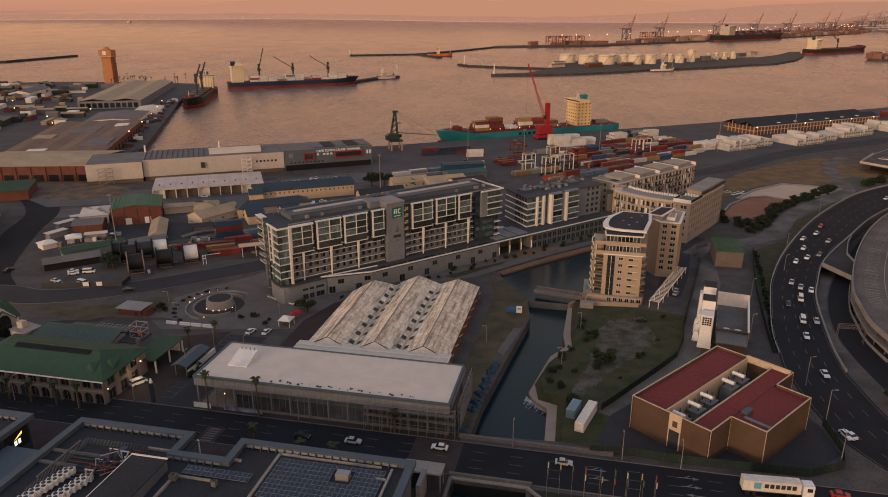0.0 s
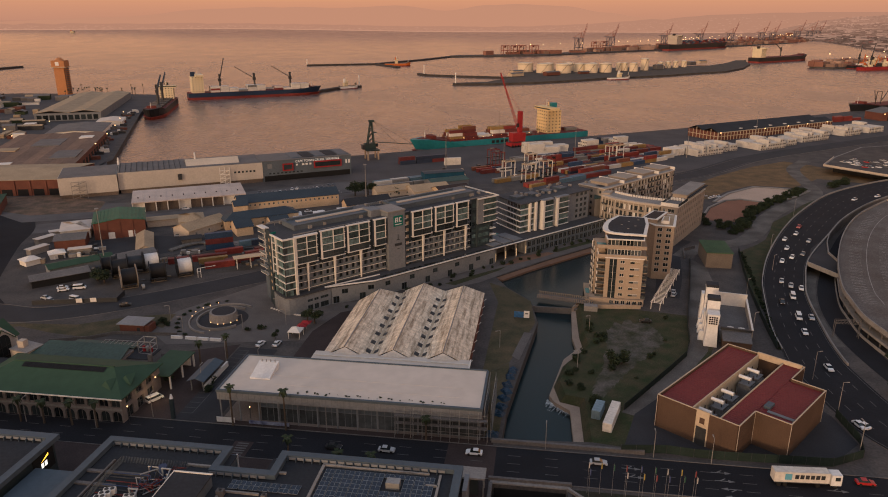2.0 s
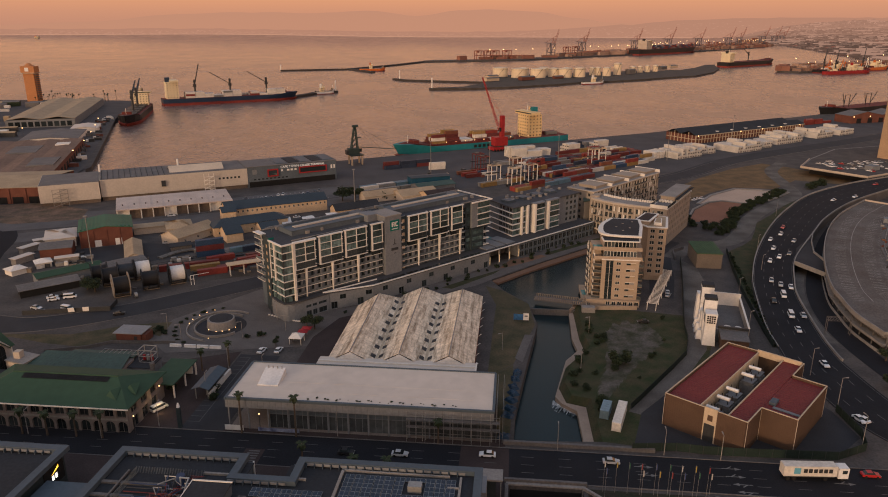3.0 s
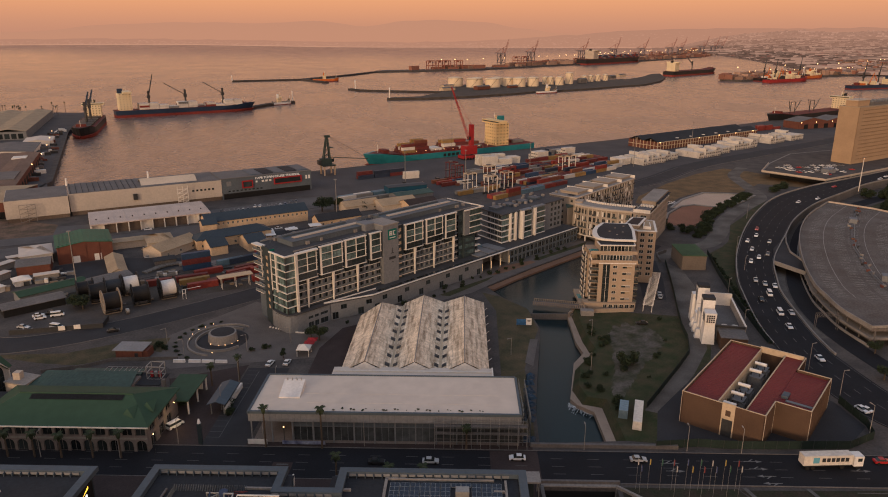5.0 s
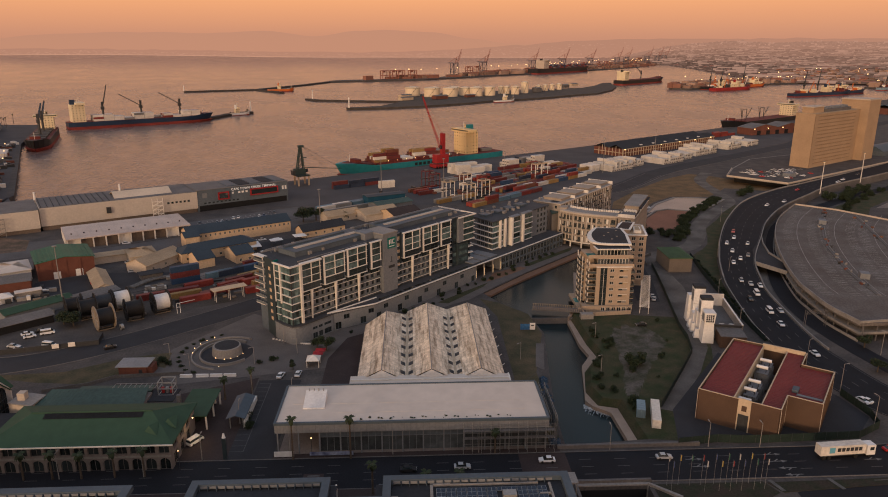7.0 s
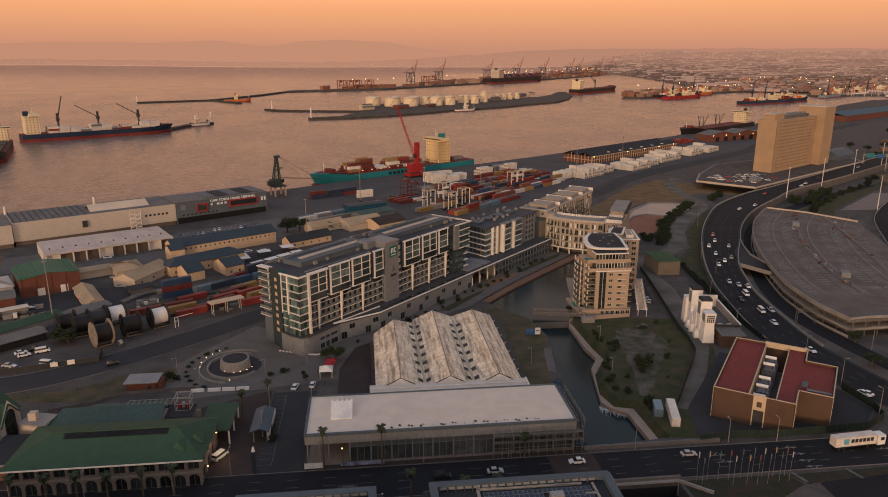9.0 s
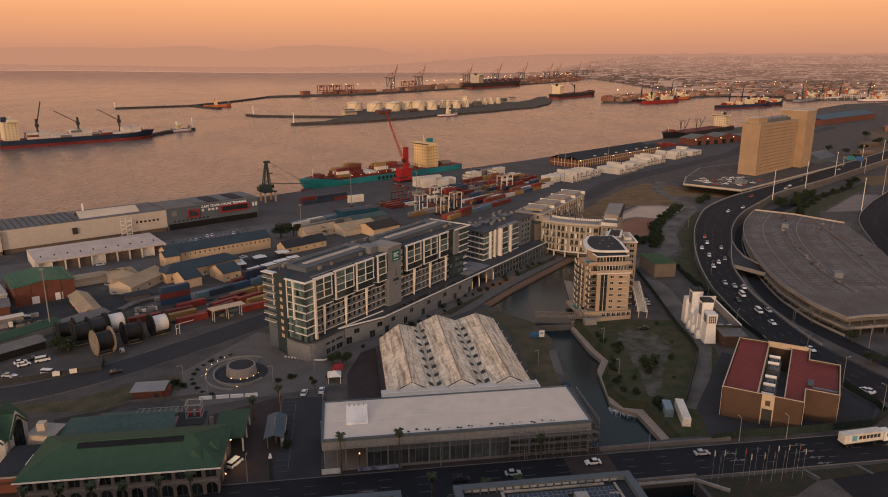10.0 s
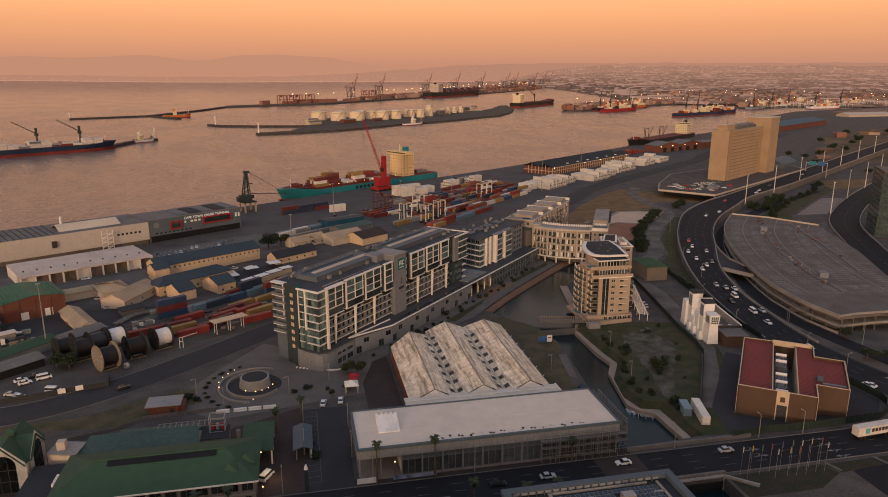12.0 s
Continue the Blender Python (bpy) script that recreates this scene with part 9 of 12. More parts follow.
# flat white carports and the low wall of the ochre yard
for x, y, rz, w, d in ((-71.6, 362, -80, 14, 5), (-60.6, 367, 10, 6.5, 4.6), (-65.1, 347.2, 33, 7, 3.8), (-58, 351.4, 33, 7, 4.4), (-51.2, 356.3, 30, 7.5, 4.4), (-48.2, 373, 12, 6.5, 6), (-44.6, 360.7, 20, 6, 4)):
    t = thing("carport", "white flat-roofed carport over parked cars", "carport", "carports", at=at(x, y, 0, rz))
    part("roof", boxed(-w / 2, w / 2, -d / 2, d / 2, 2.6, 2.78), WHITE, t)
    for sx in (-1, 1):
        for sy in (-1, 1):
            part("post", shared(("carport_post",), lambda: boxed(-0.06, 0.06, -0.06, 0.06, 0, 2.6), STEEL_D), None, t, at=at(sx * (w / 2 - 0.3), sy * (d / 2 - 0.3)))
tagged(part("yard_wall", ribbon([(-67.7, 342.7), (-56.4, 349.7), (-41.7, 360.5)], 0.2, 0.2, 2.2, 2.2), OCHRE), "low ochre boundary wall along the rail yard", "wall", kind="structure")
patch("ochre_parking", [(-84, 352), (-68, 344), (-41, 361), (-44, 380), (-74, 372)], 0.05, ASPHALT, "dark asphalt parking yard of the ochre houses", "yard")
tagged(part("rubble_bank", ribbon(smooth_line([(-123, 312, 0.2), (-115.3, 321, 0.5), (-106, 323.5, 0.3), (-98, 318, 0.1)]), 1.6, 1.6, 0.5, 0.7), mat("grey_rubble", (0.17, 0.155, 0.14), 0.95, 0.5, 2.0, 6, bump=0.8)), "bank of grey rubble beside the containers", "rubble", kind="structure")
ry = random.Random(5)
for x, y, z, rz, c in ((-76, 330.5, 0, 31, "maroon"), (-70.5, 333, 0, 31, "navy"), (-70.5, 333, 2.6, 31, "navy"), (-64, 332, 0, 31, "grey"), (-87, 318, 0, 29, "navy"), (-46, 330, 0, 33, "maroon"), (-40, 336, 0, 34, "rust"), (-30, 343, 0, 35, "red"), (-33, 348, 0, 35, "blue"), (-20, 352, 0, 36, "ochre"), (-8, 362, 0, 37, "maroon"), (-52, 333, 0, 32, "ochre"), (-44, 342, 0, 33, "sky")):
    container(x, y, z, rz, PAL[c], group="rail yard containers", label="mustard steel shipping container in the rail yard" if c == "ochre" else f"{c} steel shipping container in the rail yard")

# ---- ships ----
HULL_RED = mat("antifouling_red", (0.24, 0.04, 0.03), 0.7, 0.25, 0.1, 1)
DECK_RED = mat("deck_red", (0.15, 0.032, 0.025), 0.8, 0.25, 0.2, 2)
TEAL = mat("hull_teal", (0.02, 0.2, 0.23), 0.5, 0.15, 0.1, 1)
NAVY = mat("hull_navy", (0.015, 0.035, 0.075), 0.5, 0.2, 0.1, 1)
HULL_BLACK = mat("hull_black", (0.018, 0.018, 0.02), 0.5, 0.2, 0.1, 1)
ORANGE = mat("safety_orange", (0.55, 0.14, 0.03), 0.6, 0.15, 0.3, 2)
HOUSE_P = mat("superstructure_cream", (0.72, 0.6, 0.4), 0.6, 0.1, 0.3, 2)
def hull(L, B, z0, z1, flare=1.0, bow_rise=0.0):
    """A hull between two heights: square stern at x = 0, raked bow at x = L."""
    bm = bmesh.new()
    stations = [(0.0, 0.82), (0.04, 0.95), (0.1, 1.0), (0.72, 1.0), (0.84, 0.86), (0.92, 0.58), (0.97, 0.28), (1.0, 0.02)]
    rings = []
    for f, w in stations:
        row = []
        for z, k in ((z0, 0.0), (z1, 1.0)):
            rake = (k * 0.03 * L) if f > 0.9 else 0
            ww = B / 2 * min(1.0, w * (1 + (0.25 * k * flare if f > 0.75 else 0)))
            zz = z + (bow_rise * k if f > 0.9 else 0)
            row += [bm.verts.new((f * L + rake, -ww, zz)), bm.verts.new((f * L + rake, ww, zz))]
        rings.append(row)
    for a, b in zip(rings, rings[1:]):
        bm.faces.new((a[0], b[0], b[2], a[2]))
        bm.faces.new((a[1], a[3], b[3], b[1]))
        bm.faces.new((a[2], b[2], b[3], a[3]))
    bm.faces.new((rings[0][0], rings[0][2], rings[0][3], rings[0][1]))
    return bm
def ship(name, label, x, y, rz, L, B, boot, top, hull_m, deck_m, house_at, house_h, cranes=(), rise=2.5, house_m=None, boot_m=None):
    t = thing(name, label, "ship", at=at(x, y, WL, rz))
    part("boot_topping", hull(L * 0.995, B * 0.99, -1, boot), boot_m or HULL_RED, t)
    part("hull", hull(L, B, boot, top, bow_rise=rise), hull_m, t)
    part("deck", hull(L * 0.97, B * 0.94, top - 0.6, top + 0.15, bow_rise=rise), deck_m, t)
    hm = house_m or HOUSE_P
    hw, hl = B * 0.7, max(6, L * 0.085)
    hx = house_at * L
    hs = part("superstructure", boxed(hx, hx + hl, -hw / 2, hw / 2, top, top + house_h), hm, t, "pale accommodation block")
    part("bridge", boxed(hx + hl * 0.35, hx + hl * 1.02, -B * 0.52, B * 0.52, top + house_h, top + house_h + 2.6), hm, hs)
    part("bridge_window", boxed(hx + hl * 1.02, hx + hl * 1.03, -B * 0.5, B * 0.5, top + house_h + 1.0, top + house_h + 2.0), GLASS, hs)
    part("funnel", boxed(hx + 0.3, hx + hl * 0.4, -2, 2, top + house_h, top + house_h + 6), hull_m, hs)
    part("mast", beams([((hx + hl * 0.7, 0, top + house_h + 2.6), (hx + hl * 0.7, 0, top + house_h + 9))], 0.35), CREAM, hs)
    nrow = max(2, int(house_h / 2.8))
    for j in range(nrow):
        z = top + (j + 0.45) * house_h / nrow
        wb = bmesh.new()
        for i in range(5):
            y = -hw / 2 + hw * (i + 0.3) / 5
            box(wb, hx + hl, hx + hl + 0.08, y, y + hw * 0.06, z, z + 1.0)
        for i in range(4):
            x = hx + hl * (i + 0.3) / 4
            box(wb, x, x + hl * 0.07, hw / 2, hw / 2 + 0.08, z, z + 1.0)
            box(wb, x, x + hl * 0.07, -hw / 2 - 0.08, -hw / 2, z, z + 1.0)
        tagged(part("porthole", wb, GLASS, hs), kind="stuff")
        if j in (0, nrow // 2):
            part("walkway", boxed(hx - 0.6, hx + hl + 0.5, -hw / 2 - 0.5, hw / 2 + 0.5, top + (j + 1) * house_h / nrow - 0.12, top + (j + 1) * house_h / nrow), hm, hs)
    part("radar_mast", beams([((hx + hl * 0.55, -1.2, top + house_h + 2.6), (hx + hl * 0.6, 0, top + house_h + 7)), ((hx + hl * 0.55, 1.2, top + house_h + 2.6), (hx + hl * 0.6, 0, top + house_h + 7)), ((hx + hl * 0.6, -2.6, top + house_h + 6), (hx + hl * 0.6, 2.6, top + house_h + 6)), ((hx + hl * 0.6, -1.6, top + house_h + 4.6), (hx + hl * 0.6, 1.6, top + house_h + 4.6))], 0.3), hm, hs)
    part("bow_deckhouse", boxed(L * 0.9, L * 0.93, -B * 0.2, B * 0.2, top + rise - 0.4, top + rise + 2.4), deck_m, t)
    for f in (0.06, 0.9):
        part("winch", cyl(bmesh.new(), 0, 0, -B * 0.12, B * 0.12, 0.9, n=8, m=pose(f * L, 0, top + 1 + (rise if f > 0.5 else 0), 90)), STEEL_D, t)
    for f in cranes:
        c = part("deck_crane", cyl(bmesh.new(), f * L, 0, top, top + 19, 1.5, 1.1, n=10), STEEL_D, t)
        part("jib", beams([((f * L, -0.8, top + 17), (f * L - 26 + 34 * (f < 0.3), 2, top + 33 + 12 * (f < 0.3))), ((f * L, 0.8, top + 17), (f * L - 26 + 34 * (f < 0.3), 2.4, top + 33 + 12 * (f < 0.3)))], 0.9), STEEL_D, c)
        part("crane_cab", boxed(f * L - 2, f * L + 2, -1.6, 1.6, top + 14, top + 18), STEEL_D, c)
        part("crane_head", boxed(f * L - 1.2, f * L + 1.2, -1.3, 1.3, top + 19, top + 24), STEEL_D, c)
    part("bow_mast", beams([((L * 0.95, 0, top + rise), (L * 0.95, 0, top + rise + 7))], 0.4), CREAM, t)
    return t
def deck_pile(t, x0, nx, ny, heights, top, cols, rs):
    """Cargo of a far ship, joined by colour."""
    rr, bms = random.Random(rs), {}
    for i in range(nx):
        for j in range(ny):
            for k in range(heights(i, j)):
                box(bms.setdefault(rr.choice(cols), bmesh.new()), x0 + i * 12.6, x0 + i * 12.6 + 12.1, (j - ny / 2) * 5.2, (j - ny / 2) * 5.2 + 5, top + 0.2 + k * 2.6, top + 2.7 + k * 2.6)
    for c, b in bms.items():
        tagged(part("cargo", b, PAL[c], t), kind="stuff")
def deck_stack(t, x0, nx, ny, heights, top, cols, rs):
    rr = random.Random(rs)
    for i in range(nx):
        for j in range(ny):
            for k in range(heights(i, j)):
                c = rr.choice(cols)
                m = shared(("cargo_container", c), lambda: boxed(0, 12.1, 0, 2.4, 0, 2.55), PAL[c])
                part("cargo_container", m, None, t, at=pose(x0 + i * 12.6, -ny * 1.25 + j * 2.5, top + 0.2 + k * 2.6))
# The house's yellow holds warm lamplight, put into its cream base colour.
s1 = ship("container_ship", "teal-hulled container ship with a red deck and cream bridge house", 154, 643, 201.7, 168, 25, 2.0, 8.2, TEAL, DECK_RED, 0.175, 20, house_m=mat("cream_lamplight_tint", (0.76, 0.55, 0.28), 0.6, 0.12, 0.3, 2))
deck_stack(s1, 60, 1, 8, lambda i, j: 2 if j < 6 else 1, 8.4, ("rust", "maroon", "ochre", "grey"), 1)
deck_stack(s1, 72.5, 2, 8, lambda i, j: (1, 2, 3, 2, 3, 2, 1, 1)[j], 8.4, ("red", "maroon", "ochre", "white", "rust"), 2)
deck_stack(s1, 100, 1, 5, lambda i, j: 1, 8.4, ("white",), 3)
deck_stack(s1, 114, 2, 8, lambda i, j: (2, 3, 4, 3, 3, 4, 2, 1)[j] - i, 8.4, ("ochre", "rust", "maroon", "white"), 4)
deck_stack(s1, 8, 1, 3, lambda i, j: 1, 8.4, ("grey", "maroon"), 5)
part("hatch", boxed(60, 140, -10, 10, 8.3, 9.2), DECK_RED, s1)
for k in range(24):
    part("hatch_post", boxed(54 + k * 3.8, 54.4 + k * 3.8, 11.6, 12.0, 8.2, 10.6), DECK_RED, s1)
for k in range(10):
    part("deck_lamp", boxed(46 + k * 9.2, 46.3 + k * 9.2, 11.7, 12.05, 10.6, 10.95), LAMP_WARM, s1)
for k in range(14):
    part("deck_lamp", boxed(28 + (k % 2) * 14.6, 28.3 + (k % 2) * 14.6, -8 + k * 1.2, -7.7 + k * 1.2, 10 + (k * 3) % 17, 10.35 + (k * 3) % 17), LAMP_WARM, s1)
for k in range(5):
    part("hull_letter_bar", boxed(82 + k * 4.4, 84.8 + k * 4.4, 12.52, 12.56, 4.4, 6.8), HULL_BLACK, s1)
s2 = ship("cargo_ship", "navy-hulled cargo ship with deck cranes and a red waterline", -303, 1003, 22.5, 184, 26, 3.4, 9.0, NAVY, DECK_RED, 0.03, 22, (0.24, 0.5, 0.78))
deck_stack(s2, 30, 11, 8, lambda i, j: (3, 3, 2, 1, 3, 3, 0, 2, 1, 3, 3)[i] if j < 7 else 1, 9, ("white", "white", "white", "white", "white", "white", "white", "red", "grey"), 6)
s3 = ship("bulk_carrier", "dark bulk carrier moored bow-on with a red waterline", -309, 940, -81, 150, 24, 3.4, 9.5, HULL_BLACK, DECK_RED, 0.05, 14, (0.35, 0.6))
for k in range(5):
    part("hatch_cover", boxed(28 + k * 22, 44 + k * 22, -8, 8, 9.6, 11.6), STEEL_D, s3)
s4 = ship("container_ship", "large dark container ship at the far terminal", 947, 2548, 38, 450, 52, 5, 20, HULL_BLACK, DECK_RED, 0.12, 30, house_m=SANDSTONE)
deck_pile(s4, 100, 24, 9, lambda i, j: 2 + (i * 5) % 4, 20, ("red", "maroon", "navy", "blue", "grey"), 7)
ship("tanker", "red-brown tanker with an orange funnel", 895, 1785, 32, 250, 36, 4, 13, HULL_BLACK, DECK_RED, 0.05, 22, (0.5,), house_m=HOUSE_P)
for x, y, rz, L, hm, nm in ((985, 1490, 20, 150, RED, "fishing_vessel"), (1000, 1548, 22, 130, HULL_BLACK, "fishing_vessel"), (1135, 1600, 24, 130, ORANGE, "fishing_vessel"), (1030, 1282, 12, 190, NAVY, "research_ship"), (1080, 1300, 14, 210, NAVY, "supply_ship"), (1402, 1420, 26, 200, BLUE_C, "supply_ship"), (1640, 1520, 10, 160, WHITE, "ferry"), (1750, 1440, 0, 150, HULL_BLACK, "trawler"), (1560, 1500, 5, 90, WHITE, "ferry"), (1590, 1390, -5, 110, WHITE, "yacht")):
    s = ship(nm, "moored working vessel with cream upperworks and masts", x, y, rz, L, 22, 2, 8, hm, DECK_RED, 0.55, 11, (0.2,))
    rv = random.Random(int(x))
    for k in range(9):
        f, w, d, hh = rv.uniform(0.06, 0.86), rv.uniform(4, 12), rv.uniform(6, 16), rv.uniform(2, 8)
        part("deckhouse", boxed(f * L, f * L + w, -d / 2, d / 2, 8, 8 + hh), rv.choice((HOUSE_P, CREAM, ORANGE, DECK_RED, STEEL_D, HOUSE_P)), s)
    part("gear", beams([((L * 0.3, 0, 9), (L * 0.36, 0, 32)), ((L * 0.45, 3, 9), (L * 0.4, 3, 26)), ((L * 0.8, 0, 9), (L * 0.8, 0, 24))], 1.2), ORANGE if hm is not ORANGE else CREAM, s)
bf = ship("black_freighter", "black freighter moored behind the brick quay shed", 686, 868, 204, 190, 26, 2, 9.5, HULL_BLACK, DECK_RED, 0.06, 14)
for f in (0.5, 0.74):
    part("derrick", beams([((f * 190 + s * 5, 0, 9), (f * 190 + s * 5, 0, 24)) for s in (-1, 1)] + [((f * 190 - 5, 0, 24), (f * 190 + 5, 0, 24))] + [((f * 190 + s * 5, 0, 12), (f * 190 + s * 14, 2, 26)) for s in (-1, 1)], 0.6), STEEL_D, bf)
ship("coaster", "small white coaster off the tank jetty", 372, 1290, 18, 46, 10, 1.5, 4, WHITE, WOOD, 0.45, 6)
ship("pilot_boat", "small pale harbour boat by the pier", -108, 1140, 30, 34, 9, 1, 4, WHITE, WOOD, 0.3, 6)
ship("tug", "small tug at the breakwater", -40, 1715, 10, 60, 14, 1.5, 6, ORANGE, WOOD, 0.4, 8)
ship("anchored_ship", "far orange ship at anchor", -1790, 4100, 4, 230, 34, 5, 16, ORANGE, DECK_RED, 0.1, 26)
ship("anchored_ship", "far pale ship at anchor", -2700, 3950, -4, 200, 34, 5, 16, ORANGE, DECK_RED, 0.4, 20)

# ---- quay cranes, straddle carriers, container stacks ----
mc = thing("harbour_crane", "tall red mobile harbour crane with a lattice boom", "crane", at=at(83, 580, 0, 20))
part("chassis", boxed(-8, 8, -5, 5, 0.8, 3.4), RED, mc)
for k in range(6):
    part("wheel", cyl(bmesh.new(), 0, 0, -5.4, 5.4, 0.9, n=12, m=pose(-7 + k * 2.8, 0, 0.9, 90)), BLACK, mc)
part("machine_house", boxed(-6, 6, -3.6, 3.6, 4.4, 11.5), RED, mc)
part("turntable", cyl(bmesh.new(), 0, 0, 3.4, 4.4, 3, n=18), STEEL_D, mc)
part("tower", boxed(0.6, 3.8, -1.7, 1.7, 11.5, 29), RED, mc)
part("cab", boxed(-0.8, 0.6, -1.6, 1.6, 16, 19), GLASS, mc)
tip, root = Vector((-14, 6, 60)), Vector((-0.2, 0, 17))
lat = bmesh.new()
side = Vector((0, 0.9, 0))
upv = Vector((0.8, 0, 0.3))
for s in (-1, 1):
    for u in (-1, 1):
        beam(lat, root + side * s + upv * u, tip + side * s * 0.4 + upv * u * 0.3, 0.28)
for i in range(18):
    a, b = i / 18, (i + 1) / 18
    for s in (-1, 1):
        p = root.lerp(tip, a) + side * s * (1 - 0.6 * a) + upv * (1 - 0.7 * a)
        q = root.lerp(tip, b) + side * s * (1 - 0.6 * b) - upv * (1 - 0.7 * b)
        beam(lat, p, q, 0.16)
part("boom", lat, RED, mc, "red lattice boom")
part("stay", beams([((2.2, 0, 29), tuple(tip)), ((2.2, 0.8, 29), tuple(root.lerp(tip, 0.7)))], 0.12), RED, mc)
part("hoist_rope", beams([(tuple(tip), (tip.x, tip.y, 6))], 0.1), STEEL_D, mc)
dc = thing("grab_crane", "dark green rail crane on a pale portal", "crane", at=at(-37, 530, 0, 18))
for x in (-4, 4):
    for y in (-4, 4):
        part("leg", shared(("grab_leg", 1), lambda: boxed(-0.5, 0.5, -0.5, 0.5, 0, 7.4), OCHRE), None, dc, at=at(x, y))
GREEN_D = mat("dark_crane_green", (0.03, 0.05, 0.048), 0.6, 0.3)
part("portal_deck", boxed(-5, 5, -5, 5, 7.0, 7.8), GREEN_D, dc)
part("house", boxed(-5.5, 2.6, -2.6, 2.6, 7.8, 12.4), GREEN_D, dc)
part("counterweight", boxed(-7.4, -5.5, -2.2, 2.2, 8.0, 11.4), STEEL_D, dc)
part("cab", boxed(2.6, 4.8, -1.1, 1.1, 9.4, 12.0), GLASS, dc)
part("tower_leg", beams([((-3.2, -1.6, 12.4), (-0.6, -0.7, 28)), ((-3.2, 1.6, 12.4), (-0.6, 0.7, 28)), ((1.8, -1.6, 12.4), (0.6, -0.7, 28)), ((1.8, 1.6, 12.4), (0.6, 0.7, 28))], 0.75), GREEN_D, dc)
part("tower_brace", beams([((-3.2 + 2.6 * k / 4, y, 12.4 + 3.9 * k), (1.8 - 1.2 * (k + 1) / 4, y, 12.4 + 3.9 * (k + 1))) for k in range(4) for y in (-1.2, 1.2)], 0.4), GREEN_D, dc)
part("head", boxed(-1.6, 2.4, -1.2, 1.2, 28, 29.6), GREEN_D, dc)
part("platform", boxed(1.0, 4.4, -1.4, 1.4, 20, 20.5), GREEN_D, dc)
part("boom", beams([((2.4, -0.8, 13), (36, 7.6, 8)), ((2.4, 0.8, 13), (36, 8.4, 8))], 0.35), GREEN_D, dc)
part("stay", beams([((1.8, -0.5, 29), (36, 7.8, 8)), ((1.8, 0.5, 29), (36, 8.2, 8)), ((1.8, 0, 28.6), (22, 5, 10))], 0.16), STEEL_D, dc)
def straddle(x, y, rz, legs, top):
    t = thing("straddle_carrier", "tall container straddle carrier on slim legs", "straddle carrier", "straddle carriers", at=at(x, y, 0, rz))
    for sx in (-3.6, 3.6):
        for sy in (-2.2, 2.2):
            part("leg", shared(("leg", legs.name), lambda: boxed(-0.2, 0.2, -0.2, 0.2, 0.8, 12.2), legs), None, t, at=at(sx, sy))
    for sy in (-2.2, 2.2):
        part("wheel_beam", shared(("wheel_beam", legs.name), lambda: boxed(-4.8, 4.8, -0.4, 0.4, 0.6, 1.6), STEEL_D), None, t, at=at(0, sy))
        part("top_beam", shared(("top_beam", top.name), lambda: boxed(-4.0, 4.0, -0.2, 0.2, 12.2, 12.8), top), None, t, at=at(0, sy))
        for k in range(4):
            part("wheel", shared(("wheel", "st"), lambda: cyl(bmesh.new(), 0, 0, -0.3, 0.3, 0.75, n=12, m=pose(0, 0, 0, 90)), BLACK), None, t, at=at(-4 + k * 2.66, sy, 0.75))
    part("machine_deck", shared(("machine_deck", top.name), lambda: boxed(-2.2, 0.2, -1.0, 1.0, 13.0, 13.7), ROOF_M), None, t)
    part("cab", shared(("straddle_cab", 1), lambda: boxed(3.0, 4.4, -0.7, 0.7, 10.6, 12.2), GLASS), None, t)
    part("cross_beam", shared(("cross_beam", legs.name), lambda: box(boxed(-3.8, -3.5, -2.2, 2.2, 12.3, 12.7), 3.5, 3.8, -2.2, 2.2, 12.3, 12.7), top), None, t)
    part("spreader", shared(("spreader", "st"), lambda: boxed(-5.8, 5.8, -1.1, 1.1, 7.0, 7.6), STEEL_D), None, t)
for x, y in ((55.5, 452), (67, 441.5), (75, 477), (80.5, 452)):
    straddle(x, y, 24, CREAM, TAN)
for x, y in ((53.5, 484), (51.5, 496), (86, 467)):
    straddle(x, y, 24, PAL["maroon"], PAL["maroon"])
for x, y in ((141, 506), (147, 509)):
    straddle(x, y, 24, CREAM, OCHRE)
QA = 24.0
FAR_STACK = {}
def stacks(x, y, rz, nx, ny, height, cols, seed, dx=12.6, dy=2.75, label="steel shipping container stacked on the quay", grp="quay containers"):
    rr = random.Random(seed)
    m0 = at(x, y, 0, rz)
    for i in range(nx):
        for j in range(ny):
            for k in range(height(i, j, rr)):
                p = m0 @ Vector((i * dx + rr.uniform(-0.3, 0.3), j * dy, 0))
                c = rr.choice(cols)
                if p.y < 552 and p.x < 215:
                    container(p.x, p.y, k * 2.62, rz + rr.uniform(-0.6, 0.6), PAL[c], group=grp, label=label)
                else:
                    mm = at(p.x, p.y, 0, rz + rr.uniform(-0.8, 0.8))
                    box(FAR_STACK.setdefault(c, bmesh.new()), 0, 12.1, 0, 2.42, k * 2.62, k * 2.62 + 2.56, m=mm)
                    box(FAR_STACK.setdefault("machinery", bmesh.new()), -0.06, 0, 0.3, 2.1, k * 2.62 + 0.25, k * 2.62 + (1.2 if c == "white" else 0.5), m=mm)
MIX = ("red", "maroon", "rust", "ochre", "blue", "navy", "grey", "red", "maroon", "white")
stacks(17, 502, 12, 1, 1, lambda i, j, r: 2, ("white",), 1, label="white refrigerated container on the dark quay", grp="white containers")
stacks(-15, 505, 22, 3, 2, lambda i, j, r: r.choice((1, 2)), ("navy", "maroon", "navy", "red"), 2)
stacks(-32, 438, 27, 3, 2, lambda i, j, r: 1, ("grey", "sky", "white"), 3)
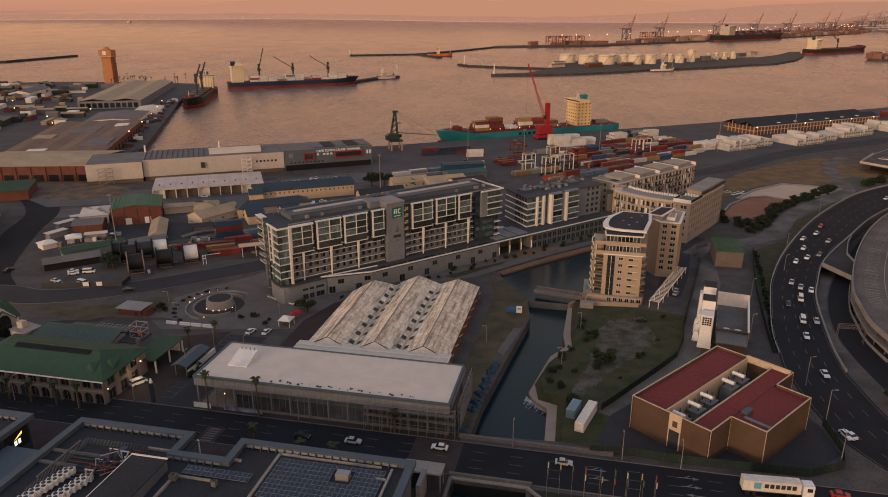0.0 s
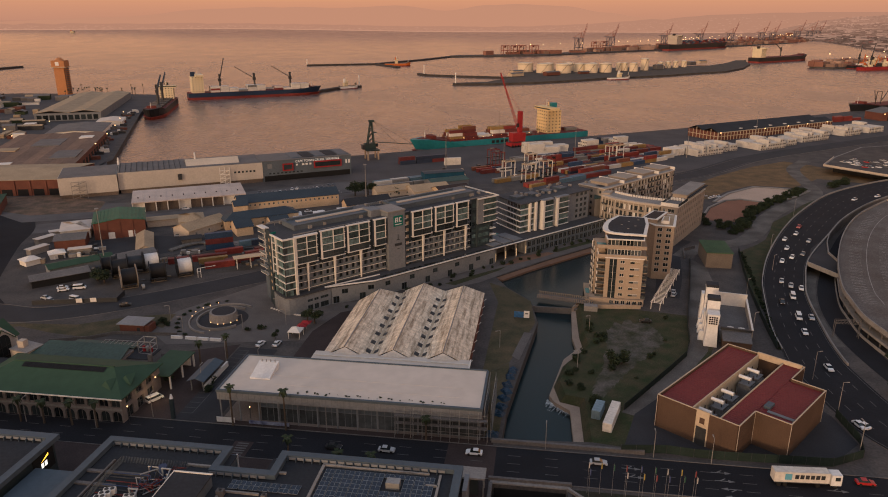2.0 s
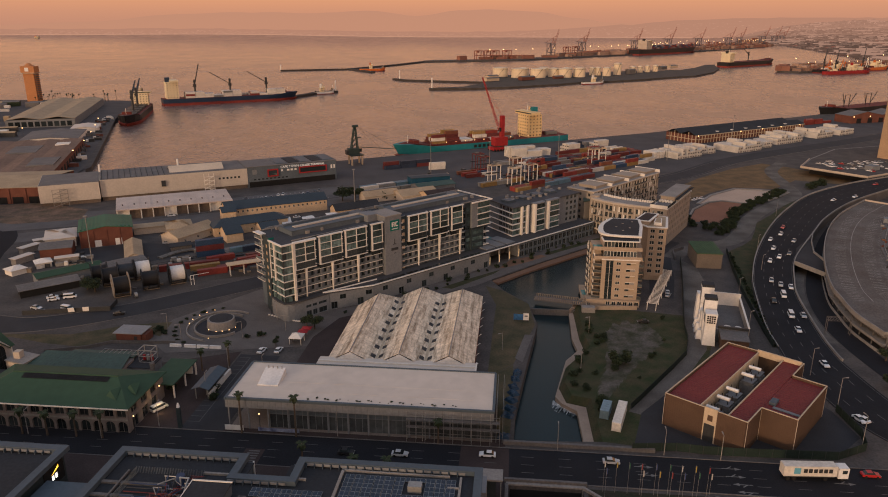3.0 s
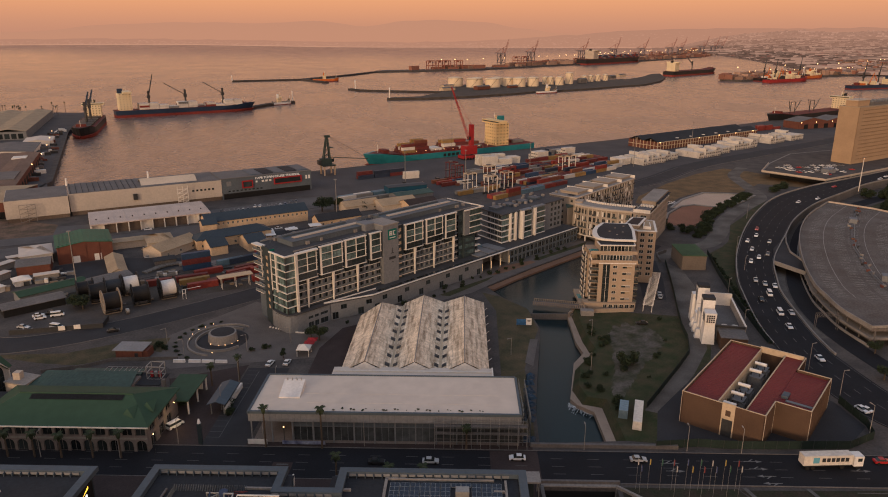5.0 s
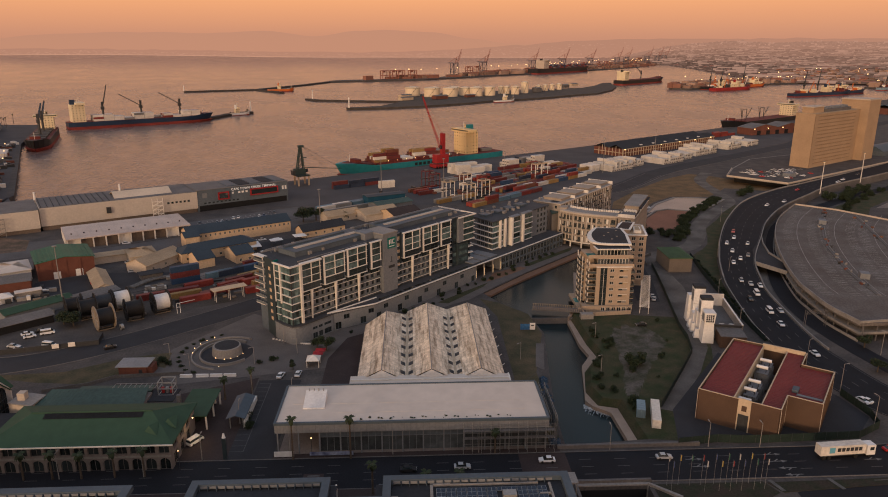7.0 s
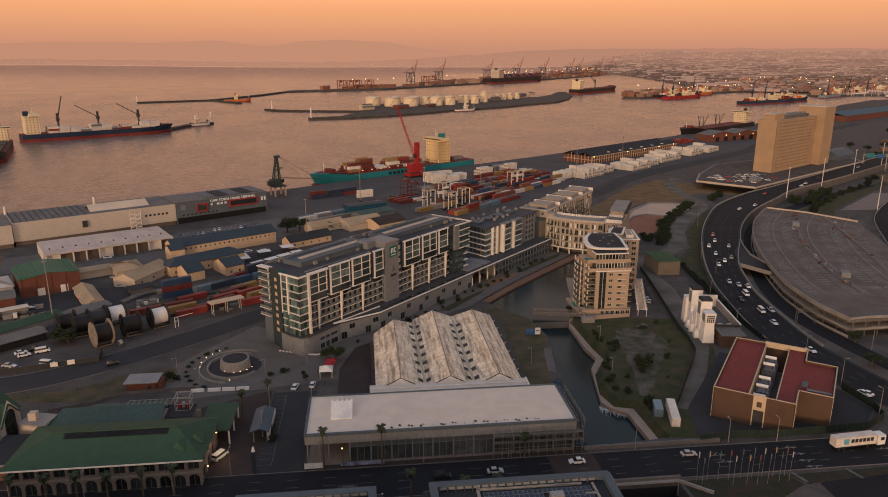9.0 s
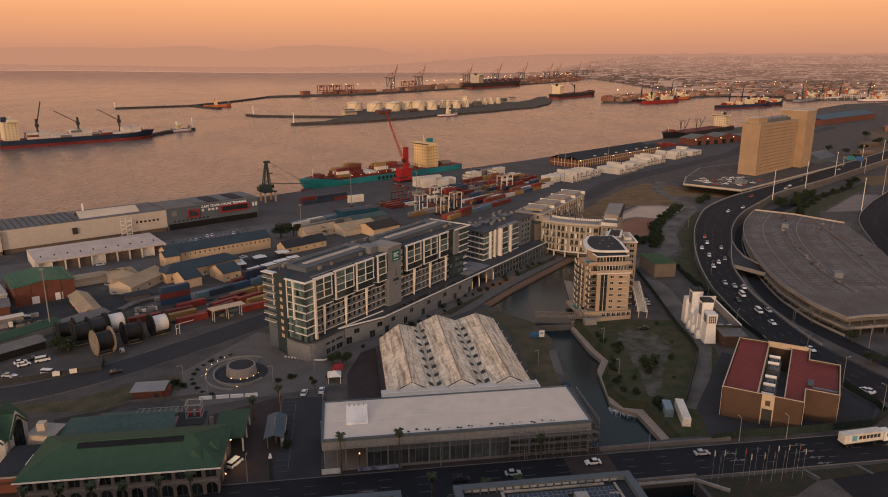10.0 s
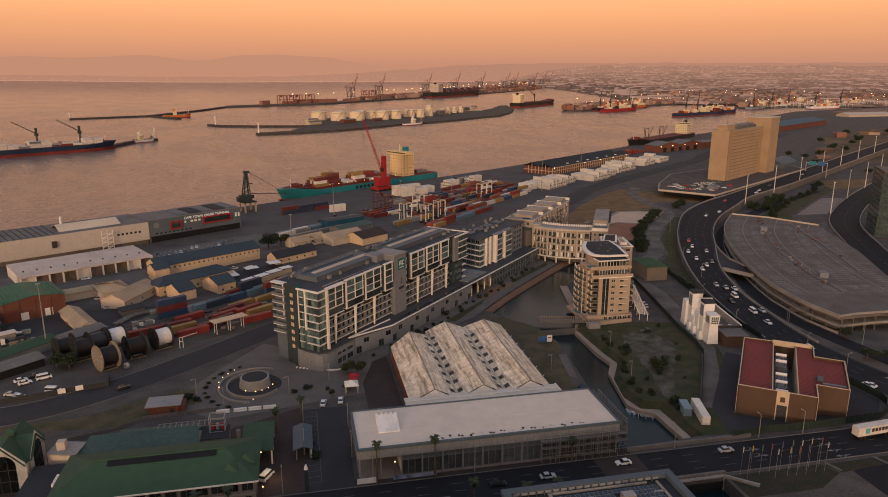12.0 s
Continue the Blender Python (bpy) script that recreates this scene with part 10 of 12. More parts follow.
stacks(66, 424, 33, 6, 3, lambda i, j, r: r.choice((1, 1, 2)), ("red", "rust", "grey", "maroon", "sky", "ochre"), 4)
stacks(100, 462, QA + 6, 9, 8, lambda i, j, r: r.choice((0, 1, 1, 1, 2)), MIX, 5, dy=3.4)
stacks(96, 504, QA, 9, 6, lambda i, j, r: r.choice((0, 1, 1, 2)), MIX, 6, dy=4.2)
stacks(87, 541, 10, 2, 3, lambda i, j, r: r.choice((2, 3)), ("white",), 7, label="white refrigerated container in a stack", grp="white containers")
stacks(136, 556, QA, 1, 4, lambda i, j, r: 3 if j < 3 else 2, ("white",), 8, label="white refrigerated container in a stack", grp="white containers")
stacks(166, 572, QA, 1, 4, lambda i, j, r: 3 if j < 2 else 2, ("white",), 9, label="white refrigerated container in a stack", grp="white containers")
stacks(159, 582, QA, 2, 4, lambda i, j, r: 2, ("navy", "grey", "blue"), 10)
stacks(104, 488, QA + 3, 8, 3, lambda i, j, r: r.choice((0, 1, 1, 2)), MIX + ("white", "grey"), 31, dy=3.0)
stacks(122, 536, QA, 6, 3, lambda i, j, r: r.choice((0, 1, 2)), MIX, 32, dy=3.6)
stacks(70, 512, QA, 3, 2, lambda i, j, r: r.choice((0, 1, 1)), ("red", "grey", "rust", "white"), 33, dy=5)
stacks(-30, 428, 26, 5, 1, lambda i, j, r: 1, ("grey", "sky", "white", "sky", "grey"), 34)
stacks(84, 546, 12, 3, 3, lambda i, j, r: r.choice((2, 3)), ("white",), 35, label="white refrigerated container in a stack", grp="white containers")
stacks(40, 470, QA, 2, 3, lambda i, j, r: 1, MIX, 11, dy=6)
stacks(46, 440, 30, 3, 2, lambda i, j, r: 1, ("red", "grey", "ochre"), 12)
for x, y, nx, sd in ((200, 528, 4, 20), (217, 524, 10, 22), (243, 541, 7, 21), (279, 546, 11, 23), (309, 565, 6, 24), (335, 582, 13, 25), (392, 612, 9, 26), (426, 628, 8, 27)):
    stacks(x, y, QA + 92, 2 if nx > 6 else 1, nx, lambda i, j, r: r.choice((1, 2, 2, 2, 3)), ("white",), sd, dy=-2.95, label="white refrigerated container packed side by side", grp="white containers")
for c, b in FAR_STACK.items():
    tagged(part("container_stacks", b, PAL[c] if c in PAL else ROOF_M), f"tight stacks of {c} containers on the far quay" if c in PAL else "grey end panels of stacked containers", "containers", kind="stuff")
for x, y, z in ((436, 700, 0), (436, 700, 2.6), (438, 704, 0), (438, 704, 2.6), (450, 706, 0), (450, 706, 2.6), (452, 710, 0), (440, 708, 0), (440, 708, 2.6), (464, 712, 0)):
    container(x, y, z, 22, PAL["red"], group="red containers", label="red steel container stacked by the pier shed")

# timber-framed pier shed
ps = thing("pier_shed", "long dark-roofed pier shed with a tan lattice side", "shed", at=at(263, 594, 0, 24.6))
part("wall", boxed(0, 159, 0, 34, 0, 7.0), BRICK, ps)
for k in range(2):
    part("roof", gable(bmesh.new(), 0, 159, 17 * k, 17 + 17 * k, 7.2, 10.4), ROOF_D, ps)
bm = bmesh.new()
for k in range(40):
    box(bm, k * 4 - 0.25, k * 4 + 0.25, -0.5, -0.05, 0, 7.2)
box(bm, 0, 159, -0.45, -0.08, 3.4, 3.9)
box(bm, 0, 159, -0.48, -0.08, 6.7, 7.3)
part("side_frame", bm, TAN, ps)
bm = bmesh.new()
for k in range(8):
    box(bm, -0.5, -0.05, k * 4 - 0.25, k * 4 + 0.25, 0, 7.5 + (2 if k % 4 == 2 else 0))
box(bm, -0.45, -0.08, 0, 34, 3.4, 3.9)
part("end_frame", bm, TAN, ps)
for k in range(6):
    part("roof_light", boxed(30 + k * 20, 33 + k * 20, 2, 5, 8.4, 8.9), CREAM, ps)
for x in (2, 60, 92, 120, 150):
    part("lamp", boxed(x, x + 0.6, -0.9, -0.3, 6.6, 7.2), LAMP_WARM, ps)
bt = thing("brick_shed", "brown-brick quay shed with two grey gables", "shed", at=at(490, 706, 0, 100))
part("wall", boxed(0, 22, -84, 0, 0, 8), BRICK, bt)
for y in (-42, -84):
    part("roof", gable(bmesh.new(), 0, 22, y, y + 42, 8, 12, over=0.3), ROOF_M, bt)
    part("gable_end", gable_ends(bmesh.new(), (0.0,), y, y + 42, 8, 12), BRICK, bt)
    part("gable_end", gable_ends(bmesh.new(), (22,), y, y + 42, 8, 12), BRICK, bt)
part("side_range", boxed(4, 24, -150, -84.1, 0, 7), BRICK, bt, "lower brick range beside the gables")
part("side_roof", boxed(3.6, 24.4, -150.4, -84.1, 7, 7.4), ROOF_M, bt)
for y in (-4, -26, -50, -74):
    part("lamp", boxed(-0.5, -0.1, y, y + 0.8, 6.8, 7.5), LAMP_WARM, bt)
for k in range(5):
    part("door", boxed(-0.15, 0, -14 - k * 15, -8 - k * 15, 0, 5), DARK, bt)
bt2 = thing("blue_roof_shed", "long shed with a dull blue roof", "shed", at=at(868, 861, 0, 20))
part("wall", boxed(0, 230, 0, 46, 0, 9), BRICK, bt2)
part("roof", gable(bmesh.new(), 0, 230, 0, 46, 9, 14), mat("blue_roof_sheet", (0.03, 0.09, 0.13), 0.6, 0.2, 0.2, 2), bt2)
house("pale_vault_hall", 1330, 1075, -8, 120, 36, 4, 9, SANDSTONE, SANDSTONE, "big pale-roofed hall by the basin", "hall")

# ---- breakwaters, tank jetty and far terminal ----
def mole(name, line, w, z, m, label):
    return tagged(part(name, ribbon([(p[0], p[1], 0) for p in line], w, w, z, z + 8), m), label, "breakwater", kind="structure")
ROCK = mat("dark_rubble", (0.06, 0.052, 0.048), 0.95, 0.3, 0.1, 1)
mole("breakwater", [(-225, 1735), (-65, 1775), (-10, 1650)], 6, -0.5, ROCK, "long dark stone breakwater")
mole("breakwater", [(-65, 1775), (60, 1960), (140, 2110)], 7, -0.5, ROCK, "dark stone breakwater joining the terminal")
mole("breakwater", [(-1100, 1450), (-919, 1510), (-871, 1712)], 7, 0.0, ROCK, "outer harbour breakwater")
mole("pier", [(-138, 1082), (-97, 1162), (-74, 1172)], 5, -0.5, ROCK, "dark pier with a small beacon")
mole("breakwater", [(30, 1436), (48, 1402), (100, 1372), (195, 1330), (235, 1350)], 4, -0.5, ROCK, "thin stone mole with a beacon")
TANKL = [(78.5, 1196), (143, 1195), (221, 1215), (314, 1261.6), (383, 1311), (436, 1324), (516, 1364), (608, 1424), (666, 1452), (760, 1560), (840, 1690), (899, 1836), (915, 1862), (880, 1850), (790, 1720), (715, 1640), (640, 1632), (560, 1612), (430, 1560), (300, 1520), (240, 1490), (215, 1400), (192, 1310), (140, 1226), (80, 1210)]
tagged(part("tank_jetty", sheet(TANKL, -0.6, (), 6), GRAVEL), "broad low tank-farm jetty", "jetty", kind="structure")
TANK_P = mat("tank_cream", (0.74, 0.6, 0.42), 0.6, 0.1, 0.1, 1)
k = 0
for x, y, r, hgt in ((248.1, 1454.9, 15.6, 18), (280.3, 1422.9, 15.4, 18), (317.8, 1415.2, 15.4, 18), (357.6, 1441.0, 12.1, 17), (374.8, 1420.3, 13.2, 18), (407.5, 1430.8, 12.2, 18), (449.2, 1476.4, 6.3, 16), (461.2, 1473.9, 6.3, 16), (473.1, 1453.0, 8.7, 17), (506.4, 1483.6, 8.3, 24), (558.8, 1532.3, 7.3, 14), (581.8, 1548.5, 6.1, 14), (605.5, 1565.0, 6.2, 14), (631.0, 1581.7, 6.3, 14), (300, 1475, 12, 16), (345, 1480, 12, 16), (392, 1470, 11, 16)):
    t = thing("storage_tank", "cream cylindrical oil storage tank", "tank", "tank farm", at=at(x, y, -0.6))
    part("shell", cyl(bmesh.new(), 0, 0, 0, hgt, r, n=28), TANK_P, t)
    part("wind_girder", cyl(bmesh.new(), 0, 0, hgt - 2.0, hgt - 1.6, r * 1.03, n=28), CONCRETE_D, t)
    part("foot_ring", cyl(bmesh.new(), 0, 0, 0, 0.8, r * 1.05, n=28), CONCRETE_D, t)
    part("stair", beams([((r * 1.02 * math.cos(a), r * 1.02 * math.sin(a), hgt * k / 8), (r * 1.02 * math.cos(a + 0.12), r * 1.02 * math.sin(a + 0.12), hgt * (k + 1) / 8)) for k in range(8) for a in (-2.2 + 0.12 * k,)], 0.5), STEEL_D, t)
    part("roof", cyl(bmesh.new(), 0, 0, hgt, hgt + 1.6, r * 1.01, r * 0.2, n=28), TANK_P, t)
for x, y, w, d, hgt, m in ((215, 1400, 26, 12, 5, TAN), (270, 1345, 34, 12, 6, BRICK), (200, 1330, 30, 12, 5, TAN), (540, 1500, 20, 12, 9, CONCRETE_D), (670, 1640, 22, 14, 7, CONCRETE_D), (720, 1700, 26, 14, 6, TAN), (345, 1385, 24, 8, 4, BRICK)):
    house("jetty_building", x, y, 30, w, d, hgt, hgt + 1.5, m, ROOF_M, "small low building on the tank jetty", "building")
for x, y, hgt in ((40, 1418, 15), (84, 1203, 15), (-76, 1170, 14), (-225, 1735, 10)):
    t = thing("beacon", "slim pale harbour beacon", "beacon", at=at(x, y, -0.6))
    part("shaft", cyl(bmesh.new(), 0, 0, 0, hgt, 1.3, 0.9, n=10), CREAM, t)
    part("lantern", cyl(bmesh.new(), 0, 0, hgt, hgt + 2, 1.2, 0.6, n=10), WHITE, t)
# Muted blue and red: haze over the cranes is put into these colours.
CR_BLUE, CR_RED = mat("hazed_gantry_blue", (0.09, 0.085, 0.105), 0.6, 0.2), mat("hazed_gantry_red", (0.3, 0.12, 0.09), 0.6, 0.2)
def gantry(x, y, s, rz):
    t = thing("quay_gantry", "tall blue quay gantry crane with a raised red boom", "gantry crane", "far gantry cranes", at=at(x, y, 0, rz) @ Matrix.Scale(s, 4))
    part("leg", shared(("leg", "g"), lambda: beams([((a, b, 0), (a, b, 52)) for a in (-12, 12) for b in (0, 24)], 2.2), CR_BLUE), None, t)
    part("portal_frame", shared(("portal_frame", "g"), lambda: beams([((-12, b, z), (12, b, z)) for b in (0, 24) for z in (16, 50)] + [((a, 0, z), (a, 24, z)) for a in (-12, 12) for z in (16, 50)] + [((-12, b, 16), (12, b, 50)) for b in (0, 24)], 1.8), CR_BLUE), None, t)
    part("girder", shared(("girder", "g"), lambda: beams([((a, -6, 54), (a, 44, 54)) for a in (-4, 4)], 2.4), CR_BLUE), None, t)
    part("boom", shared(("boom", "g"), lambda: beams([((a, -6, 54), (a, -24, 100)) for a in (-4, 4)] + [((-4, -6 - k * 2, 54 + k * 5.8), (4, -8 - k * 2, 60 + k * 5.8)) for k in range(10)], 0.9), CR_RED), None, t)
    part("apex", shared(("apex", "g"), lambda: beams([((a, 2, 54), (0, 2, 76)) for a in (-6, 6)] + [((0, 2, 76), (0, 40, 55)), ((0, 2, 76), (0, -16, 84))], 1.2), CR_RED), None, t)
for x, y, s in ((603, 2385, 0.95), (757, 2540, 0.95), (1043, 2775, 0.95), (1261, 2960, 1.0), (1480, 3140, 1.0), (1700, 3290, 1.0), (1790, 3360, 1.0), (1980, 3480, 1.05), (2090, 3560, 1.05), (2180, 3640, 1.05)):
    gantry(x, y, s * 0.84, 38)
for x, y in ((320, 2190), (352, 2200), (372, 2205), (412, 2215), (700, 2560), (745, 2600), (1420, 3100), (1560, 3220), (1620, 3260)):
    t = thing("yard_gantry", "red rubber-tyred yard gantry", "gantry crane", "red yard gantries", at=at(x, y, 0, 25))
    for b in (-6, 6):
        for a in (-12, 12):
            part("leg", shared(("yard_leg", 1), lambda: boxed(-1.0, 1.0, -1.0, 1.0, 0, 26), CR_RED), None, t, at=at(a, b))
        for z in (11, 25):
            part("cross_beam", shared(("yard_beam", 1), lambda: boxed(-11, 11, -0.9, 0.9, 0, 1.9), CR_RED), None, t, at=pose(0, b, z))
    for a in (-12, 12):
        part("end_beam", shared(("yard_end", 1), lambda: boxed(-0.8, 0.8, -5, 5, 24.5, 26.1), CR_RED), None, t, at=at(a, 0))
    part("cab", boxed(-4, 0, -3, 3, 20, 25), CR_RED, t)
# Browned, low-contrast base colours: distance haze is put into the paint.
FARB = [mat("hazed_roof_pale", (0.4, 0.26, 0.195), 0.9, 0.25, 0.02, 0.1, bump=0), mat("hazed_roof_rust", (0.27, 0.125, 0.088), 0.9, 0.2, 0.02, 0.1, bump=0), mat("hazed_roof_grey", (0.25, 0.155, 0.115), 0.9, 0.2, 0.02, 0.1, bump=0), mat("hazed_trees", (0.15, 0.1, 0.074), 0.9, 0.2, 0.02, 0.1, bump=0)]
FARLAND = mat("far_plain", (0.28, 0.17, 0.122), 0.95, 0.3, 0.012, 0.06, bump=0, col2=(0.14, 0.092, 0.07))
tagged(part("far_plain", sheet([(1000, 1630), (1300, 1830), (1700, 2340), (1960, 2960), (2100, 3460), (2300, 4020), (3250, 3500), (3950, 2700), (4450, 1500), (4200, 200), (2600, 300), (1500, 900), (1450, 1230), (1950, 1340), (1600, 1500), (1660, 1600), (1500, 1780)], 0.4), FARLAND), "hazy brown built-up plain", "ground", kind="structure")
tagged(part("terminal_ground", sheet([(150, 2150), (440, 2200), (830, 2490), (1358, 2890), (2060, 3440), (2300, 4000), (1600, 3470), (950, 2790), (530, 2310)], 0.3), FARLAND), "container terminal ground", "ground", kind="structure")
rr = random.Random(11)
def step(a0, a1, a):
    u = min(1.0, max(0.0, (a - a0) / (a1 - a0)))
    return u * u * (3 - 2 * u)
# Self-lit material: dusk haze is put into its glow colour.
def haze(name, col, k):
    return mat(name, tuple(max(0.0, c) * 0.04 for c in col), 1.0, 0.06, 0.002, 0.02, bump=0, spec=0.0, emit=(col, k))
def inland(a):
    return 2250 + 1900 * (1 - step(29, 39, a))
def depth_of(x, y):
    a, r = math.degrees(math.atan2(x, y)), math.hypot(x, y)
    r0 = inland(a)
    return min(1.0, max(0.0, (r - r0) / (4830 - r0))), a
def zland(x, y):
    """Height of the plain, which climbs inland to low hills."""
    u, a = depth_of(x, y)
    return step(24, 34, a) * (78 * (1 - math.exp(-1.6 * u)) / (1 - math.exp(-1.6)) + 48 * u ** 4 * (1 + 0.35 * noise.noise(Vector((a * 0.35, 2, 0))))) if u > 0 else 0.0
# Ground bands glow paler with distance, the haze mixed into each colour.
GROUND_FAR = [haze("plain_haze_glow", (0.155 + 0.074 * k, 0.088 + 0.037 * k, 0.066 + 0.0245 * k), 1.0) for k in range(4)]
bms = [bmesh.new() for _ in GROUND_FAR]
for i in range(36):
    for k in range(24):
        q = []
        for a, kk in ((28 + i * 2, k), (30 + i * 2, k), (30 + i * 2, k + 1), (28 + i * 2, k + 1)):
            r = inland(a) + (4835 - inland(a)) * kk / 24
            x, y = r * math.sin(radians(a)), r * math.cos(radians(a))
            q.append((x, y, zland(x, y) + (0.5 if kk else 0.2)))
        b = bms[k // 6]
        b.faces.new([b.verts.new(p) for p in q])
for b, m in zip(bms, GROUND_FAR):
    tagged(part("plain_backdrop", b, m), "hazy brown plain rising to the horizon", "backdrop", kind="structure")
def scatter(n, spot, sizes, weights, name, label, cat):
    """Far roofs and clumps too many to count, one mesh for each colour."""
    bms = [bmesh.new() for _ in FARB]
    for _ in range(n):
        x, y = spot()
        w, d, hh = (rr.uniform(*s) for s in sizes)
        box(rr.choices(bms, weights)[0], -w / 2, w / 2, -d / 2, d / 2, 0, hh, m=at(x, y, zland(x, y) - 0.5, rr.uniform(10, 50)))
    for b, m in zip(bms, FARB):
        if len(b.verts):
            tagged(part(name, b, m), label, cat, kind="stuff")
        else:
            b.free()
def inside(x, y, poly):
    c = False
    for (x0, y0), (x1, y1) in zip(poly, poly[1:] + poly[:1]):
        if (y0 > y) != (y1 > y) and x < (x1 - x0) * (y - y0) / (y1 - y0) + x0:
            c = not c
    return c
PLAIN = [(1500, 1560), (1640, 2150), (1990, 2960), (2150, 3500), (2330, 4000), (3250, 3480), (3950, 2680), (4400, 1500), (4150, 300), (2600, 320), (1900, 900), (2000, 1340)]
def plain_spot():
    while True:
        x, y = rr.uniform(1400, 4400), rr.uniform(300, 4000)
        if inside(x, y, PLAIN) and math.hypot(x, y) < 2700:
            return x, y
# distant roofs and trees of the plain; self-lit bands with dusk haze put into their colour
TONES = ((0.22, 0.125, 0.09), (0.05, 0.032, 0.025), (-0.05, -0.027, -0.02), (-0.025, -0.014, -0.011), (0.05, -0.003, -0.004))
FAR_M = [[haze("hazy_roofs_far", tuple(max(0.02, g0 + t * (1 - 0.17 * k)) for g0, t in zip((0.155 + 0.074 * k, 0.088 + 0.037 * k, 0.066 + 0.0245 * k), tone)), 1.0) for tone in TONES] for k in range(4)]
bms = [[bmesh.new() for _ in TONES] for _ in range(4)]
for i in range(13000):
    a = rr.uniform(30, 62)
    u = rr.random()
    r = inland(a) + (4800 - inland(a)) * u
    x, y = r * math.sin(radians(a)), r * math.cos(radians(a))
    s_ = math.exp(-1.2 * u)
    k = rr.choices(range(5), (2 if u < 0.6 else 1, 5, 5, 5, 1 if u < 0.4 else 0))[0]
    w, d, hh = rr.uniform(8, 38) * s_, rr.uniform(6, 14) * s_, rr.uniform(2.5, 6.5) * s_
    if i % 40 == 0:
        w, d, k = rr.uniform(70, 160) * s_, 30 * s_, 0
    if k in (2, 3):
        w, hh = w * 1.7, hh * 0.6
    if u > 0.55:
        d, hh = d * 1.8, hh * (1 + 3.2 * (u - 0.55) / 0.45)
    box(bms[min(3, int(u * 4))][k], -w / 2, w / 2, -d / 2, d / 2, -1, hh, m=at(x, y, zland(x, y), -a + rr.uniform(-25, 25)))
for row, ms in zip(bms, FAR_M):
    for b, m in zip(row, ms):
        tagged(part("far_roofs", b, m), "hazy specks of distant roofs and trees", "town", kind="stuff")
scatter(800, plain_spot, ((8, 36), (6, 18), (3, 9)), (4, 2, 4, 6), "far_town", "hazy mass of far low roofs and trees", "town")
NEARE = [(560, 560), (700, 640), (880, 780), (1300, 900), (1700, 1250), (2300, 1100), (2300, 400), (900, 420)]
def near_e():
    while True:
        x, y = rr.uniform(560, 2300), rr.uniform(400, 1250)
        if inside(x, y, NEARE) and min(dist((x, y), p[:2]) for p in HWY[60:]) > 30:
            return x, y
SCRUB = mat("scrub_ground", (0.15, 0.098, 0.06), 0.95, 0.45, 0.05, 1.5, bump=0.3, col2=(0.055, 0.05, 0.03))
patch("scrub_ground", NEARE, 0.055, SCRUB, "patchy brown scrub beside the freeway", "ground")
scatter(420, near_e, ((8, 34), (8, 20), (3, 8)), (3, 2, 4, 6), "town_edge", "scattered low sheds and trees by the freeway", "town")
TERM = [(200, 2140), (440, 2200), (830, 2490), (1358, 2890), (2000, 3400), (2150, 3900), (1600, 3440), (950, 2760), (530, 2300)]
def term():
    while True:
        x, y = rr.uniform(200, 2150), rr.uniform(2100, 3900)
        if inside(x, y, TERM):
            return x, y
scatter(520, term, ((12, 60), (6, 16), (5, 14)), (3, 6, 3, 0), "terminal_stacks", "far container stacks on the terminal", "containers")
PIERE = [(960, 1550), (1290, 1700), (1480, 1750), (1300, 1810), (935, 1600)]
def pier_e():
    while True:
        x, y = rr.uniform(930, 1700), rr.uniform(1400, 1850)
        if inside(x, y, PIERE) or (x > 1450 and inside(x, y, [(1450, 1445), (1560, 1478), (1620, 1600), (1445, 1505)])):
            return x, y
scatter(150, pier_e, ((12, 40), (8, 20), (5, 14)), (4, 4, 3, 1), "pier_sheds", "sheds on the far piers", "sheds")
# masts of the small-boat basin
bm = bmesh.new()
for _ in range(150):
    x = rr.uniform(1500, 1880)
    y = 1480 - (x - 1500) * 0.3 + rr.uniform(-12, 40)
    beam(bm, (x, y, -3), (x, y, rr.uniform(10, 19)), 0.32)
tagged(part("yacht_masts", bm, CREAM), "thicket of pale yacht masts", "masts", kind="stuff")
bm = bmesh.new()
for _ in range(60):
    x, y = plain_spot()
    if dist((x, y), (0, 0)) < 3600:
        cyl(bm, x, y, zland(x, y) + 9, zland(x, y) + 10.4, 0.8, n=6)
for x, y in ((450, 2260), (520, 2330), (610, 2400), (830, 2600), (990, 2720), (1150, 2850), (1420, 1800), (1560, 1620), (980, 1600), (1180, 1700), (1330, 1770), (1250, 1500)):
    cyl(bm, x, y, 26, 27.6, 1.0, n=6)
for _ in range(46):
    x, y = term()
    cyl(bm, x, y, 28, 29.8, 1.1, n=6)
for _ in range(22):
    x, y = pier_e()
    cyl(bm, x, y, 16, 17.2, 0.7, n=6)
tagged(part("distant_lamps", bm, LAMP_WARM), "warm far port lamps", "lamps", kind="stuff")

# ---- far shore and mountains, a plain backdrop with haze put into its own glow ----
def ridge_strip(name, r, a0, a1, z0, heights, m, label):
    bm = bmesh.new()
    n = 160
    top, bot = [], []
    for i in range(n + 1):
        a = a0 + (a1 - a0) * i / n
        hgt = heights(a)
        top.append(bm.verts.new((r * math.sin(radians(a)), r * math.cos(radians(a)), z0 + hgt + shore_lift(a))))
        bot.append(bm.verts.new((r * math.sin(radians(a)), r * math.cos(radians(a)), z0)))
    for i in range(n):
        bm.faces.new((bot[i], bot[i + 1], top[i + 1], top[i]))
    tagged(part(name, bm, m), label, "backdrop", kind="structure")
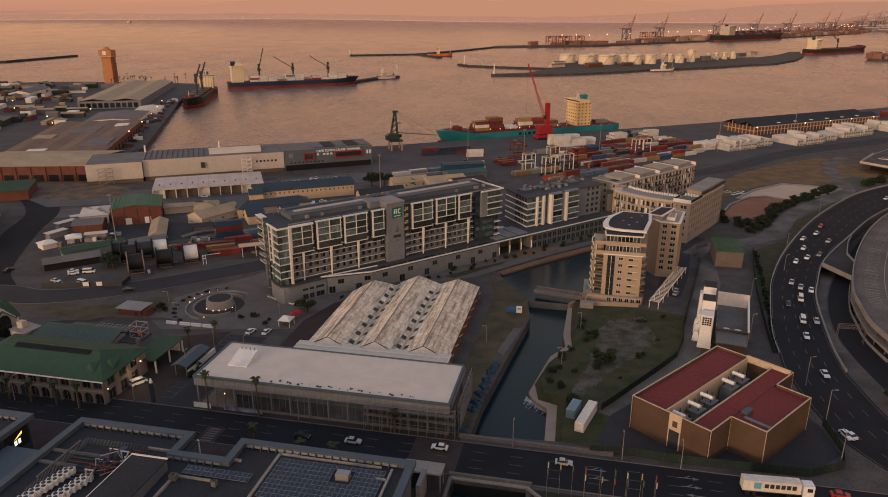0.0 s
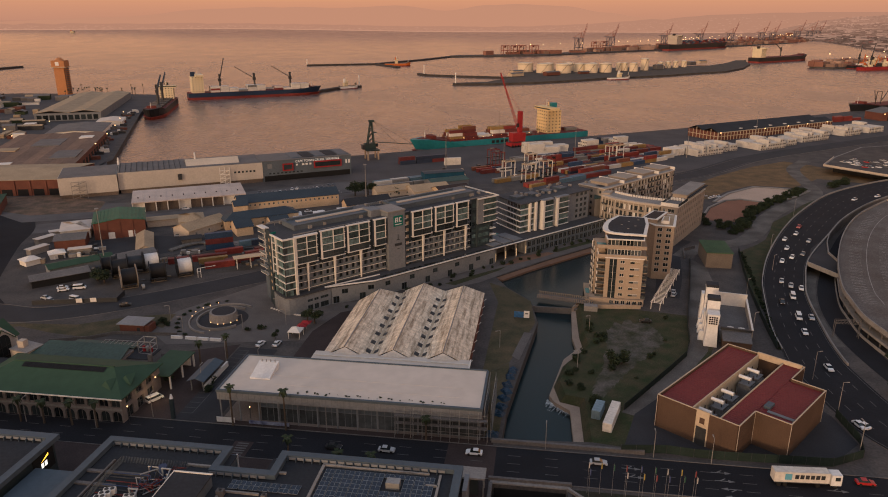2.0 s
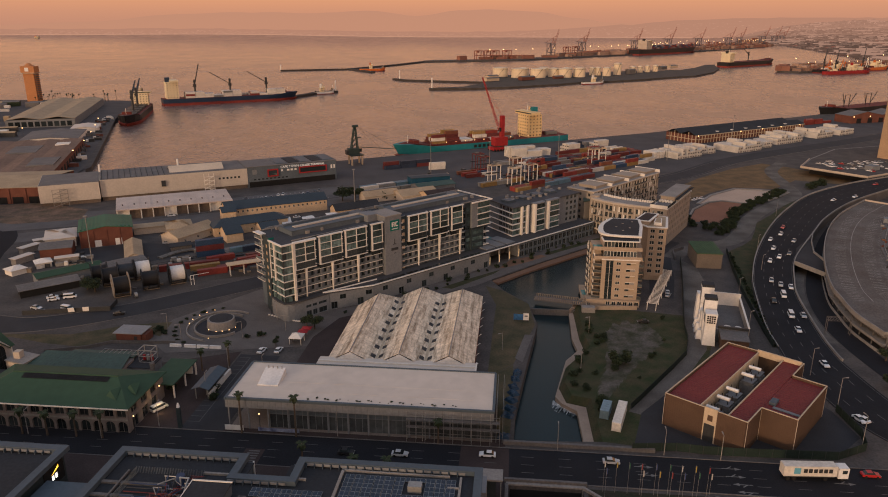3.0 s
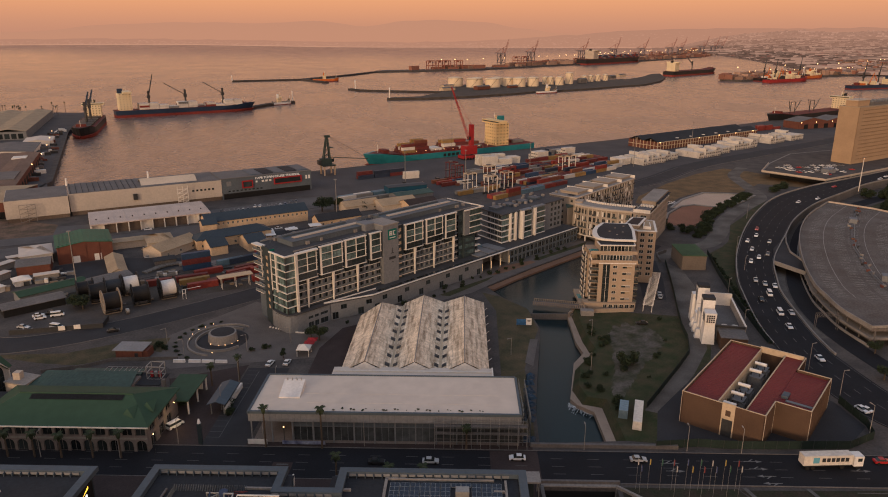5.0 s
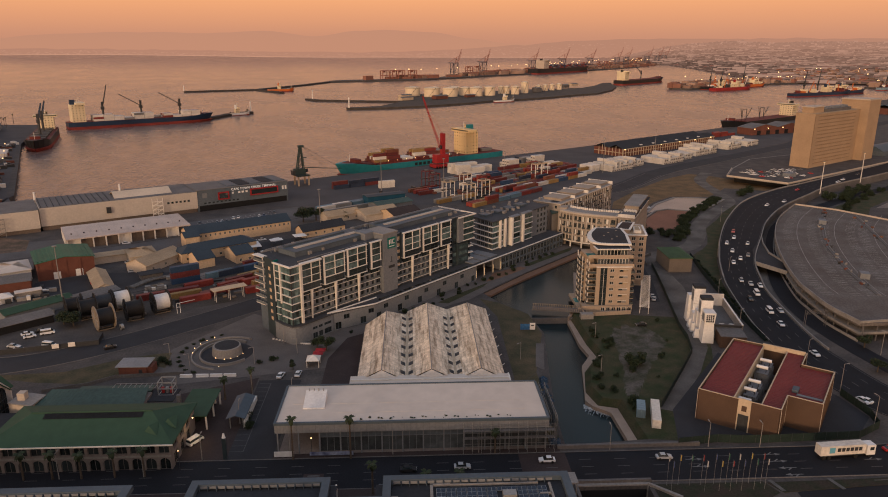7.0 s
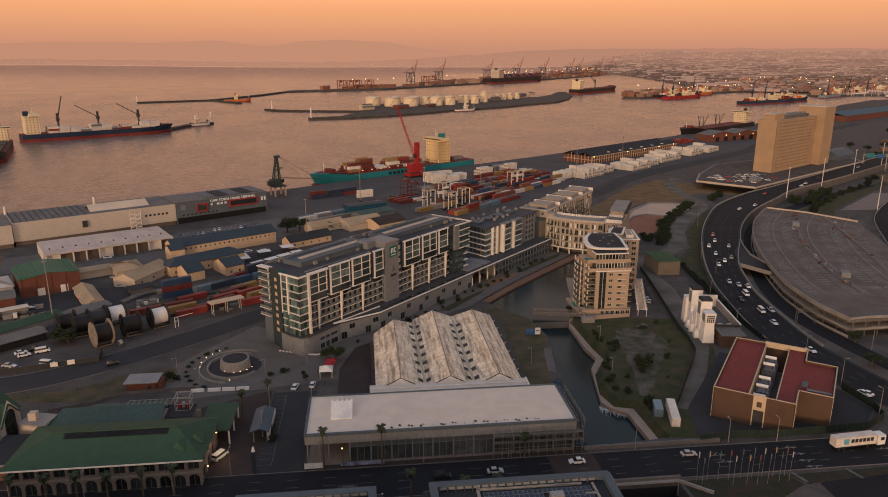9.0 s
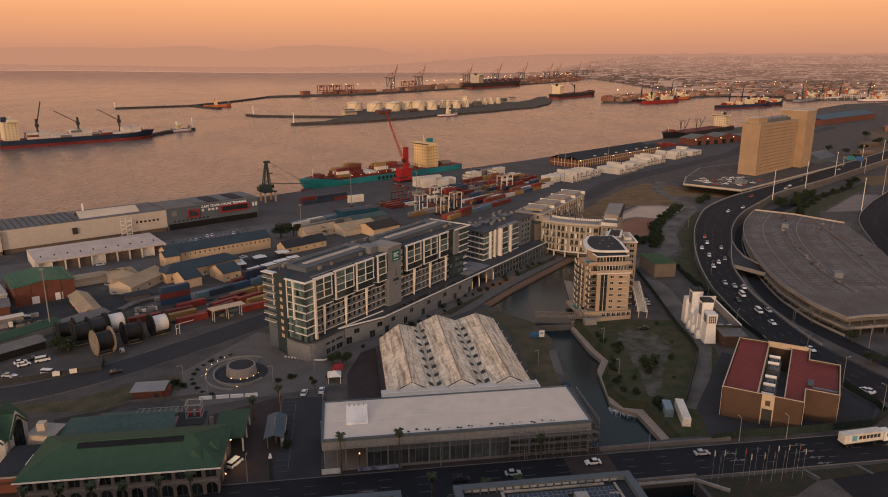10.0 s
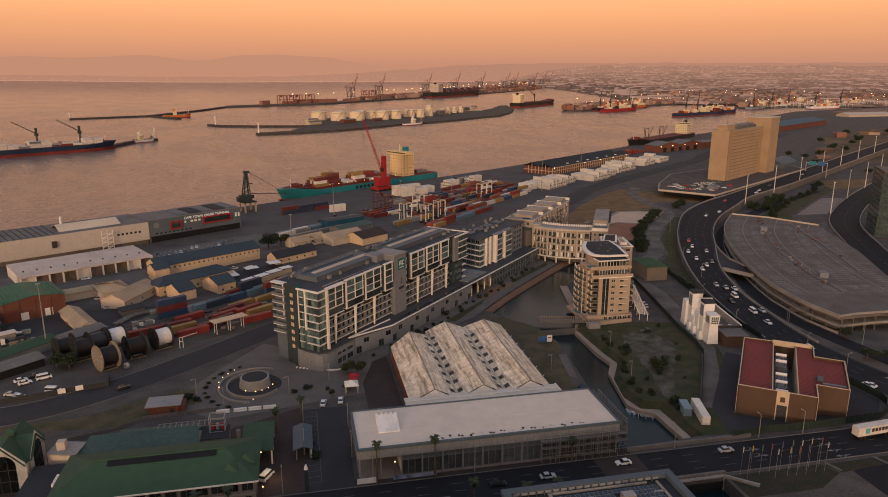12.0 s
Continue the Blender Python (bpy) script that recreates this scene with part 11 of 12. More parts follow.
HILLS = [(-45, 25), (-30, 38), (-20, 70), (-14, 118), (-9, 135), (-4, 138), (0, 160), (4, 132), (7, 165), (10, 172), (13, 160), (16, 120), (19, 88), (24, 80), (32, 80), (45, 85), (60, 85), (75, 70)]
def hill(a):
    for (a0, h0), (a1, h1) in zip(HILLS, HILLS[1:]):
        if a0 <= a <= a1:
            t = (a - a0) / (a1 - a0)
            t = t * t * (3 - 2 * t)
            return h0 + (h1 - h0) * t + 5 * noise.noise(Vector((a * 0.5, 3, 0))) + 2.5 * noise.noise(Vector((a * 1.9, 7, 0)))
    return 30
# Ridge and shore are self-lit near the sky's colour, as haze would leave them.
ridge_strip("mountain_backdrop", 4840, -50, 75, 25, hill, haze("mountain_haze_glow", (0.535, 0.264, 0.17), 1.0), "dim mauve-brown mountain ridge in dusk haze")
ridge_strip("shore_backdrop", 4800, -50, 75, 20, lambda a: 38 + 85 * step(8, 30, a) + 10 * noise.noise(Vector((a * 2.2, 1, 0))) + 6 * noise.noise(Vector((a * 9, 4, 0))), haze("shore_haze_glow", (0.46, 0.233, 0.157), 1.0), "dim brown far shore")
bm = bmesh.new()
for i in range(1500):
    a = rr.uniform(-32, 34)
    r = rr.uniform(4700, 4790)
    z = 24 + shore_lift(a) + (24 + 75 * step(8, 30, a)) * rr.random() ** 1.6
    w = rr.uniform(3, 16)
    box(bm, -w / 2, w / 2, -3, 3, z, z + rr.uniform(0.8, 2.6), m=at(r * math.sin(radians(a)), r * math.cos(radians(a)), 0, -a))
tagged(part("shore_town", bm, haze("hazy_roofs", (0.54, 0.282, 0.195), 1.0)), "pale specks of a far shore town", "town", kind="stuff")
tagged(part("beach", ribbon([(4690 * math.sin(radians(a)), 4690 * math.cos(radians(a)), 27.5 + shore_lift(a)) for a in range(-42, 27, 2)], 3, 3, 1.5, 4), haze("beach_haze_glow", (0.56, 0.29, 0.195), 1.0)), "pale line of far beach", "backdrop", kind="structure")

# ---- vehicles ----
CARP = {k: mat("car_paint_" + k, c, 0.3, 0.05, 1, 4, bump=0, spec=0.6) for k, c in dict(white=(0.72, 0.72, 0.72), silver=(0.4, 0.41, 0.42), black=(0.02, 0.02, 0.022), red=(0.4, 0.02, 0.02), blue=(0.04, 0.07, 0.14), grey=(0.12, 0.12, 0.13)).items()}
def car_body(L, W, low, hood, boot):
    bm = bmesh.new()
    prof = [(-L / 2, 0.35), (-L / 2, low * 0.9), (-L / 2 + boot, low), (L / 2 - hood, low), (L / 2 - 0.1, low * 0.78), (L / 2, 0.35)]
    rows = [[bm.verts.new((x, y * (0.94 if z > 0.5 else 1), z)) for x, z in prof] for y in (-W / 2, W / 2)]
    bm.faces.new(rows[0][::-1])
    bm.faces.new(rows[1])
    for i in range(len(prof)):
        j = (i + 1) % len(prof)
        bm.faces.new((rows[0][i], rows[0][j], rows[1][j], rows[1][i]))
    return bm
def cabin(x0, x1, W, z0, z1, slope0, slope1):
    bm = bmesh.new()
    lo = [bm.verts.new(p) for p in ((x0, -W / 2, z0), (x1, -W / 2, z0), (x1, W / 2, z0), (x0, W / 2, z0))]
    w = W * 0.82
    hi = [bm.verts.new(p) for p in ((x0 + slope0, -w / 2, z1), (x1 - slope1, -w / 2, z1), (x1 - slope1, w / 2, z1), (x0 + slope0, w / 2, z1))]
    bm.faces.new(hi)
    for i in range(4):
        bm.faces.new((lo[i], lo[(i + 1) % 4], hi[(i + 1) % 4], hi[i]))
    return bm
def car(x, y, z, rz, col="white", van=False, grp="parked cars", label=None):
    if y > 330:
        z -= 0.28
    t = thing("van" if van else "car", label or f"small {col} {'minibus' if van else 'car'} on dark asphalt", "van" if van else "car", grp, at=at(x, y, z, rz))
    L, W = (4.7, 1.8) if van else (4.1, 1.68)
    p = CARP[col]
    if van:
        part("body", shared(("body", col, "van"), lambda: car_body(L, W, 1.15, 0.5, 0.05), p), None, t)
        part("glasshouse", shared(("glasshouse", "van"), lambda: cabin(-L / 2 + 0.06, L / 2 - 0.45, W * 0.93, 1.12, 1.75, 0.12, 0.7), GLASS), None, t)
        part("roof", shared(("roof", col, "van"), lambda: boxed(-L / 2 + 0.15, L / 2 - 1.15, -W * 0.39, W * 0.39, 1.75, 1.95), p), None, t)
    else:
        part("body", shared(("body", col), lambda: car_body(L, W, 0.92, 1.15, 0.75), p), None, t)
        part("glasshouse", shared(("glasshouse", "car"), lambda: cabin(-L / 2 + 0.5, L / 2 - 1.1, W * 0.9, 0.9, 1.36, 0.5, 0.75), GLASS), None, t)
        part("roof", shared(("roof", col), lambda: boxed(-L / 2 + 1.0, L / 2 - 1.86, -W * 0.36, W * 0.36, 1.36, 1.42), p), None, t)
    for sx in (-0.31, 0.31) if y < 330 else ():
        for sy in (-0.5, 0.5):
            part("wheel", shared(("wheel", "car"), lambda: cyl(bmesh.new(), 0, 0, -0.1, 0.1, 0.32, n=12, m=pose(0, 0, 0, 90)), BLACK), None, t, at=at(sx * L, sy * W * 0.92, 0.32))
    if y > 330 and grp != "moving cars":
        return t
    part("headlamp", shared(("headlamp", W), lambda: box(boxed(L / 2 - 0.08, L / 2 + 0.01, -W * 0.42, -W * 0.22, 0.5, 0.66), L / 2 - 0.08, L / 2 + 0.01, W * 0.22, W * 0.42, 0.5, 0.66), LAMP_DULL), None, t)
    part("tail_lamp", shared(("tail_lamp", W, grp == "moving cars"), lambda: box(boxed(-L / 2 - 0.01, -L / 2 + 0.06, -W * 0.44, -W * 0.26, 0.62, 0.8), -L / 2 - 0.01, -L / 2 + 0.06, W * 0.26, W * 0.44, 0.62, 0.8), LAMP_RED if grp == "moving cars" else TAIL_DULL), None, t)
    return t
rc = random.Random(21)
def hwy_at(x, y):
    k = min(range(len(HWY) - 1), key=lambda i: dist(HWY[i], (x, y)))
    p, q = HWY[k], HWY[k + 1]
    return p[2] + 0.13, math.degrees(math.atan2(q[1] - p[1], q[0] - p[0]))
for i, (x, y, c) in enumerate(((290.5, 400.3, "red"), (238.3, 365.3, "white"), (255.8, 371.2, "white"), (351.4, 424.4, "white"), (178.0, 316.2, "red"), (170.4, 305.3, "white"), (160.9, 298.1, "white"), (155.3, 285.9, "white"), (170.3, 294.3, "silver"), (158.0, 277.7, "grey"), (151.2, 274.3, "white"), (144.7, 270.5, "white"), (133.2, 249.5, "silver"), (134.4, 244.8, "silver"), (137.0, 242.0, "white"), (123.2, 230.5, "black"), (126.4, 216.7, "silver"), (117.7, 205.8, "white"), (111.2, 181.4, "white"), (100.6, 150.5, "white"), (340, 417, "white"), (380, 440, "black"), (460, 474, "silver"))):
    z, rz = hwy_at(x, y)
    car(x, y, z, rz + 180, c, grp="moving cars", label=f"{c} car on the curving highway")
for x, y, c in ((129.7, 234.9, "white"), (122.1, 217.4, "white")):
    z, rz = hwy_at(x, y)
    car(x, y, z, rz + 180, c, True, "moving cars", "white minibus on the curving highway")
for a, b, c, rz, v in ((-1.4, 142.2, "silver", 0, 0), (-31.3, 142.1, "white", 180, 0), (-66, 139.6, "black", 0, 0), (67.9, 168.4, "white", 120, 0), (58.5, 143.0, "red", 0, 0), (-106.3, 192.4, "white", 80, 0), (-101, 193.2, "white", 85, 0), (-52.7, 160.2 - 20.0, "silver", 0, 0)):
    x, y = g(a, b)
    car(x, y, 0.06, rz - 12, c, bool(v), "street cars", f"{c} car on the dark street")
x, y = g(-122.0, 154.8)
car(x, y, 0.07, 48, "white", True, "street cars", "white and ochre minibus taxi on brick paving")
for x, y, rz, c, v in ((-151, 266.7, 20, "white", 0), (-149.5, 264, 20, "white", 0), (-144.2, 266, 12, "white", 1), (-140.6, 253.6, -25, "white", 1), (-152.4, 256, -20, "silver", 0), (-149.6, 253, -30, "white", 0), (-147, 269, 15, "black", 0), (-137, 388.4, 10, "white", 0),
                       (-127.6, 355.4, 20, "white", 1), (-118, 351, 10, "white", 1), (-115.3, 341.2, 80, "white", 1), (-139, 322, 20, "red", 0), (-104.6, 336.4, 30, "red", 0), (-126, 336.3, 10, "silver", 0), (-130, 352, 15, "silver", 0), (-121, 347, 100, "black", 0), (-67.7, 378, 20, "white", 0), (-60, 374, 20, "white", 1), (-178, 268, 70, "black", 0), (-120, 247, 18, "black", 0)):
    car(x, y, 0.08, rz, c, bool(v), "yard cars", f"{c} {'van' if v else 'car'} parked in the yard")
for k in range(22):
    x, y = -104 + (k * 5 % 17) * 2.7 + (k % 5) * 1.6 + 1.3, 425 + (k * 5 % 17) * 1.14 - (k % 5) * 4.2
    car(x, y, 0.07, 90 + rc.uniform(-4, 4), rc.choice(("white", "silver", "black", "grey", "blue")), grp="terminal car park cars", label="small car parked at the dock terminal")
for k in range(70):
    u, v = rc.uniform(0.04, 0.96), k % 5
    x, y = 286 + u * 66 + v * 3, 474 - u * 10 - v * 9 + rc.uniform(-1, 1)
    if inside(x, y, [(302, 480), (282, 456), (302, 426), (352, 450), (350, 478), (335, 505)]):
        car(x, y, 6.05, 108 + rc.uniform(-4, 4), rc.choice(("white", "white", "silver", "white", "red", "grey", "silver")), grp="podium cars", label="small car parked on the podium roof")
for x, y in ((168, 393), (171, 395), (166, 398), (87, 243), (88, 246), (174, 396)):
    car(x, y, 0.09, rc.uniform(0, 90), rc.choice(("white", "silver", "black")), grp="parked cars", label="small car parked beside the apartments")
car(67.6, 219.4, 0.09, 170, "black", grp="parked cars", label="black car parked on the gravel clearing")

# container lorry
lorry = thing("container_lorry", "white container lorry on the main street", "lorry", at=grid_at(37.4, 140.6, 0.06, 4))
part("container", shared(("box", WHITE_C.name, 12.19), lambda: container_mesh(12.19), WHITE_C), None, lorry, at=at(0, -1.22, 1.25))
part("trailer", boxed(0.2, 12.0, -1.15, 1.15, 0.95, 1.22), STEEL_D, lorry)
part("cab", prism(bmesh.new(), [(12.6, -1.2), (14.9, -1.2), (14.9, 1.2), (12.6, 1.2)], 0.7, 3.4), WHITE, lorry)
part("windscreen", boxed(14.9, 14.94, -1.05, 1.05, 1.9, 3.0), GLASS, lorry)
part("side_window", boxed(13.4, 14.5, -1.24, -1.2, 2.0, 2.9), GLASS, lorry)
part("badge", boxed(2.3, 3.8, -1.28, -1.22, 1.9, 3.4), mat("badge_blue", (0.12, 0.35, 0.45), 0.5, 0.1, bump=0), lorry)
for k in range(6):
    part("letter_bar", boxed(4.5 + k * 1.15, 5.35 + k * 1.15, -1.28, -1.22, 2.2, 3.2), STEEL_D, lorry)
for x in (1.2, 2.6, 9.8, 13.6):
    for s in (-0.95, 0.95):
        part("wheel", shared(("wheel", "lorry"), lambda: cyl(bmesh.new(), 0, 0, -0.18, 0.18, 0.5, n=14, m=pose(0, 0, 0, 90)), BLACK), None, lorry, at=at(x, s, 0.5))

# ---- street markings ----
def mark(name, pts, z, label):
    tagged(part(name, sheet(pts, z), LINE), label, "marking", kind="structure")
for b in (136.4, 139.5, 142.7):
    bm = bmesh.new()
    for a in np.arange(-230, 75, 9):
        box(bm, a, a + 3, b - 0.07, b + 0.07, 0.032, 0.04, m=grid_at(0, 0))
    tagged(part("lane_marking", bm, LINE), "worn white lane dashes", "marking", kind="structure")
def arrow(a, b, rz=0):
    bm = bmesh.new()
    for poly in ([(-2.4, -0.12), (0.6, -0.12), (0.6, 0.12), (-2.4, 0.12)], [(0.6, -0.55), (2.2, 0), (0.6, 0.55)], [(-0.8, 0.12), (0.2, 0.9), (-0.1, 1.0), (-1.3, 0.12)]):
        bm.faces.new([bm.verts.new((*p, 0.0)) for p in poly])
    tagged(part("arrow_marking", bm, mat_line, at=grid_at(a, b, 0.045, rz)), "white painted lane arrow", "marking", kind="structure")
mat_line = mat("fresh_paint", (0.17, 0.168, 0.165), 0.7, 0.3, bump=0)
for a, b in ((6.3, 141.5), (27, 142.8), (27.2, 139.7), (27.7, 136.8), (6.8, 138.3), (51.7, 139.5), (28, 134)):
    arrow(a, b, 0 if b > 138 else 180)
BED = mat("planted_bed", (0.018, 0.026, 0.013), 0.95, 0.5, 0.8, 6, bump=0.4, col2=(0.038, 0.028, 0.022))
bm = bmesh.new()
for b in np.arange(133.3, 139, 1.0):
    box(bm, -90.5, -87.6, b, b + 0.5, 0.033, 0.042, m=grid_at(0, 0))
tagged(part("crossing", bm, LINE), "worn striped pedestrian crossing", "marking", kind="structure")
tagged(part("crossing_bed", boxed(-91.5, -86.6, 133.2, 139.4, 0.03, 0.036, m=grid_at(0, 0)), BRICKPAVE), "brick band under the crossing", "marking", kind="structure")
tagged(part("brick_band", boxed(-38, -26, 133.2, 145.8, 0.03, 0.037, m=grid_at(0, 0)), BRICKPAVE), "dark red paved band across the street", "road", kind="structure")
bm = bmesh.new()
for b in np.arange(150, 188, 2.7):
    box(bm, -112, -108.6, b, b + 0.12, 0.062, 0.07, m=grid_at(0, 0))
box(bm, -108.6, -108.45, 150, 188, 0.062, 0.07, m=grid_at(0, 0))
tagged(part("bay_markings", bm, LINE), "painted parking bay lines", "marking", kind="structure")
for a0, a1, b0, b1 in ((-320, 76, 146.0, 146.25), (-27, 76, 132.75, 133.0), (-320, -27, 132.8, 133.0), (46, 76, 130.6, 130.8)):
    tagged(part("kerb", boxed(a0, a1, b0, b1, 0.0, 0.16, m=grid_at(0, 0)), CONCRETE_D), "concrete kerb", "kerb", kind="structure")
tagged(part("median", sheet(gl([(19.6, 131.0), (44, 131.4), (75, 132.9), (76, 130.4), (42, 128.5), (22, 127)]), 0.14, (), 0.14), BED), "dark planted median", "median", kind="structure")
for a in (20.2, 34.8):
    mark("median_walk", gl([(a, 132), (a + 1.0, 132), (a + 2.4, 127.6), (a + 1.4, 127.4)]), 0.155, "pale path across the median")

# flagpoles in a planted bed
tagged(part("flag_bed", sheet(gl([(-8, 131.5), (19, 131.5), (21, 127), (12, 122), (-8, 122)]), 0.06), BED), "planted bed under the flagpoles", "bed", kind="structure")
FLG = [mat("flag_" + n, c, 0.8, 0.1, bump=0) for n, c in (("white", (0.4, 0.38, 0.36)), ("yellow", (0.35, 0.26, 0.06)), ("red", (0.2, 0.035, 0.035)), ("blue", (0.05, 0.07, 0.16)), ("green", (0.03, 0.1, 0.06)))]
for i, (a, b) in enumerate(((-4.7, 131), (-4.6, 128.4), (-2, 131), (0.7, 130.8), (3.4, 130.8), (3.3, 128.3), (6.6, 131), (6.8, 128.3), (9.6, 131), (9.4, 128.2), (12.1, 130.8), (12.1, 128.2), (15.1, 131), (15.3, 128.6), (18, 130.8), (17.9, 128.6))):
    t = thing("flagpole", "white flagpole with a limp hanging flag", "flagpole", "flagpoles", at=grid_at(a, b))
    part("pole", shared(("pole", "flag"), lambda: cyl(bmesh.new(), 0, 0, 0, 8.4, 0.035, 0.022, n=6), STEEL), None, t)
    fl = FLG[(i * 3) % 5]
    part("flag", shared(("flag", fl.name), lambda: prismed([(0.04, -0.03), (0.16, 0.05), (0.26, -0.04), (0.15, -0.07)], 6.6, 8.1), fl), None, t)

# ---- street lamps, palms, bushes, trees ----
for a, b in ((-118, 146.8), (-96, 147.2), (-70, 147), (-48, 147), (-14, 146.8), (12, 147), (25.3, 146.1), (-100.2, 160), (-100, 176), (-112.5, 164), (-112.5, 180), (-130, 140), (-150, 140)):
    x, y = g(a, b)
    lamp_mast(x, y, 0, 7, 78, "street lamps")
for x, y in ((35.4, 188.1), (13.7, 203.4), (45.8, 213.3), (-58, 226), (-72, 222), (-92, 222), (-99, 232), (-62, 236)):
    lamp_mast(x, y, 0, 6, 200, "path lamps")
def frond(L, droop):
    bm = bmesh.new()
    prev = None
    for i in range(6):
        t = i / 5
        x, z, w = L * t * (1 - 0.25 * t * droop), 0.9 * t - droop * 1.9 * t * t, 0.34 * math.sin(math.pi * min(0.97, 0.12 + t * 0.88)) + 0.02
        row = [bm.verts.new((x, -w, z - w * 0.35)), bm.verts.new((x, 0, z)), bm.verts.new((x, w, z - w * 0.35))]
        if prev:
            bm.faces.new((prev[0], row[0], row[1], prev[1]))
            bm.faces.new((prev[1], row[1], row[2], prev[2]))
        prev = row
    return bm
def palm_crown():
    cm = bmesh.new()
    for i in range(22):
        f = frond(1.8, 0.55 + 0.9 * (i % 3) / 2)
        m = pose(0, 0, 0, 0, -14 + 22 * (i % 3), i * 163)
        for v in f.verts:
            v.co = m @ v.co
        me = bpy.data.meshes.new("t")
        f.to_mesh(me)
        f.free()
        cm.from_mesh(me)
        bpy.data.meshes.remove(me)
    return cm
def palm(x, y, hgt):
    t = thing("palm_tree", "tall slim fan palm with a small dark crown", "palm", "street palms", at=at(x, y, 0, (x * 37) % 360))
    part("trunk", shared(("trunk", "palm", hgt), lambda: cyl(bmesh.new(), 0, 0, 0, hgt, 0.28, 0.17, n=8), BARK), None, t)
    part("crown", shared(("crown", "palm"), palm_crown, LEAF), None, t, at=pose(0, 0, hgt - 0.1))
PALMS = [(-80.6, 145.8, 11.5), (-95.1, 146.0, 11.5), (-43.9, 143.4 + 3, 6.5), (-158.3, 140, 7), (-151.5, 140, 7), (-144.7, 140, 6.6), (-136.9, 140.2, 7), (-129.8, 140.2, 7.4), (-166, 140.2, 7), (-74.3, 131, 8), (-62, 130, 6), (-54, 130, 6), (-113, 182, 8), (-185, 155, 9), (-120, 178, 7)]
for a, b, hgt in PALMS:
    palm(*g(a, b), hgt)
rp = random.Random(8)
for k in range(26):
    palm(rp.uniform(-488, -372), rp.uniform(1000, 1058), rp.choice((9, 11, 13)))
def leaf_mesh(seed, n, rx, ry, rz, z0, size):
    """Clumps of small leaves with an uneven outline."""
    r = random.Random(seed)
    bm = bmesh.new()
    lobes = [(r.uniform(-0.55, 0.55) * rx, r.uniform(-0.55, 0.55) * ry, z0 + rz * r.uniform(0.25, 1.2), r.uniform(0.35, 0.65)) for _ in range(8)]
    for _ in range(n):
        lx, ly, lz, s = r.choice(lobes)
        d = Vector((r.gauss(0, 1), r.gauss(0, 1), r.gauss(0, 0.8))).normalized() * (r.random() ** 0.4)
        c = Vector((lx + d.x * s * rx, ly + d.y * s * ry, max(0.05, lz + d.z * s * rz)))
        u = Vector((r.gauss(0, 1), r.gauss(0, 1), r.gauss(0, 0.5))).normalized() * size * r.uniform(0.6, 1.4)
        v = u.cross(Vector((r.gauss(0, 1), r.gauss(0, 1), r.gauss(0, 1)))).normalized() * size * 0.6
        bm.faces.new([bm.verts.new(c + q) for q in (-u, v, u, -v)])
    return bm
BUSH = [link_mesh("foliage", leaf_mesh(30 + k, 420, 1.0, 1.0, 0.75, 0.05, 0.17), LEAF) for k in range(4)]
BUSH_BIG = [link_mesh("foliage", leaf_mesh(60 + k, 1500, 1.0, 1.0, 0.75, 0.05, 0.085), LEAF) for k in range(3)]
def bush(x, y, r, z=0.0, flat=1.0, grp="bushes", label="dark green rounded shrub"):
    k = int(abs(x * 7 + y * 3))
    o = tagged(part("bush", BUSH_BIG[k % 3] if r > 1.5 else BUSH[k % 4], None), label, "bush", grp)
    o.matrix_basis = at(x, y, z, (x * 91 + y * 17) % 360) @ Matrix.Diagonal((r, r, r * flat, 1))
def tree(x, y, hgt, r, grp="trees", label="small dark leafy tree"):
    t = thing("tree", label, "tree", grp, at=at(x, y, 0, (x * 91 + y * 17) % 360))
    def trunk():
        bm = cyl(bmesh.new(), 0, 0, 0, 0.5, 0.045, 0.03, n=8)
        for k in range(5):
            a = k * 1.3
            beam(bm, (0, 0, 0.3 + 0.04 * k), (0.25 * math.cos(a), 0.25 * math.sin(a), 0.66 + 0.04 * k), 0.02)
        return bm
    part("trunk", shared(("trunk", "tree"), trunk, BARK), None, t).matrix_basis = Matrix.Scale(hgt, 4)
    k = int(abs(x * 5 + y * 3)) % 4
    part("crown", BUSH_BIG[k % 3], None, t).matrix_basis = Matrix.Translation((0, 0, hgt * 0.35)) @ Matrix.Diagonal((r, r, hgt * 0.42, 1))
for x, y, r in ((48.2, 189.2, 3.9), (45.6, 186, 1.6), (48.5, 206, 1.4), (49.6, 208.6, 1.8), (47.6, 209.4, 1.2), (38.5, 184, 1.0), (60, 193, 1.3), (61.6, 194.6, 0.9), (36, 192, 1.4), (33, 175, 1.6), (46.4, 214, 1.5), (47.4, 219, 1.3), (45.6, 204.6, 1.2), (35.4, 166.6, 2.4), (34, 163.5, 1.4), (34.6, 186, 1.0), (30.4, 178, 1.2), (32, 184, 1.5), (36.4, 193.6, 1.6), (40, 197.6, 1.2), (69, 204, 0.8), (51, 180, 0.6), (76, 222, 1.0), (-65.7, 223, 1.5), (-70.6, 222, 1.2), (-60, 219.8, 0.9), (-101.4, 231, 1.8), (-99, 228, 1.4), (-103.3, 227, 1.3), (-73.5, 181, 1.8), (-86.8, 188.7, 1.4), (-74, 186, 1.5)):
    bush(x, y, r)
for k, p in enumerate(offset(LANE, 7.5)[20:48]):
    for q in range(2):
        bush(p[0] - 1.6 * q + (k * 13 % 5) * 0.6, p[1] + 1.8 * q + (k * 7 % 5) * 0.5, 1.7 + (k * 11 % 7) * 0.25, grp="roadside belt", label="dense dark shrub in a belt beside the road")
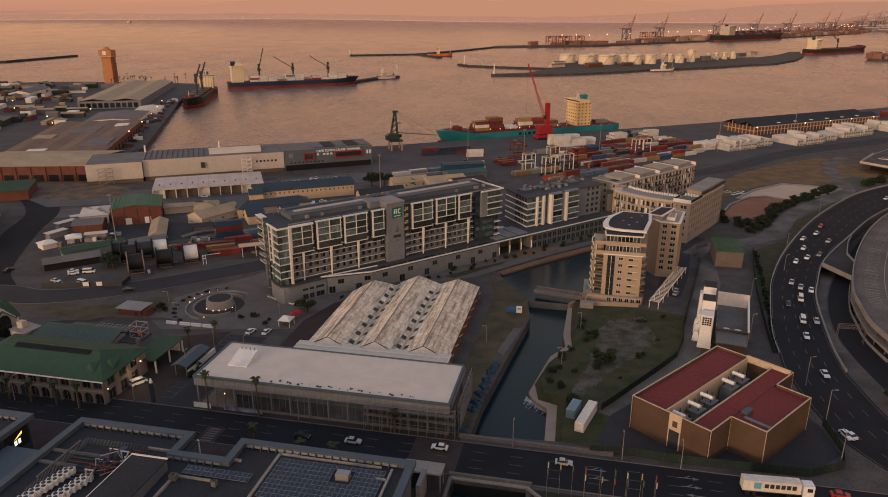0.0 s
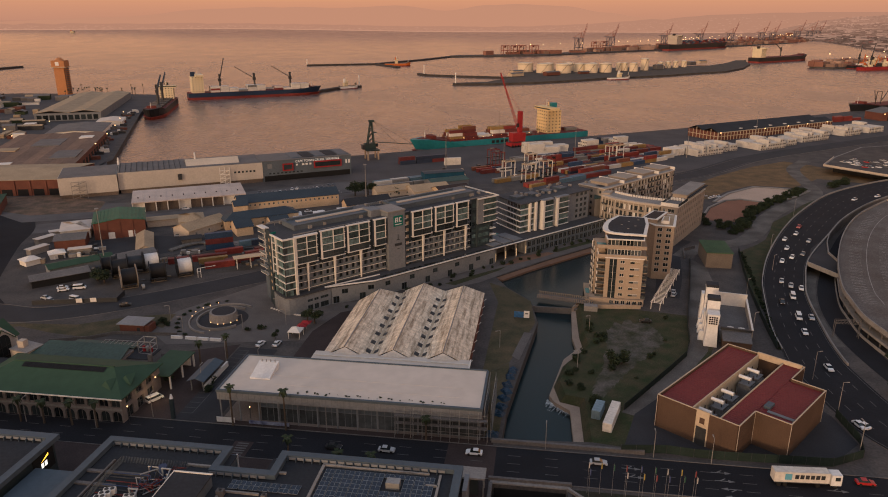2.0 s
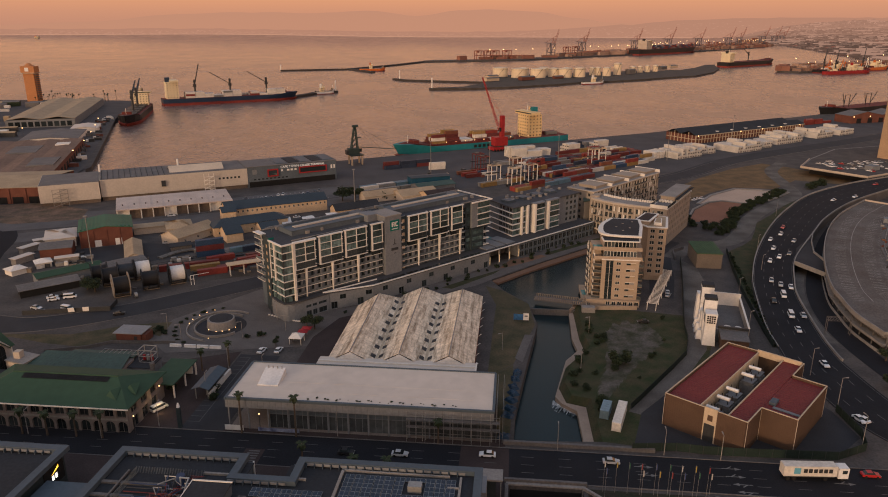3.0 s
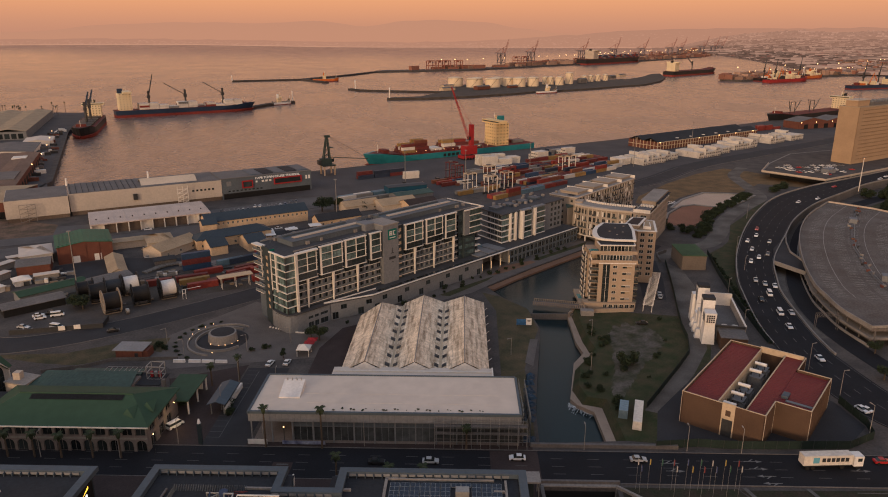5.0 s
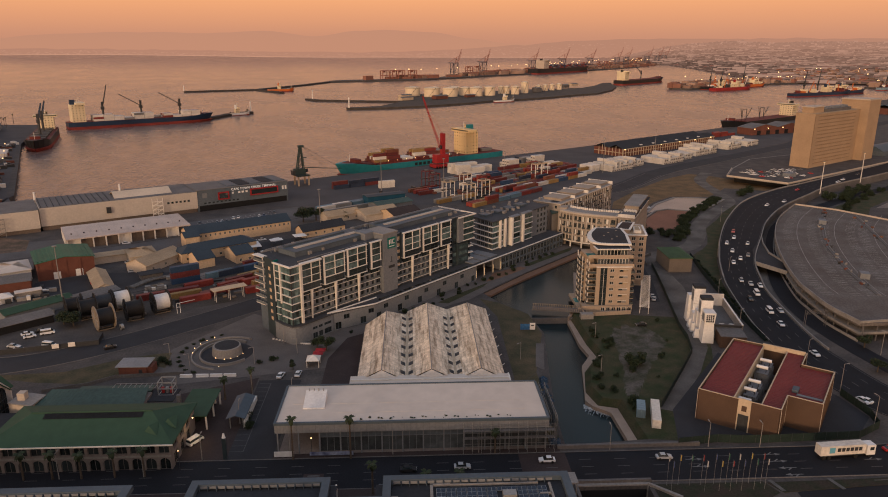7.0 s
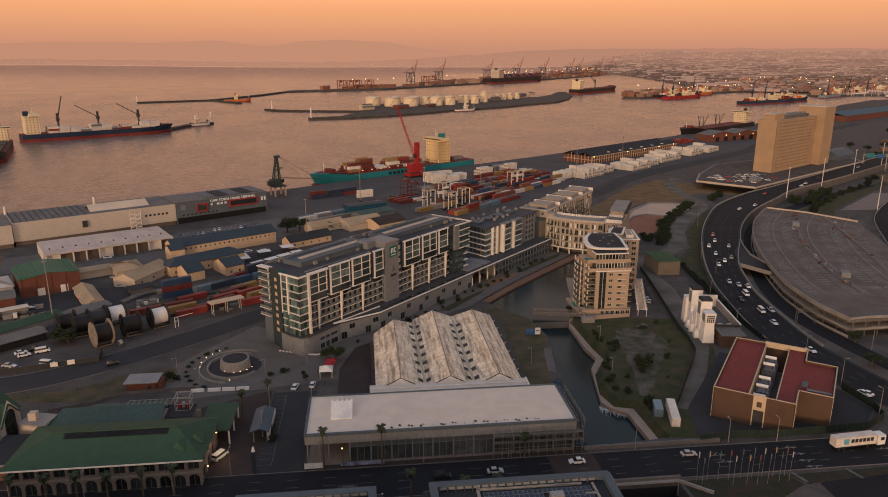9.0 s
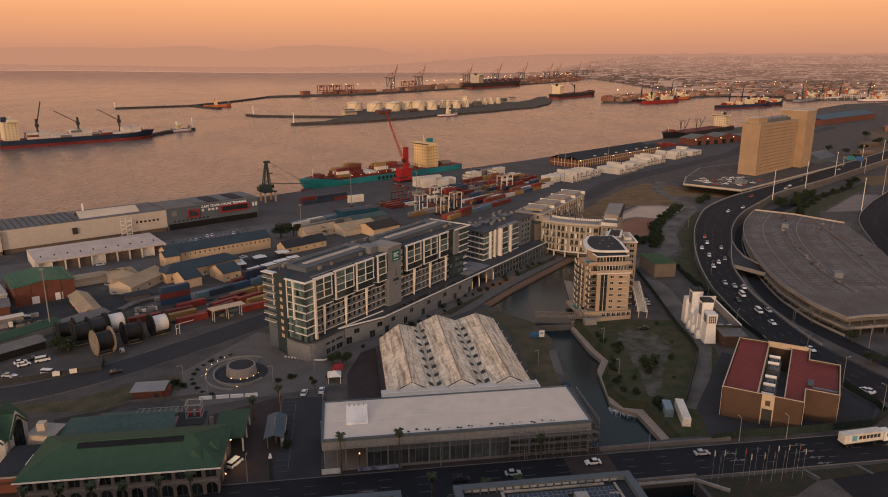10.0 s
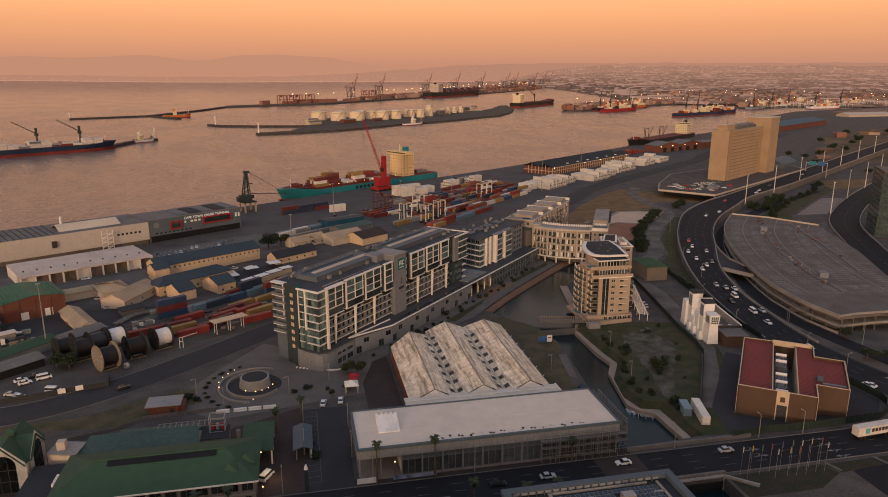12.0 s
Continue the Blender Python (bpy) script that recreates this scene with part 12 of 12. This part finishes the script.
for k in range(30):
    t_ = k / 30
    x, y = (103.6 + 34 * t_ + 4 * math.sin(t_ * 3), 196 + 98 * t_)
    bush(x - 0.4 - 7.2 * math.sin(math.pi * t_) * 0.4, y, 0.7 + (k * 5 % 4) * 0.2, grp="fence hedge", label="low dark hedge growing through a fence")
for x, y, r in ((146, 330, 3.2), (151, 334, 3), (148, 338, 2.8), (141, 338, 3), (140, 345, 3), (145, 352, 2.4), (291, 398, 4), (305, 387, 5), (324, 391, 5), (315, 383, 5), (335, 398, 5), (350, 404, 5), (262, 418, 4), (270, 424, 4), (256, 414, 3.6)):
    bush(x, y, r, label="dense dark shrub in a belt beside the road")
for x, y, hgt, r in ((-48.2, 226.5, 6, 3.4), (-51, 229, 4.6, 2.4), (94.3, 325, 6.5, 4), (-137, 272, 6.5, 4), (-141, 275, 6, 3.6), (-149, 296, 5, 3), (-43.7, 413, 10, 6.5), (-36, 415.5, 9, 5.5), (-20, 413, 6, 4), (132.6, 182.5, 5, 3), (121.5, 166, 5, 3.4), (126, 160, 5, 3.4), (235, 265, 6, 4.5), (231, 253, 6, 4), (245, 276, 6, 4.5), (222, 242, 5, 4), (755, 690, 13, 6), (912, 768, 12, 7), (592, 579, 9, 5), (594, 604, 9, 5), (546, 469, 8, 4.5), (700, 610, 10, 6), (830, 690, 10, 6), (1000, 760, 10, 7), (640, 600, 8, 5), (652, 606, 7, 5), (712, 640, 8, 6), (726, 646, 9, 6), (790, 668, 8, 6), (860, 710, 9, 7), (560, 540, 7, 5), (570, 548, 6, 4), (-55, 217, 3, 1.2), (-60, 214.5, 3, 1.2)):
    tree(x, y, hgt, r)
for x, y, r in ((300, 366, 3), (308, 371, 3.4), (318, 377, 3), (330, 383, 3.6), (345, 392, 3.4), (362, 400, 3), (380, 408, 3.4), (398, 416, 3), (415, 424, 3.6), (286, 352, 3), (292, 358, 3.4), (430, 436, 4), (445, 444, 4), (270, 340, 3)):
    bush(x, y, r, label="dark scrub bush beside the freeway")
for k in range(11):
    t_ = radians(112 + k * 13)
    x, y = g(-127.5 + 15.5 * math.cos(t_), 210.8 + 16.5 * math.sin(t_))
    bush(x, y, 0.7 + 0.2 * (k % 3), flat=0.6, grp="forecourt hedge", label="low dark hedge shrub round the forecourt")
for k in range(40):
    s = 16 + k * 3.4
    x, y = h(s, -9.6 - (k * 7 % 5) * 0.9)
    if k % 3 != 1:
        bush(x, y, 0.8 + (k * 13 % 7) * 0.1, grp="terrace planting", label="small grey-green terrace shrub")
for k in range(24):
    a = -78 + k * 1.65 + (k * 7 % 5) * 0.3
    x, y = g(a, 149.2 + (k * 11 % 4) * 0.25)
    bush(x, y, 0.16 + (k * 5 % 6) * 0.05 if a > -70 else 0.4, 9.05, 0.6, "roof weeds", "dry weeds growing along the roof edge")

# ---- helix ramp with lights in the forecourt ----
hx = thing("ramp_drum", "round concrete ramp drum with glowing marker lights", "ramp", at=grid_at(-127.5, 210.8))
part("drum", cyl(bmesh.new(), 0, 0, 0, 3.0, 5.0, 4.6, n=32), CONCRETE, hx)
part("drum_top", cyl(bmesh.new(), 0, 0.2, 3.0, 3.1, 4.0, n=32), ROOF_D, hx)
for r0, z, n in ((8.8, 0.9, 40), (11.4, 0.7, 31)):
    part("ramp_wall", ribbon([(r0 * math.cos(radians(60 + i * 6.6)), 1.12 * r0 * math.sin(radians(60 + i * 6.6)), 0) for i in range(n + 1)], 0.2, 0.2, z, z), CONCRETE, hx)
part("ramp_floor", cyl(bmesh.new(), 0, 0, 0.02, 0.12, 8.5, n=40), ASPHALT, hx)
for k, (a, b) in enumerate(((-138.6, 209.3), (-139, 213), (-138.1, 216.8), (-136.6, 219.4), (-134.7, 222.1), (-130.2, 206.2), (-127.1, 205.1), (-125.1, 205.6), (-123.2, 207.0), (-121.9, 209.3), (-127.5, 199.6))):
    part("marker_light", shared(("marker_light", 1), lambda: cyl(bmesh.new(), 0, 0, 0, 0.22, 0.1, n=8), LAMP_WARM), None, hx, at=pose(a + 127.5, b - 210.8, 1.0 if k < 5 else 0.4))
for k, a in enumerate((-136, -131, -126.7, -122.4)):
    t = thing("road_barrier", "white plastic road barrier", "barrier", "white barriers", at=grid_at(a, 193.4))
    part("block", prismed([(-1.9, -0.3), (1.9, -0.3), (1.9, 0.3), (-1.9, 0.3)], 0, 0.95), WHITE, t)
    part("foot", boxed(-1.95, 1.95, -0.42, 0.42, 0, 0.2), WHITE, t)
bm = bmesh.new()
for i in range(26):
    t = i / 25
    x, y = h(-6 + 10 * t, 7 - 12.5 * t + 6 * math.sin(math.pi * t) * -1)
    box(bm, x - 0.35, x + 0.35, y - 0.2, y + 0.2, 0, 0.45)
tagged(part("kerb_stones", bm, CREAM), "row of pale kerb stones at the hotel corner", "kerb", kind="structure")
tagged(part("boundary_wall", ribbon([(-134, 217.5, 0), (-121.5, 219, 0), (-114.3, 222.3, 0), (-93.5, 219.6, 0)], 0.12, 0.12, 1.1, 1.1), CONCRETE_D), "low grey boundary wall", "wall", kind="structure")
# red parasols and pavilion
for x, y in ((-50.5, 222), (-51.5, 219.6)):
    p = thing("parasol", "dark red square parasol", "parasol", "red parasols", at=at(x, y, 0, -12))
    part("canopy", hip(bmesh.new(), -1.6, 1.6, -1.3, 1.3, 2.5, 3.2, over=0.1, thick=0.1, inset=1.6), RED, p)
    part("pole", cyl(bmesh.new(), 0, 0, 0, 2.6, 0.06, n=6), STEEL, p)
gz = thing("gazebo", "small pale canvas gazebo", "gazebo", at=at(-53.3, 216, 0, -12))
part("roof", hip(bmesh.new(), -2, 2, -2, 2, 2.4, 3.8, over=0.2, thick=0.15, inset=2.1), CREAM, gz)
for sx in (-1.9, 1.9):
    for sy in (-1.9, 1.9):
        part("post", boxed(sx - 0.07, sx + 0.07, sy - 0.07, sy + 0.07, 0, 2.4), CREAM, gz)

# ---- canal details ----
fb = thing("footbridge", "flat grey footbridge with slatted railings", "footbridge", at=at(34.5, 245.5, 0, -24))
part("deck", boxed(0, 21, -2, 2, 0.5, 0.9), CONCRETE_D, fb)
for sy in (-1.95, 1.95):
    rl = part("railing", boxed(0, 21, sy - 0.05, sy + 0.05, 1.85, 1.95), WOOD, fb)
    bm = bmesh.new()
    for x in np.arange(0.3, 21, 0.7):
        box(bm, x, x + 0.25, sy - 0.05, sy + 0.05, 0.9, 1.85)
    tagged(part("baluster", bm, WOOD, rl), kind="stuff")
FOAM = mat("foam", (0.6, 0.62, 0.62), 0.8, 0.5, 2.5, 8, bump=0.3, col2=(0.03, 0.05, 0.06), stretch=(1, 1, 1))
bm = bmesh.new()
rf = random.Random(3)
wl_ = [(23.6, 175.6), (24.2, 173.8), (26.1, 171.0), (28.4, 167.6)]
for p, q in zip(wl_, wl_[1:]):
    n = int(dist(p, q) / 0.1)
    for i in range(n):
        t = i / n
        x, y = p[0] + (q[0] - p[0]) * t, p[1] + (q[1] - p[1]) * t
        L = rf.uniform(0.6, 4.2) * rf.random()
        bm.faces.new([bm.verts.new(v) for v in ((x, y, -3.2), (x + 0.12, y - 0.1, -3.2), (x - 0.62 * L + 0.08, y - 0.78 * L, -3.56), (x - 0.62 * L, y - 0.78 * L, -3.56))])
tagged(part("weir_foam", bm, FOAM), "white water spilling over a low weir", "water", kind="structure")
TARP = mat("blue_tarp", (0.012, 0.04, 0.075), 0.5, 0.3, 1, 5, bump=0.3)
for k, (x, y) in enumerate(((15.4, 187.2), (14.0, 183.5), (12.4, 178.6), (11.6, 175), (10.2, 171.2), (8.8, 167), (7.6, 163.4), (4.6, 153.6))):
    t = thing("tarpaulin", "crumpled blue tarpaulin over stacked goods", "tarpaulin", "blue tarpaulins", at=at(x, y, 0, 70 + k * 13))
    bm = bmesh.new()
    n = 6
    vs = [[bm.verts.new((i * 0.55 - 1.6, j * 0.45 - 1.3, 0.02 if i in (0, n) or j in (0, n) else 0.7 + 0.5 * noise.noise(Vector((i * 0.9 + k, j * 0.8, k))))) for j in range(n + 1)] for i in range(n + 1)]
    for i in range(n):
        for j in range(n):
            bm.faces.new((vs[i][j], vs[i + 1][j], vs[i + 1][j + 1], vs[i][j + 1]))
    part("sheet", bm, TARP, t)
bb = thing("billboard", "blue and white ground billboard", "billboard", at=at(22.0, 225.6, 0, -14))
part("panel", boxed(0, 3.4, -0.12, 0, 0.8, 3.0), mat("board_blue", (0.04, 0.13, 0.28), 0.5, 0.3, 1.5, 3, bump=0), bb)
part("panel", boxed(3.45, 5.4, -0.12, 0, 0.8, 3.4), WHITE, bb)
for x in (0.3, 3.4, 5.1):
    part("post", boxed(x - 0.08, x + 0.08, 0.0, 0.15, 0, 3.2), STEEL_D, bb)
part("text_bar", boxed(3.9, 5.0, -0.15, -0.12, 2.2, 2.6), STEEL_D, bb)

# scaffolding on the hall
sc = thing("scaffolding", "steel tube scaffolding against the hall", "scaffolding", at=grid_at(-52, 146.4))
for x in np.arange(0, 23.6, 2.35):
    for y in (0, 1.2):
        part("standard", shared(("standard", 1), lambda: cyl(bmesh.new(), 0, 0, 0, 8.2, 0.04, n=6), STEEL), None, sc, at=at(x, y))
for z in (2.1, 4.2, 6.3, 7.4):
    part("ledger", beams([((0, 0, z), (23.5, 0, z)), ((0, 1.2, z), (23.5, 1.2, z))], 0.06), STEEL, sc)
for z in (4.25, 6.35):
    part("board_deck", boxed(0, 23.5, 0.1, 1.1, z, z + 0.06), CONCRETE_D, sc)
for k in range(10):
    for b in np.arange(0, 20, 2.3):
        if k in (0, 1):
            part("standard", shared(("standard", 2), lambda: cyl(bmesh.new(), 0, 0, 0, 9.6, 0.04, n=6), STEEL), None, sc, at=at(22.6 + k * 1.6, 1.8 + b))
for z in (2.1, 4.2, 6.3, 8.4, 9.4):
    part("ledger", beams([((22.6 + k, 1.8, z), (22.6 + k, 20.5, z)) for k in (0, 1.6)], 0.06), STEEL, sc)
part("debris_net", boxed(24.5, 24.53, 2, 20, 2, 8.4), mat("debris_net", (0.16, 0.19, 0.21), 0.8, 0.4, 1, 4, bump=0), sc)
bn = thing("banner", "long blue and white street banner on a rail", "banner", at=grid_at(-91, 146.7))
part("cloth", boxed(0, 11, 0, 0.05, 0.5, 1.5), mat("banner_cloth", (0.3, 0.33, 0.42), 0.8, 0.5, 1.2, 3, bump=0, col2=(0.07, 0.08, 0.16)), bn)
for x in (0, 3.6, 7.3, 11):
    part("post", boxed(x - 0.05, x + 0.05, 0.05, 0.15, 0, 1.6), STEEL_D, bn)
bn2 = thing("site_board", "white hoarding board on the pavement", "hoarding", at=grid_at(-100, 146.9))
part("board", boxed(0, 5, 0, 0.08, 0.2, 1.7), WHITE, bn2)
part("post", boxed(2.4, 2.6, 0.08, 0.2, 0, 1.8), STEEL_D, bn2)
tot = thing("totem", "tall dark totem with a pale figure-like top", "totem", at=grid_at(-112.2, 147))
part("shaft", prismed([(-0.5, -0.4), (0.5, -0.4), (0.4, 0.4), (-0.4, 0.4)], 0, 6.0), TEAL_D, tot)
part("top", cyl(bmesh.new(), 0, 0, 6.0, 7.2, 0.5, 0.2, n=8), WHITE, tot)
for a, b in ((-90.5, 147.0), (-122.2, 142.7)):
    t = thing("lit_lamp", "low lit street lamp", "street lamp", "lit lamps", at=grid_at(a, b))
    part("pole", cyl(bmesh.new(), 0, 0, 0, 5.2, 0.08, n=6), STEEL_D, t)
    part("globe", cyl(bmesh.new(), 0, 0, 5.2, 5.45, 0.13, n=8), LAMP_WARM, t)
gl_ = new("plaza_light", bpy.data.lights.new("plaza_light", "POINT"))
gl_.data.energy, gl_.data.color, gl_.data.shadow_soft_size = 260, (1.0, 0.6, 0.25), 0.4
gl_.location = (*g(-120.6, 153.5), 3.2)
lt = thing("wall_lamp", "warm wall lamp over the plaza", "lamp", at=grid_at(-123.3, 158.5, 5.2))
part("lens", boxed(-0.15, 0.15, -0.12, 0.12, 0, 0.18), LAMP_WARM, lt)
part("arm", boxed(-0.5, -0.2, -0.06, 0.06, 0.05, 0.2), STEEL_D, lt)

# painted bays of the terminal car park
bm = bmesh.new()
for k in range(17):
    for row in range(5):
        x, y = -104 + k * 2.7 + row * 1.6, 425 + k * 1.14 - row * 4.2
        box(bm, 0, 0.14, -2.0, 2.0, 0.06, 0.068, m=at(x, y, 0, 21))
tagged(part("bay_markings", bm, LINE_D), "pale painted bays of the terminal car park", "marking", kind="structure")

# direction-sign gantry over the freeway
sg = thing("sign_gantry", "steel gantry with plain blue and teal direction signs", "sign gantry", at=at(488, 482, 0, 40))
for y in (-9, 9):
    part("post", boxed(-0.3, 0.3, y - 0.3, y + 0.3, 0, 14.5), STEEL, sg)
part("beam", boxed(-0.3, 0.3, -9, 9, 13.0, 13.6), STEEL, sg)
part("sign_panel", boxed(-0.5, -0.35, -7, -0.6, 11.2, 15.2), mat("sign_blue", (0.03, 0.12, 0.3), 0.5, 0.1, bump=0), sg)
part("sign_panel", boxed(-0.5, -0.35, 0.6, 7, 11.2, 15.2), mat("sign_teal", (0.02, 0.2, 0.24), 0.5, 0.1, bump=0), sg)
